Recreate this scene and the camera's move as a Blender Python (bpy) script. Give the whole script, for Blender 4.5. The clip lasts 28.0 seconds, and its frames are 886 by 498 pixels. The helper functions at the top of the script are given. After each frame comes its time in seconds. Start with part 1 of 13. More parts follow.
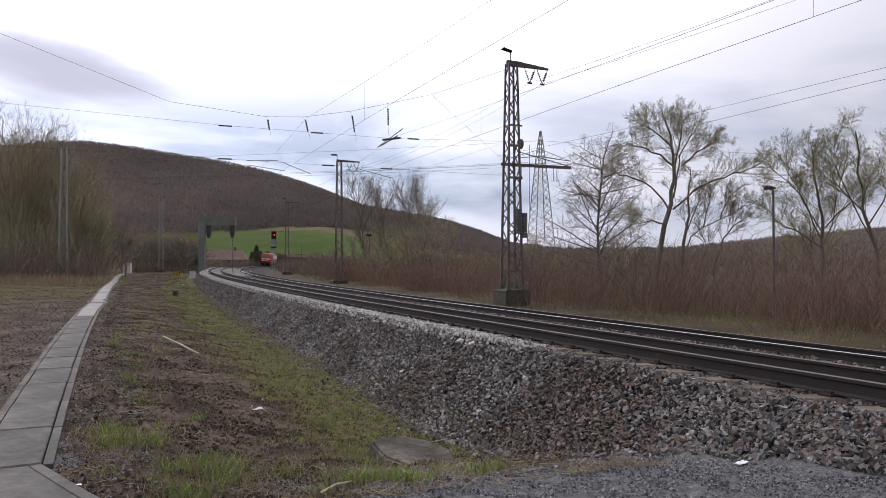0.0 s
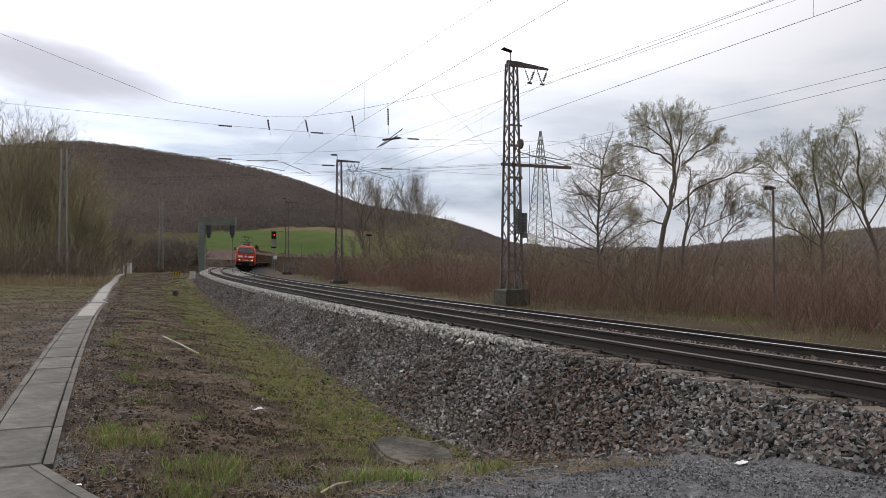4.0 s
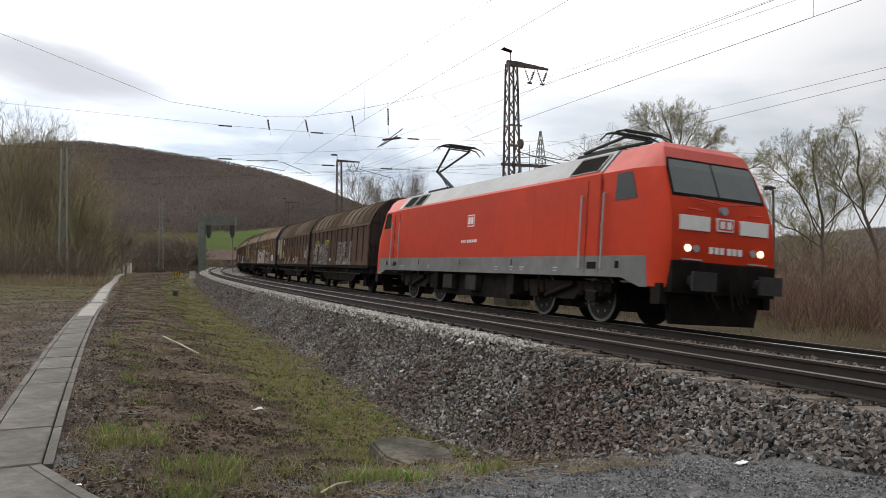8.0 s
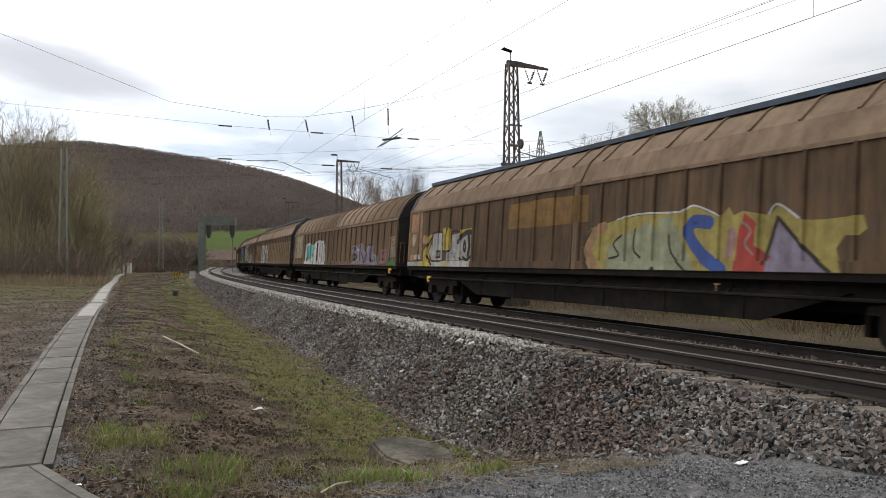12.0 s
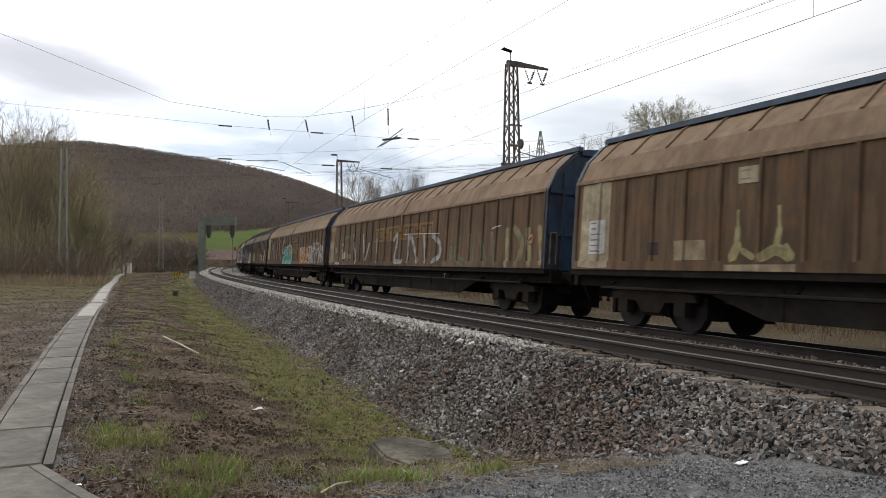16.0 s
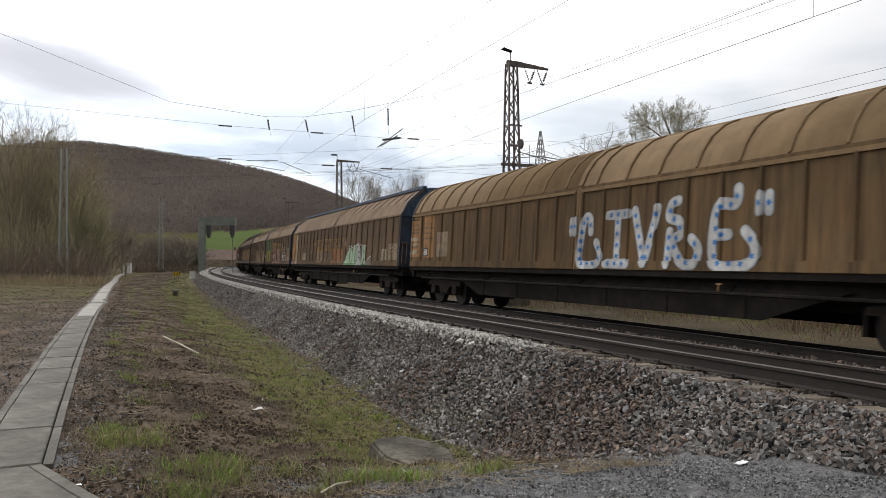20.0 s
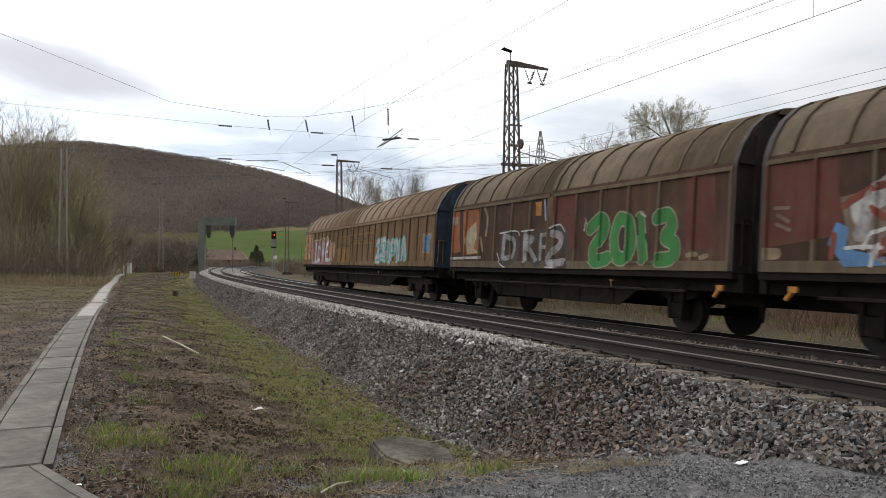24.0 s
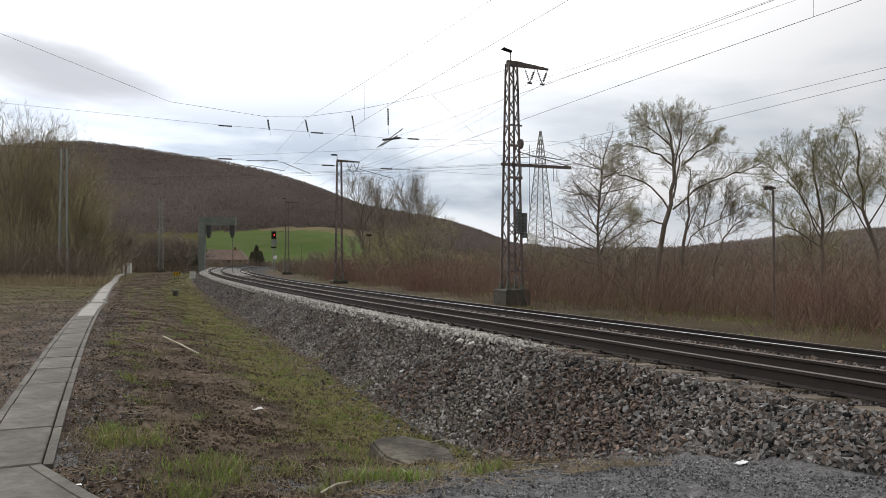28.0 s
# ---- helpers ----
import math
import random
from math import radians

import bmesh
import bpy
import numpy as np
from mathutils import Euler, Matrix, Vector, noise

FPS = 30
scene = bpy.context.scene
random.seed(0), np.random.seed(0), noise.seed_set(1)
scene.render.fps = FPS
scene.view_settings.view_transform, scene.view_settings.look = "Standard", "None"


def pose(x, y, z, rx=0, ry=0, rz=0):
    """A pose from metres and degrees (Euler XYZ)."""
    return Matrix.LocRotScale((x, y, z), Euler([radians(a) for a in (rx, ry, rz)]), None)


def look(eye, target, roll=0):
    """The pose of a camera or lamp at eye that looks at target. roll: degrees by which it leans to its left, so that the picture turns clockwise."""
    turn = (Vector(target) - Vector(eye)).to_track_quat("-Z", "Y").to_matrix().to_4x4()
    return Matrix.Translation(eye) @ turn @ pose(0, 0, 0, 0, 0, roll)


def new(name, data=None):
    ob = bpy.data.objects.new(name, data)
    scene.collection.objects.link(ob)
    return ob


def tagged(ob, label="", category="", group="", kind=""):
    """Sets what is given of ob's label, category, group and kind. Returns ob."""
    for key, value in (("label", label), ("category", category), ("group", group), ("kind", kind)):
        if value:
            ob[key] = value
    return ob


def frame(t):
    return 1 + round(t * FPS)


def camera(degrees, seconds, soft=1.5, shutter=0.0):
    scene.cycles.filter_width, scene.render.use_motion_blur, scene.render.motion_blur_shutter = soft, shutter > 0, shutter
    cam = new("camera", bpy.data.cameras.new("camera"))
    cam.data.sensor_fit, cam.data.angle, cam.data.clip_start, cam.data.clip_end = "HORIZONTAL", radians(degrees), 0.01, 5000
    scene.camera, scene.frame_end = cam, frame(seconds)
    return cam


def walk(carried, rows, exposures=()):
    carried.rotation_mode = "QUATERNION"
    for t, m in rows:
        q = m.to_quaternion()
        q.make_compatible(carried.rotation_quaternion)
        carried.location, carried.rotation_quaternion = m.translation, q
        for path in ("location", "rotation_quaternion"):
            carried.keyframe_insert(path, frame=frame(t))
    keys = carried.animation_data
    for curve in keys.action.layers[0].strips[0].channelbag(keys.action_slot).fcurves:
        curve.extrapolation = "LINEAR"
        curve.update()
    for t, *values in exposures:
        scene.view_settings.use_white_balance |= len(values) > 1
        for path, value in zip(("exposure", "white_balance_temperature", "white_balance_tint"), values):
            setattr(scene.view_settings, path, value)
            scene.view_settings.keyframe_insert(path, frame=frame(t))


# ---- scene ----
from mathutils import geometry
# ---- camera: stands still on a tripod beside the line ----
EYE = Vector((0.0, 0.0, 1.51))
cam = camera(61.2, 28.0, soft=0.5, shutter=0.07)
still = pose(0, 0, 1.51, 90.945, 0, 0)
walk(cam, [(0.0, still), (28.0, still)],
     exposures=[(0.0, -0.12, 6100, 20), (3.0, -0.12, 6220, 17), (5.5, -0.10, 6500, 11), (7.0, -0.06, 6500, 11), (9.0, 0.07, 6500, 11), (16.0, 0.09, 6500, 11),
                (24.0, 0.09, 6500, 11), (25.0, 0.04, 6500, 11), (26.0, -0.06, 6500, 11), (28.0, -0.06, 6500, 11)])

# ---- light: bright overcast spring sky ----
world = bpy.data.worlds.new("overcast_sky")
scene.world = world
world.use_nodes = True


SUN_EL, SUN_AZ = radians(40), radians(-42)      # veiled sun, ahead and a little to the left
SUN_DIR = (math.sin(SUN_AZ) * math.cos(SUN_EL), math.cos(SUN_AZ) * math.cos(SUN_EL), math.sin(SUN_EL))


def build_sky():
    nt = world.node_tree
    nt.nodes.clear()
    N, L = nt.nodes.new, nt.links.new
    out = N("ShaderNodeOutputWorld")
    co = N("ShaderNodeTexCoord")
    sky = N("ShaderNodeTexSky")
    sky.sky_type = "NISHITA"
    sky.sun_disc = False
    sky.sun_elevation = SUN_EL
    sky.sun_rotation = SUN_AZ
    b_sky = N("ShaderNodeBackground")
    b_sky.inputs[1].default_value = 0.12
    L(sky.outputs[0], b_sky.inputs[0])
    # cloud deck: long soft rolls, lighter towards the zenith
    mp = N("ShaderNodeMapping")
    mp.inputs["Scale"].default_value = (1.0, 1.0, 3.6)
    mp.inputs["Location"].default_value = (0.35, 0.1, 0.28)
    L(co.outputs["Generated"], mp.inputs[0])
    nz = N("ShaderNodeTexNoise")
    nz.inputs["Scale"].default_value = 2.6
    nz.inputs["Detail"].default_value = 7
    nz.inputs["Roughness"].default_value = 0.52
    nz.inputs["Distortion"].default_value = 0.35
    L(mp.outputs[0], nz.inputs["Vector"])
    rp = N("ShaderNodeValToRGB")
    e = rp.color_ramp.elements
    e[0].position, e[0].color = 0.37, (0.40, 0.465, 0.55, 1)
    e[1].position, e[1].color = 0.61, (0.98, 0.985, 1.0, 1)
    m = e.new(0.50)
    m.color = (0.72, 0.78, 0.84, 1)
    L(nz.outputs[0], rp.inputs[0])
    sep = N("ShaderNodeSeparateXYZ")
    L(co.outputs["Generated"], sep.inputs[0])
    up = N("ShaderNodeMapRange")
    up.interpolation_type = "SMOOTHSTEP"
    up.inputs["From Min"].default_value = 0.12
    up.inputs["From Max"].default_value = 0.34
    up.inputs["To Min"].default_value = 0.0
    up.inputs["To Max"].default_value = 1.0
    L(sep.outputs[2], up.inputs[0])
    mx = N("ShaderNodeMix")
    mx.data_type = "RGBA"
    mx.inputs["B"].default_value = (1.2, 1.2, 1.2, 1)
    L(up.outputs[0], mx.inputs["Factor"])
    # the deck thins out to a bright rim low over the land
    rim = N("ShaderNodeMapRange")
    rim.interpolation_type = "SMOOTHSTEP"
    rim.inputs["From Min"].default_value = 0.085
    rim.inputs["From Max"].default_value = 0.03
    rim.inputs["To Min"].default_value = 0.0
    rim.inputs["To Max"].default_value = 0.85
    L(sep.outputs[2], rim.inputs[0])
    lo = N("ShaderNodeMix")
    lo.data_type = "RGBA"
    lo.inputs["B"].default_value = (0.93, 0.965, 1.02, 1)
    L(rim.outputs[0], lo.inputs["Factor"])
    L(rp.outputs[0], lo.inputs["A"])
    L(lo.outputs["Result"], mx.inputs["A"])
    # one long dark cloud over the hill's shoulder, dipping to the right
    def sums(op, a, b):
        k = N("ShaderNodeMath")
        k.operation = op
        for i, q in enumerate((a, b)):
            if isinstance(q, (int, float)):
                k.inputs[i].default_value = q
            else:
                L(q, k.inputs[i])
        return k.outputs[0]
    front = sums("MAXIMUM", sep.outputs[1], 0.05)
    da = sums("ADD", sums("DIVIDE", sep.outputs[0], front), 0.545)
    db = sums("ADD", sums("SUBTRACT", sums("DIVIDE", sep.outputs[2], front), 0.266), sums("MULTIPLY", da, 0.22))
    away = sums("ADD", sums("POWER", sums("DIVIDE", da, 0.155), 2.0), sums("POWER", sums("DIVIDE", db, 0.043), 2.0))
    away = sums("ADD", away, sums("MULTIPLY", sums("SUBTRACT", nz.outputs[0], 0.5), 3.2))
    cl = N("ShaderNodeMapRange")
    cl.interpolation_type = "SMOOTHSTEP"
    cl.inputs["From Min"].default_value, cl.inputs["From Max"].default_value = 1.25, -0.1
    L(away, cl.inputs[0])
    dk = N("ShaderNodeMix")
    dk.data_type = "RGBA"
    dk.inputs["B"].default_value = (0.42, 0.425, 0.46, 1)
    L(cl.outputs[0], dk.inputs["Factor"])
    L(mx.outputs["Result"], dk.inputs["A"])
    mx = dk
    # thinner cloud round the hidden sun, heavier away from it
    dt = N("ShaderNodeVectorMath")
    dt.operation = "DOT_PRODUCT"
    dt.inputs[1].default_value = SUN_DIR
    L(co.outputs["Generated"], dt.inputs[0])
    half = N("ShaderNodeMath")
    half.operation = "MULTIPLY_ADD"
    half.inputs[1].default_value = half.inputs[2].default_value = 0.5
    L(dt.outputs["Value"], half.inputs[0])
    lobe = N("ShaderNodeValToRGB")
    le = lobe.color_ramp.elements
    le[0].position, le[0].color = 0.40, (0.335, 0.335, 0.335, 1)
    le[1].position, le[1].color = 0.91, (1.0, 1.0, 1.0, 1)
    le.new(0.70).color = (0.49, 0.49, 0.49, 1)
    le.new(0.79).color = (0.66, 0.66, 0.66, 1)
    L(half.outputs[0], lobe.inputs[0])
    gl = N("ShaderNodeMath")
    gl.operation = "MULTIPLY"
    gl.inputs[1].default_value = 1.6
    L(lobe.outputs[0], gl.inputs[0])
    b_cl = N("ShaderNodeBackground")
    L(gl.outputs[0], b_cl.inputs[1])
    L(mx.outputs["Result"], b_cl.inputs[0])
    ms = N("ShaderNodeMixShader")
    ms.inputs[0].default_value = 0.94
    L(b_sky.outputs[0], ms.inputs[1])
    L(b_cl.outputs[0], ms.inputs[2])
    L(ms.outputs[0], out.inputs[0])


build_sky()
sun = new("sun", bpy.data.lights.new("sun", "SUN"))
sun.data.energy, sun.data.angle, sun.data.color = 0.5, radians(25), (1.0, 0.96, 0.9)
sun.matrix_world = look(Vector(SUN_DIR) * 100, (0, 0, 0))


# ---- materials ----
def mat(name, col, rough=0.8, metal=0.0, var=0.25, scale=4.0, col2=None, bump=0.15, bscale=None, stretch=(1, 1, 1),
        island=0.0, grime=0.0, emit=0.0, spec=0.5, other=None, rust=0.0):
    """Procedural surface: col to col2 over two noises, fine relief, optional change from piece to piece."""
    m = bpy.data.materials.new(name)
    m.use_nodes = True
    nt = m.node_tree
    N, L = nt.nodes.new, nt.links.new
    bs = nt.nodes["Principled BSDF"]
    bs.inputs["Roughness"].default_value = rough
    bs.inputs["Metallic"].default_value = metal
    bs.inputs["Specular IOR Level"].default_value = spec
    co = N("ShaderNodeTexCoord")
    mp = N("ShaderNodeMapping")
    mp.inputs["Scale"].default_value = stretch
    L(co.outputs["Object"], mp.inputs[0])
    a = N("ShaderNodeTexNoise")
    a.inputs["Scale"].default_value = scale
    a.inputs["Detail"].default_value = 6
    a.inputs["Roughness"].default_value = 0.65
    L(mp.outputs[0], a.inputs["Vector"])
    b = N("ShaderNodeTexNoise")
    b.inputs["Scale"].default_value = scale * 0.17
    b.inputs["Detail"].default_value = 3
    L(mp.outputs[0], b.inputs["Vector"])
    c2 = col2 or tuple(c * (1 - var) for c in col)
    r1 = N("ShaderNodeMapRange")
    r1.inputs["From Min"].default_value, r1.inputs["From Max"].default_value = 0.35, 0.65
    L(a.outputs[0], r1.inputs[0])
    mix = N("ShaderNodeMix")
    mix.data_type = "RGBA"
    mix.inputs["A"].default_value = (*col, 1)
    mix.inputs["B"].default_value = (*c2, 1)
    L(r1.outputs[0], mix.inputs["Factor"])
    # broad light and dark patches
    hsv = N("ShaderNodeHueSaturation")
    r2 = N("ShaderNodeMapRange")
    r2.inputs["From Min"].default_value, r2.inputs["From Max"].default_value = (0.3, 0.7) if var < 0.6 else (0.38, 0.62)
    r2.inputs["To Min"].default_value, r2.inputs["To Max"].default_value = 1 - var * 0.7, 1 + var * 0.7
    L(b.outputs[0], r2.inputs[0])
    last = r2.outputs[0]
    if island:
        geo = N("ShaderNodeNewGeometry")
        inf = N("ShaderNodeObjectInfo")
        ad = N("ShaderNodeMath")
        ad.operation = "ADD"
        L(geo.outputs["Random Per Island"], ad.inputs[0])
        L(inf.outputs["Random"], ad.inputs[1])
        fr = N("ShaderNodeMath")
        fr.operation = "FRACT"
        L(ad.outputs[0], fr.inputs[0])
        r3 = N("ShaderNodeMapRange")
        r3.inputs["To Min"].default_value, r3.inputs["To Max"].default_value = 1 - island, 1 + island
        L(fr.outputs[0], r3.inputs[0])
        mu = N("ShaderNodeMath")
        mu.operation = "MULTIPLY"
        L(last, mu.inputs[0])
        L(r3.outputs[0], mu.inputs[1])
        last = mu.outputs[0]
    L(last, hsv.inputs["Value"])
    L(mix.outputs["Result"], hsv.inputs["Color"])
    colour = hsv.outputs[0]
    if other:
        # some pieces are of another stone or leaf
        ti = N("ShaderNodeMath")
        ti.operation = "MULTIPLY"
        ti.inputs[1].default_value = 7.31
        L(fr.outputs[0], ti.inputs[0])
        f2 = N("ShaderNodeMath")
        f2.operation = "FRACT"
        L(ti.outputs[0], f2.inputs[0])
        r4 = N("ShaderNodeMapRange")
        r4.inputs["From Min"].default_value, r4.inputs["From Max"].default_value = 0.45, 0.95
        L(f2.outputs[0], r4.inputs[0])
        mo = N("ShaderNodeMix")
        mo.data_type = "RGBA"
        mo.inputs["B"].default_value = (*other, 1)
        L(r4.outputs[0], mo.inputs["Factor"])
        L(colour, mo.inputs["A"])
        colour = mo.outputs["Result"]
    if rust:
        # patches of orange rust breaking through the paint
        rn = N("ShaderNodeTexNoise")
        rn.inputs["Scale"].default_value = 0.9
        rn.inputs["Detail"].default_value = 9
        rn.inputs["Roughness"].default_value = 0.68
        L(co.outputs["Object"], rn.inputs["Vector"])
        rr = N("ShaderNodeMapRange")
        rr.interpolation_type = "SMOOTHSTEP"
        rr.inputs["From Min"].default_value, rr.inputs["From Max"].default_value = 0.52, 0.70
        rr.inputs["To Max"].default_value = rust
        L(rn.outputs[0], rr.inputs[0])
        rm = N("ShaderNodeMix")
        rm.data_type = "RGBA"
        rm.inputs["B"].default_value = (0.18, 0.086, 0.04, 1)
        L(rr.outputs[0], rm.inputs["Factor"])
        L(colour, rm.inputs["A"])
        colour = rm.outputs["Result"]
    if grime:
        # rust and soot runs, long in z
        mg = N("ShaderNodeMapping")
        mg.inputs["Scale"].default_value = (2.6, 2.6, 0.22)
        L(co.outputs["Object"], mg.inputs[0])
        g = N("ShaderNodeTexNoise")
        g.inputs["Scale"].default_value = 1.6
        g.inputs["Detail"].default_value = 8
        g.inputs["Roughness"].default_value = 0.7
        L(mg.outputs[0], g.inputs["Vector"])
        rg = N("ShaderNodeValToRGB")
        rg.color_ramp.elements[0].position, rg.color_ramp.elements[0].color = 0.40, (0, 0, 0, 1)
        rg.color_ramp.elements[1].position, rg.color_ramp.elements[1].color = 0.68, (1, 1, 1, 1)
        L(g.outputs[0], rg.inputs[0])
        ml = N("ShaderNodeMath")
        ml.operation = "MULTIPLY"
        ml.inputs[1].default_value = grime
        L(rg.outputs[0], ml.inputs[0])
        mx = N("ShaderNodeMix")
        mx.data_type = "RGBA"
        mx.inputs["B"].default_value = (0.035, 0.024, 0.017, 1)
        L(ml.outputs[0], mx.inputs["Factor"])
        L(colour, mx.inputs["A"])
        colour = mx.outputs["Result"]
    L(colour, bs.inputs["Base Color"])
    if bump:
        n = N("ShaderNodeTexNoise")
        n.inputs["Scale"].default_value = bscale or scale * 4
        n.inputs["Detail"].default_value = 5
        L(mp.outputs[0], n.inputs["Vector"])
        bp = N("ShaderNodeBump")
        bp.inputs["Strength"].default_value = bump
        bp.inputs["Distance"].default_value = 0.02
        L(n.outputs[0], bp.inputs["Height"])
        L(bp.outputs[0], bs.inputs["Normal"])
    if emit:
        bs.inputs["Emission Color"].default_value = (*col, 1)
        bs.inputs["Emission Strength"].default_value = emit
    return m


def glass_mat(name, tint, rough=0.06):
    m = mat(name, tint, rough=rough, var=0.15, scale=1.2, bump=0)
    m.node_tree.nodes["Principled BSDF"].inputs["Coat Weight"].default_value = 0.6
    return m


M_SOIL = mat("dark_soil_clod", (0.122, 0.104, 0.084), var=0.7, scale=3, col2=(0.080, 0.065, 0.051), bump=0.4, bscale=30, spec=0.05, island=0.5, other=(0.17, 0.140, 0.102))
M_LEAF = mat("withered_brown_leaf", (0.125, 0.092, 0.062), var=0.3, scale=3, bump=0, spec=0.1, island=0.5, other=(0.20, 0.165, 0.12))
def bank_mat():
    """Bare soil that gives way to short mossy turf, by the sheet's "turf" share and two noises."""
    m = mat("soil_and_turf", (0.112, 0.083, 0.062), var=0.7, scale=5.0, col2=(0.068, 0.050, 0.037), bump=1.0, bscale=24, spec=0.03)
    nt = m.node_tree
    N, L = nt.nodes.new, nt.links.new
    bs = nt.nodes["Principled BSDF"]
    soil = bs.inputs["Base Color"].links[0].from_socket
    co = N("ShaderNodeTexCoord")
    at = N("ShaderNodeAttribute")
    at.attribute_name = "turf"
    share = at.outputs["Fac"]
    for sc, amp in ((1.1, 1.5), (7.0, 1.1)):
        nz = N("ShaderNodeTexNoise")
        nz.inputs["Scale"].default_value = sc
        nz.inputs["Detail"].default_value = 4
        L(co.outputs["Object"], nz.inputs["Vector"])
        mr = N("ShaderNodeMapRange")
        mr.clamp = False
        mr.inputs["To Min"].default_value, mr.inputs["To Max"].default_value = -amp / 2, amp / 2
        L(nz.outputs[0], mr.inputs[0])
        ad = N("ShaderNodeMath")
        L(share, ad.inputs[0])
        L(mr.outputs[0], ad.inputs[1])
        share = ad.outputs[0]
    st = N("ShaderNodeMapRange")
    st.interpolation_type = "SMOOTHSTEP"
    st.inputs["From Min"].default_value, st.inputs["From Max"].default_value = 0.3, 0.75
    L(share, st.inputs[0])
    nz = N("ShaderNodeTexNoise")
    nz.inputs["Scale"].default_value = 9.0
    nz.inputs["Detail"].default_value = 8
    L(co.outputs["Object"], nz.inputs["Vector"])
    rp = N("ShaderNodeValToRGB")
    e = rp.color_ramp.elements
    e[0].position, e[0].color = 0.36, (0.062, 0.064, 0.018, 1)
    e[1].position, e[1].color = 0.68, (0.15, 0.122, 0.058, 1)
    e.new(0.5).color = (0.098, 0.098, 0.030, 1)
    L(nz.outputs[0], rp.inputs[0])
    mx = N("ShaderNodeMix")
    mx.data_type = "RGBA"
    L(st.outputs[0], mx.inputs["Factor"])
    L(soil, mx.inputs["A"])
    L(rp.outputs[0], mx.inputs["B"])
    L(mx.outputs["Result"], bs.inputs["Base Color"])
    return m


M_BANK = bank_mat()
M_GRAVEL = mat("fine_grey_gravel", (0.185, 0.183, 0.183), var=0.5, scale=60, col2=(0.058, 0.055, 0.053), bump=1.0, bscale=60, spec=0.1)
# bed under the stones: near black, shade of the gaps put into its colour
M_BED = mat("ballast_gap_shade_ground", (0.040, 0.034, 0.030), var=0.4, scale=14, col2=(0.020, 0.017, 0.016), bump=1.0, bscale=26, spec=0.1)
M_STONE = mat("ballast_stone", (0.168, 0.163, 0.155), var=0.4, scale=6, col2=(0.120, 0.115, 0.109), bump=0.3, bscale=30, island=0.95, spec=0.2, other=(0.160, 0.122, 0.098))
M_STONEBROWN = mat("rusty_ballast_stone", (0.160, 0.120, 0.096), var=0.4, scale=6, col2=(0.115, 0.085, 0.067), bump=0.3, bscale=30, island=0.75, spec=0.15, other=(0.170, 0.164, 0.160))
M_STONEDUST = mat("dusty_grey_stone", (0.235, 0.228, 0.216), var=0.4, scale=6, col2=(0.165, 0.158, 0.148), bump=0.3, bscale=30, island=0.8, spec=0.15, other=(0.185, 0.150, 0.125))
M_PALE = mat("clean_pale_ballast", (0.50, 0.48, 0.44), var=0.25, scale=6, bump=0.3, bscale=30, island=0.4)
M_VERGE = mat("dry_verge", (0.082, 0.058, 0.038), var=0.5, scale=1.3, col2=(0.055, 0.046, 0.025), bump=0.7, bscale=12, spec=0.05)
M_MEADOW = mat("spring_meadow", (0.072, 0.080, 0.028), var=0.35, scale=0.06, col2=(0.105, 0.088, 0.045), bump=0.3, bscale=1.0, spec=0.0)
M_FIELD = mat("young_wheat_field", (0.078, 0.118, 0.038), var=0.25, scale=0.03, col2=(0.105, 0.125, 0.054), bump=0.2, bscale=0.8, spec=0.0)
M_STUBBLE = mat("stubble_field", (0.17, 0.145, 0.085), var=0.25, scale=0.05, bump=0.2, bscale=0.8, spec=0.0)
M_WOODFLOOR = mat("leaf_litter_hill", (0.098, 0.081, 0.067), var=0.25, scale=0.012, col2=(0.082, 0.068, 0.056), bump=0.5, bscale=0.4, spec=0.0)
M_SLAB = mat("lichened_stone_slab", (0.125, 0.112, 0.092), var=0.6, scale=9.0, col2=(0.055, 0.05, 0.036), bump=1.0, bscale=22, spec=0.1)
M_CONC = mat("weathered_concrete", (0.150, 0.140, 0.121), var=0.45, scale=7.0, col2=(0.094, 0.087, 0.073), bump=0.25, bscale=40, island=0.12, spec=0.2)
M_CONC2 = mat("pale_new_concrete", (0.33, 0.31, 0.275), var=0.2, scale=3.0, bump=0.2, bscale=40)
M_FOUND = mat("old_foundation_concrete", (0.062, 0.055, 0.040), var=0.45, scale=3.0, col2=(0.036, 0.038, 0.023), bump=0.3)
M_RAILSIDE = mat("rusty_rail_web", (0.026, 0.0185, 0.0145), rough=0.85, var=0.3, scale=8, bump=0.2)
M_RAILTOP = mat("worn_bright_rail_head", (0.52, 0.52, 0.53), rough=0.32, metal=0.85, var=0.15, scale=6, bump=0.05)
# rusty near-track heads; also the far rail's dark reflection, painted as colour
M_RAILDULL = mat("rusty_and_dark_reflection_rail_head", (0.105, 0.084, 0.07), rough=0.5, metal=0.4, var=0.2, scale=6, bump=0.05)
M_SLEEPER = mat("weathered_concrete_sleeper", (0.21, 0.178, 0.135), var=0.4, scale=5, col2=(0.10, 0.082, 0.065), bump=0.3, island=0.2, spec=0.15)
M_GRIT = mat("light_grey_grit", (0.185, 0.187, 0.19), var=0.3, scale=6, col2=(0.15, 0.147, 0.143), bump=0.2, island=0.75, spec=0.2)
M_MAST = mat("aged_galvanised_lattice", (0.165, 0.143, 0.132), rough=0.7, metal=0.2, var=0.35, scale=4, col2=(0.09, 0.06, 0.05), bump=0.1)
M_GANTRY = mat("grey_green_gantry_paint", (0.19, 0.21, 0.18), rough=0.7, metal=0.1, var=0.3, scale=2, bump=0.1)
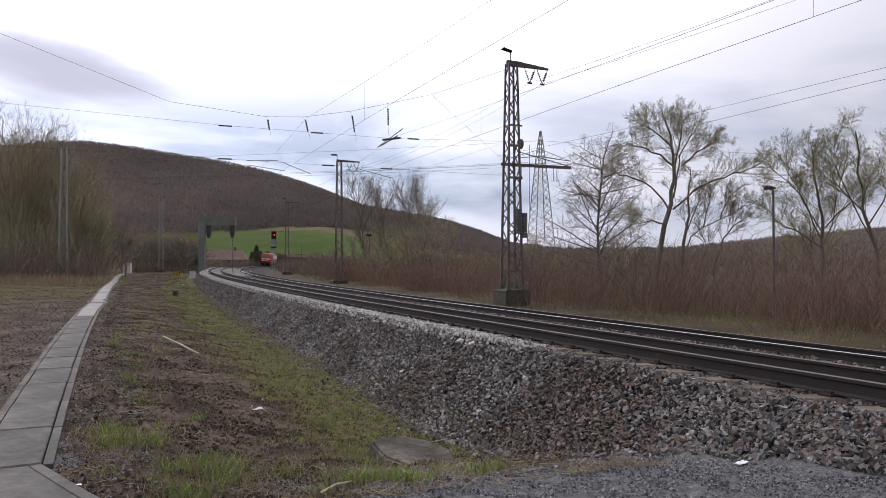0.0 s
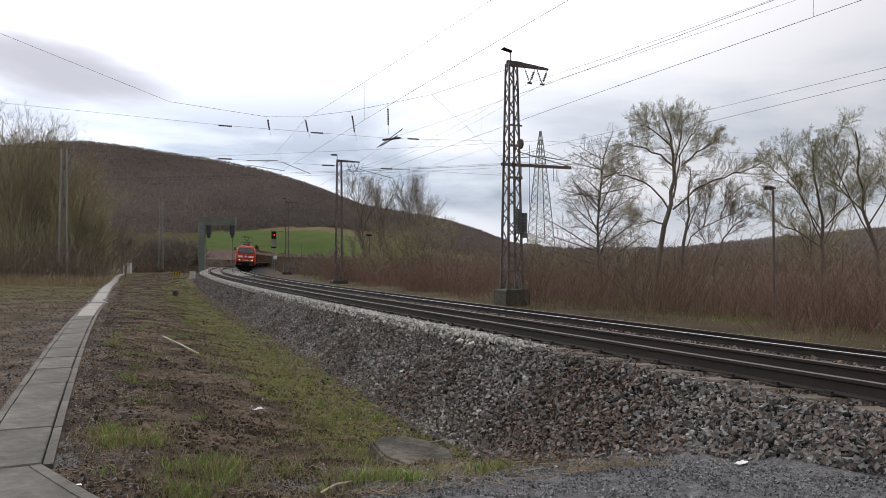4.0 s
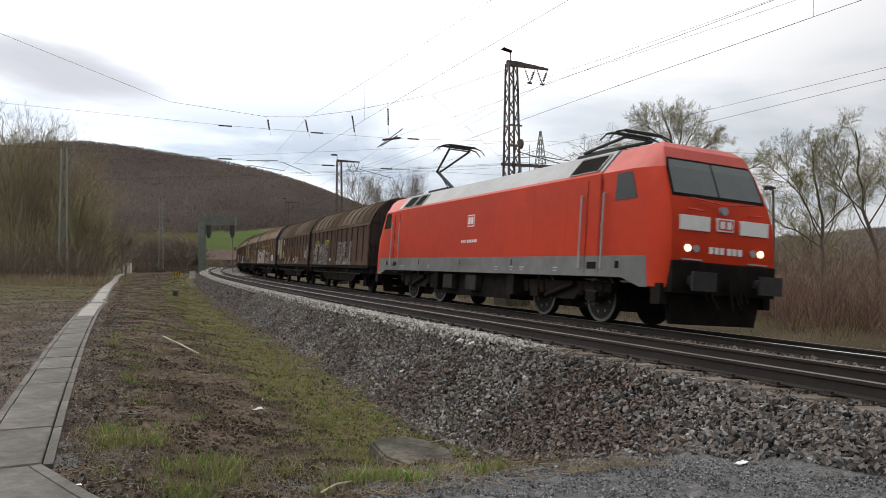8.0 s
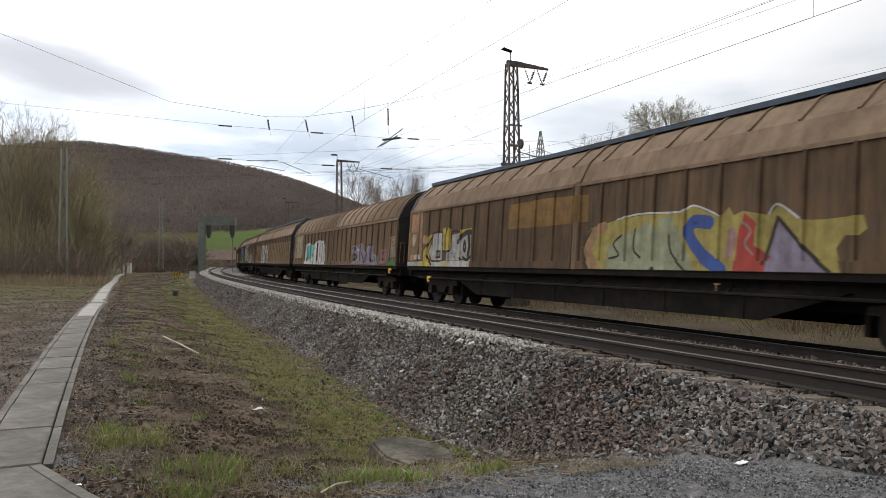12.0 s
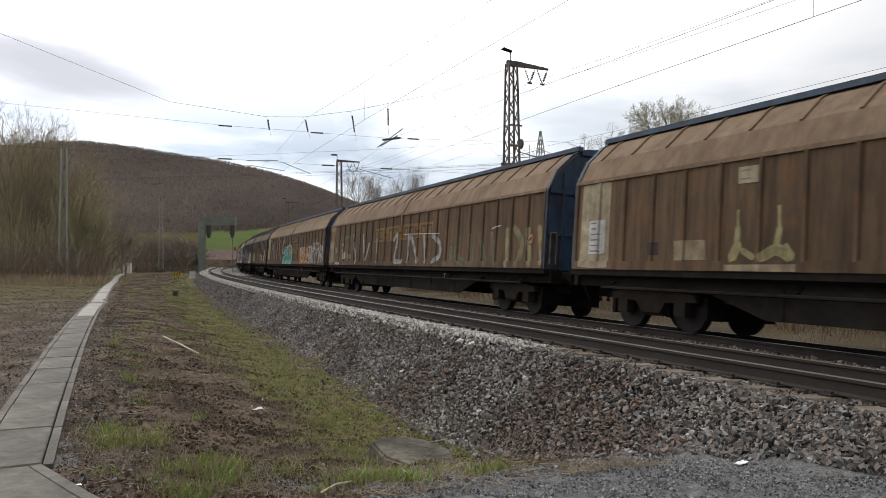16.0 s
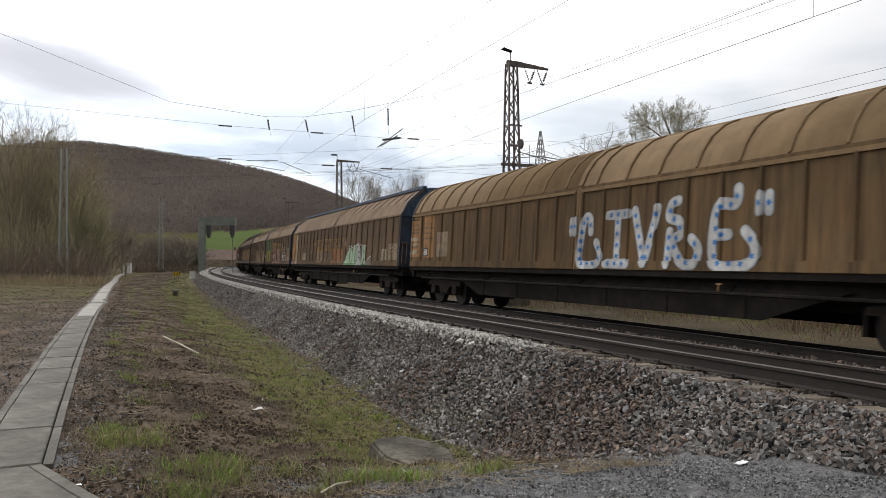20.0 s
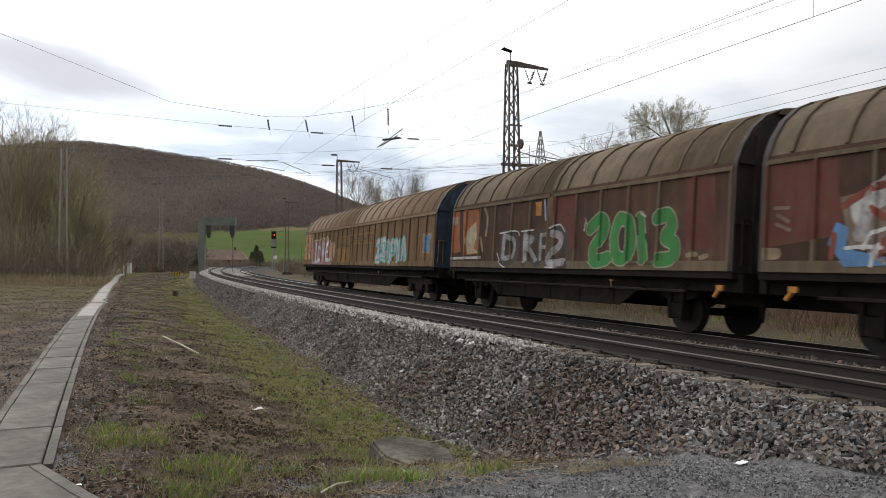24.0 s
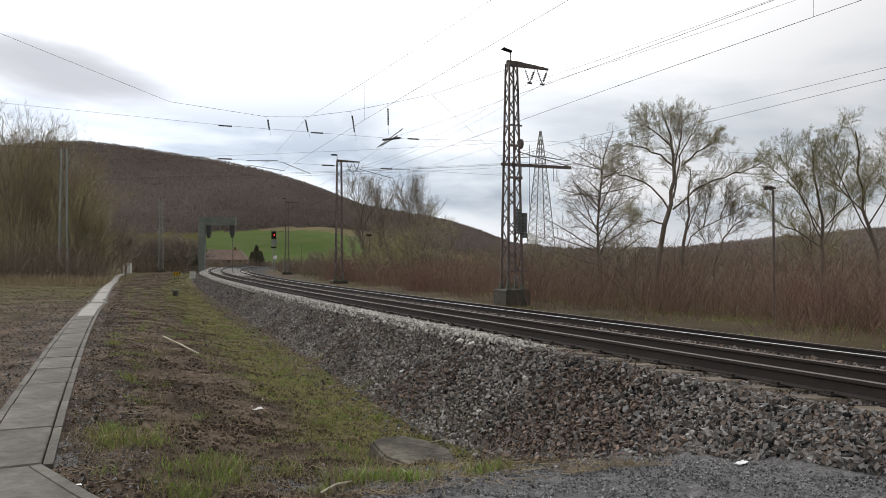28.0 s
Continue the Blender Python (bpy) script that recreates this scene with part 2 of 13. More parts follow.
M_MASTFAR = mat("grey_painted_steel", (0.29, 0.30, 0.275), rough=0.65, metal=0.1, var=0.2, scale=2, bump=0.1)
M_MOSSY = mat("moss_stained_steel", (0.10, 0.12, 0.085), rough=0.85, var=0.4, scale=5, col2=(0.05, 0.045, 0.035), bump=0.2)
M_WIRE = mat("dark_copper_wire", (0.075, 0.07, 0.068), rough=0.6, metal=0.3, var=0.2, bump=0)
M_INSUL = mat("brown_glazed_insulator", (0.035, 0.022, 0.018), rough=0.3, var=0.2, bump=0)
M_BLACK = mat("sooty_black_steel", (0.011, 0.010, 0.0095), rough=0.9, var=0.4, scale=3, col2=(0.021, 0.017, 0.0145), bump=0.2, spec=0.05)
M_IRON = mat("oily_wheel_steel", (0.019, 0.016, 0.0145), rough=0.75, var=0.3, scale=5, bump=0.1, spec=0.2)
M_RUSTY = mat("brake_dust_brown", (0.027, 0.021, 0.017), rough=0.9, spec=0.12, var=0.35, scale=4, bump=0.2)
M_WHITE = mat("white_enamel", (0.78, 0.78, 0.76), rough=0.5, var=0.08, scale=3, bump=0.02)
M_GRAB = mat("rubbed_dull_yellow", (0.22, 0.12, 0.03), rough=0.75, var=0.4, scale=6, col2=(0.10, 0.055, 0.025), bump=0.05)
M_ORANGEROD = mat("chipped_orange_paint", (0.40, 0.17, 0.02), rough=0.7, var=0.3, scale=5, bump=0.04)
M_YEL = mat("warning_yellow", (0.75, 0.48, 0.03), rough=0.55, var=0.15, scale=4, bump=0.02)

# ---- the plan: two canted tracks on one long curve; s runs along the far track, o across it ----
P0, B0, RAD = Vector((2.2, 23.7)), -0.404, 780.0
CEN = Vector((P0.x + RAD * math.cos(B0), P0.y - RAD * math.sin(B0)))
CANT, DTR, ZN = 0.07, -4.33, 0.335      # lean of the tracks; near track's offset and height


def T(s, o, z=0.0):
    b, r = B0 + s / RAD, RAD - o
    return Vector((CEN.x - r * math.cos(b), CEN.y + r * math.sin(b), z))


def so(x, y):
    d = Vector((x - CEN.x, y - CEN.y))
    return (math.atan2(d.y, -d.x) - B0) * RAD, RAD - d.length


def TM(s, o, z=0.0, lean=0.0, flip=False):
    """Pose on the line: local x runs along the track towards the camera (away with flip), y across it away from the camera."""
    b = B0 + s / RAD
    m = Matrix.Translation(T(s, o, z)) @ Matrix.Rotation(-math.pi / 2 - b, 4, "Z") @ Matrix.Rotation(-lean, 4, "X")
    return m @ Matrix.Rotation(math.pi, 4, "Z") if flip else m


def smooth(a, b, x):
    t = min(1.0, max(0.0, (x - a) / (b - a)))
    return t * t * (3 - 2 * t)


def lerp_list(pts, x):
    if x <= pts[0][0]:
        return pts[0][1]
    for (a, va), (b, vb) in zip(pts, pts[1:]):
        if x <= b:
            return va + (vb - va) * (x - a) / (b - a)
    return pts[-1][1]


# ---- mesh helpers ----
def mesh_np(name, verts, faces_flat, n_per, mats, mat_idx=None, smooth_shade=False):
    """A mesh from numpy arrays with n_per corners a face."""
    me = bpy.data.meshes.new(name)
    nv, nf = len(verts), len(faces_flat) // n_per
    me.vertices.add(nv)
    me.vertices.foreach_set("co", np.asarray(verts, np.float32).ravel())
    me.loops.add(nf * n_per)
    me.loops.foreach_set("vertex_index", np.asarray(faces_flat, np.int32))
    me.polygons.add(nf)
    me.polygons.foreach_set("loop_start", np.arange(0, nf * n_per, n_per, dtype=np.int32))
    for m in mats:
        me.materials.append(m)
    if mat_idx is not None:
        me.polygons.foreach_set("material_index", np.asarray(mat_idx, np.int32))
    me.polygons.foreach_set("use_smooth", np.full(nf, smooth_shade, dtype=bool))
    me.update(calc_edges=True)
    me.validate()
    return me


def segs_mesh(name, segs, material, sides=3):
    """Tapered prisms from rows x0 y0 z0 x1 y1 z1 r0 r1, joined in one mesh."""
    a = np.asarray(segs, np.float64).reshape(-1, 8)
    p, q, r0, r1 = a[:, 0:3], a[:, 3:6], a[:, 6], a[:, 7]
    d = q - p
    d /= np.maximum(np.linalg.norm(d, axis=1, keepdims=True), 1e-9)
    ref = np.where(np.abs(d[:, 2:3]) > 0.9, np.array([[1.0, 0, 0]]), np.array([[0, 0, 1.0]]))
    u = np.cross(d, ref)
    u /= np.maximum(np.linalg.norm(u, axis=1, keepdims=True), 1e-9)
    w = np.cross(d, u)
    rings = []
    for base, rad in ((p, r0), (q, r1)):
        for k in range(sides):
            an = 2 * math.pi * k / sides
            rings.append(base + (u * math.cos(an) + w * math.sin(an)) * rad[:, None])
    v = np.stack(rings, 1).reshape(-1, 3)
    n = len(a)
    base = (np.arange(n) * 2 * sides)[:, None]
    quads = []
    for k in range(sides):
        k2 = (k + 1) % sides
        quads.append(np.concatenate([base + k, base + k2, base + sides + k2, base + sides + k], 1))
    f = np.stack(quads, 1).reshape(-1)
    return mesh_np(name, v, f, 4, [material], smooth_shade=sides > 4)


def tube_mesh(name, pts, r, material, sides=4):
    """One unbroken tube through the points."""
    pts = [Vector(q) for q in pts]
    v, f = [], []
    for i, q in enumerate(pts):
        d = (pts[min(i + 1, len(pts) - 1)] - pts[max(i - 1, 0)]).normalized()
        u = d.cross(Vector((1, 0, 0)) if abs(d.z) > 0.9 else Vector((0, 0, 1))).normalized()
        w = d.cross(u)
        for k in range(sides):
            an = 2 * math.pi * k / sides
            v.append(q + (u * math.cos(an) + w * math.sin(an)) * r)
    for i in range(len(pts) - 1):
        for k in range(sides):
            a, b = i * sides + k, i * sides + (k + 1) % sides
            f += [a, b, b + sides, a + sides]
    return mesh_np(name, np.array(v), np.array(f), 4, [material])


def finish(bm, name, material):
    me = bpy.data.meshes.new(name)
    bmesh.ops.recalc_face_normals(bm, faces=bm.faces)
    bm.to_mesh(me)
    bm.free()
    for m in (material if isinstance(material, (list, tuple)) else [material]):
        me.materials.append(m)
    return me


def part(name, bm, material, parent, label=""):
    me = bm if isinstance(bm, bpy.types.Mesh) else finish(bm, name, material)
    ob = new(name, me)
    ob.parent = parent
    if label:
        ob["label"] = label
    return ob


def thing(name, label, category, group="", kind="", m=None):
    ob = tagged(new(name), label, category, group, kind)
    ob.empty_display_size = 0.2
    if m is not None:
        ob.matrix_world = m
    return ob


def box(bm, x0, x1, y0, y1, z0, z1, mi=0):
    v = [bm.verts.new((x, y, z)) for x in (x0, x1) for y in (y0, y1) for z in (z0, z1)]
    for f in ((0, 1, 3, 2), (4, 6, 7, 5), (0, 4, 5, 1), (2, 3, 7, 6), (0, 2, 6, 4), (1, 5, 7, 3)):
        bm.faces.new([v[i] for i in f]).material_index = mi
    return v


def bar(bm, p, q, r, n=6, r2=None, mi=0):
    p, q = Vector(p), Vector(q)
    d = (q - p).normalized()
    u = d.cross(Vector((1, 0, 0)) if abs(d.z) > 0.9 else Vector((0, 0, 1))).normalized()
    w = d.cross(u)
    r2 = r if r2 is None else r2
    a, b = [], []
    for k in range(n):
        an = 2 * math.pi * (k + 0.5) / n
        e = u * math.cos(an) + w * math.sin(an)
        a.append(bm.verts.new(p + e * r))
        b.append(bm.verts.new(q + e * r2))
    for k in range(n):
        bm.faces.new([a[k], a[(k + 1) % n], b[(k + 1) % n], b[k]]).material_index = mi
    bm.faces.new(a[::-1]).material_index = mi
    bm.faces.new(b).material_index = mi


def prism_x(bm, poly, x0, x1, mi=0):
    """Polygon of (y, z) run along x."""
    a = [bm.verts.new((x0, y, z)) for y, z in poly]
    b = [bm.verts.new((x1, y, z)) for y, z in poly]
    n = len(poly)
    for k in range(n):
        bm.faces.new([a[k], a[(k + 1) % n], b[(k + 1) % n], b[k]]).material_index = mi
    bm.faces.new(a[::-1]).material_index = mi
    bm.faces.new(b).material_index = mi


def prism_y(bm, poly, y0, y1, mi=0):
    """Polygon of (x, z) run along y."""
    a = [bm.verts.new((x, y0, z)) for x, z in poly]
    b = [bm.verts.new((x, y1, z)) for x, z in poly]
    n = len(poly)
    for k in range(n):
        bm.faces.new([a[k], a[(k + 1) % n], b[(k + 1) % n], b[k]]).material_index = mi
    bm.faces.new(a[::-1]).material_index = mi
    bm.faces.new(b).material_index = mi


def blank():
    return bmesh.new()


# ---- ground: one sheet with embankment, ditch, valley and wooded hill ----
ZC = 0.215      # shoulder of the ballast
RIDGE = [(-400, 281), (-100, 262), (60, 250), (150, 249), (220, 257), (300, 270), (400, 286), (470, 302), (540, 323), (590, 342), (640, 362), (720, 377), (790, 389), (850, 408), (905, 430), (1000, 440), (1200, 438), (1300, 426), (1400, 416), (1570, 400), (1900, 378)]
FIELD_TOP = [(-400, 425), (200, 413), (300, 413), (400, 409), (450, 405), (520, 401), (570, 399), (650, 408), (720, 425),
             (800, 448), (900, 459), (1900, 461)]


PATH = [(-14.2, -12.31), (-4, -12.36), (8, -12.40), (14, -12.40), (22, -12.58), (46, -13.32), (90, -16.3), (100, -17.0)]      # the path's middle: along, across


def off_path(s, o):
    return abs(o - lerp_list(PATH, s))


def bearing(x, y):
    return 784 + 1326 * x / max(y, 1.0)


def ditch_depth(s):
    return lerp_list([(-18, -0.05), (-17, -0.07), (-16.3, -0.15), (-15.5, -0.27), (-14.6, -0.45), (-13.4, -0.72), (-11.5, -0.88), (-6, -0.78), (2, -0.66),
                      (12, -0.55), (45, -0.42), (110, -0.35)], s)


def height(x, y):
    s, o = so(x, y)
    # open country
    far = -0.6
    if y > 300:
        u = bearing(x, y)
        e1, e2 = (463 - lerp_list(FIELD_TOP, u)) / 1326, (463 - lerp_list(RIDGE, u)) / 1326
        if y < 730:
            e = 0.0
        elif y < 1050:
            e = e1 * smooth(730, 1050, y)
        else:
            e = e1 + (e2 - e1) * min(1.0, (y - 1050) / 600.0) ** 0.85
        far = -0.6 + (y * e if y < 1650 else 1650 * e - (y - 1650) * 0.12)
    if s < -700 or s > 720:
        return far
    # cross-section of the line
    wav = 0.05 * noise.noise(Vector((x * 0.35, y * 0.35, 0))) + 0.02 * noise.noise(Vector((x * 1.7, y * 1.7, 3)))
    zc = ZC
    if o >= -6.0:
        if o < 2.6:
            z = (-0.215 if o > -2.2 else -0.20) - CANT * o
        elif o < 3.5:
            z = -0.40 - 0.22 * (o - 2.6)
        else:
            z = -0.60 + wav - 0.6 * smooth(9, 16, o)
    else:
        zd = ditch_depth(s)
        toe = -6.0 - (zc - zd) * 1.35
        if o > toe:
            z = zc - (-6.0 - o) / 1.35 + wav * 0.3
        else:
            flat = 0.5
            lo = toe - flat
            if o > lo:
                z = zd + wav * 0.5
            else:
                t = smooth(lo, -11.75, o) if lo > -11.75 else 1.0
                t = min(1.0, max(0.0, (lo - o) / max(0.3, lo + 11.75)))
                lump = 0.07 * noise.noise(Vector((x * 1.3, y * 1.3, 6))) + 0.04 * noise.noise(Vector((x * 3.1, y * 3.1, 8)))
                z = zd + (-0.17 - zd) * (t * t * (3 - 2 * t) * 0.6 + t * 0.4) + wav * 0.8 + lump * smooth(0.0, 0.15, t) * smooth(1.0, 0.85, t)
            if o < -11.75:
                z = -0.19 + (wav * 1.2 + 0.35 * smooth(-14, -30, o) + 0.02) * smooth(0.42, 1.3, off_path(s, o)) if s < 100 else -0.17 + wav
    edge = smooth(720, 690, s) * smooth(-700, -640, s)
    side = smooth(60, 42, abs(o)) if abs(o) > 42 else 1.0
    return far + (z - far) * edge * side


def zone(x, y):
    """Which ground: 0 soil 1 ditch turf 2 gravel 3 dirt 4 ballast 5 verge 6 meadow 7 field 8 stubble 9 wood."""
    s, o = so(x, y)
    j = noise.noise(Vector((x * 0.6, y * 0.6, 9))) * 0.9 + noise.noise(Vector((x * 2.1, y * 2.1, 4))) * 0.55
    if -690 < s < 710 and -45 < o < 30:
        if o > 3.3:
            return 5 if o < 9 + j else 6
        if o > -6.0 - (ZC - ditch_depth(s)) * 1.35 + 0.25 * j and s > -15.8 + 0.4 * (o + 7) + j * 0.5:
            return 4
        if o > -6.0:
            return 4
        if s < -14.7 + j * 0.5 - 0.10 * (o + 8) and o > -10.3 + j * 0.6 or s < -17:
            return 2
        if o > -9.9 + j - (0.8 if s > 6 else 0):
            return 1
        if o > -11.9:
            return 0
        if s < -12 + j and o > -17 or s < -15.5:
            return 2
        return 3
    if y > 300:
        u = bearing(x, y)
        if y > 1052:
            return 9
        if y > 740:
            if u < 345:
                return 6
            if math.hypot(x, y) > 1045 - (u - 460) * 0.45 and u > 460:
                return 8
            return 7 if u < 640 + 30 * j else 6
    elif 9 < o < 200:
        return 5
    return 6


def turf_share(x, y):
    """How far grass covers the soil: full along the ditch bottom, patchy beside the path and on the verge."""
    s, o = so(x, y)
    if not (-60 < s < 400 and -45 < o < 30):
        return 0.6
    if o < -12.9:
        return 0.12 + 0.42 * smooth(-4, 25, s)
    mid = lerp_list([(-16, -8.7), (-10, -8.35), (0, -8.5), (15, -8.5), (60, -8.3)], s)
    return -0.12 + 0.95 * smooth(1.45, 0.5, abs(o - mid)) + 0.25 * smooth(10, 60, s)


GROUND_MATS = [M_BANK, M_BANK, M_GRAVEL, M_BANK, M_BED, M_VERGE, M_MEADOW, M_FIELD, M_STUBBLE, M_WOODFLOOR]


def build_ground():
    def steps(spans):
        out = []
        for a, b, d in spans:
            n = max(1, round((b - a) / d))
            out += [a + (b - a) * i / n for i in range(n)]
        return out + [spans[-1][1]]
    ss = steps([(-690, -60, 15), (-60, -26, 2), (-26, -2, 0.24), (-2, 25, 0.5), (25, 80, 1.4), (80, 260, 6), (260, 710, 15)])
    os_ = steps([(-45, -20, 2.5), (-20, -18, 0.7), (-18, -13, 0.22), (-13, -5.6, 0.2), (-5.6, 3.6, 0.8), (3.6, 12, 0.8), (12, 30, 3)])
    verts, faces, mi = [], [], []
    for s in ss:
        for o in os_:
            p = T(s, o)
            verts.append((p.x, p.y, height(p.x, p.y)))
    no = len(os_)
    for i in range(len(ss) - 1):
        for k in range(no - 1):
            a = i * no + k
            faces += [a, a + no, a + no + 1, a + 1]
            q = T((ss[i] + ss[i + 1]) / 2, (os_[k] + os_[k + 1]) / 2)
            mi.append(zone(q.x, q.y))
    # open country, sunk beneath the finer strip along the line
    base = len(verts)
    rr = steps([(3, 30, 9), (30, 120, 10), (120, 300, 18), (300, 730, 36), (730, 1060, 11), (1060, 2000, 23), (2000, 4200, 440)])
    na = 420
    for r in rr:
        for k in range(na):
            an = 2 * math.pi * k / na
            x, y = r * math.sin(an), r * math.cos(an)
            s, o = so(x, y)
            z = height(x, y)
            if -689 < s < 709 and -44.5 < o < 29.5:
                z -= 1.6
            verts.append((x, y, z))
    for i in range(len(rr) - 1):
        for k in range(na):
            a, b = base + i * na + k, base + i * na + (k + 1) % na
            faces += [a, b, b + na, a + na]
            am, rm = 2 * math.pi * (k + 0.5) / na, (rr[i] + rr[i + 1]) / 2
            mi.append(zone(rm * math.sin(am), rm * math.cos(am)))
    share = [turf_share(v[0], v[1]) for v in verts]
    me = mesh_np("ground", np.array(verts), np.array(faces), 4, GROUND_MATS, mi, True)
    me.attributes.new("turf", "FLOAT", "POINT").data.foreach_set("value", np.array(share, np.float32))
    tagged(new("ground", me), "ground sheet with ditch, turf, dirt verge, fields and wooded hill", "ground", kind="structure")


build_ground()


# ---- the two tracks ----
RAIL_POLY = [(-0.0625, -0.172), (0.0625, -0.172), (0.0625, -0.16), (0.012, -0.14), (0.010, -0.05), (0.034, -0.035),
             (0.034, -0.004), (0.024, 0.0), (-0.024, 0.0), (-0.034, -0.004), (-0.034, -0.035), (-0.010, -0.05),
             (-0.012, -0.14), (-0.0625, -0.16)]


def rail_mesh(o, z, mats):
    ss = [-690 + 10 * i for i in range(63)] + [-60 + 1.5 * i for i in range(160)] + [180 + 5 * i for i in range(107)]
    v, f, mi = [], [], []
    n = len(RAIL_POLY)
    for s in ss:
        for dy, dz in RAIL_POLY:
            v.append(T(s, o + dy, z + dz))
    for i in range(len(ss) - 1):
        for k in range(n):
            a, b = i * n + k, i * n + (k + 1) % n
            f += [a, b, b + n, a + n]
            mi.append(1 if k in (6, 7, 8) else 0)
    return mesh_np("rail", np.array(v), np.array(f), 4, mats, mi)


def track(name, o, z, label, s0, n_sleep):
    tr = thing(name, label, "railway track", kind="structure")
    for side in (-0.75, 0.75):
        # outer rail of the far track: dull colour imitates the dark hillside it mirrors
        part("rail", rail_mesh(o + side, z - CANT * side, [M_RAILSIDE, M_RAILTOP if o > -1 and side < 0 else M_RAILDULL]), None, tr)
    bm = blank()
    box(bm, -0.13, 0.13, -1.3, 1.3, -0.41, -0.195)
    for y in (-0.75, 0.75):
        box(bm, -0.075, 0.075, y - 0.17, y + 0.17, -0.194, -0.172, 1)
        for d in (-0.10, 0.10):
            box(bm, -0.035, 0.035, y + d - 0.022, y + d + 0.022, -0.172, -0.142, 1)
    bmesh.ops.bevel(bm, geom=[e for e in bm.edges if e.calc_length() > 2], offset=0.02, segments=1, affect="EDGES")
    me = finish(bm, "sleeper", [M_SLEEPER, M_RAILSIDE])
    rnd = random.Random(5)
    for i in range(n_sleep):
        ob = new("sleeper", me)
        ob.parent = tr
        ob.matrix_world = TM(s0 + 0.62 * i + rnd.uniform(-0.015, 0.015), o, z, CANT) @ pose(0, rnd.uniform(-0.02, 0.02), 0, 0, 0, rnd.uniform(-0.6, 0.6))


track("track_near", DTR, ZN, "weathered railway track on sleepers, nearest the path", -28, 250)
track("track_far", 0.0, 0.0, "worn shiny railway track that carries the train", -26, 230)


# ---- cable trough path, masts, wires, signals ----
def ground_z(x, y):
    return height(x, y)


def build_path():
    th = thing("cable_trough_path", "grey concrete cable trough with slab covers, used as a footpath", "path", kind="structure")
    line = PATH
    bm = blank()
    box(bm, -0.741, 0.741, -0.245, 0.245, -0.07, 0.0)
    bmesh.ops.bevel(bm, geom=list(bm.edges), offset=0.012, segments=1, affect="EDGES")
    slab = finish(bm, "slab", M_CONC)
    slab2 = slab.copy()
    slab2.materials.clear()
    slab2.materials.append(M_CONC2)
    bm = blank()
    box(bm, -0.747, 0.747, -0.335, -0.26, -0.25, -0.012)
    box(bm, -0.747, 0.747, 0.26, 0.335, -0.25, -0.012)
    box(bm, -0.747, 0.747, -0.26, 0.26, -0.25, -0.2)
    trough = finish(bm, "trough", M_CONC)
    rnd = random.Random(11)
    s = -13.05
    k = 0
    while s < 95:
        o = lerp_list(line, s)
        o2 = lerp_list(line, s + 0.5)
        skew = -math.degrees(math.atan2(o2 - o, 0.5))
        gone = 12.6 < s < 14.4
        z = -0.135 + rnd.uniform(-0.006, 0.006) - (0.03 if 9 < s < 12.6 else 0)
        base = TM(s, o, z) @ pose(0, 0, 0, 0, 0, -skew * -1)
        ob = new("trough", trough)
        ob.parent = th
        ob.matrix_world = base
        if not gone:
            ob = new("slab", slab2 if 3.5 < s < 11.8 or s > 14.4 else slab)
            ob.parent = th
            ob.matrix_world = base @ pose(0, rnd.uniform(-.006, .006), 0, rnd.uniform(-.5, .5), rnd.uniform(-.3, .3), rnd.uniform(-.5, .5))
        s += 1.5
        k += 1
    # the broken cover and the splayed end by the camera
    for ds, do, rz, zz in ((12.9, 0.12, 14, -0.19), (13.7, -0.2, -20, -0.16)):
        ob = new("slab", slab2)
        ob.parent = th
        ob.matrix_world = TM(ds, lerp_list(line, ds) + do, zz) @ pose(0, 0, 0, 5, 4, rz)
    bm = blank()
    v = [(-13.83, -12.58), (-13.83, -12.05), (-14.75, -11.70), (-17.0, -10.75), (-19.5, -10.2), (-19.5, -12.62)]
    top = [bm.verts.new(T(a, b, -0.137)) for a, b in v]
    bot = [bm.verts.new(T(a, b, -0.30)) for a, b in v]
    bm.faces.new(top)
    for i in range(len(v)):
        bm.faces.new([top[i], top[(i + 1) % len(v)], bot[(i + 1) % len(v)], bot[i]])
    part("end_slab", bm, M_CONC, th)
    bm = blank()
    for (a, b), (c, d) in zip(v[1:4], v[2:5]):
        p, q = T(a, b, 0), T(c, d, 0)
        n = (q - p).normalized().cross(Vector((0, 0, 1)))
        quad = [p + n * 0.012, q + n * 0.012, q + n * 0.10, p + n * 0.10]
        a4 = [bm.verts.new(w + Vector((0, 0, -0.128))) for w in quad]
        b4 = [bm.verts.new(w + Vector((0, 0, -0.36))) for w in quad]
        bm.faces.new(a4)
        for i in range(4):
            bm.faces.new([a4[i], a4[(i + 1) % 4], b4[(i + 1) % 4], b4[i]])
    part("trough_side", bm, M_CONC, th)


build_path()


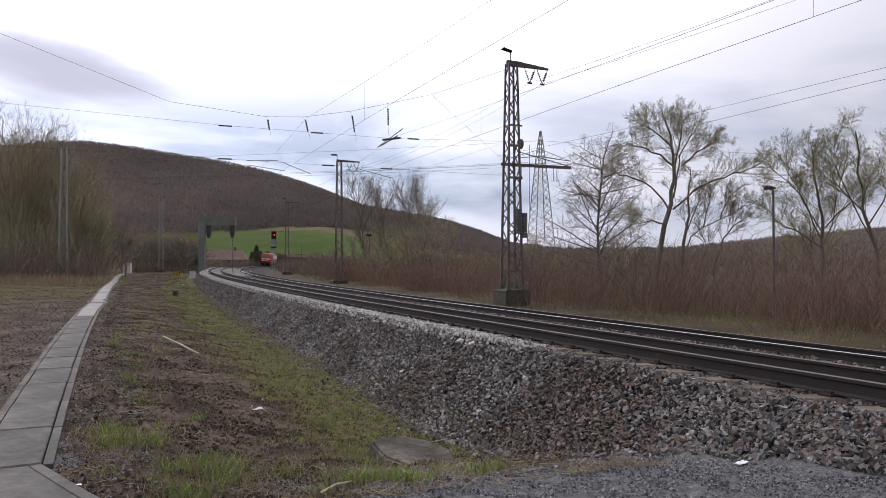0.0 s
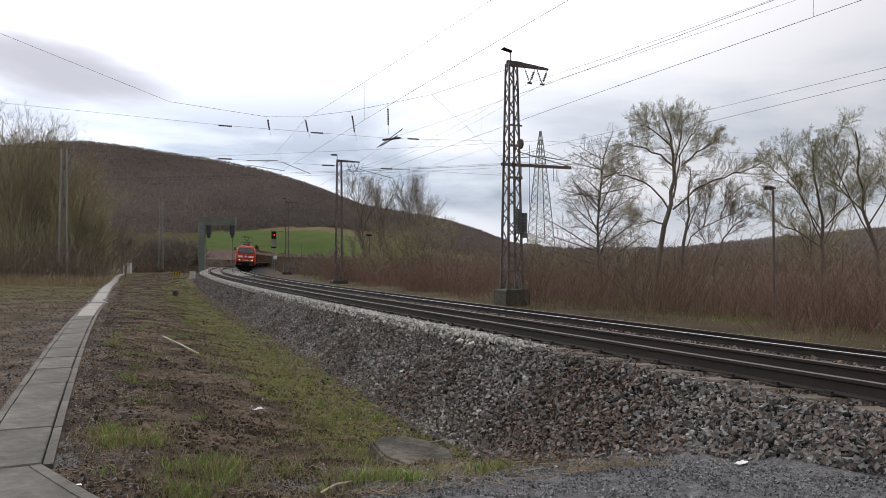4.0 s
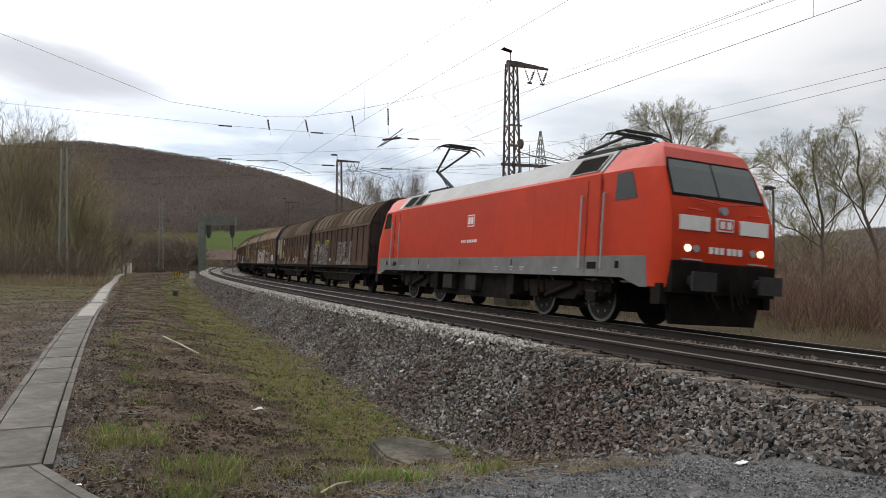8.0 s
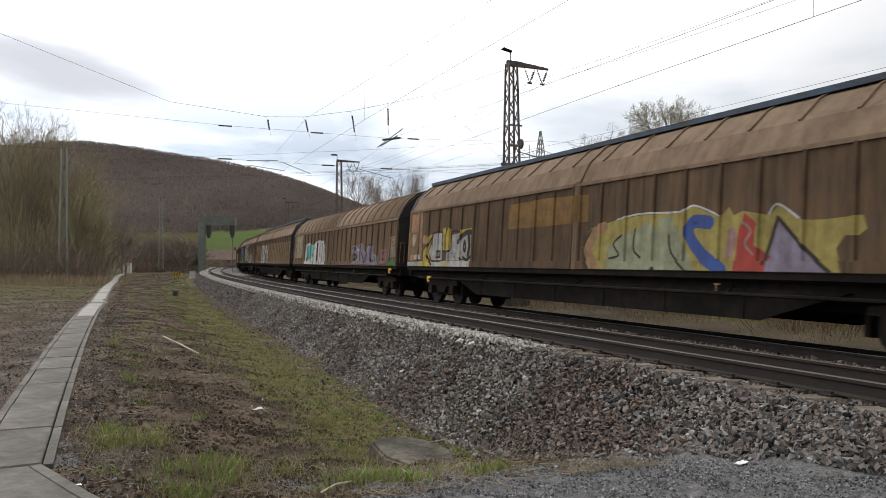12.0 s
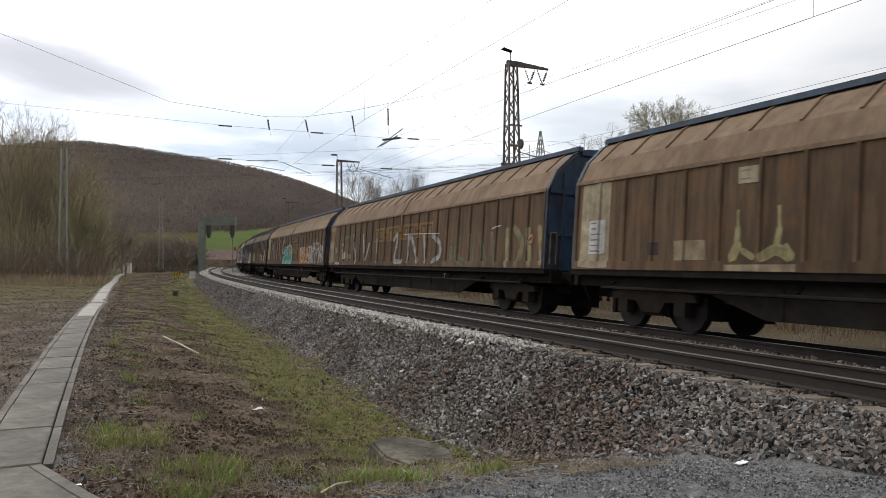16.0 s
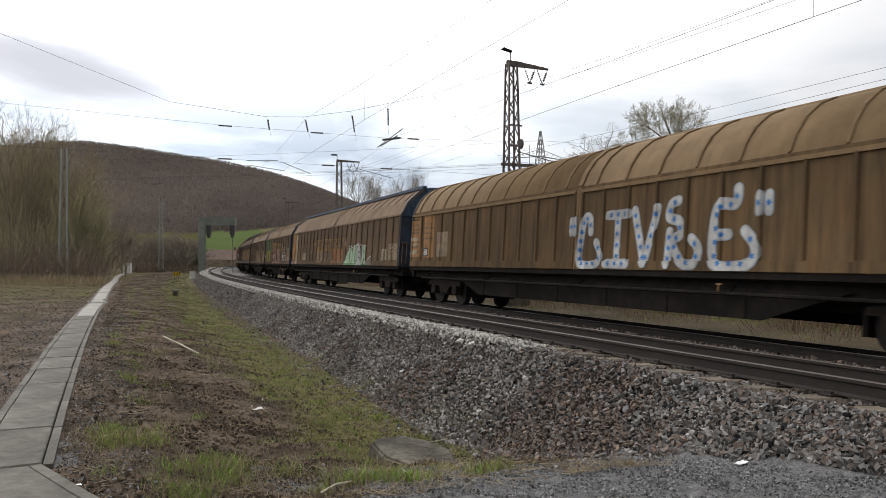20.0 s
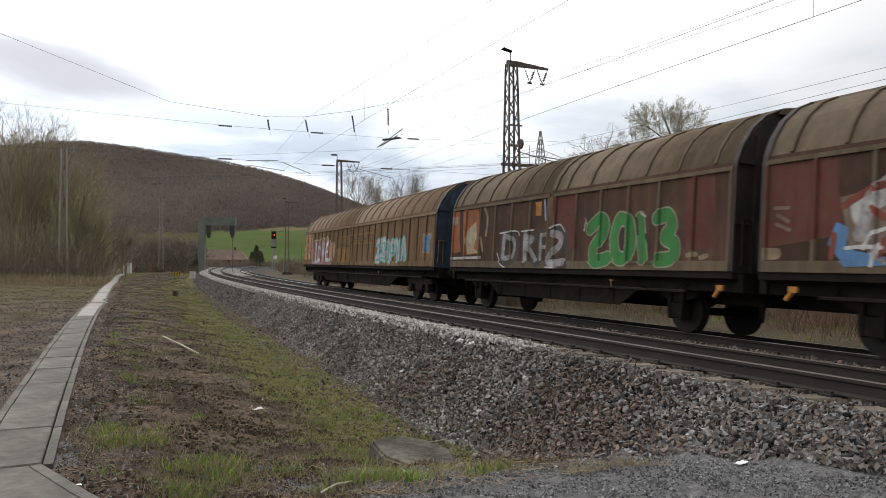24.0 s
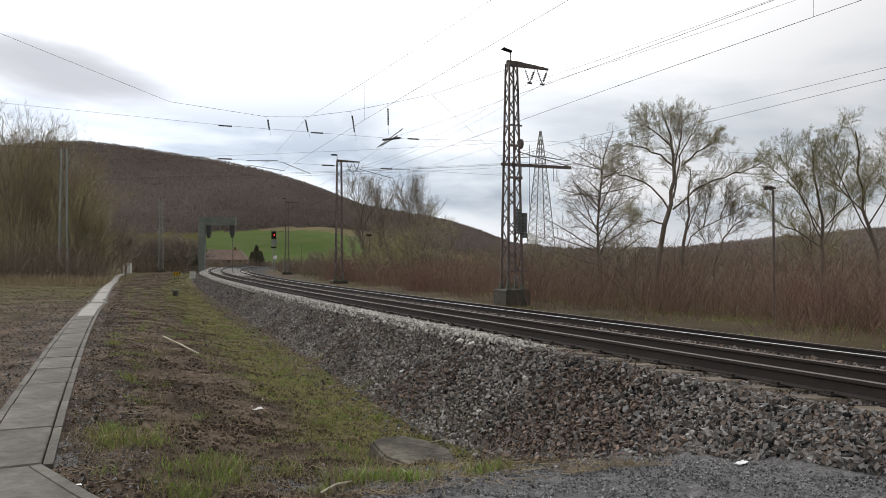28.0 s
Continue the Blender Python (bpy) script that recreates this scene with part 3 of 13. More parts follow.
def lattice_mast(name, label, xy, z0, z1, w0, w1, depth0, depth1, turn, material, panels, foundation=True, found_w=1.7):
    """Four angle legs, zigzag lacing on all faces, concrete foot; local x across the line."""
    th = thing(name, label, "catenary mast", group="catenary masts", m=pose(xy[0], xy[1], 0, 0, 0, turn))
    zg = ground_z(*xy)

    def corner(i, t):
        sx, sy = ((-1, -1), (1, -1), (1, 1), (-1, 1))[i]
        return Vector((sx * (w0 + (w1 - w0) * t) / 2, sy * (depth0 + (depth1 - depth0) * t) / 2, z0 + (z1 - z0) * t))
    for i in range(4):
        bm = blank()
        a, b = corner(i, 0), corner(i, 1)
        bar(bm, a, b, 0.07, 4, 0.055)
        part("leg", bm, material, th)
    for i in range(4):
        j = (i + 1) % 4
        for k in range(panels):
            t0, t1 = k / panels, (k + 1) / panels
            p, q = (corner(i, t0), corner(j, t1)) if k % 2 == 0 else (corner(j, t0), corner(i, t1))
            bm = blank()
            bar(bm, p, q, 0.03, 4)
            part("brace", bm, material, th)
    if foundation:
        bm = blank()
        f = found_w / 2
        poly = [(-f, zg - 0.6), (f, zg - 0.6), (f, z0 - 0.06), (f - 0.08, z0), (-f + 0.08, z0), (-f, z0 - 0.06)]
        prism_y(bm, poly, -f, f)
        part("foundation", bm, M_FOUND, th)
        for i in range(4):
            bm = blank()
            c = corner(i, 0)
            bar(bm, (c.x, c.y, z0), (c.x, c.y, z0 + 0.35), 0.15, 4, 0.05)
            part("foot", bm, M_MOSSY, th, "foot plate stained green by moss")
    return th


def v_insulator(parent, x, y, z, drop=0.62, half=0.28):
    """Two insulator strings that meet below in a V."""
    v = new("v_insulator")
    v.parent = parent
    for sx in (-1, 1):
        bm = blank()
        p, q = Vector((x + sx * half, y, z)), Vector((x, y, z - drop))
        bar(bm, p, q, 0.018, 5)
        for k in range(5):
            c = p.lerp(q, 0.25 + 0.12 * k)
            c2 = p.lerp(q, 0.28 + 0.12 * k)
            bar(bm, c, c2, 0.065, 8)
        part("insulator_string", bm, M_INSUL, v)
    bm = blank()
    box(bm, x - 0.12, x + 0.12, y - 0.03, y + 0.03, z - drop - 0.06, z - drop + 0.02)
    part("clamp", bm, M_WIRE, v)


def turn_at(s):
    return math.degrees(-(B0 + s / RAD))      # local x points across the line, away from the camera


# main mast with feeder arm, tension weights and old cross arm
MX = T(11.4, 6.0)
m1 = lattice_mast("catenary_mast", "rusty lattice catenary mast on a concrete block with feeder arm", (MX.x, MX.y), 0.16, 11.2, 0.78, 0.42, 0.74, 0.40, turn_at(11.4), M_MAST, 15, found_w=1.3)


M_WEIGHT = mat("grey_cast_weight", (0.12, 0.125, 0.12), rough=0.85, var=0.3, scale=3, bump=0.2)


def mast_gear():
    bm = blank()
    prism_y(bm, [(-0.25, 11.05), (2.05, 11.05), (2.05, 11.13), (0.3, 11.32), (-0.25, 11.32)], -0.06, 0.06)
    bar(bm, (0.1, 0.15, 11.2), (2.0, 0.0, 11.1), 0.03, 5)
    part("feeder_arm", bm, M_MAST, m1)
    v_insulator(m1, 1.02, 0, 11.05, 0.72, 0.30)
    v_insulator(m1, 1.72, 0, 11.05, 0.72, 0.30)
    # bracket lamp on top
    bm = blank()
    bar(bm, (-0.05, 0, 11.25), (-0.05, 0, 11.75), 0.025, 6)
    part("lamp_bracket", bm, M_MAST, m1)
    bm = blank()
    prism_y(bm, [(-0.55, 11.84), (-0.45, 11.92), (-0.02, 11.82), (0.0, 11.72)], -0.09, 0.09)
    part("lamp_head", bm, M_BLACK, m1)
    bm = blank()
    box(bm, -0.55, 3.35, -0.07, 0.07, 6.16, 6.30)
    bar(bm, (0.3, 0, 6.9), (3.2, 0, 6.32), 0.025, 5)
    for x in (0.55, 2.35, 2.55):
        bar(bm, (x, 0, 6.16), (x, 0, 5.5), 0.012, 4)
    part("cross_arm", bm, M_MAST, m1)
    # balance wheel and weights
    bm = blank()
    bar(bm, (0.42, -0.1, 7.25), (0.50, -0.1, 7.25), 0.24, 20)
    part("tension_wheel", bm, M_MAST, m1)
    bm = blank()
    bar(bm, (0.3, -0.29, 6.9), (0.3, -0.29, 4.0), 0.012, 4)
    bar(bm, (0.84, -0.29, 7.2), (0.84, -0.29, 3.9), 0.012, 4)
    part("weight_cable", bm, M_WIRE, m1)
    for x, z in ((0.20, 4.05), (0.50, 3.85)):
        for k in range(9):
            bm = blank()
            box(bm, x - 0.115, x + 0.115, -0.48, -0.25, z - 1.2 + k * 0.135, z - 1.2 + k * 0.135 + 0.125)
            bmesh.ops.bevel(bm, geom=list(bm.edges), offset=0.012, segments=1, affect="EDGES")
            part("balance_weight", bm, M_WEIGHT, m1, "grey cast balance weight")
    for x0, x1, y0, z0, z1 in ((-0.5, 0.55, -0.45, 1.0, 1.08), (-0.30, 0.30, -0.46, 7.05, 7.15), (-0.34, 0.34, -0.46, 8.05, 8.12), (-0.36, 0.36, -0.46, 5.5, 5.6)):
        bm = blank()
        box(bm, x0, x1, y0, y0 + 0.085, z0, z1)
        part("collar", bm, M_MAST, m1)


mast_gear()

# masts down the line on both sides
FAR_MASTS = [((-10.0, 72.0), -0.3, 11.2, True), ((-25.0, 120.0), -0.2, 11.0, True), ((-32.2, 63.5), 0.0, 11.1, False), ((-43.3, 115.0), 0.0, 11.0, False)]
for (mx, my), zb, zt, arm in FAR_MASTS:
    s_, o_ = so(mx, my)
    mm = lattice_mast("catenary_mast", "grey lattice catenary mast with feeder arm beside the line" if arm else "plain grey lattice catenary mast among bare trees", (mx, my), zb, zt, 0.66, 0.42, 0.7, 0.4, turn_at(s_), M_MASTFAR if not arm else M_MAST, 14, found_w=1.5)
    if arm:
        bm = blank()
        prism_y(bm, [(-0.25, zt - .12), (2.0, zt - .1), (2.0, zt), (-0.25, zt + .12)], -0.06, 0.06)
        part("feeder_arm", bm, M_MAST, mm)
        v_insulator(mm, 1.0, 0, zt - .1, 0.72, 0.30)
        v_insulator(mm, 1.7, 0, zt - .1, 0.72, 0.30)
        bm = blank()
        bar(bm, (-0.2, 0, zt), (-0.2, 0, zt + 0.5), 0.03, 5)
        box(bm, -0.75, -0.2, -0.1, 0.1, zt + 0.48, zt + 0.6)
        part("lamp_bracket", bm, M_BLACK, mm)
        bm = blank()
        bar(bm, (-0.3, 0, 6.2), (-2.8, 0, 6.5), 0.03, 5)
        bar(bm, (-0.3, 0, 7.9), (-2.6, 0, 6.9), 0.03, 5)
        part("cantilever", bm, M_MAST, mm)


def wire(parent, name, pts, r, label=""):
    return part(name, tube_mesh(name, pts, r * 0.74, M_WIRE), None, parent, label)


def sag(p, q, drop, n=10):
    return [p.lerp(q, k / n) - Vector((0, 0, 4 * drop * (k / n) * (1 - k / n))) for k in range(n + 1)]


def hang_insulator(parent, p, q, r=0.038, discs=7):
    bm = blank()
    bar(bm, p, q, 0.02, 5)
    for k in range(discs):
        a, b = Vector(p).lerp(Vector(q), (k + 0.15) / discs), Vector(p).lerp(Vector(q), (k + 0.75) / discs)
        bar(bm, a, b, r, 8)
    return part("insulator", bm, M_INSUL, parent)


# cross-span over both tracks, from the mast to its partner beyond the path
SPAN_S = 11.4


def build_span():
    th = thing("head_span", "wire cross-span with brown insulators over both tracks", "catenary cross-span")
    L = lambda o, z: T(SPAN_S, o, z)
    top = [(5.8, 10.9), (1.8, 9.3), (-2.1, 8.23), (-4.2, 7.82), (-5.8, 7.71), (-9.7, 8.04), (-15.7, 10.13), (-19.5, 11.6)]
    wire(th, "carrying_cable", [L(*p) for p in top], 0.0084)
    wire(th, "upper_guy", [L(*p) for p in ((5.8, 7.35), (-0.3, 7.13), (-7.3, 7.21), (-15.7, 7.51), (-19.5, 7.7))], 0.0066)
    wire(th, "lower_guy", [L(*p) for p in ((5.8, 5.68), (-3.0, 5.75), (-7.3, 5.81), (-15.7, 5.9), (-19.5, 6.0))], 0.0066)
    for a, b, o, z, z2 in ((-5.8, 7.71, -5.6, 6.91, 7.2), (-4.2, 7.82, -3.9, 6.9, 7.2), (-2.1, 8.23, -1.8, 6.9, 7.25), (-0.35, 8.7, -0.3, 7.3, 7.4)):
        pa, pb = L(a, b), L(o, z)
        wire(th, "hanger", [pa, pb], 0.0060)
        mid = (a * 0.7 + o * 0.3, b + (z - b) * 0.15)
        hang_insulator(th, L(*mid), L(a * 0.35 + o * 0.65, b + (z - b) * 0.7))
    for o, z in ((-7.5, 7.2), (-3.6, 7.16), (0.9, 7.17), (-7.5, 5.81), (-3.1, 5.75), (-0.4, 5.73)):
        hang_insulator(th, L(o - 0.28, z), L(o + 0.28, z), 0.038)
    # steady arms to the contact wires
    for o0, z0, o1, z1 in ((-6.6, 5.78, -5.3, 5.85), (-6.6, 5.6, -5.0, 5.42), (-5.1, 5.78, -3.9, 5.35), (-1.9, 5.70, -0.2, 5.33)):
        bm = blank()
        bar(bm, L(o0, z0), L(o1, z1), 0.013, 6)
        part("steady_arm", bm, M_WIRE, th)
    # section insulator with its arcing horns over the far track
    bm = blank()
    bar(bm, T(SPAN_S - .2, -0.65, 7.0), T(SPAN_S - .2, 0.2, 7.15), 0.05, 6)
    bar(bm, T(SPAN_S - 1.2, -0.3, 7.05), T(SPAN_S + 1.2, -0.3, 6.95), 0.03, 6)
    bar(bm, T(SPAN_S - 1.4, -0.1, 7.35), T(SPAN_S + 1.1, -0.5, 6.85), 0.02, 5)
    part("clamp", bm, M_WIRE, th)
    # partner mast out past the path
    p = T(SPAN_S, -19.5)
    lattice_mast("catenary_mast", "rusty lattice catenary mast beyond the footpath", (p.x, p.y), 0.1, 11.9, 0.78, 0.42, 0.74, 0.4, turn_at(SPAN_S), M_MAST, 15)


build_span()


def catenary(o0, zs, zc, label, sup=None):
    """Contact wire and messenger over one track, dropper by dropper."""
    th = thing("overhead_line", label, "overhead line", group="overhead lines")
    sup = sup or [(-52, o0 - 0.2, zs), (SPAN_S, o0 + 0.2, zs), (52, o0 - 0.2, zs), (103, o0 + 0.2, zs), (160, o0, zs), (220, o0, zs)]
    for (sa, oa, za), (sb, ob, zb) in zip(sup, sup[1:]):
        n = 14
        mess, cont = [], []
        for k in range(n + 1):
            t = k / n
            s, o = sa + (sb - sa) * t, oa + (ob - oa) * t
            mess.append(T(s, o, za + (zb - za) * t - 4 * 0.85 * t * (1 - t)))
            cont.append(T(s, o, zc))
        wire(th, "messenger_wire", mess, 0.0066)
        wire(th, "contact_wire", cont, 0.0072)
        for k in (2, 5, 9, 12):
            part("dropper", tube_mesh("dropper", [mess[k], cont[k]], 0.0035, M_WIRE, 3), None, th)


catenary(-4.3, 7.75, 6.1, "overhead contact line of the near track")
catenary(-0.1, 7.25, 5.9, "overhead contact line of the far track")
catenary(4.0, 7.0, 5.72, "overhead contact line ending at the lattice mast", [(-52, 3.9, 7.0), (SPAN_S, 5.2, 6.6)])


def feeders():
    th = thing("feeder_line", "pair of feeder wires on the masts' top arms", "overhead line", group="overhead lines")
    arms = [T(-48, 7.2), MX, Vector((-10, 72, 0)), Vector((-25, 120, 0)), T(190, 5.5)]
    tops = [10.33, 10.33, 10.4, 10.2, 10.2]
    for off in (1.02, 1.72):
        pts = []
        for p, z in zip(arms, tops):
            s, o = so(p.x, p.y)
            pts.append(T(s, o + off, z))
        for a, b in zip(pts, pts[1:]):
            wire(th, "feeder_wire", sag(a, b, 0.6), 0.0072)
    # bare aerial cable ending at the mast's head
    wire(th, "anchor_wire", [T(SPAN_S, 1.8, 9.3), T(SPAN_S, 5.7, 6.3)], 0.006)
    wire(th, "anchor_wire", sag(T(SPAN_S, 5.7, 7.3), T(70, 0.6, 7.2), 0.2), 0.006)


feeders()


# signal bracket over the near track
M_SIGNALHEAD = mat("faded_black_signal_head", (0.045, 0.045, 0.044), rough=0.6, var=0.3, scale=3, bump=0.05)


def build_gantry():
    y0 = 102.0
    gx = (357.5 - 784) / 1326 * y0
    s_, o_ = so(gx, y0)
    th = thing("signal_gantry", "grey-green steel signal bracket with two dark signal heads", "signal gantry", m=pose(gx, y0, 0, 0, 0, 0))
    bm = blank()
    zg = ground_z(gx, y0)
    box(bm, -0.42, 0.42, -0.35, 0.35, zg - 0.1, 7.3)
    bmesh.ops.bevel(bm, geom=[e for e in bm.edges if e.calc_length() > 5], offset=0.05, segments=1, affect="EDGES")
    part("post", bm, M_GANTRY, th)
    bm = blank()
    box(bm, -0.42, 4.5, -0.05, 0.0, 6.5, 7.5)
    for x in np.linspace(-0.4, 4.45, 9):
        box(bm, float(x) - 0.04, float(x) + 0.04, -0.12, 0.65, 6.5, 7.5)
    for z in (6.48, 7.5):
        box(bm, -0.42, 4.5, -0.14, 0.7, z - 0.05, z + 0.05)
    part("beam", bm, M_GANTRY, th)
    for x in (0.95, 4.15):
        sg = new("signal_head")
        sg.parent = th
        bm = blank()
        box(bm, x - 0.30, x + 0.30, -0.35, 0.05, 5.1, 6.4)
        box(bm, x - 0.18, x + 0.18, -0.3, 0.05, 4.7, 5.1)
        part("backboard", bm, M_SIGNALHEAD, sg)
        bm = blank()
        for z in (5.3, 5.7, 6.1):
            bar(bm, (x, -0.5, z), (x, -0.34, z), 0.13, 10)
        part("hood", bm, M_SIGNALHEAD, sg)
    bm = blank()
    bar(bm, (4.15, 0, 4.6), (4.15, 0, 3.4), 0.05, 6)
    part("cable_tube", bm, M_GANTRY, th)


build_gantry()

M_REDLIGHT = mat("lit_red_signal", (1.0, 0.06, 0.04), emit=1.6, bump=0, var=0)


def build_signal():
    y0 = 165.0
    gx = (484.5 - 784) / 1326 * y0
    zg = ground_z(gx, y0)
    th = thing("railway_signal", "dark main signal showing red on a lattice post", "railway signal", m=pose(gx, y0, 0))
    bm = blank()
    for x, y in ((-0.22, 0), (0.22, 0)):
        bar(bm, (x, y, zg - 0.1), (x, y, 6.6), 0.07, 5)
    for k in range(10):
        z = zg + 0.65 * k
        bar(bm, (-0.22 if k % 2 else 0.22, 0, z), (0.22 if k % 2 else -0.22, 0, z + 0.65), 0.035, 4)
    part("post", bm, M_MASTFAR, th)
    bm = blank()
    box(bm, -0.5, 0.5, -0.2, 0.1, 6.5, 8.1)
    part("backboard", bm, M_BLACK, th)
    bm = blank()
    bar(bm, (0.15, -0.32, 7.3), (0.15, -0.2, 7.3), 0.13, 12)
    part("red_lamp", bm, M_REDLIGHT, th, "lit red lamp")
    bm = blank()
    box(bm, -0.55, 0.55, -0.15, 0.0, 4.45, 4.75)
    part("number_board", bm, M_BLACK, th)
    bm = blank()
    bar(bm, (0.35, -0.2, 2.35), (0.35, -0.15, 2.35), 0.42, 14)
    part("disc_sign", bm, M_WHITE, th, "round white sign")
    bm = blank()
    for y in (0.3, 0.6):
        box(bm, -0.6, 0.6, y, y + 0.05, 5.0, 6.4)
    part("platform_rail", bm, M_MASTFAR, th)


build_signal()


def cabinet(name, x, y, w, d, h, material, label, zlift=0.0):
    th = thing(name, label, "cabinet", m=pose(x, y, ground_z(x, y) + zlift))
    bm = blank()
    box(bm, -w / 2, w / 2, -d / 2, d / 2, -0.1, h)
    bmesh.ops.bevel(bm, geom=list(bm.edges), offset=0.03, segments=1, affect="EDGES")
    part("case", bm, material, th)
    bm = blank()
    prism_x(bm, [(-d / 2 - .06, h), (d / 2 + .06, h), (d / 2, h + 0.08), (-d / 2, h + 0.08)], -w / 2 - .06, w / 2 + .06)
    part("lid", bm, M_CONC2, th)
    bm = blank()
    box(bm, -0.01, 0.01, -d / 2 - 0.008, -d / 2, 0.05, h - 0.05)
    bar(bm, (0.08, -d / 2 - 0.03, h * .5), (0.08, -d / 2, h * .5), 0.03, 6)
    part("door_seam", bm, M_BLACK, th)


def on_bearing_far(u, y0):
    return (u - 784) / 1326 * y0, y0


M_LIGHTGREY = mat("weathered_white_plastic", (0.72, 0.71, 0.68), rough=0.6, var=0.15, scale=2, bump=0.05)
cabinet("cable_cabinet", *on_bearing_far(226, 106), 0.95, 0.6, 1.45, M_LIGHTGREY, "weathered white cable cabinet at the path's end")
cabinet("cable_cabinet", *on_bearing_far(245, 128), 1.6, 0.7, 0.7, M_LIGHTGREY, "low pale concrete box beside bare bushes")
cabinet("cable_cabinet", *on_bearing_far(341, 84), 0.55, 0.5, 0.75, M_LIGHTGREY, "small white trackside box near the signal bracket")
cabinet("relay_cabinet", *on_bearing_far(506, 150), 1.0, 0.7, 1.9, M_MASTFAR, "grey relay cabinet beside the signal")
cabinet("relay_cabinet", *on_bearing_far(515, 150), 0.8, 0.7, 1.7, M_MASTFAR, "grey relay cabinet beside the signal")


def warning_board():
    x, y = on_bearing_far(313, 86)
    th = thing("warning_board", "yellow and black striped warning board on a short post", "sign", m=pose(x, y, ground_z(x, y)) @ Matrix.Scale(0.78, 4))
    bm = blank()
    box(bm, -0.5, 0.5, -0.02, 0.02, 0.30, 0.88)
    part("board", bm, M_YEL, th)
    for k in (-0.32, 0.05, 0.38):
        bm = blank()
        prism_y(bm, [(k - 0.16, 0.31), (k - 0.02, 0.31), (k + 0.14, 0.87), (k, 0.87)], -0.026, -0.021)
        part("stripe", bm, M_BLACK, th)
    for side in (-0.35, 0.35):
        bm = blank()
        bar(bm, (side, 0.03, -0.1), (side, 0.03, 0.5), 0.03, 6)
        part("post", bm, M_MASTFAR, th)


warning_board()


def slim_pole(u, y0, z_top, label, head):
    x, y = on_bearing_far(u, y0)
    zg = ground_z(x, y)
    th = thing("lamp_post", label, "lamp post", group="slim poles by the line", m=pose(x, y, 0))
    bm = blank()
    bar(bm, (0, 0, zg - 0.3), (0, 0, z_top), 0.05 if head == "flood" else 0.05, 8, 0.038 if head == "flood" else 0.045)
    part("pole", bm, M_MAST, th)
    if head == "flood":
        bm = blank()
        bar(bm, (-0.32, 0, z_top + 0.06), (0.08, 0, z_top + 0.06), 0.03, 6)
        part("bracket", bm, M_BLACK, th)
        for x0 in (-0.30, -0.14):
            bm = blank()
            bar(bm, (x0, -0.12, z_top + 0.04), (x0, 0.1, z_top + 0.14), 0.09, 10, 0.05)
            part("floodlight", bm, M_MAST, th)
    elif head == "lamp":
        bm = blank()
        box(bm, -0.35, 0.2, -0.1, 0.1, z_top, z_top + 0.15)
        part("lamp_head", bm, M_BLACK, th)


slim_pole(1369.5, 26.5, 4.05, "slim dark pole with twin floodlights in front of the bushes", "flood")
slim_pole(654.5, 79, 4.2, "slim dark lamp post beside the track", "lamp")
slim_pole(534, 120, 4.3, "plain slim post beside the track", "plain")
slim_pole(412, 100, 3.4, "plain slim post under the signal bracket", "plain")


def pylon():
    y0 = 165.0
    x, y = on_bearing_far(957, y0)
    zg = ground_z(x, y)
    th = thing("power_pylon", "distant grey lattice power pylon behind the bushes", "pylon", m=pose(x, y, 0, 0, 0, 20))
    zt = 1.51 + (463 - 232) / 1326 * y0
    def corner(i, t):
        w = 2.55 * (1 - t) ** 0.85 + 0.12 + (0.0)
        sx, sy = ((-1, -1), (1, -1), (1, 1), (-1, 1))[i]
        return Vector((sx * w, sy * w, zg + (zt - zg) * t))
    for i in range(4):
        part("leg", tube_mesh("leg", [corner(i, k / 8) for k in range(9)], 0.105, M_MASTFAR, 4), None, th)
    for i in range(4):
        j = (i + 1) % 4
        sg = []
        for k in range(18):
            a, b = 1 - (1 - k / 18) ** 1.0, 1 - (1 - (k + 1) / 18) ** 1.0
            sg.append((*corner(i, a), *corner(j, b), 0.06, 0.06))
            sg.append((*corner(j, a), *corner(i, b), 0.06, 0.06))
        part("lacing", segs_mesh("lacing", sg, M_MASTFAR, 3), None, th)
    zc = 1.51 + (463 - 277) / 1326 * y0
    sg = []
    for d in (-1, 1):
        sg += [(0, 0.35, zc, d * 7.5, 0, zc - 0.7, 0.08, 0.06), (0, -0.35, zc, d * 7.5, 0, zc - 0.7, 0.08, 0.06), (0, 0, zc + 1.6, d * 7.5, 0, zc - 0.7, 0.07, 0.06)]
        for k in range(1, 6):
            sg.append((d * 1.25 * k, 0.1, zc - 0.1 * k, d * 1.25 * (k + 0.6), 0, zc + 1.3 - 0.35 * k, 0.04, 0.04))
    part("cross_arm", segs_mesh("cross_arm", sg, M_MASTFAR, 4), None, th)
    lines = thing("power_line", "thin high-voltage lines across the valley", "power line")
    c = Vector((x, y, 0))
    for dx, dz in ((-7.2, -1.7), (7.2, -1.7), (0, 3.5), (3.6, -1.3), (-3.6, -1.3)):
        a = Vector((x + dx, y, zc + dz))
        wire(lines, "conductor", sag(a, Vector((x + 260 + dx, y + 60, zc + dz + 4)), 3.0, 14), 0.03)
        wire(lines, "conductor", sag(a, Vector((x - 300 + dx, y + 60, zc + dz + 4)), 3.0, 14), 0.03)


pylon()

M_TILE = mat("red_clay_roof", (0.135, 0.073, 0.052), var=0.45, scale=0.5, col2=(0.085, 0.062, 0.045), bump=0.2)
M_TILE2 = mat("grey_brown_roof", (0.12, 0.085, 0.075), var=0.25, scale=0.8, bump=0.2)
M_PLASTER = mat("dull_plaster", (0.22, 0.15, 0.12), var=0.25, scale=0.8, bump=0.1)


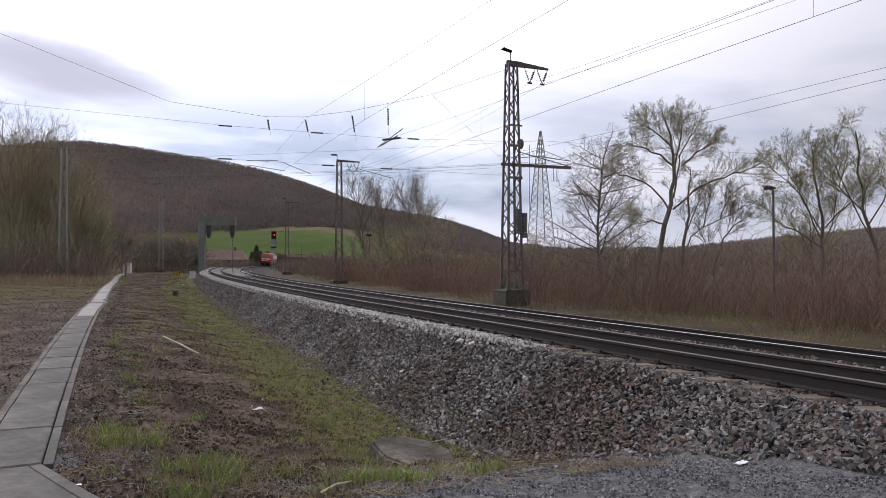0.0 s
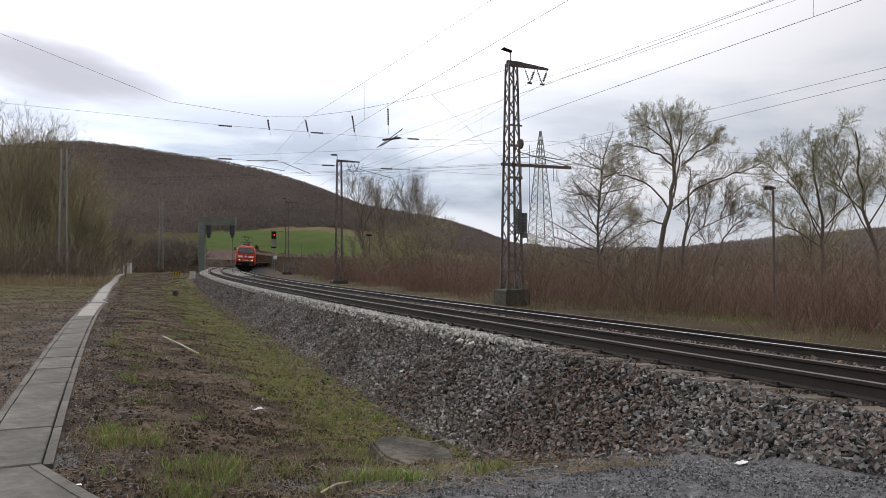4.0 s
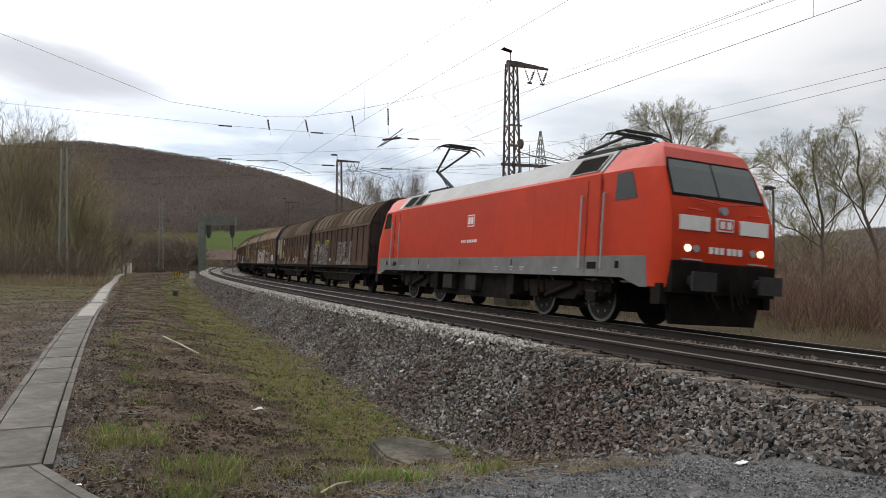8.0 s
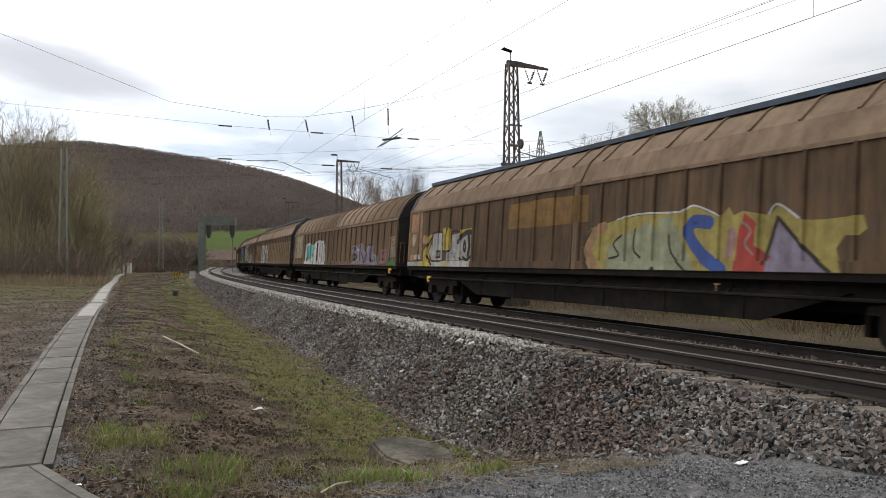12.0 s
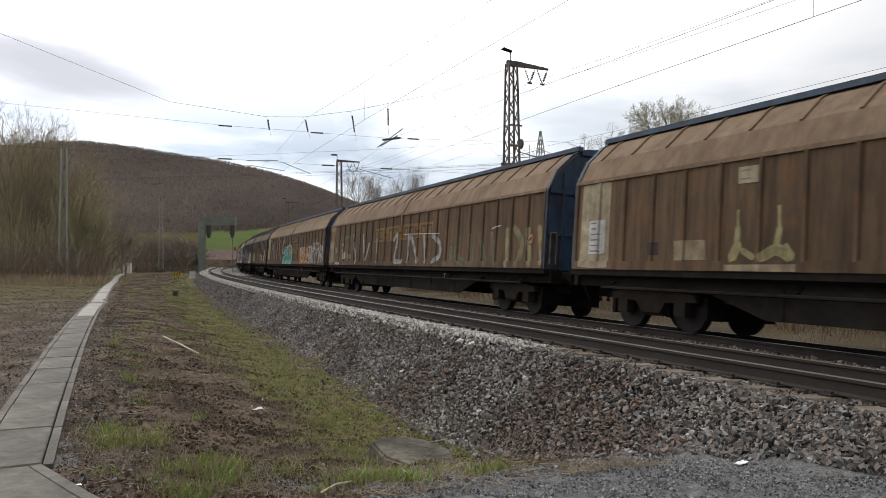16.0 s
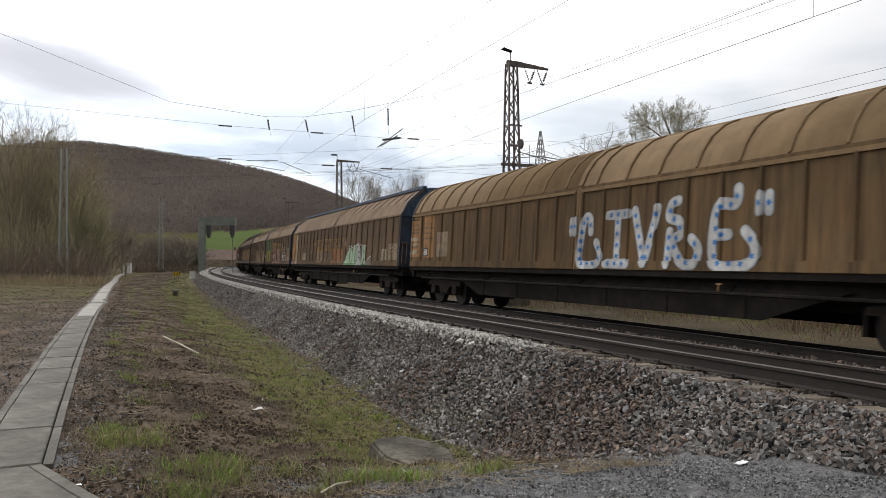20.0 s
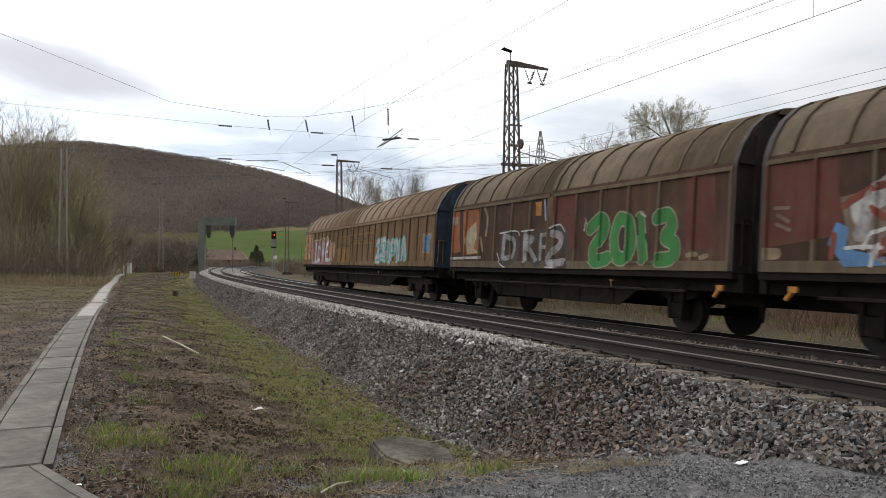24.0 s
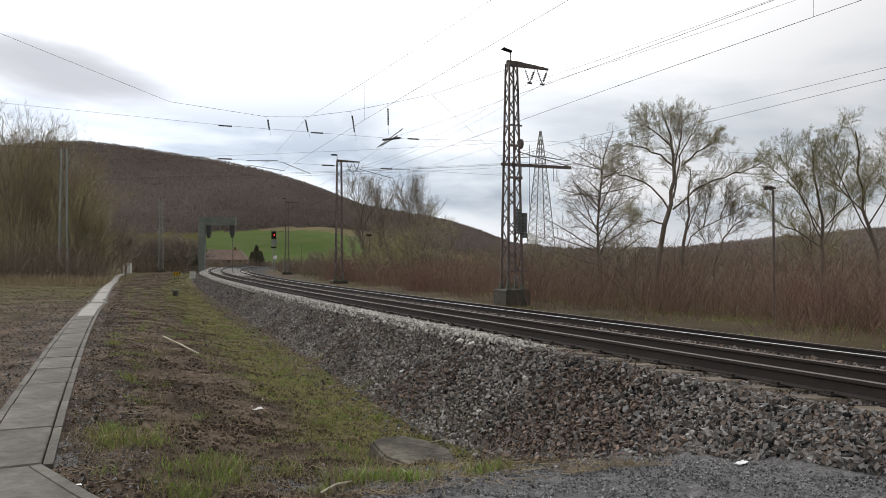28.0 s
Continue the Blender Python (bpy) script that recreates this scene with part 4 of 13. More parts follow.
def house(u, y0, w, d, eave, ridge, roof, turn, label, wins):
    x, y = on_bearing_far(u, y0)
    th = thing("house", label, "house", group="houses in the valley", m=pose(x, y, ground_z(x, y) - 0.2, 0, 0, turn))
    bm = blank()
    box(bm, -w / 2, w / 2, -d / 2, d / 2, 0, eave)
    part("wall", bm, M_PLASTER, th)
    bm = blank()
    hip = d * 0.25
    for sgn in (-1, 1):
        v = [(-w / 2 - .4, sgn * (d / 2 + .5), eave - .2), (w / 2 + .4, sgn * (d / 2 + .5), eave - .2), (w / 2 - hip, 0, ridge), (-w / 2 + hip, 0, ridge)]
        bm.faces.new([bm.verts.new(p) for p in v])
        v2 = [(sgn * (w / 2 + .4), -d / 2 - .5, eave - .2), (sgn * (w / 2 + .4), d / 2 + .5, eave - .2), (sgn * (w / 2 - hip), 0, ridge)]
        bm.faces.new([bm.verts.new(p) for p in v2])
    bmesh.ops.remove_doubles(bm, verts=bm.verts, dist=0.01)
    rf = part("roof", bm, roof, th)
    bm = blank()
    box(bm, w * 0.2, w * 0.2 + 0.7, -0.3, 0.4, eave, ridge + 0.8)
    part("chimney", bm, roof, rf)
    for k in range(wins):
        wn = new("window")
        wn.parent = th
        x0 = -w / 2 + (k + 0.5) * w / wins
        bm = blank()
        box(bm, x0 - 0.5, x0 + 0.5, -d / 2 - 0.03, -d / 2 + 0.02, eave * 0.4, eave * 0.4 + 1.3)
        part("pane", bm, M_GLASSDARK, wn)
        bm = blank()
        for q in (-0.55, 0.5):
            box(bm, x0 + q, x0 + q + 0.05, -d / 2 - 0.05, -d / 2, eave * 0.4 - .05, eave * 0.4 + 1.35)
        part("frame", bm, M_WHITE, wn)


M_GLASSDARK = glass_mat("dark_house_glass", (0.03, 0.035, 0.04), 0.1)
house(398, 262, 15.5, 10, 2.6, 6.0, M_TILE, 8, "red-roofed house below the green field", 4)
house(268, 270, 13, 9, 3.4, 6.9, M_TILE2, -12, "grey-roofed farmhouse behind bare bushes", 4)


# ---- trees, bushes, grass ----
M_BARK = mat("grey_brown_bark", (0.17, 0.14, 0.11), rough=0.9, var=0.35, scale=3, col2=(0.11, 0.09, 0.07), bump=0.4, stretch=(1, 1, 0.3))
M_BARKWOOD = mat("mossy_dark_bark", (0.22, 0.19, 0.135), rough=0.9, var=0.35, scale=3, col2=(0.165, 0.138, 0.10), bump=0.3)
M_TWIG = mat("pale_budding_twig", (0.44, 0.405, 0.30), rough=0.9, var=0.25, scale=2, bump=0)
M_TWIGDARK = mat("dark_brown_twig", (0.27, 0.225, 0.18), rough=0.9, var=0.3, scale=2, bump=0)
M_TWIGOLIVE = mat("olive_lichen_twig", (0.31, 0.285, 0.16), rough=0.9, var=0.3, scale=2, col2=(0.26, 0.23, 0.13), bump=0)
M_TWIGBROWN = mat("warm_brown_twig", (0.32, 0.255, 0.165), rough=0.9, var=0.3, scale=2, col2=(0.28, 0.215, 0.14), bump=0)
M_STEMRED = mat("red_brown_shrub_stem", (0.185, 0.098, 0.076), rough=0.9, var=0.45, scale=0.35, col2=(0.20, 0.14, 0.095), bump=0, island=0.35)
M_STEMBROWN = mat("brown_shrub_stem", (0.228, 0.174, 0.124), rough=0.9, var=0.35, scale=0.6, col2=(0.15, 0.118, 0.088), bump=0, island=0.35)
M_VERGEGRASS = mat("weathered_verge_grass", (0.200, 0.158, 0.092), rough=0.9, var=0.4, scale=0.8, col2=(0.135, 0.125, 0.06), bump=0, island=0.35)
M_DRYGRASS = mat("dead_pale_grass", (0.30, 0.235, 0.145), rough=0.9, var=0.3, scale=0.8, col2=(0.22, 0.17, 0.10), bump=0, island=0.3)
M_GRASS = mat("fresh_spring_grass", (0.175, 0.30, 0.032), rough=0.7, var=0.35, scale=0.9, col2=(0.21, 0.215, 0.052), bump=0, island=0.35)
M_FOREST = mat("bare_winter_forest", (0.225, 0.185, 0.160), rough=0.95, var=0.35, scale=0.012, col2=(0.185, 0.152, 0.133), bump=0, island=0.10)
M_BUD = mat("yellow_green_buds", (0.30, 0.29, 0.13), rough=0.8, var=0.3, scale=1, bump=0, island=0.3)
M_IVYDULL = mat("dull_olive_ivy", (0.075, 0.072, 0.036), rough=0.7, var=0.4, scale=0.6, bump=0, island=0.45)
M_CATKIN = mat("pale_willow_catkins", (0.46, 0.43, 0.31), rough=0.8, var=0.3, scale=1, bump=0, island=0.3)
M_HOUSESHRUB = mat("brown_olive_shrub_leaves", (0.095, 0.088, 0.05), rough=0.8, var=0.3, scale=1, bump=0, island=0.3)


def grow(rnd, segs, p, d, length, r, level, levels, spread, gnarl, up, kids, short=1.0):
    """Adds one limb and its children. segs[level] takes the rows."""
    n = 4 if level < 2 else 2 if level < levels else 1
    pts = [p]
    for k in range(n):
        d = (d + Vector((rnd.gauss(0, gnarl), rnd.gauss(0, gnarl), rnd.gauss(0, gnarl) + up))).normalized()
        pts.append(pts[-1] + d * length / n)
    taper = 0.45 if level else 0.35
    for k in range(n):
        r0, r1 = r * (1 - (1 - taper) * k / n), r * (1 - (1 - taper) * (k + 1) / n)
        segs[min(level, 9)].append((*pts[k], *pts[k + 1], r0, r1))
    if level >= levels:
        return
    count = kids[min(level, len(kids) - 1)]
    for i in range(count):
        t = (i + rnd.uniform(0.3, 1.0)) / count
        t = 0.22 + 0.78 * t if level == 0 else 0.15 + 0.85 * t
        x = min(t, 0.999) * n
        a = pts[int(x)].lerp(pts[int(x) + 1], x - int(x))
        ax = d.cross(Vector((rnd.gauss(0, 1), rnd.gauss(0, 1), rnd.gauss(0, 1)))).normalized()
        dd = (Matrix.Rotation(spread * rnd.uniform(0.6, 1.25), 3, ax) @ d).normalized()
        ll = length * rnd.uniform(0.42, 0.68) * (1.15 - 0.5 * t) * (short if level == 0 else 1.0)
        grow(rnd, segs, a, dd, ll, max(r * 0.42 * (1.1 - 0.4 * t), 0.0045), level + 1, levels, spread, gnarl * 1.1, up, kids, short)


def tree(x, y, h, label, seed, levels=4, spread=0.75, gnarl=0.10, up=0.05, kids=(9, 6, 5, 4), r=0.16, lean=(0, 0), twig=M_TWIG, stems=1, bole=0.78,
         buds=0, name="tree", thin=1.0, zoff=0.0, short=1.0, bark=M_BARK):
    rnd = random.Random(seed)
    segs = {k: [] for k in range(10)}
    for st in range(stems):
        d = Vector((lean[0] + (rnd.uniform(-0.35, 0.35) if stems > 1 else 0), lean[1] + (rnd.uniform(-0.3, 0.3) if stems > 1 else 0), 1)).normalized()
        base = Vector((rnd.uniform(-0.5, 0.5), rnd.uniform(-0.5, 0.5), -0.2)) if stems > 1 else Vector((0, 0, -0.2))
        grow(rnd, segs, base, d, h * (rnd.uniform(0.6, 0.8) if stems > 1 else bole), r * (rnd.uniform(0.7, 1) if stems > 1 else 1), 0, levels, spread, gnarl, up, kids, short)
    th = thing(name, label, "tree", group="bare trees", m=pose(x, y, height(x, y) + zoff))
    for st in range(stems):
        one = segs[0][st * 4:st * 4 + 4]
        part("trunk", segs_mesh("trunk", one, bark, 8), None, th)
    part("limb_work", segs_mesh("limb_work", segs[1], bark, 5), None, th)["kind"] = "stuff"
    fine = [q for k in range(2, 10) for q in segs[k]]
    if fine:
        f = np.array(fine)
        f[:, 6:8] = np.maximum(f[:, 6:8] * thin, 0.004 * thin)
        ob = part("crown", segs_mesh("crown", f, twig, 3), None, th)
        ob["kind"] = "stuff"
    if buds:
        last = np.array(segs[levels])[:, 3:6]
        pick = last[np.random.RandomState(seed).randint(0, len(last), buds)]
        part("bud_spray", leaf_mesh("bud_spray", pick, 0.04, M_BUD, seed), None, th)["kind"] = "stuff"
    return th


def leaf_mesh(name, pts, size, material, seed, jitter=0.06):
    """Small folded leaves scattered round the given points."""
    rs = np.random.RandomState(seed)
    n = len(pts)
    c = pts + rs.normal(0, jitter, (n, 3))
    a = rs.normal(0, 1, (n, 3))
    a /= np.linalg.norm(a, axis=1, keepdims=True)
    b = np.cross(a, rs.normal(0, 1, (n, 3)))
    b /= np.linalg.norm(b, axis=1, keepdims=True)
    s = size * rs.uniform(0.6, 1.4, (n, 1))
    v = np.stack([c - a * s, c + b * s * 0.5, c + a * s, c - b * s * 0.5], 1).reshape(-1, 3)
    return mesh_np(name, v, np.arange(n * 4), 4, [material])


def on_bearing(u, y0):
    return (u - 784) / 1326 * y0, y0


def limbed_tree(x, y, label, seed, limbs, r, twig=M_TWIG, buds=0, thin=1.05, reach=2.3, kids=(9, 7, 6, 4), spread=0.7, up=0.03, bud=None):
    """A tree whose main limbs bend as given (sideways, up, in metres); finer branches grow from them."""
    rnd = random.Random(seed)
    segs = {k: [] for k in range(10)}
    th = thing("tree", label, "tree", group="bare trees", m=pose(x, y, height(x, y)))
    for i, path in enumerate(limbs):
        tilt = rnd.uniform(-0.35, 0.35) if i else 0.0
        pts = []
        for k, (a, b) in enumerate(path):
            pts.append(Vector((a + rnd.gauss(0, 0.05), tilt * (b - path[0][1] + abs(a - path[0][0])), b - (0.2 if i == 0 and k == 0 else 0))))
        rr = r if i == 0 else r * 0.34
        fine = []
        for k in range(len(pts) - 1):
            mid = pts[k].lerp(pts[k + 1], 0.5) + Vector((rnd.gauss(0, 0.06), rnd.gauss(0, 0.06), rnd.gauss(0, 0.06)))
            fine += [pts[k], mid]
        fine.append(pts[-1])
        n = len(fine) - 1
        rows = [(*fine[k], *fine[k + 1], rr * (1 - 0.8 * k / n), rr * (1 - 0.8 * (k + 1) / n)) for k in range(n)]
        part("trunk" if i == 0 else "limb", segs_mesh("limb", rows, M_BARK, 8), None, th)
        first = 0.42 if i == 0 else 0.25
        for k in range(kids[0]):
            t = first + (1 - first) * (k + rnd.random()) / kids[0]
            q = min(t, 0.999) * n
            a, b = fine[int(q)], fine[int(q) + 1]
            d = (b - a).normalized()
            ax = d.cross(Vector((rnd.gauss(0, 1), rnd.gauss(0, 1), rnd.gauss(0, 1)))).normalized()
            dd = (Matrix.Rotation(spread * rnd.uniform(0.4, 1.3), 3, ax) @ d + Vector((0, 0, 0.25))).normalized()
            grow(rnd, segs, a.lerp(b, q - int(q)), dd, reach * rnd.uniform(0.6, 1.15) * (1.2 - 0.5 * t), 0.03, 1, 4, 0.62, 0.075, up, kids)
    f = np.array([q for k in range(1, 10) for q in segs[k]])
    f[:, 6:8] = np.maximum(f[:, 6:8] * thin, 0.004 * thin)
    part("crown", segs_mesh("crown", f, twig, 3), None, th)["kind"] = "stuff"
    last = np.array(segs[4])[:, 3:6]
    pick = last[np.random.RandomState(seed).randint(0, len(last), buds)]
    part("bud_spray", leaf_mesh("bud_spray", pick, 0.026, bud or M_BUD, seed), None, th)["kind"] = "stuff"
    return th


# beyond the tracks
x, y = on_bearing(1066, 56)
tree(x, y, 14.2, "tall bare alder with level branches above the bushes", 3, levels=4, spread=1.15, gnarl=0.06, up=0.015, kids=(40, 9, 6, 3), r=0.14, twig=M_TWIGDARK, thin=1.0, short=0.6, lean=(-0.08, 0))
x, y = on_bearing(1160, 46)
limbed_tree(x, y, "leaning bare willow with a pale feathery crown", 8,
            [[(-0.1, 0), (0.0, 2.5), (0.5, 4.9), (0.94, 6.3), (1.15, 7.7), (1.1, 8.7), (0.98, 9.9), (0.8, 10.9), (0.7, 11.6)],
             [(1.05, 6.6), (1.5, 8.0), (1.8, 9.3), (2.3, 10.2), (2.9, 10.9), (3.1, 11.3)], [(1.2, 8.3), (1.56, 10.0), (1.8, 11.0), (1.9, 11.6)],
             [(0.83, 5.9), (0.17, 7.0), (-0.5, 7.7), (-1.4, 8.1), (-2.1, 8.3), (-2.6, 8.6)], [(1.05, 8.6), (0.4, 9.3), (-0.35, 9.7), (-1.2, 9.9), (-1.7, 10.1)],
             [(0.95, 9.8), (0.3, 10.4), (-0.3, 10.8), (-0.6, 11.1)], [(1.1, 5.9), (2.26, 7.1), (3.3, 7.6), (4.3, 8.0), (5.1, 8.2), (5.7, 8.5)],
             [(1.6, 8.6), (2.5, 9.4), (3.2, 9.9)], [(0.6, 5.0), (-0.3, 5.2), (-1.2, 5.0), (-1.9, 5.3)]], 0.19, buds=15000, thin=0.72, reach=1.5, kids=(15, 8, 6, 4), spread=0.85, bud=M_CATKIN)
x, y = on_bearing(1208, 45)
limbed_tree(x, y, "many-stemmed bare willow with arching limbs", 21,
            [[(0, 0), (-0.1, 3.15), (0.24, 4.5), (0.47, 5.5), (0.36, 7.1), (0.4, 8.3)], [(0.0, 3.0), (0.58, 4.2), (1.25, 4.75), (2.3, 5.25), (3.3, 5.7), (4.3, 6.2), (5.3, 6.7), (6.1, 7.0)],
             [(0.3, 4.6), (0.9, 5.6), (1.3, 6.6), (1.45, 7.5)], [(1.25, 4.75), (1.5, 5.9), (1.55, 6.9)], [(2.3, 5.25), (2.8, 6.2), (3.2, 6.9)]], 0.13, buds=4000, reach=1.25, thin=0.65, twig=M_TWIGDARK, kids=(11, 6, 6, 4))
x, y = on_bearing(1262, 42)
limbed_tree(x, y, "slim leaning bare willow among the bushes", 33,
            [[(0, 0), (0.1, 2.5), (0.41, 3.5), (0.9, 4.3), (1.5, 4.9), (2.0, 5.2)], [(0.9, 4.3), (0.95, 4.9), (1.0, 5.5)], [(0.1, 2.6), (-0.3, 3.8), (-0.4, 5.0)]], 0.08, buds=1500, reach=1.2, thin=0.65, twig=M_TWIGDARK)
x, y = on_bearing(1455, 38)
limbed_tree(x, y, "broad bare willow with olive buds", 41,
            [[(0, 0), (0.03, 3.0), (0.0, 4.4), (-0.2, 5.5), (-0.3, 7.0), (-0.4, 8.4)], [(0, 3.8), (-0.8, 5.2), (-1.6, 6.3), (-2.5, 7.0), (-2.9, 7.5)],
             [(0, 4.2), (-0.6, 5.8), (-1.0, 7.2), (-1.0, 8.2)], [(0, 3.2), (0.6, 4.6), (0.9, 6.2), (0.7, 7.8)], [(0, 3.4), (-1.2, 4.3), (-2.2, 4.8), (-2.9, 5.6)],
             [(0.2, 4.4), (1.2, 5.6), (1.8, 6.8)]], 0.12, buds=8000, reach=1.5, thin=0.72, twig=M_TWIGOLIVE, kids=(12, 7, 6, 4), spread=0.8)
x, y = on_bearing(1540, 36)
limbed_tree(x, y, "bare willow with olive buds behind the bushes", 47,
            [[(0.6, 0), (0.3, 3.2), (-0.3, 5.2), (-0.6, 7.0), (-0.6, 9.0)], [(0.2, 3.6), (-1.0, 5.8), (-1.6, 7.4), (-1.7, 8.6)], [(0, 4.5), (0.7, 6.4), (1.0, 8.2)],
             [(-0.3, 5.2), (-1.2, 6.4), (-2.1, 7.7)], [(0.3, 3.2), (1.4, 5.2), (2.0, 7.6)]], 0.12, buds=8000, reach=1.6, thin=0.72, twig=M_TWIGOLIVE, kids=(12, 7, 6, 4), spread=0.8)
x, y = on_bearing(1440, 52)
tree(x, y, 8.0, "low bare willow behind the bushes", 53, levels=4, spread=0.8, gnarl=0.12, up=0.03, kids=(9, 6, 5, 4), r=0.10, twig=M_TWIGOLIVE, stems=3, buds=2000, thin=1.3)
x, y = on_bearing(985, 60)
tree(x, y, 5.2, "young bare tree beside the mast", 57, levels=4, spread=0.7, gnarl=0.1, up=0.04, kids=(8, 5, 4, 4), r=0.09, twig=M_TWIGOLIVE, stems=3, buds=700)
x, y = on_bearing(1100, 75)
tree(x, y, 6.5, "pale bare bush behind the alder", 59, levels=4, spread=0.7, gnarl=0.1, up=0.03, kids=(8, 5, 4, 4), r=0.1, twig=M_TWIG, stems=4, buds=900)
for u, y0, h, sd, st in ((650, 104, 15.2, 61, 1), (672, 112, 14.4, 62, 1), (730, 100, 14.6, 63, 1), (748, 106, 13.2, 64, 1)):
    x, y = on_bearing(u, y0)
    tree(x, y, h, "upright bare poplar with steep pale branches", sd, levels=4, spread=0.62, gnarl=0.06, up=0.07, kids=(24, 8, 5, 3), r=0.13, twig=M_TWIGDARK, stems=st, thin=1.35, buds=300, short=0.85)
for u, y0, h, sd in ((765, 92, 8.6, 71), (712, 96, 8.5, 72), (742, 84, 9.0, 70), (800, 100, 6.0, 73), (838, 96, 5.0, 74), (640, 118, 8.0, 75), (690, 120, 8.5, 76), (560, 150, 5.5, 77), (590, 150, 6.0, 78), (870, 110, 5.0, 79), (660, 76, 4.5, 80)):
    x, y = on_bearing(u, y0)
    tree(x, y, h, "dense brown bare tree beyond the far track", sd, levels=4, spread=0.7, gnarl=0.12, up=0.04, kids=(8, 5, 5, 3), r=0.1, twig=M_TWIGDARK if sd % 2 else M_TWIGOLIVE, stems=3, thin=2.0)

# wood beyond the footpath
rw = random.Random(77)
for k in range(24):
    y0 = rw.uniform(66, 115)
    u = rw.uniform(-60, 165) if y0 < 80 else rw.uniform(40, 232)
    top = lerp_list([(-60, 250), (0, 252), (30, 248), (100, 262), (140, 330), (200, 395), (235, 425)], u)
    h = (463 - top + rw.uniform(-30, 6)) / 1326 * y0 + 2
    x, y = on_bearing(u, y0)
    tree(x, y, h / 0.92, "slender bare tree in the wood beside the path", 100 + k, levels=4, spread=0.55, gnarl=0.09, up=0.06, kids=(11, 7, 5, 2), r=0.09,
         twig=(M_TWIGOLIVE, M_TWIGDARK, M_TWIGBROWN)[k % 3], stems=rw.choice((1, 2, 3)), thin=1.7, bark=M_BARKWOOD)
for k, (u, h) in enumerate(((18, 14.5), (45, 15.0), (70, 16.3), (88, 16.5))):
    x, y = on_bearing(u, 84 + 4 * k)
    tree(x, y, h, "tall bare ash above the wood", 140 + k, levels=4, spread=0.5, gnarl=0.08, up=0.07, kids=(9, 6, 5, 4), r=0.16, twig=M_TWIG, thin=1.7)
for k in range(12):
    u = rw.uniform(232, 350)
    x, y = on_bearing(u, rw.uniform(118, 150))
    tree(x, y, rw.uniform(4.5, 7.5), "dark bare bush below the meadow", 160 + k, levels=3, spread=0.7, gnarl=0.12, up=0.03, kids=(10, 6, 5), r=0.08, twig=M_TWIGDARK, stems=5, thin=2.6)
# brown-olive shrubs by the house, built in a cone shape
for k, (u, y0, h) in enumerate(((454, 240, 6.4), (446, 250, 5.0), (462, 246, 4.6))):
    x, y = on_bearing(u, y0)
    th = thing("house_shrub", "small brown-olive shrub beside the house", "tree", m=pose(x, y, height(x, y)))
    bm = blank()
    bar(bm, (0, 0, -0.2), (0, 0, h), 0.12, 6, 0.03)
    part("trunk", bm, M_BARK, th)
    rs = np.random.RandomState(k)
    t = rs.uniform(0.08, 1, 1300)
    an = rs.uniform(0, 6.283, 1300)
    rad = (1 - t) ** 0.6 * h * 0.30 * rs.uniform(0.25, 1.05, 1300) ** 0.6
    pts = np.stack([rad * np.cos(an), rad * np.sin(an), t * h - rad * 0.25], 1)
    part("crown", leaf_mesh("crown", pts, 0.28, M_HOUSESHRUB, k), None, th)["kind"] = "stuff"


for k, (u, y0, w, h) in enumerate(((322, 128, 2.6, 4.6), (302, 134, 2.2, 3.6), (338, 122, 1.7, 3.2), (262, 140, 2.4, 3.4))):
    x, y = on_bearing(u, y0)
    th = thing("evergreen_bush", "dark olive ivy-grown bush beside the line", "bush", group="evergreen bushes", m=pose(x, y, height(x, y)))
    bm = blank()
    for j in range(5):
        bar(bm, (0.2 * (j - 2), 0, -0.2), (0.45 * (j - 2), 0.3 * (j % 2), h * 0.7), 0.06, 5, 0.02)
    part("stem", bm, M_BARK, th)
    rs = np.random.RandomState(60 + k)
    lump = rs.normal(0, 0.45, (26, 3)) * (w, w * 0.8, h * 0.42) + (0, 0, h * 0.5)
    pts = np.repeat(lump, 90, 0) + rs.normal(0, 0.24, (26 * 90, 3)) * (w, w, h * 0.4)
    pts[:, 2] = np.clip(pts[:, 2], 0.1, h * 1.15)
    part("crown", leaf_mesh("crown", pts, 0.13, M_IVYDULL, k), None, th)["kind"] = "stuff"


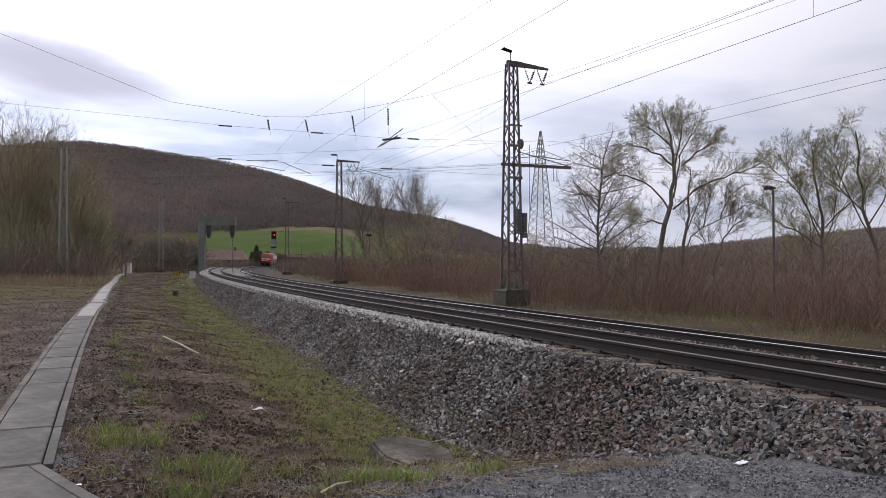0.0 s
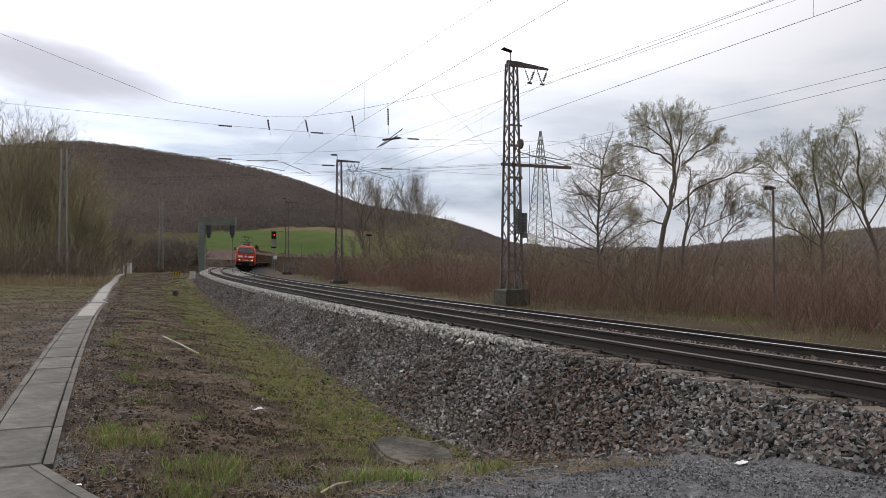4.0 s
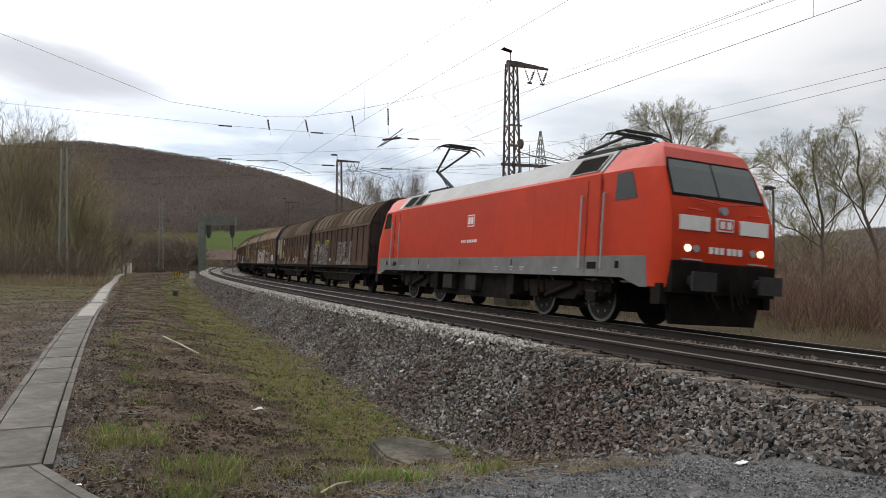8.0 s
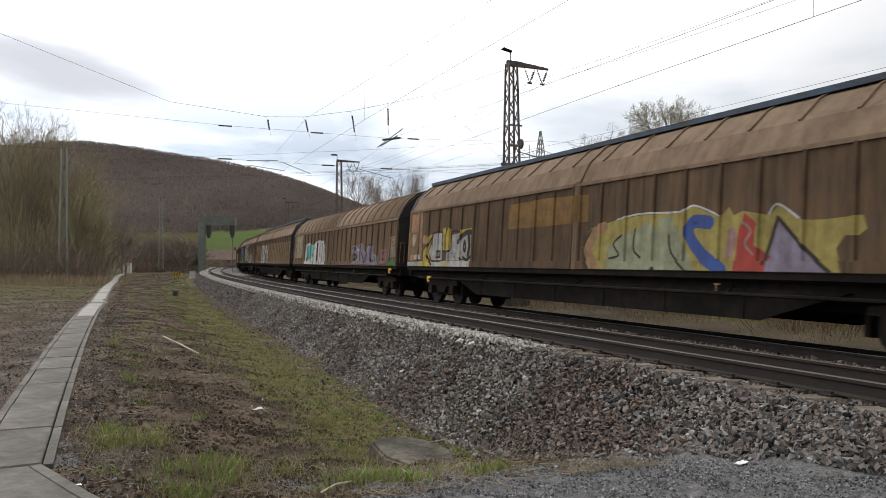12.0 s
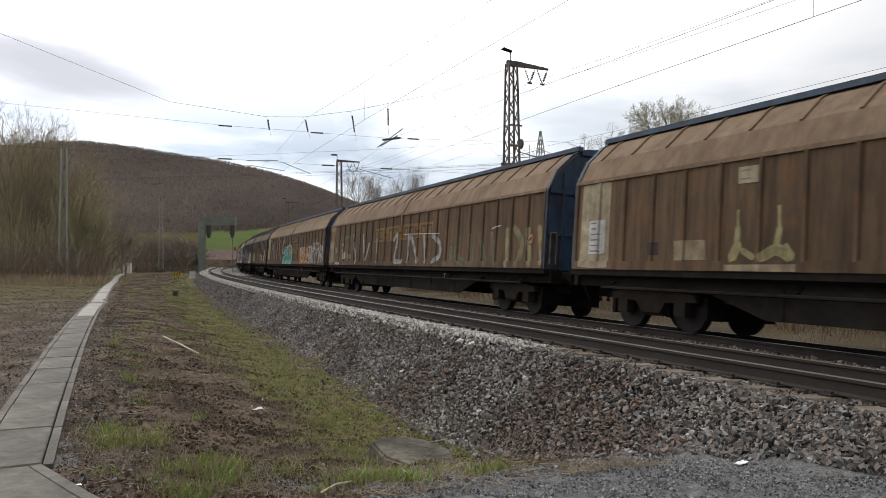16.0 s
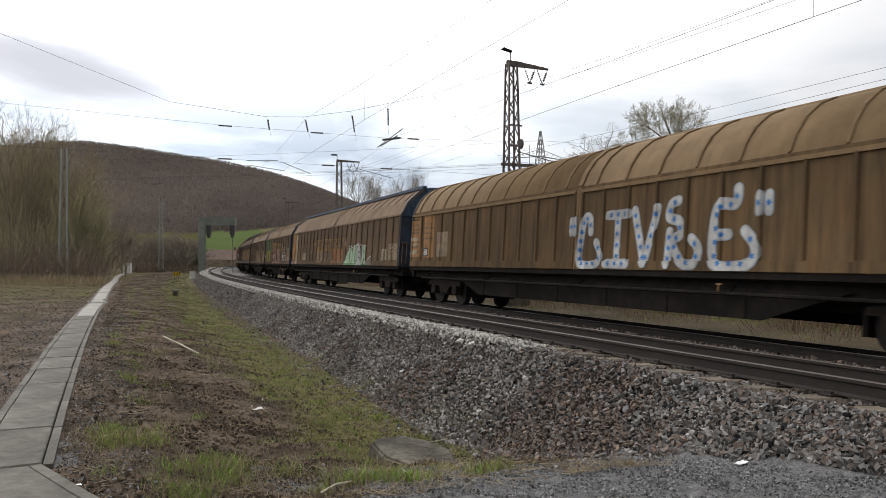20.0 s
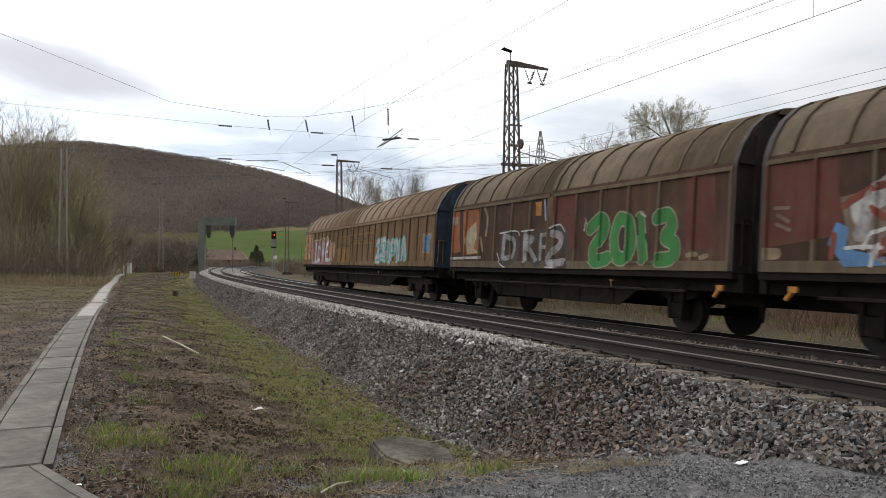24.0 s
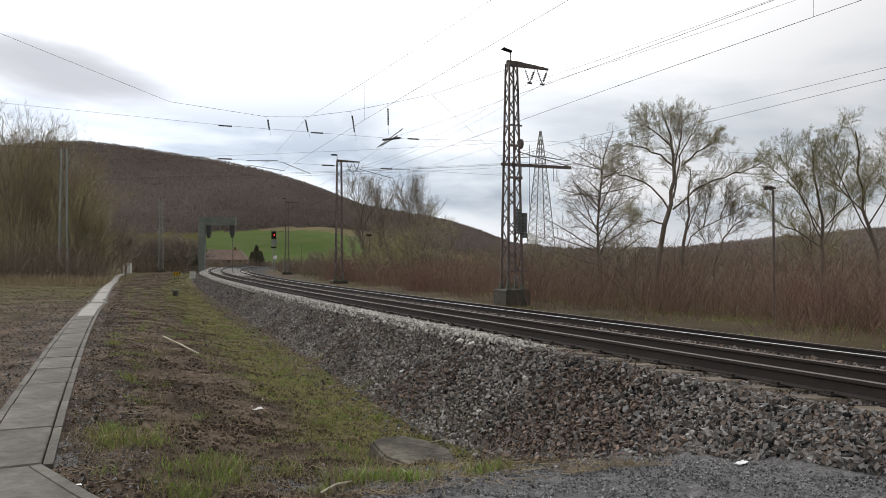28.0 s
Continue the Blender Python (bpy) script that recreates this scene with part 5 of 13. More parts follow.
# ---- thickets: thousands of stems, each with side shoots ----
def thicket(name, label, spots, material, seed, hlo, hhi, lean=0.25, shoots=3, rad=0.011):
    rs = np.random.RandomState(seed)
    n = len(spots)
    p = np.array([(a, b, height(a, b) - 0.05) for a, b in spots])
    h = rs.uniform(hlo, hhi, n)[:, None]
    h *= np.array([0.95 + 0.55 * noise.noise(Vector((a * 0.16, b * 0.16, seed))) + 0.25 * noise.noise(Vector((a * 0.6, b * 0.6, seed))) for a, b in spots])[:, None]
    d = np.concatenate([rs.normal(0, lean, (n, 2)), np.ones((n, 1))], 1)
    bend = np.concatenate([rs.normal(0, lean * 0.8, (n, 2)), np.zeros((n, 1))], 1)
    q1 = p + d * h * 0.4
    q2 = q1 + (d + bend) * h * 0.35
    q3 = q2 + (d + bend * 2) * h * 0.25
    r = rs.uniform(0.7, 1.4, n) * rad
    rows = [np.concatenate([p, q1, r[:, None], r[:, None] * 0.8], 1), np.concatenate([q1, q2, r[:, None] * 0.8, r[:, None] * 0.55], 1),
            np.concatenate([q2, q3, r[:, None] * 0.55, r[:, None] * 0.2], 1)]
    for k in range(shoots):
        t = rs.uniform(0.1, 1, (n, 1))
        a = q1 + (q2 - q1) * t if k % 2 else p + (q1 - p) * (0.4 + 0.6 * t)
        dv = np.concatenate([rs.normal(0, 0.55, (n, 2)), rs.uniform(0.4, 1.0, (n, 1))], 1)
        b = a + dv * h * rs.uniform(0.15, 0.38, (n, 1))
        rows.append(np.concatenate([a, b, r[:, None] * 0.5, r[:, None] * 0.18], 1))
    me = segs_mesh(name, np.concatenate(rows), material, 3)
    return tagged(new(name, me), label, "bushes", kind="stuff")


def shrubs(name, label, centres, material, seed, stems, hlo, hhi, rad=0.008, spread=0.32, shoots=4):
    """Many-stemmed bushes: each fans out from its own stool."""
    rs = np.random.RandomState(seed)
    spots, lean, tall = [], [], []
    for a, b in centres:
        hc = rs.uniform(hlo, hhi)
        for k in range(int(stems * rs.uniform(0.5, 1.4))):
            dx, dy = rs.normal(0, spread, 2)
            spots.append((a + dx, b + dy, height(a, b) - 0.05))
            lean.append((dx * 0.75 + rs.normal(0, 0.24), dy * 0.75 + rs.normal(0, 0.24), 1.0))
            tall.append(hc * rs.uniform(0.45, 1.0))
    p, d, h = np.array(spots), np.array(lean), np.array(tall)[:, None]
    n = len(p)
    bend = np.concatenate([rs.normal(0, 0.30, (n, 2)), np.zeros((n, 1))], 1)
    q1 = p + d * h * 0.4
    q2 = q1 + (d + bend) * h * 0.35
    q3 = q2 + (d + bend * 2) * h * 0.25
    r = rs.uniform(0.7, 1.4, (n, 1)) * rad
    rows = [np.concatenate([p, q1, r, r * 0.8], 1), np.concatenate([q1, q2, r * 0.8, r * 0.6], 1), np.concatenate([q2, q3, r * 0.6, r * 0.3], 1)]
    for k in range(shoots):
        t = rs.uniform(0.1, 1, (n, 1))
        a = q1 + (q2 - q1) * t if k % 2 else (q2 + (q3 - q2) * t if k % 4 == 0 else p + (q1 - p) * (0.4 + 0.6 * t))
        b = a + np.concatenate([rs.normal(0, 0.5, (n, 2)), rs.uniform(0.4, 1.0, (n, 1))], 1) * h * rs.uniform(0.12, 0.30, (n, 1))
        rows.append(np.concatenate([a, b, r * 0.55, r * 0.25], 1))
    return tagged(new(name, segs_mesh(name, np.concatenate(rows), material, 3)), label, "bushes", kind="stuff")


def strip_spots(rs, n, s0, s1, o0, o1, power=1.0, clump=0.0):
    out = []
    while len(out) < n:
        s, o = s0 + (s1 - s0) * rs.random() ** power, rs.uniform(o0, o1)
        p = T(s, o)
        if clump and noise.noise(Vector((p.x * 0.22, p.y * 0.22, clump))) < -0.08:
            continue
        out.append((p.x, p.y))
    return out


rt = random.Random(9)
shrubs("red_thicket", "dense reddish-brown leafless thicket beyond the far track", strip_spots(rt, 540, -25, 70, 7.4, 22, 1.15, 2.5), M_STEMRED, 1, 22, 0.9, 3.5, 0.0078, 0.46, 5)
shrubs("brown_thicket", "brown leafless scrub behind the red thicket", strip_spots(rt, 460, -26, 110, 14, 40, 1.1), M_STEMBROWN, 2, 16, 2.0, 4.6, 0.014, 0.5)
shrubs("far_thicket", "brown scrub on the inside of the curve", strip_spots(rt, 240, 60, 230, 6.8, 22, 1.0), M_STEMBROWN, 3, 18, 1.4, 4.0, 0.022, 0.5)
shrubs("young_shoots", "low reddish shoots at the edge of the thicket", strip_spots(rt, 190, -24, 60, 5.6, 10, 1.1, 7.0), M_STEMRED, 9, 14, 0.5, 1.5, 0.006, 0.3, 3)
thicket("dead_grass", "pale dead grass and stalks in front of the thicket", strip_spots(rt, 1500, -22, 60, 5.8, 11.5, 1.2, 4.0), M_VERGEGRASS, 4, 0.12, 0.42, 0.45, 1, 0.005)
shrubs("wood_undergrowth", "brown undergrowth along the wood beside the path", [on_bearing(rt.uniform(-80, 172), rt.uniform(60, 84)) for _ in range(190)] + [on_bearing(rt.uniform(40, 176), rt.uniform(75, 125)) for _ in range(110)], M_STEMBROWN, 5, 20, 1.4, 4.5, 0.018, 0.5)
thicket("dead_grass", "dead grass along the foot of the wood", [on_bearing(rt.uniform(-80, 190), rt.uniform(50, 66)) for _ in range(2600)], M_DRYGRASS, 14, 0.3, 0.9, 0.4, 1, 0.012)
shrubs("valley_scrub", "dark scrub between the path and the houses", [on_bearing(rt.uniform(228, 352), rt.uniform(112, 160)) for _ in range(100)], M_STEMBROWN, 6, 18, 0.8, 3.4, 0.03, 0.6)
shrubs("valley_scrub", "dark scrub in front of the red-roofed house", [on_bearing(rt.uniform(355, 500), rt.uniform(225, 250)) for _ in range(70)], M_STEMBROWN, 7, 18, 0.8, 3.0, 0.045, 0.8)
shrubs("distant_scrub", "hazy brown scrub across the valley floor", [on_bearing(rt.uniform(850, 1640), rt.uniform(105, 250)) for _ in range(330)], M_STEMBROWN, 12, 15, 3.2, 5.6, 0.05, 0.9, 4)
shrubs("ivy_wood", "olive ivy-grown saplings at the edge of the wood", [on_bearing(rt.uniform(-60, 130), rt.uniform(66, 92)) for _ in range(85)], M_TWIGOLIVE, 8, 18, 3.5, 9.0, 0.018, 0.5)


def hill_forest():
    """Bare winter crowns on the hillside, each a loose upright spray of twig fans; pale young trees along the foot."""
    rs = np.random.RandomState(4)
    n = 30000
    y = np.where(np.arange(n) % 5 > 0, rs.uniform(1052, 1680, n), rs.uniform(1580, 1700, n))
    u = np.where(rs.rand(n) < 0.86, rs.uniform(60, 960, n), rs.uniform(940, 1640, n))
    x = (u - 784) / 1326 * y
    z = np.array([height(a, b) for a, b in zip(x, y)]) - 0.5
    h = np.where(y < 1580, rs.uniform(5.5, 9.5, n), rs.uniform(3.5, 6.0, n))
    fans = 10
    c = np.repeat(np.stack([x, y, z], 1), fans, 0)
    hh = np.repeat(h, fans)
    up = rs.uniform(0.25, 0.85, n * fans)
    wide = 0.32 * hh * np.sin(np.pi * np.clip(up, 0.1, 0.95))
    an = rs.uniform(0, 6.283, n * fans)
    c = c + np.stack([wide * np.cos(an), wide * np.sin(an), hh * up], 1)
    rise = np.stack([rs.normal(0, 0.2, n * fans), rs.normal(0, 0.2, n * fans), np.ones(n * fans)], 1) * (hh * rs.uniform(0.12, 0.24, n * fans))[:, None]
    side = np.stack([np.cos(an + 1.2), np.sin(an + 1.2), rs.normal(0, 0.12, n * fans)], 1) * (hh * rs.uniform(0.06, 0.13, n * fans))[:, None]
    v = np.stack([c - rise, c + side, c + rise, c - side], 1).reshape(-1, 3)
    tagged(new("hill_forest", mesh_np("hill_forest", v, np.arange(n * fans * 4), 4, [M_FOREST])), "bare brown deciduous forest covering the hill", "forest", kind="stuff")


hill_forest()


def blades(name, label, spots, material, seed, hlo, hhi, width):
    rs = np.random.RandomState(seed)
    n = len(spots)
    p = np.array([(a, b, height(a, b) - 0.01) for a, b in spots])
    h = rs.uniform(hlo, hhi, (n, 1))
    an = rs.uniform(0, 6.283, n)
    side = np.stack([np.cos(an), np.sin(an), np.zeros(n)], 1) * width * rs.uniform(0.6, 1.3, (n, 1))
    d = np.concatenate([rs.normal(0, 0.35, (n, 2)), np.ones((n, 1))], 1)
    mid = p + d * h * 0.55
    tip = mid + (d + np.concatenate([rs.normal(0, 0.5, (n, 2)), -0.2 * np.ones((n, 1))], 1)) * h * 0.45
    v = np.stack([p - side, p + side, mid + side * 0.7, mid - side * 0.7, tip], 1).reshape(-1, 3)
    b = (np.arange(n) * 5)[:, None]
    f = np.concatenate([b, b + 1, b + 2, b, b + 2, b + 3, b + 3, b + 2, b + 4], 1).reshape(-1)
    return tagged(new(name, mesh_np(name, v, f, 3, [material])), label, "grass", kind="stuff")


def turf_spots(n, s0, s1, o0, o1, seed, thresh, scale=0.5, off=0.0):
    rs = random.Random(seed)
    out = []
    tries = 0
    while len(out) < n and tries < n * 30:
        tries += 1
        s, o = s0 + (s1 - s0) * rs.random() ** 1.5, rs.uniform(o0, o1)
        p = T(s, o)
        if off_path(s, o) > 0.42 and noise.noise(Vector((p.x * scale, p.y * scale, off))) > thresh:
            out.append((p.x, p.y))
    return out


# the near end: tufts round the ditch, by the path, and turf along the ditch bottom
def tufts(name, label, places, material, seed, count, radius, hlo, hhi, width=0.0032):
    rs = np.random.RandomState(seed)
    out = []
    for s, o, k in places:
        for _ in range(int(count * k)):
            p = T(s + rs.normal(0, radius * k ** 0.5), o + rs.normal(0, radius * k ** 0.5))
            out.append((p.x, p.y))
    return blades(name, label, out, material, seed, hlo, hhi, width)


TUFTS = [(-12.6, -11.5, 1.2), (-13.0, -11.55, 1.0), (-13.2, -11.5, 1.0), (-13.3, -11.2, 0.9), (-3.8, -11.5, 1.0), (-8.8, -11.3, 0.4), (-14.2, -11.0, 0.7), (-13.9, -10.7, 1.1), (-14.6, -10.7, 1.0), (-14.3, -10.6, 0.8), (-14.4, -10.2, 0.6), (-14.7, -9.8, 0.9), (-14.8, -9.7, 1.1), (-14.8, -9.4, 1.1), (-14.9, -9.3, 1.0), (-11.5, -7.8, 0.6), (-4.2, -7.3, 0.4), (-10.8, -8.9, 0.5), (-12.7, -9.1, 0.8), (0.6, -7.6, 0.5), (-14.7, -8.5, 0.9), (-14.6, -8.3, 0.6), (-15.0, -11.0, 1.0), (-14.8, -11.1, 0.7), (-15.1, -10.1, 0.5), (-7.8, -7.4, 0.6), (-5.7, -8.3, 0.5), (-9.6, -8.1, 0.6), (-10.2, -7.9, 0.6)]
rg = random.Random(31)
SMALL_TUFTS = [(rg.uniform(-14.5, 30), rg.uniform(-11.6, -7.6), rg.uniform(0.1, 0.5)) for _ in range(230)]
tufts("grass", "fresh green grass tufts on the ditch bank", TUFTS, M_GRASS, 1, 210, 0.105, 0.03, 0.16, 0.003)
tufts("dead_grass", "straw-coloured blades among the green tufts", TUFTS, M_DRYGRASS, 7, 170, 0.18, 0.03, 0.17)
tufts("grass", "small green tufts scattered over the ditch", SMALL_TUFTS, M_GRASS, 8, 120, 0.12, 0.03, 0.13)
tufts("dead_grass", "small withered tufts scattered over the ditch", [(a + 0.3, b + 0.2, k) for a, b, k in SMALL_TUFTS], M_DRYGRASS, 9, 110, 0.2, 0.03, 0.16)
blades("grass", "green turf along the ditch bottom", turf_spots(27000, -13.5, 45, -9.7, -7.1, 2, -0.12, 0.8, 5.0), M_GRASS, 2, 0.015, 0.075, 0.003)
blades("dead_grass", "matted straw-coloured grass in the ditch", turf_spots(20000, -15.5, 40, -10.6, -7.0, 3, -0.05, 0.9, 8.0), M_DRYGRASS, 3, 0.02, 0.10, 0.003)
blades("dead_grass", "dry grass and straw beside the path", turf_spots(14000, -8, 70, -26, -12.8, 4, 0.0, 0.35, 11.0), M_DRYGRASS, 4, 0.02, 0.10, 0.005)
blades("grass", "green grass patches beside the path", turf_spots(5000, -6, 60, -24, -13.0, 5, 0.18, 0.35, 14.0), M_GRASS, 5, 0.02, 0.08, 0.005)
blades("dead_grass", "pale dry grass where the path runs out", turf_spots(9000, 30, 105, -22, -8, 15, -0.1, 0.2, 21.0), M_DRYGRASS, 15, 0.05, 0.16, 0.012)
blades("grass", "short green grass where the path runs out", turf_spots(1800, 25, 105, -22, -8, 16, 0.0, 0.2, 24.0), M_GRASS, 16, 0.03, 0.10, 0.012)
blades("dead_grass", "dry grass along the far verge", turf_spots(5200, -22, 80, 3.6, 9.5, 6, -0.2, 0.5, 17.0), M_VERGEGRASS, 6, 0.04, 0.15, 0.007)
blades("grass", "short green grass on the far verge", turf_spots(6400, -24, 70, 3.8, 10.5, 19, -0.12, 0.4, 27.0), M_GRASS, 19, 0.04, 0.14, 0.007)
# ---- the freight train ----
SPEED, FRONT8 = 27.47, -9.2      # metres a second; where the locomotive's buffers stand at 8 s
M_RED = mat("traffic_red_paint", (0.50, 0.042, 0.013), rough=0.45, var=0.16, scale=1.6, col2=(0.43, 0.036, 0.012), bump=0.02, spec=0.10)
M_REDTOP = mat("faded_red_roof_paint", (0.60, 0.10, 0.075), rough=0.5, var=0.15, scale=2, bump=0.02, spec=0.3)
M_GREY = mat("dusty_grey_skirt", (0.145, 0.147, 0.143), rough=0.65, var=0.35, scale=2.5, col2=(0.10, 0.097, 0.09), bump=0.05)
M_ROOFGREY = mat("light_grey_roof", (0.36, 0.365, 0.36), rough=0.55, var=0.2, scale=1.5, bump=0.05)
M_GLASS = glass_mat("cab_glass", (0.045, 0.06, 0.06))
M_GLASSIDE = mat("dark_side_glass", (0.012, 0.013, 0.014), rough=0.15, var=0.2, bump=0, spec=0.25)
M_LAMP = mat("lit_headlamp", (1.0, 0.85, 0.45), emit=2.2, bump=0, var=0)
M_LENS = glass_mat("unlit_lamp_lens", (0.25, 0.27, 0.28))
M_REDLINE = mat("logo_red", (0.55, 0.03, 0.02), rough=0.5, var=0.1, bump=0)
M_DUSTBOX = mat("dusty_dark_box", (0.036, 0.032, 0.029), rough=0.85, var=0.4, scale=3, bump=0.1, spec=0.15)
M_PANTO = mat("pantograph_dark_grey", (0.022, 0.021, 0.02), rough=0.7, metal=0.2, var=0.2, bump=0)


M_TYRE = mat("worn_wheel_tyre", (0.13, 0.12, 0.11), rough=0.5, metal=0.5, var=0.3, scale=8, bump=0.05)
M_BUFFER = mat("dusty_buffer_steel", (0.048, 0.046, 0.045), rough=0.7, var=0.3, scale=3, col2=(0.03, 0.028, 0.027), bump=0.1, spec=0.25)


def wheelset(parent, x, r, gauge_half=0.75):
    ws = new("wheelset")
    ws.parent = parent
    ws.location = (x, 0, r)
    for sy in (-1, 1):
        bm = blank()
        bar(bm, (0, sy * (gauge_half - 0.07), 0), (0, sy * (gauge_half + 0.065), 0), r, 24)
        bar(bm, (0, sy * (gauge_half - 0.095), 0), (0, sy * (gauge_half - 0.071), 0), r + 0.028, 24)
        bar(bm, (0, sy * (gauge_half + 0.066), 0), (0, sy * (gauge_half + 0.16), 0), r * 0.24, 10)
        part("wheel", bm, M_IRON, ws)
        if r > 0.5:
            bm = blank()
            face = sy * (gauge_half + 0.069)
            rings = [[bm.verts.new((rr * math.cos(6.2832 * k / 28), face, rr * math.sin(6.2832 * k / 28))) for k in range(28)] for rr in (r * 0.985, r * 0.87)]
            for k in range(28):
                bm.faces.new([rings[0][k], rings[0][(k + 1) % 28], rings[1][(k + 1) % 28], rings[1][k]])
            for k in range(8):
                box(bm, r * 0.60 * math.cos(k * 0.7854) - 0.03, r * 0.60 * math.cos(k * 0.7854) + 0.03, face - 0.008, face + 0.008, r * 0.60 * math.sin(k * 0.7854) - 0.03, r * 0.60 * math.sin(k * 0.7854) + 0.03)
            part("tyre", bm, M_TYRE, ws, "worn bright steel tyre")
    bm = blank()
    bar(bm, (0, -0.66, 0), (0, 0.66, 0), 0.085, 8)
    part("axle", bm, M_BLACK, ws)
    return ws


def buffers(parent, x, z=1.05, w=0.875, square=False):
    d = 1 if x > 0 else -1
    for y in (-w, w):
        bm = blank()
        bar(bm, (x - d * 0.62, y, z), (x - d * 0.30, y, z), 0.13, 10)
        bar(bm, (x - d * 0.31, y, z), (x - d * 0.05, y, z), 0.095, 10)
        if square:
            box(bm, min(x, x - d * 0.06), max(x, x - d * 0.06), y - 0.30, y + 0.30, z - 0.19, z + 0.19)
        else:
            bar(bm, (x - d * 0.06, y, z), (x, y, z), 0.23, 16)
        part("buffer", bm, M_BUFFER if square else M_BLACK, parent)
    bm = blank()
    box(bm, min(x - d * .62, x - d * .2), max(x - d * .62, x - d * .2), -0.06, 0.06, z - 0.12, z + 0.06)
    bar(bm, (x - d * 0.25, 0, z - 0.05), (x - d * 0.12, 0, z - 0.55), 0.025, 5)
    bar(bm, (x - d * 0.5, 0.35, z - 0.1), (x - d * 0.2, 0.3, z - 0.55), 0.025, 5)
    bar(bm, (x - d * 0.5, -0.35, z - 0.1), (x - d * 0.2, -0.3, z - 0.55), 0.025, 5)
    part("coupling", bm, M_BLACK, parent)


def flat_shape(name, parent, pts, x0, z0, y, material, label=""):
    """A painted plate on the camera's side: outline in (x, z) from x0, z0, two millimetres thick."""
    bm = blank()
    prism_y(bm, [(x0 + a, z0 + b) for a, b in pts], y, y + 0.003)
    return part(name, bm, material, parent, label)


def rect(w, h):
    return [(0, 0), (w, 0), (w, h), (0, h)]


ROLLING = []


def build_loco():
    lo = thing("locomotive", "red electric freight locomotive with grey skirt and lit headlamps", "locomotive")
    # middle of the body
    bm = blank()
    prism_x(bm, [(-1.5, 1.54), (1.5, 1.54), (1.5, 3.42), (1.42, 3.5), (-1.42, 3.5), (-1.5, 3.42)], -6.98, 6.98)
    part("body", bm, M_RED, lo)
    for x in (-5.6, -3.4, -1.2, 1.7, 4.0, 5.6):
        bm = blank()
        box(bm, x - 0.006, x + 0.006, -1.503, 1.503, 1.56, 3.40)
        part("panel_joint", bm, M_RED, lo)
    bm = blank()
    prism_x(bm, [(-1.505, 1.07), (1.505, 1.07), (1.505, 1.538), (-1.505, 1.538)], -7.9, 7.9)
    for d in (-1, 1):
        prism_y(bm, [(d * 7.9, 1.07), (d * 8.55, 0.88), (d * 8.8, 0.88), (d * 8.72, 1.538), (d * 7.9, 1.538)], -1.503, 1.503)
    part("skirt", bm, M_GREY, lo, "dusty grey lower skirt")
    bm = blank()
    prism_x(bm, [(-1.47, 3.43), (-0.98, 4.03), (-0.85, 4.08), (0.85, 4.08), (0.98, 4.03), (1.47, 3.43)], -7.0, 6.9)
    part("roof", bm, M_ROOFGREY, lo, "light grey sloping roof")
    for xs in ((-6.45, -5.5), (-5.3, -4.55), (5.55, 6.75)):
        vent = new("vent")
        vent.parent = lo
        for sy in (-1, 1):
            bm = blank()
            a, b = [], []
            for t in (0.14, 0.84):
                y, z = 1.47 - 0.49 * t, 3.43 + 0.6 * t
                a.append((sy * (y + 0.012), z + 0.012))
                b.append((sy * y, z))
            prism_x(bm, [a[0], a[1], b[1], b[0]], xs[0], xs[1])
            part("panel", bm, M_BLACK, vent)
            bm = blank()
            for t in (0.12, 0.86):
                bar(bm, (xs[0], sy * (1.485 - 0.49 * t), 3.445 + 0.6 * t), (xs[1], sy * (1.485 - 0.49 * t), 3.445 + 0.6 * t), 0.02, 4)
            for x in xs:
                bar(bm, (x, sy * 1.43, 3.52), (x, sy * 1.06, 3.965), 0.02, 4)
            part("frame", bm, M_ROOFGREY, vent)
    # cabs: rings of half outlines from sill to roof
    levels = [(0.90, 9.24, 1.36, 1.50, 8.95), (1.54, 9.36, 1.38, 1.50, 8.75), (2.35, 9.30, 1.36, 1.50, 8.55),
              (2.78, 9.14, 1.32, 1.50, 8.35), (3.42, 8.86, 1.24, 1.48, 8.10), (3.88, 8.62, 1.10, 1.10, 7.95),
              (4.03, 8.40, 0.95, 0.95, 7.80)]
    for d in (1, -1):
        bm = blank()
        rings = []
        for z, xf, wf, ws, xs in levels:
            arc = []
            for t in (0.0, 0.12, 0.35, 0.65, 0.88, 1.0):
                c = ((1 - t) ** 3, 3 * t * (1 - t) ** 2, 3 * t * t * (1 - t), t ** 3)
                arc.append((c[0] * xs + c[1] * (xs + 0.4 * (xf - xs)) + c[2] * (xf - 0.12 * (xf - xs)) + c[3] * xf,
                            (c[0] + c[1] * 0.99) * ws + (c[2] * (wf + 0.3 * (ws - wf)) + c[3] * wf)))
            ring = [(d * 7.0, -ws, z)] + [(d * a, -b, z) for a, b in arc] + [(d * a, b, z) for a, b in arc[::-1]] + [(d * 7.0, ws, z)]
            if z < 1.5:
                ring[0], ring[-1] = (d * 8.72, -ws, z), (d * 8.72, ws, z)
            rings.append([bm.verts.new(p) for p in ring])
        for li, (a, b) in enumerate(zip(rings, rings[1:])):
            for k in range(len(a) - 1):
                f = bm.faces.new([a[k], a[k + 1], b[k + 1], b[k]])
                f.smooth = True
                f.material_index = 1 if li >= 4 else 0
        bm.faces.new(rings[-1]).material_index = 1
        bm.faces.new(rings[0][::-1])
        cab = part("cab", bm, [M_RED, M_REDTOP], lo)
        cab.data.set_sharp_from_angle(angle=radians(24))
        # windscreen, two panes in one dark frame
        bm = blank()
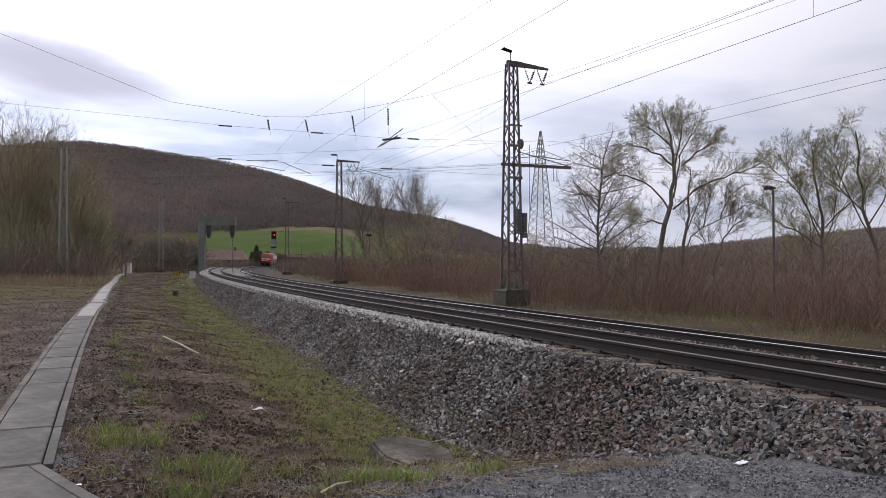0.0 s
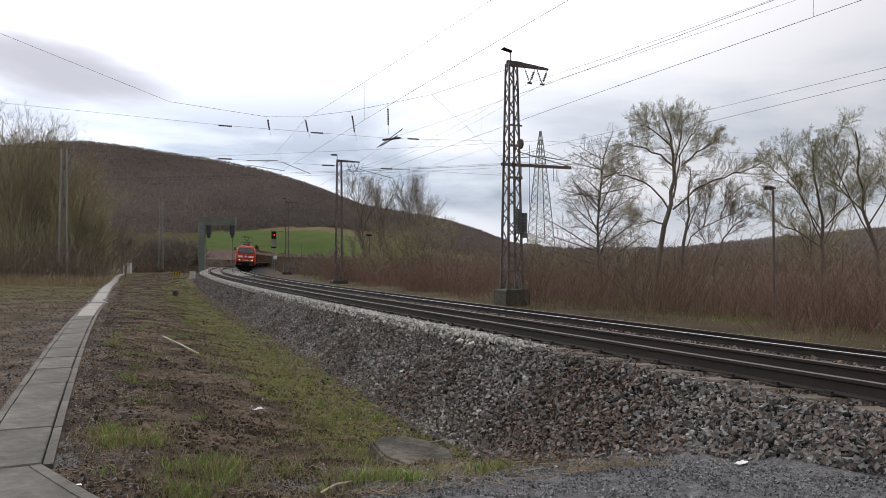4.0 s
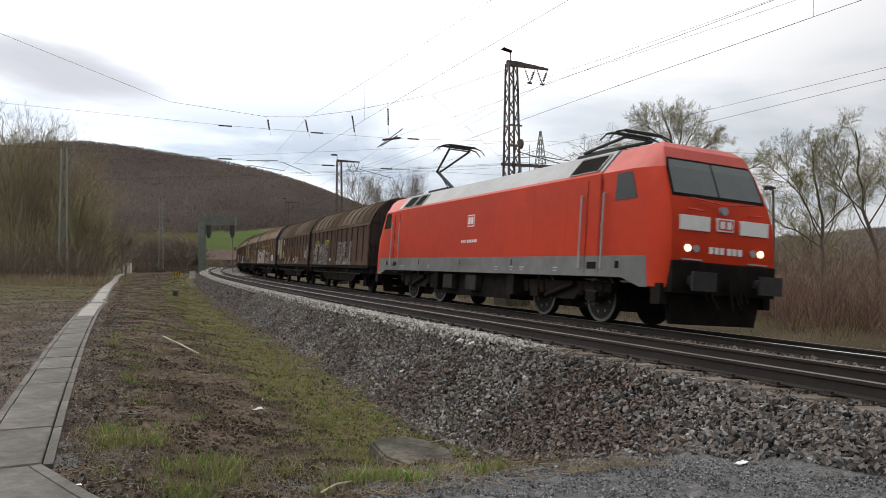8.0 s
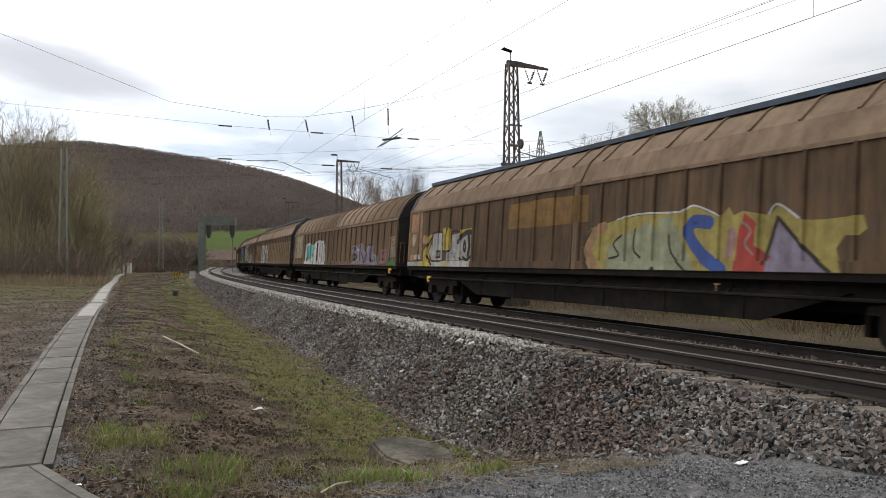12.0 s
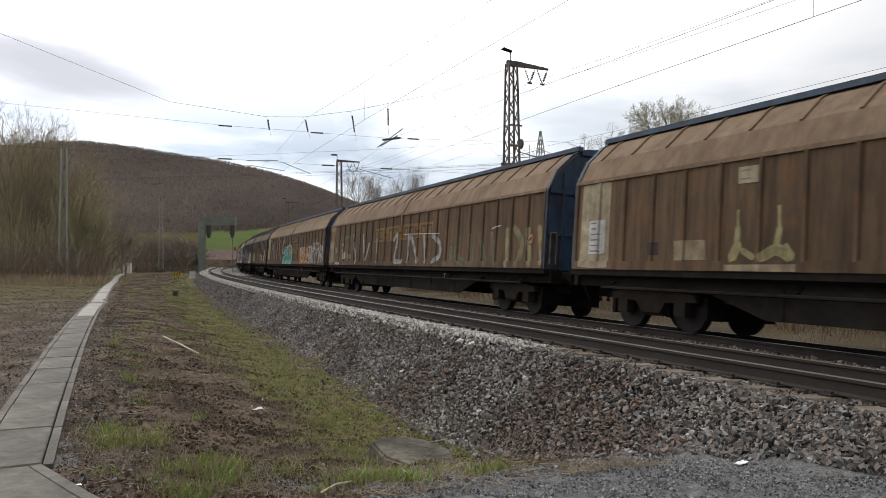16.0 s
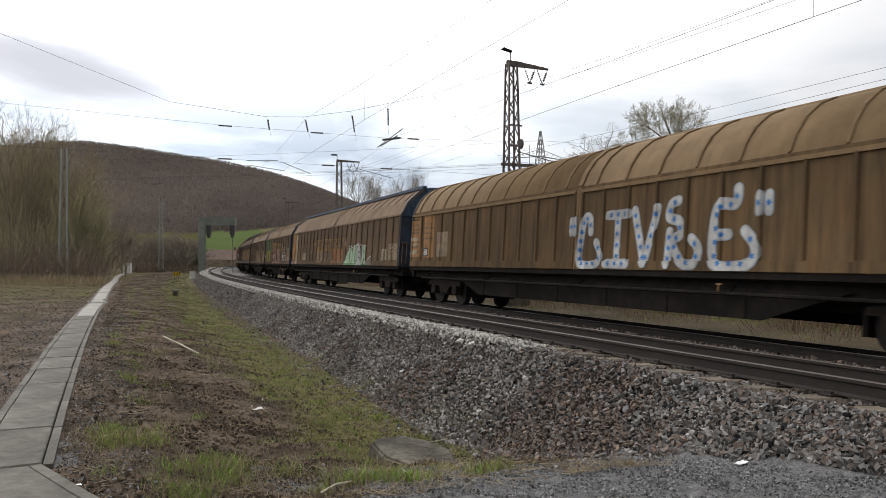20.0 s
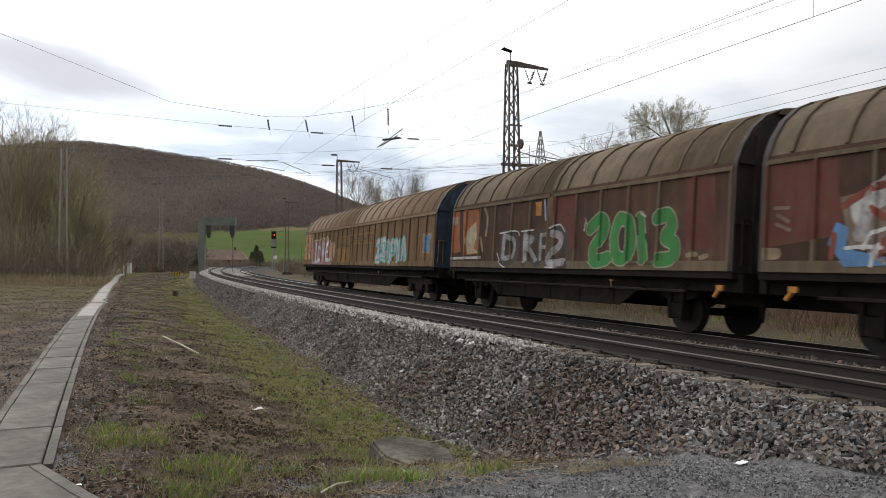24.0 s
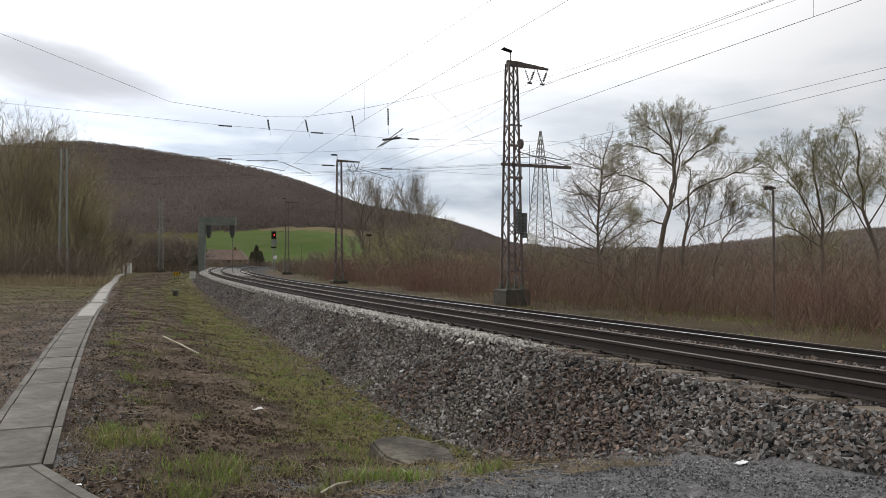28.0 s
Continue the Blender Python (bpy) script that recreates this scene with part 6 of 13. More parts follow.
        pts = [(d * (9.14 - 0.4375 * (2.79 - 2.78)), -1.25, 2.79), (d * (9.14 - 0.4375 * 0.01), 1.25, 2.79), (d * 8.86, 1.21, 3.42), (d * 8.746, 1.13, 3.64), (d * 8.746, -1.13, 3.64), (d * 8.86, -1.21, 3.42)]
        a = [bm.verts.new((x + d * 0.006, y, z + 0.003)) for x, y, z in pts]
        b = [bm.verts.new((x - d * 0.03, y, z - 0.015)) for x, y, z in pts]
        bm.faces.new([a[0], a[1], a[2], a[5]])
        bm.faces.new([a[5], a[2], a[3], a[4]])
        for k in range(6):
            bm.faces.new([a[k], a[(k + 1) % 6], b[(k + 1) % 6], b[k]])
        part("windscreen_frame", bm, M_BLACK, cab, "black rubber windscreen frame")
        for y0, y1 in ((-1.19, -0.02), (0.02, 1.19)):
            bm = blank()
            rows = []
            for z, kk in ((2.85, 1.0), (3.42, 0.97), (3.585, 0.93)):
                x = 9.14 - 0.28 * ((z - 2.78) / 0.64) if z <= 3.42 else 8.86 - 0.24 * ((z - 3.42) / 0.46)
                rows.append([(d * x, y0 * (kk if abs(y0) > 0.5 else 1), z), (d * x, y1 * (kk if abs(y1) > 0.5 else 1), z)])
            out = [[bm.verts.new((x + d * 0.016, y, z + 0.008)) for x, y, z in r] for r in rows]
            inn = [[bm.verts.new((x - d * 0.02, y, z - 0.01)) for x, y, z in r] for r in rows]
            for k in range(2):
                bm.faces.new([out[k][0], out[k][1], out[k + 1][1], out[k + 1][0]])
                bm.faces.new([inn[k][1], inn[k][0], inn[k + 1][0], inn[k + 1][1]])
                for e in (0, 1):
                    bm.faces.new([out[k][e], out[k + 1][e], inn[k + 1][e], inn[k][e]])
            for k in (0, 2):
                bm.faces.new([out[k][0], out[k][1], inn[k][1], inn[k][0]])
            part("windscreen", bm, M_GLASS, cab, "dark windscreen pane")
        for sy in (-1, 1):
            # side window
            bm = blank()
            ys = sy * 1.503
            quad = [(7.56, 2.76), (8.36, 2.76), (8.12, 3.36), (7.60, 3.36)]
            a = [bm.verts.new((d * x, sy * (1.508 if z < 3 else 1.494), z)) for x, z in quad]
            b = [bm.verts.new((d * x, sy * 1.44, z)) for x, z in quad]
            bm.faces.new(a)
            for k in range(4):
                bm.faces.new([a[k], a[(k + 1) % 4], b[(k + 1) % 4], b[k]])
            part("side_window", bm, M_GLASSIDE, cab)
            # handrails and door
            for x in (6.34, 7.22):
                bm = blank()
                bar(bm, (d * x, sy * 1.57, 1.25), (d * x, sy * 1.57, 2.95), 0.022, 6)
                for z in (1.25, 2.95):
                    bar(bm, (d * x, sy * 1.49, z), (d * x, sy * 1.57, z), 0.02, 5)
                part("handrail", bm, M_ROOFGREY, lo)
            bm = blank()
            for x in (6.50, 7.06):
                box(bm, d * x - 0.008, d * x + 0.008, min(sy * 1.495, sy * 1.506), max(sy * 1.495, sy * 1.506), 1.1, 3.3)
            part("door_joint", bm, M_BLACK, lo)
            bm = blank()
            box(bm, min(d * 6.6, d * 6.97), max(d * 6.6, d * 6.97), min(sy * 1.5, sy * 1.512), max(sy * 1.5, sy * 1.512), 1.24, 1.40)
            box(bm, d * 7.75 - .07, d * 7.75 + .07, min(sy * 1.5, sy * 1.512), max(sy * 1.5, sy * 1.512), 1.26, 1.42)
            part("step_recess", bm, M_BLACK, lo)
            for z in (0.42, 0.72, 0.98):
                bm = blank()
                box(bm, min(d * 6.55, d * 7.0), max(d * 6.55, d * 7.0), min(sy * 1.3, sy * 1.47), max(sy * 1.3, sy * 1.47), z, z + 0.03)
                part("cab_step", bm, M_DUSTBOX, lo)
            # headlamps
            for k, (yy, mt, nm) in enumerate(((0.975, M_LAMP, "headlamp"), (0.76, M_LENS, "marker_lamp"))):
                bm = blank()
                bar(bm, (d * 9.2, sy * yy, 1.72), (d * 9.375, sy * yy, 1.72), 0.075 if k == 0 else 0.08, 14)
                part(nm, bm, mt if (d > 0 or k) else M_LENS, cab, "lit warm headlamp" if (k == 0 and d > 0) else "")
            # white panels on the nose
            bm = blank()
            y0, y1 = sorted((sy * 0.41, sy * 1.18))
            box(bm, min(d * 9.2, d * 9.352), max(d * 9.2, d * 9.352), y0, y1, 2.09, 2.39)
            part("white_panel", bm, M_WHITE, cab)
            bm = blank()
            bar(bm, (d * 9.36, sy * 0.62, 2.50), (d * 9.33, sy * 0.98, 2.52), 0.022, 5)
            bar(bm, (d * 9.30, sy * 0.05, 2.68), (d * 9.26, sy * 0.85, 2.76), 0.018, 5)
            part("wiper_and_grip", bm, M_REDLINE, cab)
        bm = blank()
        box(bm, min(d * 9.2, d * 9.352), max(d * 9.2, d * 9.352), -0.22, 0.22, 2.12, 2.39)
        part("badge", bm, M_WHITE, cab, "white badge plate")
        bm = blank()
        box(bm, min(d * 9.2, d * 9.358), max(d * 9.2, d * 9.358), -0.19, 0.19, 2.15, 2.36)
        part("badge_field", bm, M_REDLINE, cab)
        bm = blank()
        for y0 in (-0.15, 0.03):
            box(bm, min(d * 9.2, d * 9.364), max(d * 9.2, d * 9.364), y0, y0 + 0.12, 2.18, 2.33)
        part("badge_mark", bm, M_WHITE, cab)
        bm = blank()
        for k in range(6):
            y0 = -0.42 + k * 0.145 + (0.05 if k > 2 else 0)
            box(bm, min(d * 9.2, d * 9.372), max(d * 9.2, d * 9.372), y0, y0 + 0.10, 1.64, 1.78)
        part("number_bars", bm, M_WHITE, cab)
        bm = blank()
        bar(bm, (d * 9.19, 0, 2.55), (d * 9.32, 0, 2.55), 0.09, 12)
        part("top_lamp", bm, M_LENS, cab)
        # grey lip under each lamp, air hoses beside the coupling
        for sy in (-1, 1):
            bm = blank()
            y0, y1 = sorted((sy * 0.62, sy * 1.14))
            box(bm, min(d * 9.26, d * 9.40), max(d * 9.26, d * 9.40), y0, y1, 1.475, 1.505)
            part("lamp_lip", bm, M_ROOFGREY, cab)
            for k in range(2):
                yy = sy * (0.38 + 0.16 * k)
                hose = [(d * 9.22, yy, 0.95), (d * 9.42, yy, 0.88), (d * 9.48, yy + 0.03, 0.66), (d * 9.42, yy + 0.08, 0.47), (d * 9.30, yy + 0.1, 0.50)]
                part("air_hose", tube_mesh("air_hose", hose, 0.026, M_BLACK, 6), None, lo)
        # buffer beam, enlarged in black for the shaded recess above it; plough, cow-catcher
        bm = blank()
        box(bm, min(d * 8.7, d * 9.40), max(d * 8.7, d * 9.40), -1.37, 1.37, 0.80, 1.45)
        part("beam_and_recess_shade", bm, M_BLACK, lo)
        bm = blank()
        prism_x(bm, [(-1.25, 0.80), (-1.1, 0.16), (1.1, 0.16), (1.25, 0.80)], min(d * 9.0, d * 9.15), max(d * 9.0, d * 9.15))
        part("plough", bm, M_BLACK, lo)
        buffers(lo, d * 9.79, square=True)
        for sy in (-1, 1):
            bm = blank()
            box(bm, min(d * 8.9, d * 9.2), max(d * 8.9, d * 9.2), sy * 1.38 - .1, sy * 1.38 + .1, 0.55, 0.98)
            part("corner_step", bm, M_BLACK, lo)
    # bogies
    for cx in (4.95, -4.95):
        bg = new("bogie")
        bg.parent = lo
        # added black core: closes the view between the frames, standing in for shade
        bm = blank()
        box(bm, cx - 2.0, cx + 2.0, -0.62, 0.62, 0.30, 0.98)
        part("bogie_shade_core", bm, M_BLACK, bg)
        for sy in (-1, 1):
            bm = blank()
            y0, y1 = sorted((sy * 0.98, sy * 1.12))
            prism_y(bm, [(cx - 2.1, 0.72), (cx - 0.8, 0.72), (cx - 0.6, 0.5), (cx + 0.6, 0.5), (cx + 0.8, 0.72), (cx + 2.1, 0.72),
                         (cx + 2.1, 0.95), (cx - 2.1, 0.95)], y0, y1)
            for ax in (-1.325, 1.325):
                box(bm, cx + ax - 0.2, cx + ax + 0.2, y0 - 0.02, y1 + 0.06, 0.5, 0.82)
                bar(bm, (cx + ax - 0.42, sy * 1.08, 0.62), (cx + ax - 0.42, sy * 1.08, 0.94), 0.11, 10)
                bar(bm, (cx + ax + 0.42, sy * 1.08, 0.62), (cx + ax + 0.42, sy * 1.08, 0.94), 0.11, 10)
            bar(bm, (cx - 0.6, sy * 1.2, 0.55), (cx + 0.7, sy * 1.2, 0.9), 0.06, 8)
            part("bogie_frame", bm, M_RUSTY, bg)
    for x in (4.95 + 1.325, 4.95 - 1.325, -4.95 + 1.325, -4.95 - 1.325):
        ROLLING.append((wheelset(lo, x, 0.60), x, 0.60))
    bm = blank()
    box(bm, -2.4, 2.4, -1.2, 1.2, 0.35, 1.06)
    part("transformer_tank", bm, M_BLACK, lo)
    for x in (-2.9, 2.55):
        bm = blank()
        box(bm, x, x + 0.4, -1.42, 1.42, 0.5, 1.06)
        part("cable_duct", bm, M_BLACK, lo)
    for x in (-2.0, -0.2):
        for y0, y1 in ((-1.44, -1.2), (1.2, 1.44)):
            bm = blank()
            box(bm, x, x + 0.75, y0, y1, 0.52, 1.0)
            bmesh.ops.bevel(bm, geom=list(bm.edges), offset=0.02, segments=1, affect="EDGES")
            part("equipment_box", bm, M_DUSTBOX, lo, "dusty equipment box under the skirt")
    # roof gear
    for cx, up in ((5.3, False), (-5.3, True)):
        pg = new("pantograph")
        pg.parent = lo
        bm = blank()
        box(bm, cx - 0.9, cx + 0.9, -0.5, 0.5, 4.15, 4.27)
        for x in (cx - 0.8, cx + 0.8):
            for y in (-0.45, 0.45):
                bar(bm, (x, y, 4.05), (x, y, 4.2), 0.09, 8)
        part("pantograph_base", bm, M_PANTO, pg)
        knee = (cx - 1.25, 5.12) if up else (cx - 1.25, 4.46)
        head = (cx + 0.75, 5.74) if up else (cx + 1.0, 4.52)
        bm = blank()
        bar(bm, (cx + 0.5, 0, 4.25), (knee[0], 0, knee[1]), 0.075, 8, 0.06)
        bar(bm, (cx + 0.1, 0, 4.25), (knee[0] + 0.12, 0, knee[1] - .06), 0.02, 5)
        part("lower_arm", bm, M_PANTO, pg)
        bm = blank()
        for sy in (-1, 1):
            bar(bm, (knee[0], sy * 0.06, knee[1]), (head[0], sy * 0.42, head[1]), 0.042, 6)
        bar(bm, (head[0], -0.45, head[1]), (head[0], 0.45, head[1]), 0.025, 6)
        part("upper_arm", bm, M_PANTO, pg)
        bm = blank()
        for dx in (-0.2, 0.2):
            x, z = head[0] + dx, head[1] + 0.12
            bar(bm, (x, -0.55, z), (x, 0.55, z), 0.045, 6)
            for sy in (-1, 1):
                bar(bm, (x, sy * 0.55, z), (x, sy * 0.80, z - 0.06), 0.025, 5)
                bar(bm, (x, sy * 0.80, z - 0.06), (x, sy * 0.98, z - 0.24), 0.02, 5)
                bar(bm, (head[0], sy * 0.42, head[1]), (x, sy * 0.42, z), 0.015, 5)
        part("contact_strip", bm, M_PANTO, pg)
    bm = blank()
    box(bm, -3.5, 3.4, -0.6, 0.6, 4.08, 4.12)
    for x in (3.2, 3.8):
        bar(bm, (x, 0.3, 4.08), (x, 0.3, 4.42), 0.07, 8)
    bar(bm, (3.0, 0.3, 4.42), (5.0, 0.3, 4.42), 0.03, 6)
    part("roof_gear", bm, M_PANTO, lo)
    # side markings
    flat_shape("side_badge", lo, rect(0.50, 0.37), -0.14, 2.50, -1.506, M_WHITE, "white badge on the side")
    flat_shape("side_badge_field", lo, rect(0.44, 0.31), -0.11, 2.53, -1.509, M_REDLINE)
    for x in (-0.07, 0.13):
        flat_shape("side_badge_mark", lo, rect(0.15, 0.21), x, 2.58, -1.512, M_WHITE)
    for k in range(9):
        flat_shape("side_number_bar", lo, rect(0.075, 0.09), -0.55 + k * 0.125 + (0.06 if k > 2 else 0), 2.0, -1.506, M_WHITE)
    for x in (-6.2, -5.9, 1.9, 2.8, 5.1, -3.3, 3.4):
        flat_shape("stencil_bar", lo, rect(0.22, 0.03), x, 1.24, -1.509, M_ROOFGREY)
        flat_shape("stencil_bar", lo, rect(0.16, 0.025), x + 0.02, 1.17, -1.509, M_ROOFGREY)
    for x in (-4.2, -0.6, 2.9):
        flat_shape("skirt_hook", lo, rect(0.05, 0.16), x, 1.3, -1.515, M_BLACK)
    return lo


# sliding-wall wagons. Half profiles from sill to ridge: (y, z)
PROF = {"arch": [(1.45, 1.22), (1.45, 3.08), (1.43, 3.22), (1.30, 3.55), (1.08, 3.88), (0.76, 4.15), (0.40, 4.31), (0.0, 4.38)],
        "hip": [(1.45, 1.22), (1.45, 3.24), (1.41, 3.34), (1.20, 3.80), (0.76, 4.24), (0.55, 4.36), (0.28, 4.41), (0.0, 4.43)]}


POST_MESH, BOW_MESH = {}, {}


def loop_profile(prof, inset, upto):
    out = [(y, z) for y, z in prof if y >= upto]
    return out, [(max(0.0, y - inset), z - inset * (1.0 if z > 3.6 else 0.15)) for y, z in out]


def sliding_wall(name, parent, prof, x0, x1, sy, m_wall, m_roof, ribs, rib_w, roof_ribs, sill=True):
    """One sliding wall: side sheet with posts, roof shell with bows, foot rail; camera's side is sy = -1."""
    bm = blank()
    outer, inner = loop_profile(prof, 0.05, 0.40)
    n = len(outer)
    va = [[bm.verts.new((x, sy * y, z)) for y, z in outer] for x in (x0, x1)]
    vb = [[bm.verts.new((x, sy * y, z)) for y, z in inner] for x in (x0, x1)]
    for k in range(n - 1):
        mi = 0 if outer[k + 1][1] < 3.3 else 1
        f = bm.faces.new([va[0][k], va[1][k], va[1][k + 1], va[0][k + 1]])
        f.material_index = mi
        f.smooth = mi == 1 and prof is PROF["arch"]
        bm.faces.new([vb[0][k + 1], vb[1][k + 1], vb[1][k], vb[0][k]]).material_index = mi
        for e in (0, 1):
            bm.faces.new([va[e][k], va[e][k + 1], vb[e][k + 1], vb[e][k]]).material_index = mi
    for k in (0, n - 1):
        bm.faces.new([va[0][k], va[1][k], vb[1][k], vb[0][k]]).material_index = 0 if k == 0 else 1
    wall = part(name, bm, [m_wall, m_roof], parent)
    # posts on the side
    top = prof[1][1]
    m_post = m_roof if m_wall.name.startswith("red_brown") and m_roof is M_ROOFS[4] else m_wall
    key = (m_post.name, top, sy)
    if key not in POST_MESH:
        bm = blank()
        prism_x_post(bm, 0.0, rib_w, sy, 1.40, top)
        POST_MESH[key] = finish(bm, "post", m_post)
    for i in range(ribs):
        xa = min(max(x0 + (x1 - x0) * i / (ribs - 1), x0 + rib_w), x1 - rib_w)
        part("post", POST_MESH[key], None, wall).location = (xa, 0, 0)
    y0, y1 = sorted((sy * 1.449, sy * 1.49))
    bm = blank()
    box(bm, x0 + 0.02, x1 - 0.02, y0, y1, 1.23, 1.42)
    part("foot_rail", bm, m_post, wall)
    bm = blank()
    box(bm, x0 + 0.02, x1 - 0.02, y0, y1, top - 0.02, top + 0.06)
    part("head_rail", bm, m_roof, wall)
    # bows over the roof
    key = (m_roof.name, prof[1][1], sy)
    if key not in BOW_MESH:
        bm = blank()
        pts = [(y, z) for y, z in prof if 0.40 <= y and z > (3.2 if prof is PROF["arch"] else 3.7)]
        poly = [(sy * (y - 0.02), z - 0.02) for y, z in pts] + [(sy * (y + 0.022), z + 0.025) for y, z in pts[::-1]]
        prism_x(bm, poly, -0.03, 0.03)
        BOW_MESH[key] = finish(bm, "roof_bow", m_roof)
    for i in range(roof_ribs):
        part("roof_bow", BOW_MESH[key], None, wall).location = (x0 + (x1 - x0) * (i + 0.5) / roof_ribs, 0, 0)
    return wall


def prism_x_post(bm, x, w, sy, z0, z1):
    """A pressed post with sloping flanks."""
    ya, yb = sy * 1.449, sy * 1.492
    a = [bm.verts.new(p) for p in ((x - w, ya, z0), (x - w * 0.55, yb, z0), (x + w * 0.55, yb, z0), (x + w, ya, z0))]
    b = [bm.verts.new(p) for p in ((x - w, ya, z1), (x - w * 0.55, yb, z1), (x + w * 0.55, yb, z1), (x + w, ya, z1))]
    for k in range(3):
        bm.faces.new([a[k], a[k + 1], b[k + 1], b[k]])
    bm.faces.new(a[::-1])
    bm.faces.new(b)


def build_wagon(kind, length, prof_key, m_wall, m_roof, m_end, label, close_front, close_rear, cap):
    """kind: 'axle' has two axles, 'bogie' two bogies. close_*: short-coupled ends."""
    wg = thing("covered_wagon", label, "freight wagon", group="sliding-wall wagons of the freight train")
    prof = PROF[prof_key]
    half = length / 2
    ef, er = half - (0.28 if close_front else 0.62), -half + (0.28 if close_rear else 0.62)
    ribs = 7 if kind == "axle" else 13
    bows = 6 if kind == "axle" else 10
    mid = (ef + er) / 2
    for sy in (-1, 1):
        sliding_wall("sliding_wall", wg, prof, mid + 0.10, ef - 0.06, sy, m_wall, m_roof, ribs, 0.055, bows)
        sliding_wall("sliding_wall", wg, prof, er + 0.06, mid - 0.10, sy, m_wall, m_roof, ribs, 0.055, bows)
        # lock column between the walls
        bm = blank()
        y0, y1 = sorted((sy * 1.42, sy * 1.475))
        box(bm, mid - 0.085, mid - 0.015, y0, y1, 1.22, prof[1][1] + 0.1)
        box(bm, mid + 0.015, mid + 0.085, y0, y1, 1.22, prof[1][1] + 0.1)
        pts = [(y, z) for y, z in prof if 0.40 <= y and z > 3.2]
        for (ya, za), (yb, zb) in zip(pts, pts[1:]):
            prism_x(bm, [(sy * ya, za - .03), (sy * (ya + 0.02), za + 0.03), (sy * (yb + 0.02), zb + 0.03), (sy * yb, zb - .03)], mid - 0.09, mid + 0.09)
        part("lock_column", bm, m_roof, wg)
        # foot rail and solebar
        bm = blank()
        y0, y1 = sorted((sy * 1.30, sy * 1.46))
        box(bm, er, ef, y0, y1, 1.10, 1.215)
        y0, y1 = sorted((sy * 1.12, sy * 1.22))
        box(bm, er - 0.05, ef + 0.05, y0, y1, 0.86, 1.14)
        part("solebar", bm, M_BLACK, wg)
        bm = blank()
        bar(bm, (er + 1.2, sy * 1.43, 0.83), (ef - 1.2, sy * 1.43, 0.83), 0.035, 6)
        for x in np.linspace(er + 1.4, ef - 1.4, 5):
            bar(bm, (float(x), sy * 1.43, 0.83), (float(x), sy * 1.2, 1.0), 0.025, 5)
        part("lower_guide_rail", bm, M_BLACK, wg)
        if kind == "bogie":
            bm = blank()
            y0, y1 = sorted((sy * 1.24, sy * 1.29))
            L = length
            prism_y(bm, [(-L * 0.31, 0.94), (-L * 0.235, 0.40), (L * 0.235, 0.40), (L * 0.31, 0.94)], y0, y1)
            for x in np.linspace(-L * 0.22, L * 0.22, 6):
                box(bm, float(x) - 0.03, float(x) + 0.03, min(y0, y1) - 0.02, max(y0, y1) + 0.02, 0.4, 0.94)
            part("side_girder", bm, M_BLACK, wg, "soot-black fish-bellied girder")
        else:
            bm = blank()
            y0, y1 = sorted((sy * 1.24, sy * 1.28))
            L = length
            prism_y(bm, [(-L * 0.28, 0.90), (-L * 0.215, 0.46), (L * 0.215, 0.46), (L * 0.28, 0.90)], y0, y1)
            for x in np.linspace(-L * 0.2, L * 0.2, 5):
                box(bm, float(x) - 0.025, float(x) + 0.025, min(y0, y1) - 0.02, max(y0, y1) + 0.02, 0.46, 0.90)
            part("side_girder", bm, M_BLACK, wg, "soot-black girder between the axles")
    # ridge cap, floor and ends
    bm = blank()
    rp = [(y, z) for y, z in prof if y <= 0.56]
    poly = [(-y, z + 0.03) for y, z in rp] + [(y, z + 0.03) for y, z in rp[::-1][1:]]
    low = min(z for y, z in poly)
    prism_x(bm, poly + [(0.5, low - 0.12), (-0.5, low - 0.12)], er - 0.02, ef + 0.02)
    if cap:
        for sy in (-1, 1):
            y0, y1 = sorted((sy * 0.5, sy * 0.66))
            box(bm, er - 0.05, ef + 0.05, y0, y1, low - 0.03, low + 0.085)
    part("ridge_cap", bm, m_end if cap else m_roof, wg)
    bm = blank()
    box(bm, er, ef, -1.3, 1.3, 1.06, 1.215)
    part("floor", bm, M_BLACK, wg)
    for xe, d in ((ef, 1), (er, -1)):
        bm = blank()
        poly = [(-y + 0.06, z - 0.04) for y, z in prof[:-1]] + [(0, prof[-1][1] - 0.04)] + [(y - 0.06, z - 0.04) for y, z in prof[:-1][::-1]]
        prism_x(bm, poly, min(xe - d * 0.12, xe - d * 0.06), max(xe - d * 0.12, xe - d * 0.06))
        ew = part("end_wall", bm, m_end, wg, "blue end wall" if m_end.name.startswith("faded_blue") else "")
        bm = blank()
        pr = [(y, z) for y, z in prof]
        for sy in (-1, 1):
            for (ya, za), (yb, zb) in zip(pr, pr[1:]):
                prism_x(bm, [(sy * ya, za), (sy * (ya + 0.02), za + 0.015), (sy * (yb + 0.02), zb + 0.02), (sy * yb, zb)],
                        min(xe - d * 0.12, xe), max(xe - d * 0.12, xe))
        for y in (-0.95, -0.32, 0.32, 0.95):
            box(bm, min(xe - d * 0.06, xe), max(xe - d * 0.06, xe), y - 0.05, y + 0.05, 1.22, 3.75)
        for z in (2.1, 3.2):
            box(bm, min(xe - d * 0.06, xe - d * .01), max(xe - d * 0.06, xe - d * .01), -1.38, 1.38, z, z + 0.1)
        part("end_frame", bm, m_end, ew)
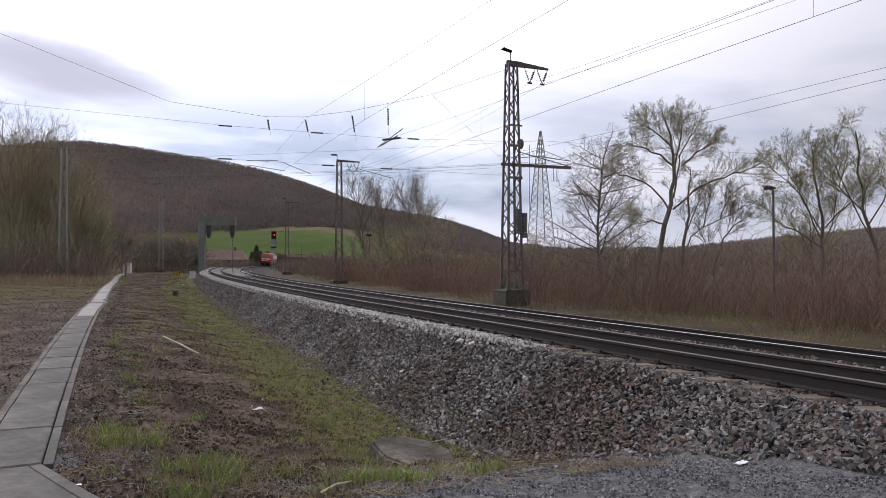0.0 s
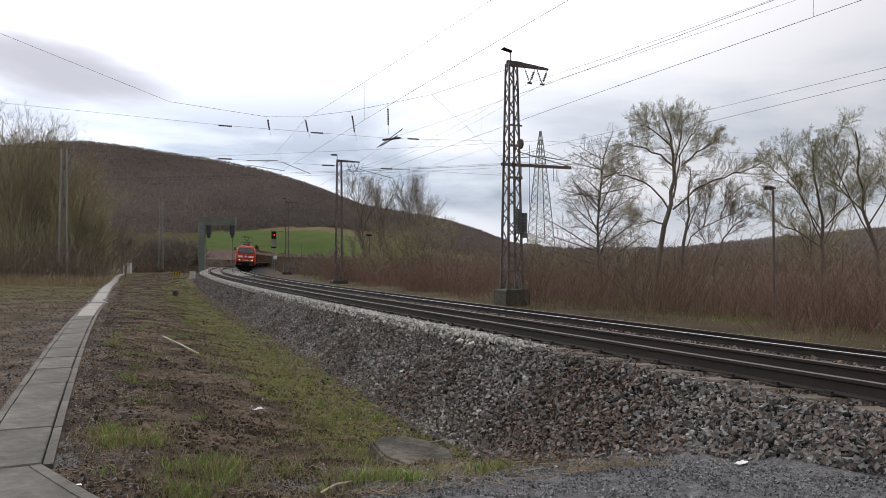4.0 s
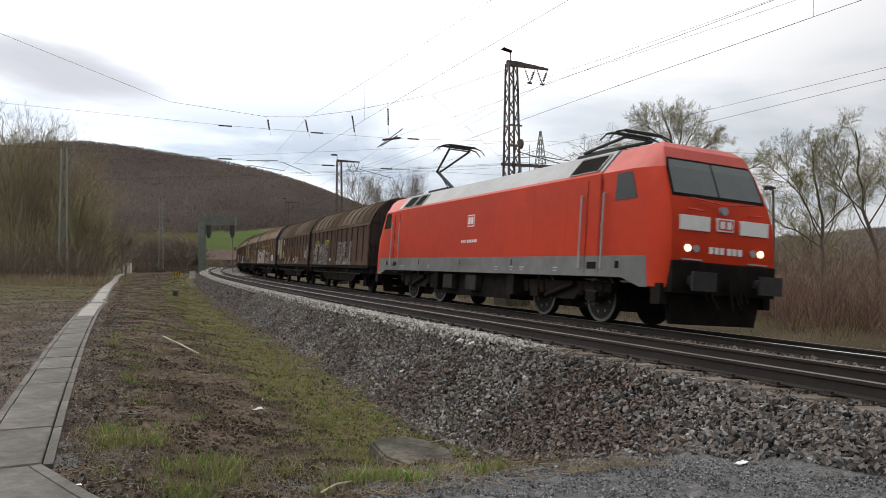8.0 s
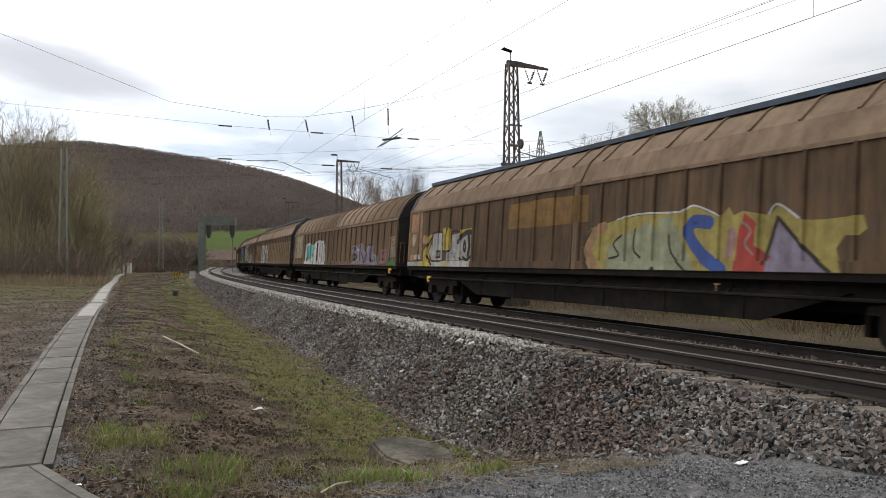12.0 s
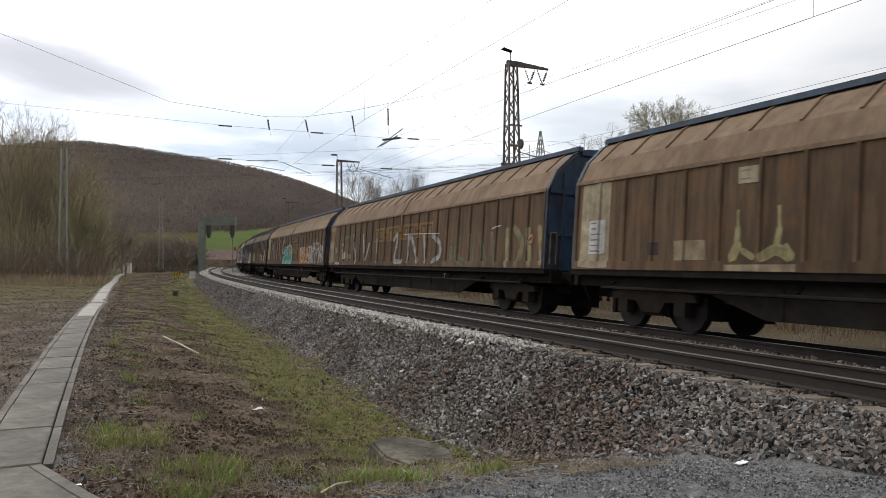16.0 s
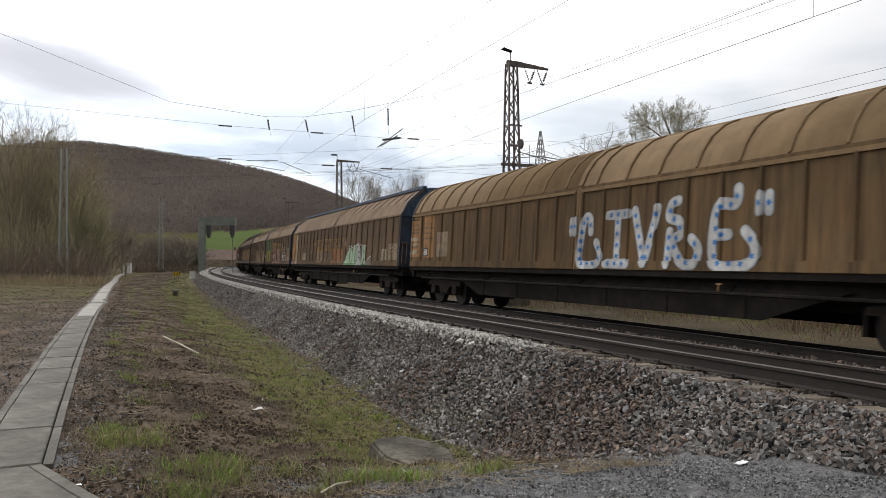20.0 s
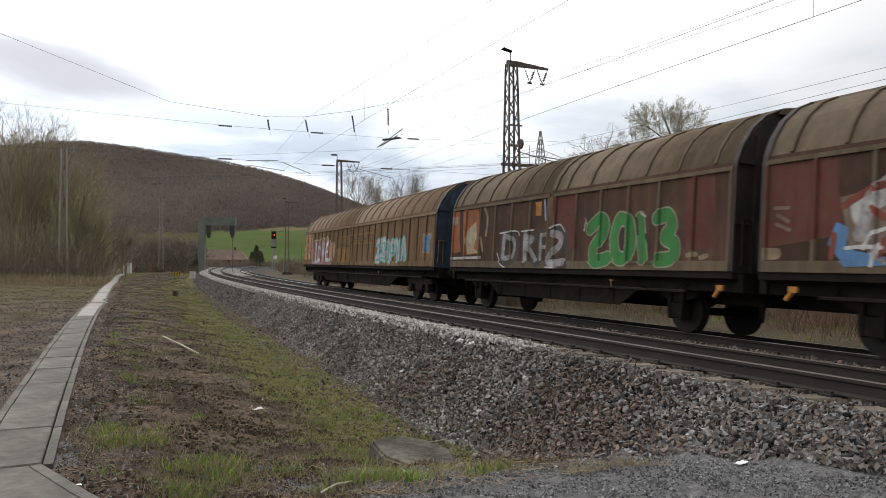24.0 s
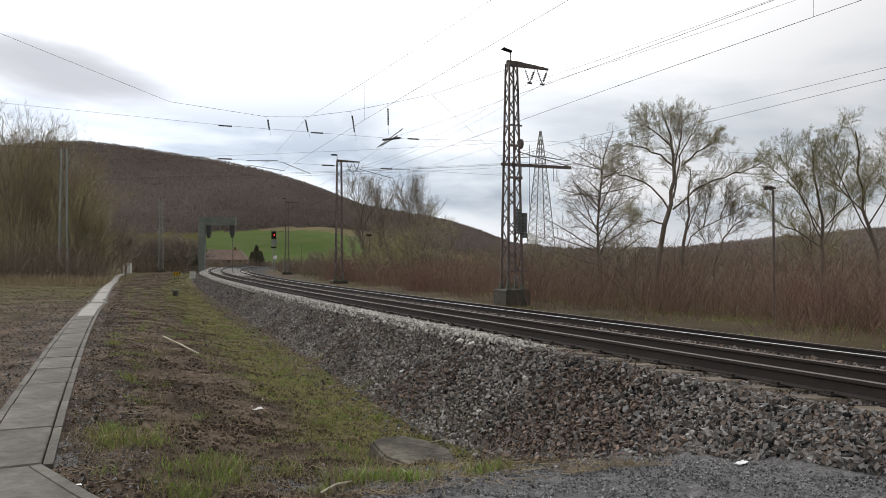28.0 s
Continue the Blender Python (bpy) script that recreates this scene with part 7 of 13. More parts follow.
        for y in (-1.2, 1.2):
            bm = blank()
            bar(bm, (xe + d * 0.12, y, 1.35), (xe + d * 0.12, y, 2.15), 0.018, 5)
            bar(bm, (xe + d * 0.12, y - .18, 1.35), (xe + d * 0.12, y - .18, 2.15), 0.018, 5)
            bar(bm, (xe + d * 0.12, y, 2.15), (xe + d * 0.12, y - .18, 2.15), 0.018, 5)
            part("grab_iron", bm, M_GRAB if kind == "bogie" else M_RUSTY, ew)
        bm = blank()
        box(bm, min(xe - d * .05, xe + d * 0.1), max(xe - d * .05, xe + d * 0.1), -1.3, 1.3, 0.86, 1.2)
        part("headstock", bm, M_BLACK, wg)
        if not (close_front if d > 0 else close_rear):
            buffers(wg, d * half)
        else:
            bm = blank()
            box(bm, min(xe, d * half), max(xe, d * half), -0.12, 0.12, 0.9, 1.12)
            part("drawbar", bm, M_BLACK, wg)
    # running gear
    if kind == "axle":
        wb = length * 0.34
        for x in (-wb, wb):
            wheelset(wg, x, 0.46)
            for sy in (-1, 1):
                bm = blank()
                y0, y1 = sorted((sy * 0.90, sy * 1.10))
                box(bm, x - 0.17, x + 0.17, y0, y1, 0.30, 0.60)
                prism_y(bm, [(x - 0.62, 0.88), (x - 0.5, 0.72), (x, 0.60), (x + 0.5, 0.72), (x + 0.62, 0.88)], y0 + 0.04, y1 - 0.04)
                prism_y(bm, [(x - 0.24, 0.88), (x - 0.2, 0.28), (x - .15, .28), (x - .13, 0.88)], y0 - 0.02, y1 + 0.02)
                prism_y(bm, [(x + 0.24, 0.88), (x + 0.2, 0.28), (x + .15, .28), (x + .13, 0.88)], y0 - 0.02, y1 + 0.02)
                part("axle_guard", bm, M_BLACK, wg)
    else:
        pv = half - 3.05
        for cx in (-pv, pv):
            bg = new("bogie")
            bg.parent = wg
            bm = blank()
            box(bm, cx - 0.32, cx + 0.32, -1.0, 1.0, 0.30, 0.86)
            for d in (-1, 1):
                box(bm, cx + d * 0.36 - 0.05, cx + d * 0.36 + 0.05, -0.92, 0.92, 0.28, 0.72)
                box(bm, cx + d * 1.44 - 0.05, cx + d * 1.44 + 0.05, -0.92, 0.92, 0.28, 0.74)
            part("bolster", bm, M_BLACK, bg)
            for sy in (-1, 1):
                bm = blank()
                y0, y1 = sorted((sy * 0.94, sy * 1.08))
                prism_y(bm, [(cx - 1.35, 0.62), (cx - 0.45, 0.58), (cx - 0.3, 0.36), (cx + 0.3, 0.36), (cx + 0.45, 0.58),
                             (cx + 1.35, 0.62), (cx + 1.3, 0.76), (cx + 0.4, 0.86), (cx - 0.4, 0.86), (cx - 1.3, 0.76)], y0, y1)
                for ax in (-0.9, 0.9):
                    box(bm, cx + ax - 0.16, cx + ax + 0.16, y0 - 0.02, y1 + 0.05, 0.32, 0.62)
                part("bogie_frame", bm, M_RUSTY, bg)
        for cx in (-pv, pv):
            for ax in (-0.9, 0.9):
                wheelset(wg, cx + ax, 0.46)
    # centre sill, made extra wide as a black block for the underside's shade
    bm = blank()
    box(bm, er + 0.1, ef - 0.1, -0.55, 0.55, 0.62, 1.06)
    part("sill_and_shade_block", bm, M_BLACK, wg)
    for x, y in ((1.6, -0.7), (-2.2, -0.6), (0.2, 0.5)):
        bm = blank()
        box(bm, x, x + 0.8, y - 0.3, y + 0.3, 0.6, 0.95)
        part("equipment_box", bm, M_BLACK, wg)
    bm = blank()
    bar(bm, (-1.6, 0.2, 0.72), (0.0, 0.2, 0.72), 0.2, 10)
    part("air_reservoir", bm, M_BLACK, wg)
    bm = blank()
    bar(bm, (mid + length * 0.2, -1.47, 0.98), (mid + length * 0.2, -1.47, 0.86), 0.014, 6)
    box(bm, mid + length * 0.2 - 0.06, mid + length * 0.2 + 0.06, -1.48, -1.44, 0.98, 1.01)
    part("brake_lever", bm, M_GRAB, wg, "dull yellow brake changeover lever")
    return wg


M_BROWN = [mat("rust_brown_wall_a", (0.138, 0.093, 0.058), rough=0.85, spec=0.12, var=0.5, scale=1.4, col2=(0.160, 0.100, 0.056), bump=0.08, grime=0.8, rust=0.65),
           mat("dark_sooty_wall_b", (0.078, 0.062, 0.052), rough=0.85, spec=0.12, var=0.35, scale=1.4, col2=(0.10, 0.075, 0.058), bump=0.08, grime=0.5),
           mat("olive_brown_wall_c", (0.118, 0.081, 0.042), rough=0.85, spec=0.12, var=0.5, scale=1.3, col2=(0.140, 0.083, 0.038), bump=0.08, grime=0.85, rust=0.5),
           mat("red_brown_wall_d", (0.06, 0.034, 0.029), rough=0.85, spec=0.12, var=0.5, scale=1.4, col2=(0.092, 0.054, 0.034), bump=0.08, grime=0.6, rust=0.3)]
M_BROWN.append(mat("dark_rust_brown_wall_e", (0.104, 0.073, 0.049), rough=0.85, spec=0.12, var=0.5, scale=1.4, col2=(0.142, 0.089, 0.050), bump=0.08, grime=0.8, rust=0.6))
M_BROWN.append(mat("dull_umber_wall_f", (0.092, 0.063, 0.041), rough=0.85, spec=0.12, var=0.5, scale=1.4, col2=(0.112, 0.073, 0.044), bump=0.08, grime=0.85, rust=0.5))
M_BROWN.append(mat("orange_brown_wall_g", (0.185, 0.115, 0.058), rough=0.85, spec=0.12, var=0.5, scale=1.4, col2=(0.150, 0.092, 0.048), bump=0.08, grime=0.8, rust=0.6))
# roof browns, each lighter than the wall brown below it
M_ROOFS = [mat("light_brown_roof_a", (0.235, 0.166, 0.110), rough=0.85, spec=0.12, var=0.3, scale=1.0, col2=(0.178, 0.124, 0.084), bump=0.05, grime=0.4),
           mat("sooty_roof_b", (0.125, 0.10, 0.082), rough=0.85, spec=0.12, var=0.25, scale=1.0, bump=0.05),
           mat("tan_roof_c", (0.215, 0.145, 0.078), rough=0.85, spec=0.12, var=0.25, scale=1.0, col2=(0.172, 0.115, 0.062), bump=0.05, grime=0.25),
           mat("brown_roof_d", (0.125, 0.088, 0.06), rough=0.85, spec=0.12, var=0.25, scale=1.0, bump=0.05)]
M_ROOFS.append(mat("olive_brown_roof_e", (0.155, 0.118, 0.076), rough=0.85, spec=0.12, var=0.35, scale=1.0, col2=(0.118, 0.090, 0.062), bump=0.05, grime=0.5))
M_BLUE = mat("faded_blue_end", (0.035, 0.085, 0.155), rough=0.7, var=0.4, scale=2, col2=(0.02, 0.034, 0.055), bump=0.05, grime=0.7)
M_DARKEND = mat("sooty_brown_end", (0.04, 0.031, 0.027), rough=0.8, var=0.35, scale=2, bump=0.05)

# (rear end in metres behind the front buffers, running gear, profile, wall, roof, end, short-coupled at front, rear, dark cap)
CONSIST = [(32.9, "axle", "arch", 3, 3, 1, 0, 1, 0), (46.2, "axle", "arch", 3, 3, 1, 1, 0, 0), (60.5, "axle", "hip", 0, 0, 0, 0, 1, 0),
           (74.8, "axle", "hip", 0, 0, 0, 1, 0, 0), (88.3, "axle", "hip", 0, 0, 1, 0, 1, 1), (101.7, "axle", "hip", 0, 0, 1, 1, 0, 1),
           (125.4, "bogie", "hip", 4, 0, 0, 0, 0, 1), (148.6, "bogie", "arch", 0, 0, 1, 0, 0, 0), (171.8, "bogie", "hip", 4, 0, 0, 0, 0, 1),
           (186.0, "axle", "hip", 0, 0, 0, 0, 1, 0), (200.3, "axle", "hip", 0, 0, 0, 1, 0, 0), (224.0, "bogie", "hip", 4, 0, 0, 0, 0, 1),
           (247.7, "bogie", "hip", 4, 0, 0, 0, 0, 1), (271.6, "bogie", "hip", 4, 0, 0, 0, 0, 1), (285.2, "axle", "hip", 1, 1, 1, 0, 1, 1),
           (298.7, "axle", "hip", 1, 1, 1, 1, 0, 1), (321.5, "bogie", "arch", 0, 0, 0, 0, 0, 0), (344.9, "bogie", "arch", 2, 2, 1, 0, 0, 0),
           (368.8, "bogie", "hip", 4, 0, 0, 0, 0, 1), (383.1, "axle", "hip", 5, 0, 0, 0, 1, 0), (397.4, "axle", "hip", 5, 0, 0, 1, 0, 0),
           (410.9, "axle", "hip", 1, 3, 1, 0, 1, 1), (424.4, "axle", "hip", 1, 3, 1, 1, 0, 1), (437.8, "axle", "arch", 3, 4, 1, 0, 1, 0),
           (451.1, "axle", "arch", 3, 4, 1, 1, 0, 0), (474.4, "bogie", "arch", 6, 0, 0, 0, 0, 0)]
WALL_WORD = ["rust-brown", "soot-dark", "olive-brown", "red-brown", "dark brown", "umber-brown", "orange-brown"]
SPECIAL = {2: "rust-brown two-axle wagon with a green and red mural", 3: "rust-brown two-axle wagon with WOL sprayed in white", 4: "rust-brown two-axle wagon with AAID and tHEIT graffiti",
           9: "rust-brown two-axle wagon with DECAY sprayed in mint", 10: "rust-brown two-axle wagon with a blue and green mural",
           16: "long four-axle wagon with walls sprayed over in silver", 17: "olive-brown four-axle wagon with LIVRE sprayed in white",
           24: "red-brown two-axle wagon with 2013 sprayed in green", 25: "last four-axle wagon with LOVE and a heart sprayed on"}
TRAIN = []
loco = build_loco()
TRAIN.append((loco, 19.58 / 2 - 0.20))
at = 19.58
for rear, kind, prof_key, wi, ri, ei, cf, cr, cap in CONSIST:
    lab = SPECIAL[len(TRAIN) - 1] if len(TRAIN) - 1 in SPECIAL else "%s %s sliding-wall wagon with %s ends and graffiti" % (WALL_WORD[wi], "four-axle" if kind == "bogie" else "two-axle", "blue" if ei == 0 else "dark")
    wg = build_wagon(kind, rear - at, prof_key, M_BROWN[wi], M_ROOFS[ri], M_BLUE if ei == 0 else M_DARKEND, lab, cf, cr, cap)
    TRAIN.append((wg, (at + rear) / 2))
    at = rear
WAGONS = [w for w, c in TRAIN[1:]]

for wi, x, z in [(6, -9.02, 0.8), (7, 10.18, 1.03), (9, 3.92, 0.78), (22, -4.76, 0.88), (19, 3.74, 0.78)]:
    bm = blank()
    box(bm, x - 0.14, x + 0.16, -1.475, -1.425, z + 0.02, z + 0.10)
    box(bm, x - 0.14, x - 0.06, -1.475, -1.425, z - 0.10, z + 0.02)
    box(bm, x - 0.06, x + 0.02, -1.47, -1.43, z - 0.10, z - 0.05)
    part("towing_hook", bm, M_YEL if wi < 9 else M_GRAB, WAGONS[wi], "yellow painted towing hook under the sill")
bm = blank()
bar(bm, (6.26, -1.46, 1.28), (5.86, -1.46, 0.76), 0.03, 6)
box(bm, 5.96, 6.16, -1.50, -1.44, 1.02, 1.12)
part("uncoupling_lever", bm, M_ORANGEROD, WAGONS[23], "orange-yellow uncoupling lever at the wagon's end")

for wi, x, z in ((24, 6.06, 0.86), (23, -5.72, 0.88)):
    bm = blank()
    bar(bm, (x - 0.10, -1.46, z - 0.10), (x + 0.02, -1.46, z + 0.04), 0.045, 6)
    box(bm, x - 0.04, x + 0.12, -1.49, -1.44, z + 0.02, z + 0.12)
    part("brake_handle", bm, M_ORANGEROD, WAGONS[wi], "orange-yellow brake handle at the wagon's end")

# ---- paint on the wagons: graffiti, notices, rusted bays. All of it follows the posts of the side walls ----
def paint(name, col, wear=0.45, toward=(0.10, 0.07, 0.045), soot=0.42):
    wear = min(0.8, wear + 0.15)
    c2 = tuple(c * (1 - wear) + t * wear for c, t in zip(col, toward))
    return mat("sprayed_" + name, col, rough=0.8, spec=0.15, var=0.28, scale=3.4, col2=c2, bump=0.03, grime=soot)


C_SILVER, C_PAPER, C_CREAM = paint("silver", (0.40, 0.40, 0.40), 0.6), paint("white", (0.62, 0.62, 0.60), 0.3), paint("cream", (0.40, 0.34, 0.23), 0.4)
C_LIME, C_DARK, C_STRAW = paint("lime", (0.42, 0.45, 0.05), 0.5), paint("black", (0.03, 0.028, 0.027), 0.3), paint("straw", (0.45, 0.40, 0.20), 0.4)
C_TAN, C_RUST, C_YELLOW = paint("tan", (0.24, 0.155, 0.08), 0.55), paint("rust", (0.27, 0.115, 0.04), 0.6), paint("yellow", (0.55, 0.42, 0.07), 0.35)
C_GREEN, C_RED, C_GOLD = paint("green", (0.05, 0.21, 0.06), 0.35), paint("red", (0.42, 0.06, 0.05), 0.35), paint("gold", (0.25, 0.14, 0.04), 0.5)
C_ORANGE, C_LILAC, C_SKY = paint("orange", (0.48, 0.20, 0.05), 0.35), paint("lilac", (0.27, 0.24, 0.32), 0.35), paint("sky_blue", (0.10, 0.25, 0.46), 0.3)
C_GREY, C_BLUE, C_TEAL = paint("grey", (0.24, 0.23, 0.20), 0.45), paint("deep_blue", (0.05, 0.09, 0.32), 0.25), paint("teal", (0.12, 0.46, 0.40), 0.25)
C_SAGE, C_PINK, C_MINT = paint("sage", (0.22, 0.25, 0.14), 0.4), paint("pink", (0.40, 0.235, 0.22), 0.45), paint("mint", (0.40, 0.54, 0.38), 0.3)
C_MAROON, C_BROWN, C_BLUE2 = paint("maroon", (0.12, 0.035, 0.03), 0.4), paint("dull_brown", (0.075, 0.05, 0.034), 0.4), paint("bright_blue", (0.05, 0.22, 0.55), 0.2)
C_ICE, C_RED2, C_RUST2 = paint("ice_blue", (0.50, 0.56, 0.60), 0.35), paint("dull_red", (0.24, 0.06, 0.04), 0.4), paint("orange_rust", (0.32, 0.105, 0.04), 0.45)
C_SMEAR = paint("smeared_silver", (0.34, 0.33, 0.31), 0.6, soot=0.75)
C_SLATE, C_NAVY, C_OLIVE = paint("slate_blue", (0.115, 0.145, 0.21), 0.3), paint("navy", (0.022, 0.03, 0.055), 0.2), paint("olive", (0.19, 0.165, 0.035), 0.5)
C_DULLSILVER, C_OCHRE, C_PEACH = paint("dull_silver", (0.215, 0.20, 0.175), 0.5), paint("ochre", (0.40, 0.33, 0.10), 0.3), paint("peach", (0.42, 0.25, 0.14), 0.4)
C_SAGE2, C_BLUEDEEP, C_GREYPALE = paint("grey_green", (0.30, 0.325, 0.21), 0.3), paint("royal_blue", (0.045, 0.10, 0.33), 0.25), paint("pale_grey", (0.47, 0.465, 0.44), 0.35)
C_LEAF, C_AZURE, C_PALEBLUE = paint("leaf_green", (0.065, 0.24, 0.065), 0.2), paint("azure", (0.075, 0.25, 0.37), 0.25), paint("pale_blue", (0.27, 0.37, 0.43), 0.3)
C_CREAM2, C_SAGEDULL, C_OLIVEPALE = paint("dirty_cream", (0.31, 0.245, 0.16), 0.5), paint("dull_sage", (0.135, 0.14, 0.085), 0.45), paint("pale_olive", (0.34, 0.31, 0.15), 0.45)
C_CHAR, C_DUSTPINK, C_KELLY, C_MAUVE = paint("charcoal", (0.062, 0.060, 0.058), 0.2), paint("dusty_pink", (0.21, 0.16, 0.13), 0.5), paint("kelly_green", (0.04, 0.22, 0.06), 0.25), paint("dull_mauve", (0.32, 0.18, 0.20), 0.35)
C_SOOTYELLOW, C_DULLSTEEL = paint("sooty_olive", (0.105, 0.092, 0.055), 0.4), paint("worn_steel_grey", (0.30, 0.295, 0.28), 0.35)
C_APRICOT = paint("apricot", (0.36, 0.185, 0.075), 0.4)
C_MOSS, C_DUSTYROSE, C_ORANGEDULL = paint("moss_green", (0.055, 0.085, 0.035), 0.4), paint("dusty_rose", (0.30, 0.185, 0.17), 0.4), paint("dull_orange", (0.32, 0.14, 0.05), 0.4)
C_STEEL, C_PINK2 = paint("silver_white", (0.44, 0.44, 0.435), 0.15, soot=0.25), paint("mauve", (0.36, 0.17, 0.25), 0.3)


def posts_of(wi):
    """x of the wall posts of wagon wi, and the span of each sliding wall."""
    rear, kind, pk, a, b, c, cf, cr, cap = CONSIST[wi]
    front = CONSIST[wi - 1][0] if wi else 19.58
    half = (rear - front) / 2
    ef, er = half - (0.28 if cf else 0.62), -half + (0.28 if cr else 0.62)
    mid, ribs = (ef + er) / 2, 7 if kind == "axle" else 13
    xs = []
    for x0, x1 in ((er + 0.06, mid - 0.10), (mid + 0.10, ef - 0.06)):
        for i in range(ribs):
            xs.append(min(max(x0 + (x1 - x0) * i / (ribs - 1), x0 + 0.055), x1 - 0.055))
    xs += [mid - 0.05, mid + 0.05]
    return xs, er + 0.08, ef - 0.08, PROF[pk][1][1]


POSTS = [posts_of(i) for i in range(len(CONSIST))]
W_POST = 0.055


def relief(x, z, posts):
    d = min(abs(x - p) for p in posts)
    y = 1.4495 + 0.0435 * (1 - smooth_lin(W_POST * 0.55, W_POST, d))
    return max(y, 1.4915) if z < 1.4201 else y


def smooth_lin(a, b, x):
    return min(1.0, max(0.0, (x - a) / (b - a)))


def cut(poly, axis, at, keep_low):
    out = []
    n = len(poly)
    for i in range(n):
        p, q = poly[i], poly[(i + 1) % n]
        ip, iq = (p[axis] <= at) == keep_low or p[axis] == at, (q[axis] <= at) == keep_low or q[axis] == at
        if ip:
            out.append(p)
        if ip != iq:
            t = (at - p[axis]) / (q[axis] - p[axis])
            out.append((p[0] + (q[0] - p[0]) * t, p[1] + (q[1] - p[1]) * t))
    return out


def lay_roof(wi, name, polys, material, layer, label=""):
    """Paint on the rounded flank of the roof, above the head rail."""
    prof = PROF[CONSIST[wi][2]]
    bm = blank()
    for poly in polys:
        for (ya, za), (yb, zb) in zip(prof[1:5], prof[2:6]):
            piece = cut(cut(poly, 1, zb, True), 1, za, False)
            if len(piece) > 2:
                d = 0.024 + 0.003 * layer
                bm.faces.new([bm.verts.new((x, -(ya + (yb - ya) * (z - za) / (zb - za)) - d, z + d * 0.5)) for x, z in piece])
    me = bpy.data.meshes.new(name)
    bm.to_mesh(me)
    bm.free()
    me.materials.append(material)
    part(name, me, None, WAGONS[wi], label)["kind"] = "stuff"


def lay(wi, name, polys, material, layer, label=""):
    """Lays convex outlines (x, z) on the camera's side of wagon wi, over sheet, posts and foot rail."""
    posts, lo, hi, top = POSTS[wi]
    bm = blank()
    k = 0
    for poly in polys:
        xa, xb = max(lo, min(p[0] for p in poly)), min(hi, max(p[0] for p in poly))
        if xb - xa < 0.004:
            continue
        br = [xa, xb]
        for p in posts:
            for e in (-W_POST, -W_POST * 0.55, W_POST * 0.55, W_POST):
                if xa < p + e < xb:
                    br.append(p + e)
        br.sort()
        d = layer * 0.0016 + (k % 9) * 0.00015
        k += 1
        base = cut(cut(poly, 1, top - 0.03, True), 1, 1.235, False)
        for a, b in zip(br, br[1:]):
            if b - a < 1e-5 or len(base) < 3:
                continue
            strip = cut(cut(base, 0, b, True), 0, a, False)
            for piece in (cut(strip, 1, 1.42, True), cut(strip, 1, 1.42, False)) if len(strip) >= 3 else ():
                if len(piece) < 3:
                    continue
                low = sum(p[1] for p in piece) / len(piece) < 1.42
                vs = []
                for x, z in piece:
                    xq = min(max(x, a + 1e-4), b - 1e-4)
                    y = relief(xq, 1.40 if low else 1.5, posts)
                    vs.append(bm.verts.new((x, -(y + 0.0012 + d), z)))
                try:
                    bm.faces.new(vs)
                except ValueError:
                    pass
    if not bm.faces:
        bm.free()
        return None
    bmesh.ops.remove_doubles(bm, verts=bm.verts, dist=0.0002)
    me = bpy.data.meshes.new(name)
    bm.to_mesh(me)
    bm.free()
    me.materials.append(material)
    ob = part(name, me, None, WAGONS[wi], label)
    ob["kind"] = "stuff"
    return ob


def quad_stroke(p, q, w, ext=0.5):
    dx, dz = q[0] - p[0], q[1] - p[1]
    ln = math.hypot(dx, dz) or 1e-6
    ux, uz = dx / ln, dz / ln
    p, q = (p[0] - ux * w * ext, p[1] - uz * w * ext), (q[0] + ux * w * ext, q[1] + uz * w * ext)
    c = 0.35 * w
    return [(p[0] - uz * w, p[1] + ux * w), (p[0] - uz * w * .4 - ux * c, p[1] + ux * w * .4 - uz * c), (p[0] + uz * w * .4 - ux * c, p[1] - ux * w * .4 - uz * c),
            (p[0] + uz * w, p[1] - ux * w), (q[0] + uz * w, q[1] - ux * w), (q[0] + uz * w * .4 + ux * c, q[1] - ux * w * .4 + uz * c),
            (q[0] - uz * w * .4 + ux * c, q[1] + ux * w * .4 + uz * c), (q[0] - uz * w, q[1] + ux * w)]


def curved(pts):
    """A flowing line through the points."""
    if len(pts) < 3:
        return list(pts)
    q = [pts[0], *pts, pts[-1]]
    out = []
    for i in range(1, len(q) - 2):
        for k in range(4):
            t = k / 4
            out.append(tuple(0.5 * (2 * q[i][a] + (q[i + 1][a] - q[i - 1][a]) * t + (2 * q[i - 1][a] - 5 * q[i][a] + 4 * q[i + 1][a] - q[i + 2][a]) * t * t
                                    + (3 * q[i][a] - q[i - 1][a] - 3 * q[i + 1][a] + q[i + 2][a]) * t ** 3) for a in (0, 1)))
    return out + [pts[-1]]


def fat(pts, w):
    """A sprayed line: straight quads with round joints and ends."""
    out = []
    for (ax, az), (bx, bz) in zip(pts, pts[1:]):
        ln = math.hypot(bx - ax, bz - az)
        if ln > 1e-4:
            nx, nz = -(bz - az) / ln * w, (bx - ax) / ln * w
            out.append([(ax + nx, az + nz), (ax - nx, az - nz), (bx - nx, bz - nz), (bx + nx, bz + nz)])
    n = 10 if w > 0.06 else 7
    return out + [ngon(x, z, w, w, n) for x, z in (pts if w > 0.04 else pts[::2])]


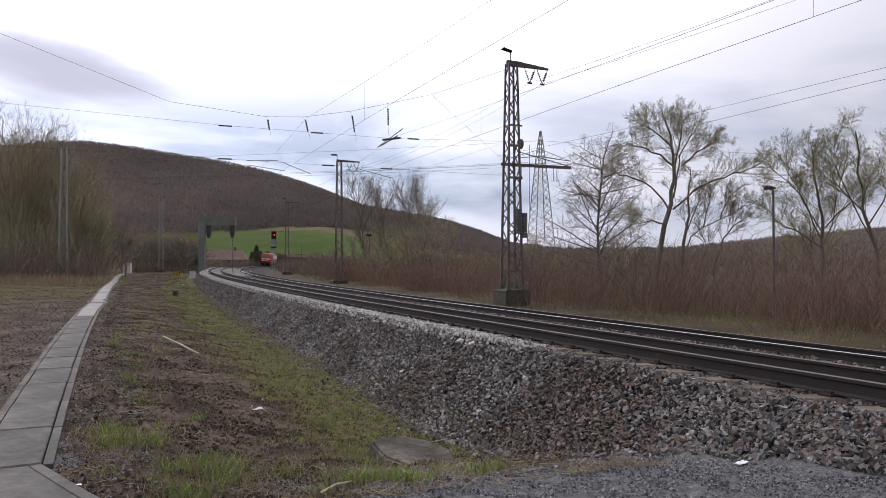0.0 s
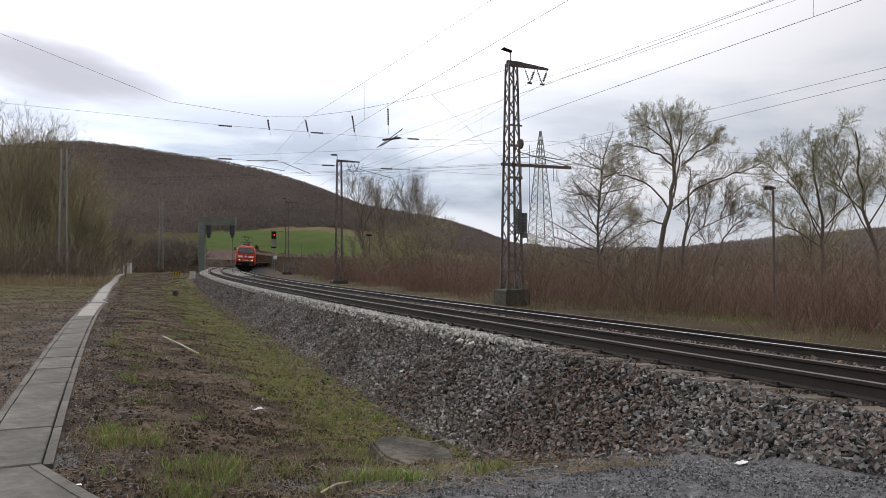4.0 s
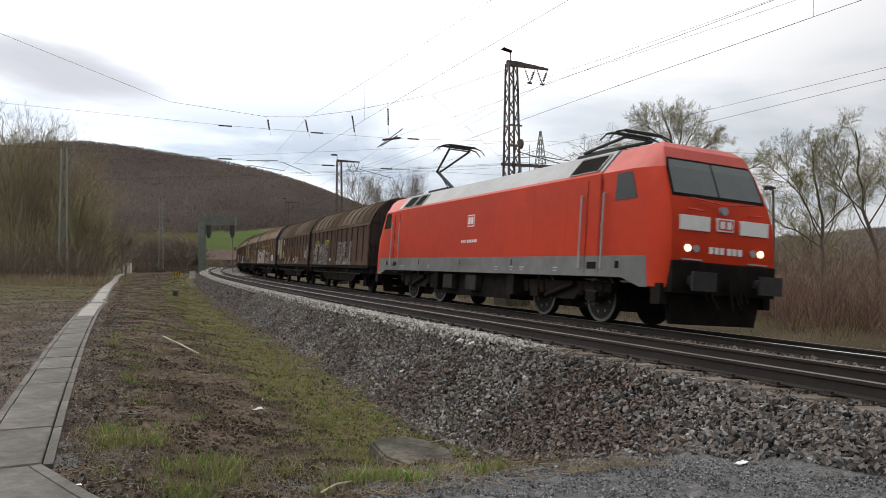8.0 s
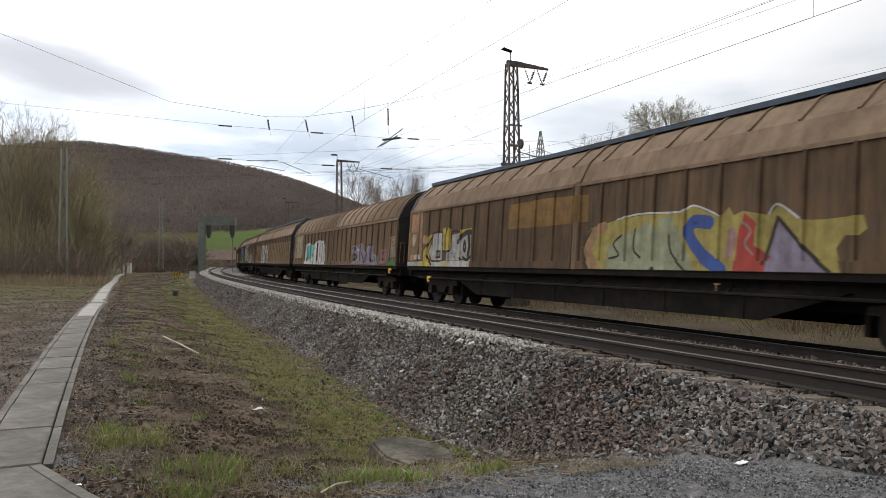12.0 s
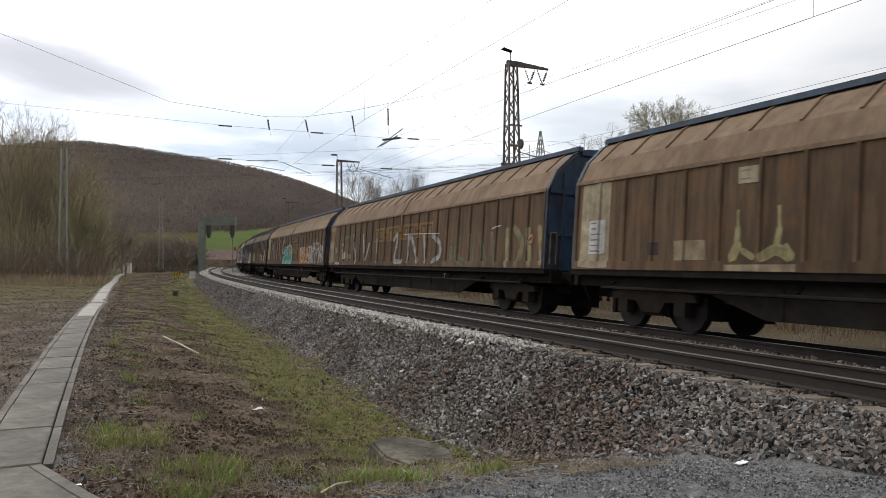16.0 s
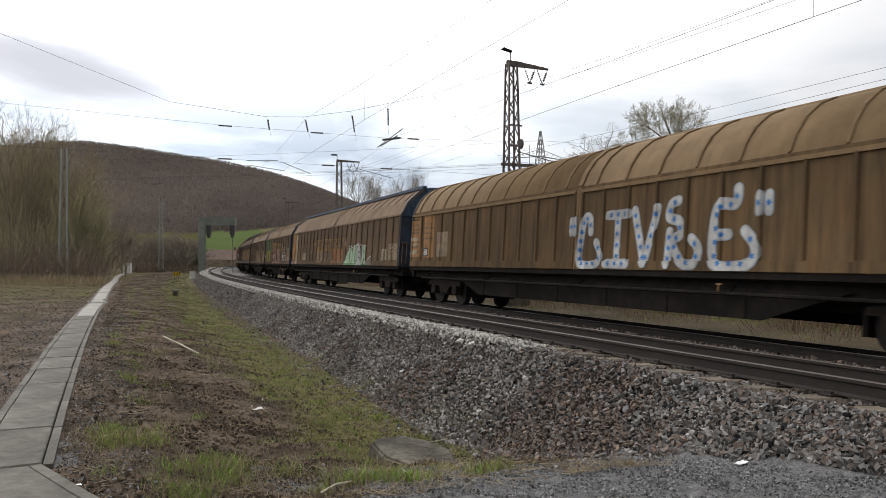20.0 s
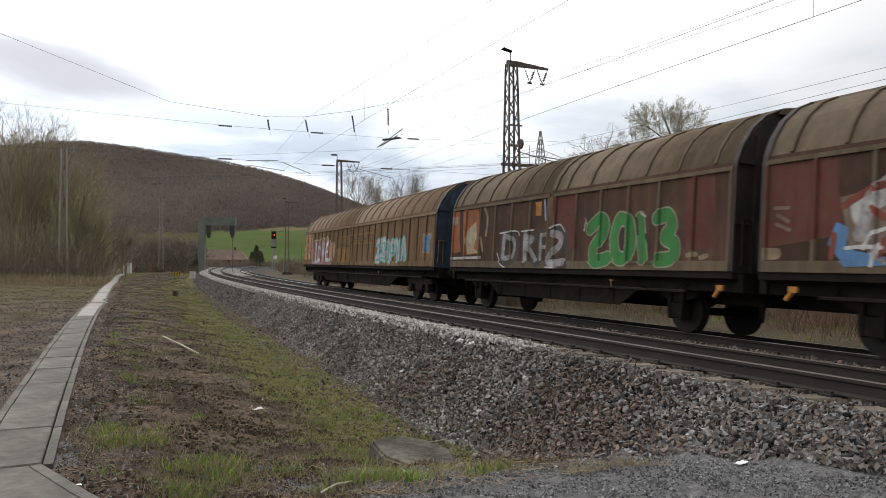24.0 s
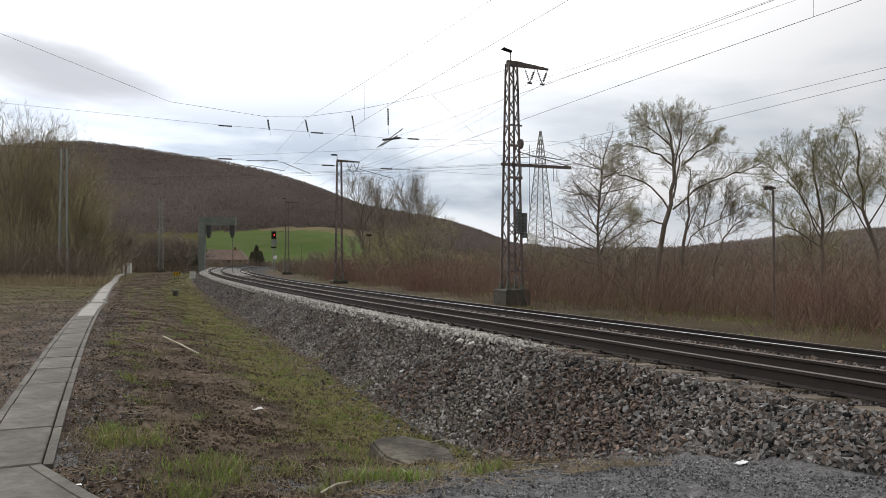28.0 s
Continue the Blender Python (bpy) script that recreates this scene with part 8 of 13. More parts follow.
FORMS = [[(.1, 0), (.2, 1), (.75, .95), (.7, .5), (.25, .5)], [(.85, .9), (.2, .85), (.1, .15), (.8, .05), (.8, .45)], [(.1, 1), (.3, 0), (.55, .75), (.75, 0), (.9, 1)],
         [(.15, 0), (.5, 1), (.85, 0)], [(.15, 1), (.2, 0), (.85, .08)], [(.1, .9), (.9, .95), (.45, .5), (.9, .05), (.1, 0)], [(.5, 0), (.5, .5), (.15, 1), (.5, .5), (.9, 1)],
         [(.5, .02), (.12, .3), (.15, .8), (.6, 1), (.9, .6), (.8, .15), (.5, .02)]]


def form_strokes(x0, x1, z0, z1, n, seed, grow_by=0.0):
    """n abstract letter-like forms side by side, as fat strokes."""
    rnd = random.Random(seed)
    cell = (x1 - x0) / n
    h = z1 - z0
    out = []
    for i in range(n):
        f = rnd.choice(FORMS)
        sl = rnd.uniform(-0.12, 0.12)
        hh, zz = rnd.uniform(0.8, 1.0) * h, rnd.uniform(0, 0.12) * h
        w = min(cell * 0.24, h * 0.19) * rnd.uniform(0.85, 1.15)
        pts = []
        for a, b in f:
            a, b = a + rnd.uniform(-.07, .07), b + rnd.uniform(-.07, .07)
            b = min(max(b, 0.12), 0.9)
            pts.append((x0 + cell * (i + 0.02 + 0.96 * min(max(a, .1), .9) + sl * (b - .5)), z0 + zz * (1 - b) + hh * b))
        out += fat(curved(pts), max(0.006, w + grow_by))
    return out


def blobs(wi, x0, x1, z0, z1, fill, line, n, seed):
    gl = C_PAPER if fill is not C_PAPER and fill is not C_STEEL else C_GREY
    lay(wi, "graffiti_outline", form_strokes(x0, x1, z0, z1, n, seed, 0.055), line, 1 + seed % 3)
    lay(wi, "graffiti", form_strokes(x0, x1, z0, z1, n, seed), fill, 4 + seed % 3, "sprayed graffiti lettering")
    if x1 - x0 > 1.2:
        lay(wi, "graffiti_shade", form_strokes(x0 - 0.02, x1 - 0.02, z0 - 0.02, z0 + (z1 - z0) * 0.9, n, seed, -0.72 * min((x1 - x0) / n * 0.24, (z1 - z0) * 0.19)), line, 8)
        lay(wi, "graffiti_highlight", form_strokes(x0 + 0.05, x1 + 0.05, z0 + 0.04, z1 + 0.02, n, seed, -0.88 * min((x1 - x0) / n * 0.24, (z1 - z0) * 0.19)), gl, 9)


def scrawl(wi, x0, x1, z0, z1, col, seed):
    rnd = random.Random(seed)
    n = max(2, round((x1 - x0) / 0.45))
    polys = []
    for i in range(n):
        c = (x1 - x0) / n
        f = rnd.choice(FORMS)
        pts = [(x0 + c * (i + a + rnd.uniform(-.08, .08)), z0 + (z1 - z0) * min(1, max(0, b + rnd.uniform(-.1, .1)))) for a, b in f]
        for k in range(2):
            off = rnd.uniform(-0.05, 0.05)
            polys += fat([(x + off, z + off) for x, z in curved(pts)], rnd.uniform(0.012, 0.026))
    lay(wi, "graffiti_tag", polys, col, 6, "thin sprayed tags")


def fade(wi, x0, x1, z0, z1, col):
    rnd = random.Random(int((x0 + 40) * 100))
    e = [rnd.uniform(0, .06) for _ in range(6)]
    lay(wi, "repainted_bay", [[(x0, z0 + e[0]), ((x0 + x1) / 2, z0), (x1, z0 + e[1]), (x1 - e[5], z1 - e[2]), ((x0 + x1) / 2, z1), (x0 + e[4], z1 - e[3])]], col, 0)


def notice(wi, x0, x1, z0, z1, col):
    lay(wi, "notice", [[(x0, z0), (x1, z0), (x1, z1), (x0, z1)]], col, 7, "pale notice plate")
    rnd = random.Random(int((x0 + 50) * 77))
    w, h = x1 - x0, z1 - z0
    rows = max(2, min(6, round(h / 0.13)))
    bars = []
    for k in range(rows):
        z = z0 + h * (k + 0.4) / rows
        bars.append([(x0 + w * .12, z), (x0 + w * rnd.uniform(.45, .9), z), (x0 + w * .6, z + h * .25 / rows), (x0 + w * .12, z + h * .25 / rows)])
    lay(wi, "notice_line", bars, C_GREY, 9)


def band(wi, x0, x1, z0, z1):
    fade(wi, x0, x1, z0 + 0.08, z1, C_GOLD)
    n = 11
    polys = []
    zz, hh = z0 + 0.22 * (z1 - z0), 0.62 * (z1 - z0)
    for i in range(n):
        a, b = x0 + (x1 - x0) * (i + 0.10) / n, x0 + (x1 - x0) * (i + 0.86) / n
        w = (b - a) * 0.30
        polys.append([(a, zz), (a + w, zz), (a + w, zz + hh), (a, zz + hh)])
        if i % 3 < 2:
            polys.append([(b - w * 0.6, zz), (b, zz), (b, zz + hh), (b - w * 0.6, zz + hh)])
        for t in ((0.82,), (0.0, 0.82), (0.4,))[i % 3]:
            polys.append([(a, zz + hh * t), (b, zz + hh * t), (b, zz + hh * (t + 0.18)), (a, zz + hh * (t + 0.18))])
    lay(wi, "old_marking", polys, C_BROWN, 2, "worn owner marking in dark bars")


def ngon(cx, cz, rx, rz, n=16):
    return [(cx + rx * math.cos(6.2832 * k / n), cz + rz * math.sin(6.2832 * k / n)) for k in range(n)]


def disc(wi, x0, x1, z0, z1):
    cx, cz, r = (x0 + x1) / 2, (z0 + z1) / 2, min(0.22, (z1 - z0) / 2)
    lay(wi, "round_sign", [ngon(cx, cz, r, r)], C_RED2, 10)
    lay(wi, "round_sign_field", [ngon(cx, cz, r * .78, r * .78)], C_CREAM, 12)
    lay(wi, "round_sign_mark", [quad_stroke((cx - r * .4, cz - r * .2), (cx + r * .35, cz + r * .15), r * .2)], C_RED2, 14)


def star(wi, x0, x1, z0, z1, col):
    cx, cz, a, b = (x0 + x1) / 2, (z0 + z1) / 2, (x1 - x0) / 2, (z1 - z0) / 2
    lay(wi, "graffiti_star", [[(cx - a, cz), (cx, cz - b * .2), (cx + a, cz), (cx, cz + b * .2)], [(cx, cz - b), (cx + a * .22, cz), (cx, cz + b), (cx - a * .22, cz)]], col, 8)


def strokes(wi, lines, col, layer, name="graffiti", label=""):
    """Fat brush lines: each a list of (x, z) with its half width first."""
    polys = []
    for w, *pts in lines:
        polys += fat(curved(pts), w)
    lay(wi, name, polys, col, layer, label)


def lettering(wi, lines, fill, edge, layer, rim=0.045, label=""):
    """Letters drawn in fat lines over a wider edge colour."""
    strokes(wi, [[w + rim, *pts] for w, *pts in lines], edge, layer, "graffiti_outline")
    strokes(wi, lines, fill, layer + 2, "graffiti_word", label)


def patch(wi, col, layer, outline):
    """A sprayed field with any outline."""
    tris = geometry.tessellate_polygon([[Vector((x, 0.0, z)) for x, z in outline]])
    lay(wi, "graffiti_field", [[outline[i] for i in t] for t in tris], col, layer)


def hatch(wi, x0, x1, z0, z1, col, seed):
    """A letter filled in with quick bowed strokes."""
    rnd = random.Random(seed)
    polys = []
    n = max(5, int((z1 - z0) / 0.058))
    for k in range(n):
        z = z0 + (z1 - z0) * (k + 0.5) / n
        a, b = x0 + rnd.uniform(0, 0.22) * (x1 - x0), x1 - rnd.uniform(0, 0.3) * (x1 - x0)
        bow = rnd.uniform(0.0, 0.09)
        polys += fat(curved([(a, z - bow), (a + (b - a) * 0.35, z + bow * 0.4), (b, z - bow * 0.3)]), rnd.uniform(0.008, 0.034))
    for xx in (x0 + 0.05, x1 - 0.12):
        polys += fat(curved([(xx, z0), (xx + rnd.uniform(-0.06, 0.06), (z0 + z1) / 2), (xx + 0.05, z1)]), 0.026)
    lay(wi, "graffiti", polys, col, 5, "letters filled with quick silver strokes")


def starred(wi, lines, fill, line, dots, label):
    """Thin-edged letters in fat strokes with small stars along them."""
    strokes(wi, [[w + 0.025, *pts] for w, *pts in lines], line, 5, "graffiti_outline")
    strokes(wi, lines, fill, 9, "graffiti_word", label)
    rnd = random.Random(5)
    polys = []
    for w, *pts in lines:
        for (xa, za), (xb, zb) in zip(pts, pts[1:]):
            n = max(1, int(math.hypot(xb - xa, zb - za) / 0.21))
            for k in range(n):
                t = (k + 0.5) / n
                cx, cz, a = xa + (xb - xa) * t, za + (zb - za) * t, rnd.uniform(0, 1)
                for arm in range(3):
                    c, d = math.cos(a + arm * 1.047), math.sin(a + arm * 1.047)
                    polys.append([(cx + 0.08 * c, cz + 0.08 * d), (cx - 0.03 * d, cz + 0.03 * c), (cx - 0.08 * c, cz - 0.08 * d), (cx + 0.03 * d, cz - 0.03 * c)])
    lay(wi, "graffiti_star", polys, dots, 11)


def silver(wi, x0, x1, z0, z1):
    posts, lo, hi, top = POSTS[wi]
    n = 12
    for i in range(n):
        a, b = x0 + (x1 - x0) * i / n, x0 + (x1 - x0) * (i + 1) / n
        rows = []
        for k in range(6):
            za, zb = 1.24 + (top - 1.28) * k / 6, 1.24 + (top - 1.28) * (k + 1) / 6 - 0.004
            rows.append([(a, za), (b, za), (b, zb), (a, zb)])
        lay(wi, "silver_bay", rows, C_STEEL, 1, "bay sprayed over in silver white")


def word(wi, x0, x1, z0, z1, text, fill, line):
    """Sprayed word in the built-in font, stretched to its place."""
    cu = bpy.data.curves.new("letters", "FONT")
    for pas, off, col, ly in (("graffiti_outline", 0.06, line, 5), ("graffiti_word", 0.028, fill, 9)):
        if col is None:
            continue
        cu.body, cu.offset, cu.resolution_u, cu.fill_mode = text, off, 3, "FRONT"
        tmp = bpy.data.objects.new("letters", cu)
        me = bpy.data.meshes.new_from_object(tmp)
        bpy.data.objects.remove(tmp)
        co = np.array([v.co[:2] for v in me.vertices])
        if pas == "graffiti_outline" or line is None:
            lo_, hi_ = co.min(0), co.max(0)
        sx, sz = (x1 - x0) / (hi_[0] - lo_[0]), (z1 - z0) / (hi_[1] - lo_[1])
        polys = []
        for f in me.polygons:
            polys.append([(x0 + (co[i][0] - lo_[0]) * sx, z0 + (co[i][1] - lo_[1]) * sz) for i in f.vertices])
        bpy.data.meshes.remove(me)
        lay(wi, pas, polys, col, ly, "sprayed word %s" % text if pas == "graffiti_word" else "")


blobs(0, -5.18, -3.91, 2.25, 2.57, C_LIME, C_DARK, 3, 13)
blobs(0, -2.62, -1.80, 2.31, 2.59, C_LIME, C_DARK, 3, 14)
notice(0, -1.43, -1.11, 1.44, 1.58, C_PAPER)
notice(1, -5.93, -5.11, 1.93, 3.03, C_CREAM)
notice(1, -4.92, -3.92, 1.61, 3.07, C_CREAM)
notice(1, -3.37, -2.99, 2.58, 2.96, C_PAPER)
scrawl(1, -3.63, -2.82, 1.63, 2.27, C_LIME, 21)
blobs(1, -2.37, -1.92, 1.28, 1.67, C_STRAW, C_TAN, 2, 22)
blobs(1, -0.90, -0.50, 1.24, 1.80, C_STRAW, C_TAN, 2, 23)
scrawl(1, -2.58, 0.51, 1.65, 2.37, C_RUST, 24)
notice(1, 1.05, 1.36, 1.46, 1.62, C_PAPER)
blobs(1, 1.81, 2.64, 1.35, 1.68, C_TAN, C_STRAW, 4, 25)
scrawl(1, 4.91, 6.01, 1.61, 2.39, C_PAPER, 26)
disc(2, -6.54, -5.87, 1.45, 1.88, )
notice(2, 4.27, 5.14, 1.46, 1.91, C_PAPER)
notice(3, -3.92, -3.61, 1.58, 1.78, C_PAPER)
notice(3, -3.04, -2.32, 1.54, 1.74, C_CREAM)
word(3, 4.90, 6.27, 2.01, 2.41, "WOL", C_PAPER, None)
scrawl(3, 5.87, 6.74, 2.82, 3.22, C_PAPER, 46)
band(4, -3.15, 3.17, 2.09, 2.79, )
fade(5, -5.38, -3.31, 1.25, 3.19, C_RUST)
fade(5, -5.82, -5.04, 1.45, 3.22, C_RUST)
scrawl(5, -4.75, -4.04, 1.71, 2.09, C_PAPER, 62)
notice(5, -4.75, -4.04, 1.42, 1.71, C_CREAM)
scrawl(5, -2.72, -2.03, 2.04, 2.34, C_PAPER, 63)
fade(5, -1.98, -1.05, 1.42, 1.87, C_RUST)
notice(5, -1.63, -1.13, 1.50, 1.83, C_CREAM)
blobs(5, -0.98, 3.15, 1.32, 2.37, C_PAPER, C_SILVER, 9, 64)
disc(5, 2.65, 3.02, 1.68, 2.01, )
fade(6, -3.44, 0.50, 2.32, 3.05, C_GOLD)
notice(6, -10.55, -9.97, 1.50, 1.63, C_PAPER)
notice(6, 9.04, 9.95, 1.46, 1.92, C_PAPER)
fade(7, -10.39, -8.07, 1.62, 3.09, C_CREAM)
fade(8, -10.27, 11.78, 1.27, 2.86, C_TAN)
blobs(8, -5.85, -1.08, 1.29, 2.69, C_PAPER, C_GREY, 3, 91)
fade(9, 4.28, 4.70, 1.27, 1.92, C_TAN)
scrawl(10, -0.43, 0.63, 2.62, 3.01, C_PAPER, 113)
star(10, -2.79, -2.20, 2.12, 2.99, C_PAPER)
star(10, 2.84, 3.35, 2.53, 3.15, C_PAPER)
star(10, 3.68, 4.27, 1.75, 2.37, C_PAPER)
blobs(10, -1.86, -1.43, 2.50, 2.96, C_GOLD, C_TAN, 2, 114)
blobs(10, 1.85, 2.39, 2.76, 3.15, C_GOLD, C_TAN, 2, 115)
fade(10, -6.25, -5.43, 1.61, 3.22, C_RUST)
blobs(11, 1.17, 6.75, 1.37, 2.55, C_GREY, C_PAPER, 6, 121)
fade(11, 6.97, 8.10, 1.42, 2.47, C_MAROON)
word(11, 7.09, 7.81, 2.17, 2.43, "PES", C_PAPER, None)
word(11, 7.09, 7.89, 1.79, 2.07, "CREW", C_PAPER, None)
notice(11, 9.02, 9.78, 1.43, 1.86, C_CREAM)
blobs(11, 9.13, 9.54, 2.04, 2.41, C_STRAW, C_TAN, 2, 122)
blobs(11, 9.99, 10.48, 1.39, 2.05, C_SAGE, C_GREY, 2, 123)
fade(11, -10.96, -9.84, 1.25, 3.22, C_CREAM)
fade(11, -3.23, 2.23, 2.07, 2.61, C_GOLD)
notice(11, -10.6, -10.0, 1.58, 2.35, C_PAPER)
notice(11, -6.15, -5.7, 2.80, 3.1, C_CREAM)
band(12, -3.47, 3.37, 2.16, 2.86, )
notice(12, -8.6, -8.1, 1.55, 1.85, C_PAPER)
fade(13, -11.00, -9.87, 1.55, 3.22, C_CREAM)
scrawl(13, -3.65, -2.65, 1.94, 2.92, C_PAPER, 142)
scrawl(13, -3.19, 2.98, 2.66, 3.22, C_GREY, 147)
band(13, 0.73, 3.04, 1.87, 2.58, )
scrawl(13, 3.79, 10.94, 1.31, 2.30, C_PAPER, 148)
blobs(13, 3.87, 7.04, 1.30, 2.32, C_ORANGE, C_TAN, 3, 149)
notice(14, 2.02, 2.88, 1.44, 1.99, C_CREAM)
disc(14, 2.22, 2.74, 1.54, 1.94, )
notice(14, 4.03, 4.86, 1.40, 1.95, C_CREAM)
blobs(14, 4.18, 4.72, 1.95, 2.35, C_SILVER, C_GREY, 2, 153)
notice(15, 5.37, 6.22, 1.38, 1.93, C_STRAW)
silver(16, -8.17, 10.78, 1.24, 3.12, )
starred(17, [[0.085, (0.55, 2.1), (0.5, 2.42), (0.3, 2.42), (0.2, 2.0), (0.18, 1.36), (0.85, 1.36), (0.95, 1.6), (0.78, 1.85)],
             [0.085, (1.2, 2.45), (1.95, 2.45)], [0.085, (1.57, 2.4), (1.57, 1.4)], [0.085, (1.2, 1.36), (1.95, 1.36)], [0.09, (2.15, 2.5), (2.5, 1.38)], [0.09, (2.9, 2.5), (2.52, 1.38)],
             [0.085, (3.28, 2.0), (3.24, 1.36)], [0.085, (3.5, 2.62), (3.3, 2.55), (3.25, 2.3), (3.55, 2.2), (3.6, 1.95), (3.35, 1.8), (3.65, 1.4), (4.0, 1.36), (4.1, 1.65), (3.9, 1.85)],
             [0.09, (5.05, 2.72), (5.0, 2.45), (4.55, 2.4), (4.52, 1.38), (5.35, 1.36), (5.5, 1.65), (5.25, 1.95)], [0.085, (4.55, 1.9), (4.85, 1.9)],
             [0.075, (-0.27, 2.1), (-0.27, 2.4)], [0.075, (-0.08, 2.1), (-0.08, 2.4)], [0.075, (5.54, 2.28), (5.54, 2.56)], [0.075, (5.75, 2.28), (5.75, 2.56)]],
        C_PAPER, C_ICE, C_BLUE2, "LIVRE sprayed in white with small blue stars")
notice(18, 9.06, 9.70, 1.48, 1.93, C_CREAM)
fade(18, 10.02, 10.97, 1.47, 2.13, C_CREAM)
disc(18, 10.18, 10.75, 1.71, 2.08, )
fade(18, -10.30, -9.46, 1.24, 3.13, C_CREAM)
notice(18, -7.64, -6.87, 1.49, 1.93, C_CREAM)
fade(21, -6.62, 5.71, 1.51, 2.70, C_TAN)
band(25, -2.36, 3.52, 2.14, 2.73, )
blobs(25, 4.12, 7.97, 1.38, 2.38, C_ICE, C_TEAL, 6, 262)
fade(25, 9.66, 10.73, 1.54, 2.48, C_GOLD)
blobs(25, 9.77, 10.51, 1.70, 2.42, C_SKY, C_CREAM, 3, 263)
notice(25, -9.53, -9.14, 1.60, 1.86, C_PAPER)
fade(25, -2.84, -0.30, 1.34, 2.12, C_GOLD)
hatch(0, -5.47, -4.32, 1.19, 2.23, C_SMEAR, 0)
hatch(0, -4.07, -3.46, 1.20, 2.28, C_SMEAR, 1)
hatch(0, -3.40, -2.76, 1.21, 2.35, C_SMEAR, 2)
hatch(0, -2.70, -1.82, 1.22, 2.31, C_SMEAR, 3)
hatch(0, 0.29, 1.28, 1.19, 2.40, C_SMEAR, 4)
hatch(0, 1.35, 2.02, 1.68, 2.38, C_SMEAR, 5)
hatch(0, 1.52, 2.50, 1.20, 1.58, C_SMEAR, 6)
hatch(0, 2.60, 3.08, 1.24, 2.38, C_SMEAR, 7)
patch(2, C_GOLD, 0, [(-3.64, 2.79), (-0.52, 2.80), (-0.51, 2.59), (-3.62, 2.59)])
patch(2, C_GOLD, 0, [(-0.23, 2.83), (2.66, 2.77), (2.67, 2.58), (-0.22, 2.63)])
patch(2, C_GREEN, 2, [(-5.65, 2.44), (-4.98, 2.48), (-4.27, 2.48), (-3.45, 2.48), (-3.00, 2.55), (-2.29, 2.57), (-1.69, 2.51), (-1.61, 2.28), (-0.88, 2.22), (-0.49, 2.24), (-0.46, 1.81), (-5.60, 1.95)])
patch(2, C_STRAW, 3, [(-5.91, 2.07), (-5.15, 2.26), (-4.51, 2.28), (-3.58, 2.14), (-2.68, 2.24), (-2.27, 2.41), (-1.60, 2.24), (-0.87, 2.07), (-0.46, 1.89), (-0.48, 1.27), (-5.82, 1.22)])
lettering(2, [[0.15, (-5.54, 2.38), (-5.33, 1.83), (-5.43, 1.29)], [0.1, (-5.33, 2.21), (-4.74, 1.82), (-4.42, 1.29)], [0.12, (-3.59, 2.19), (-4.20, 2.01), (-4.26, 1.55), (-3.52, 1.48)], [0.08, (-3.41, 1.99), (-3.34, 1.50)], [0.12, (-2.54, 1.31), (-2.31, 2.04), (-2.13, 2.29), (-1.80, 1.76), (-1.60, 1.31)], [0.07, (-2.42, 1.60), (-1.81, 1.60)], [0.14, (-1.22, 2.33), (-0.99, 2.12), (-0.82, 2.34)], [0.18, (-1.03, 1.32), (-1.01, 1.74)], [0.1, (-0.92, 1.91), (-0.51, 1.38)]], C_PAPER, C_RED, 5, 0.045, "pale letters with red edges")
patch(2, C_LILAC, 3, [(0.05, 1.26), (0.02, 1.80), (0.49, 2.09), (1.12, 2.28), (1.39, 2.15), (1.65, 1.82), (1.83, 1.28)])
patch(2, C_PINK2, 3, [(2.14, 1.27), (2.20, 1.60), (2.55, 1.86), (2.70, 1.79), (2.72, 1.27)])
patch(2, C_ORANGE, 2, [(-0.20, 2.37), (0.18, 2.42), (0.67, 2.27), (0.49, 2.09), (0.01, 1.95), (-0.18, 1.88)])
patch(2, C_ORANGE, 2, [(1.20, 2.46), (1.61, 2.57), (2.09, 2.46), (2.02, 2.22), (1.63, 2.14), (1.21, 2.27)])
patch(2, C_GREY, 4, [(1.03, 1.62), (1.41, 1.65), (1.69, 1.29), (1.04, 1.26)])
strokes(2, [[0.07, (-0.05, 1.24), (-0.03, 1.80), (0.44, 2.13), (1.04, 2.25), (1.47, 2.10), (1.79, 1.82), (1.95, 2.02), (2.17, 2.25), (2.60, 2.25)], [0.1, (0.80, 1.63), (0.60, 1.86), (1.23, 1.84), (1.54, 1.61)]], C_DARK, 6)
strokes(2, [[0.035, (0.26, 1.87), (0.59, 2.10), (1.13, 2.15)], [0.03, (1.33, 1.69), (1.54, 1.54), (1.71, 1.26)], [0.03, (2.04, 1.88), (2.25, 2.14), (2.64, 2.15)]], C_PAPER, 8)
patch(3, C_CREAM, 0, [(-6.56, 3.35), (-5.65, 3.35), (-5.46, 1.56), (-6.35, 1.45)])
patch(3, C_SLATE, 3, [(-5.22, 2.73), (-4.89, 3.36), (-4.33, 3.42), (-3.95, 3.22), (-3.84, 2.43), (-3.40, 1.80), (-3.63, 1.60), (-4.06, 1.55), (-5.30, 1.56), (-5.36, 2.18)])
patch(3, C_NAVY, 4, [(-3.97, 1.55), (-3.66, 1.91), (-2.68, 1.79), (-1.24, 1.53), (-1.22, 1.24), (-4.12, 1.21)])
patch(3, C_SKY, 5, [(-5.20, 1.62), (-5.13, 1.93), (-4.65, 1.96), (-4.50, 1.72), (-4.80, 1.56)])
strokes(3, [[0.09, (-5.12, 3.16), (-4.98, 2.71), (-5.12, 2.17)], [0.05, (-4.50, 3.33), (-4.55, 2.79), (-4.29, 2.03)]], C_DARK, 6)
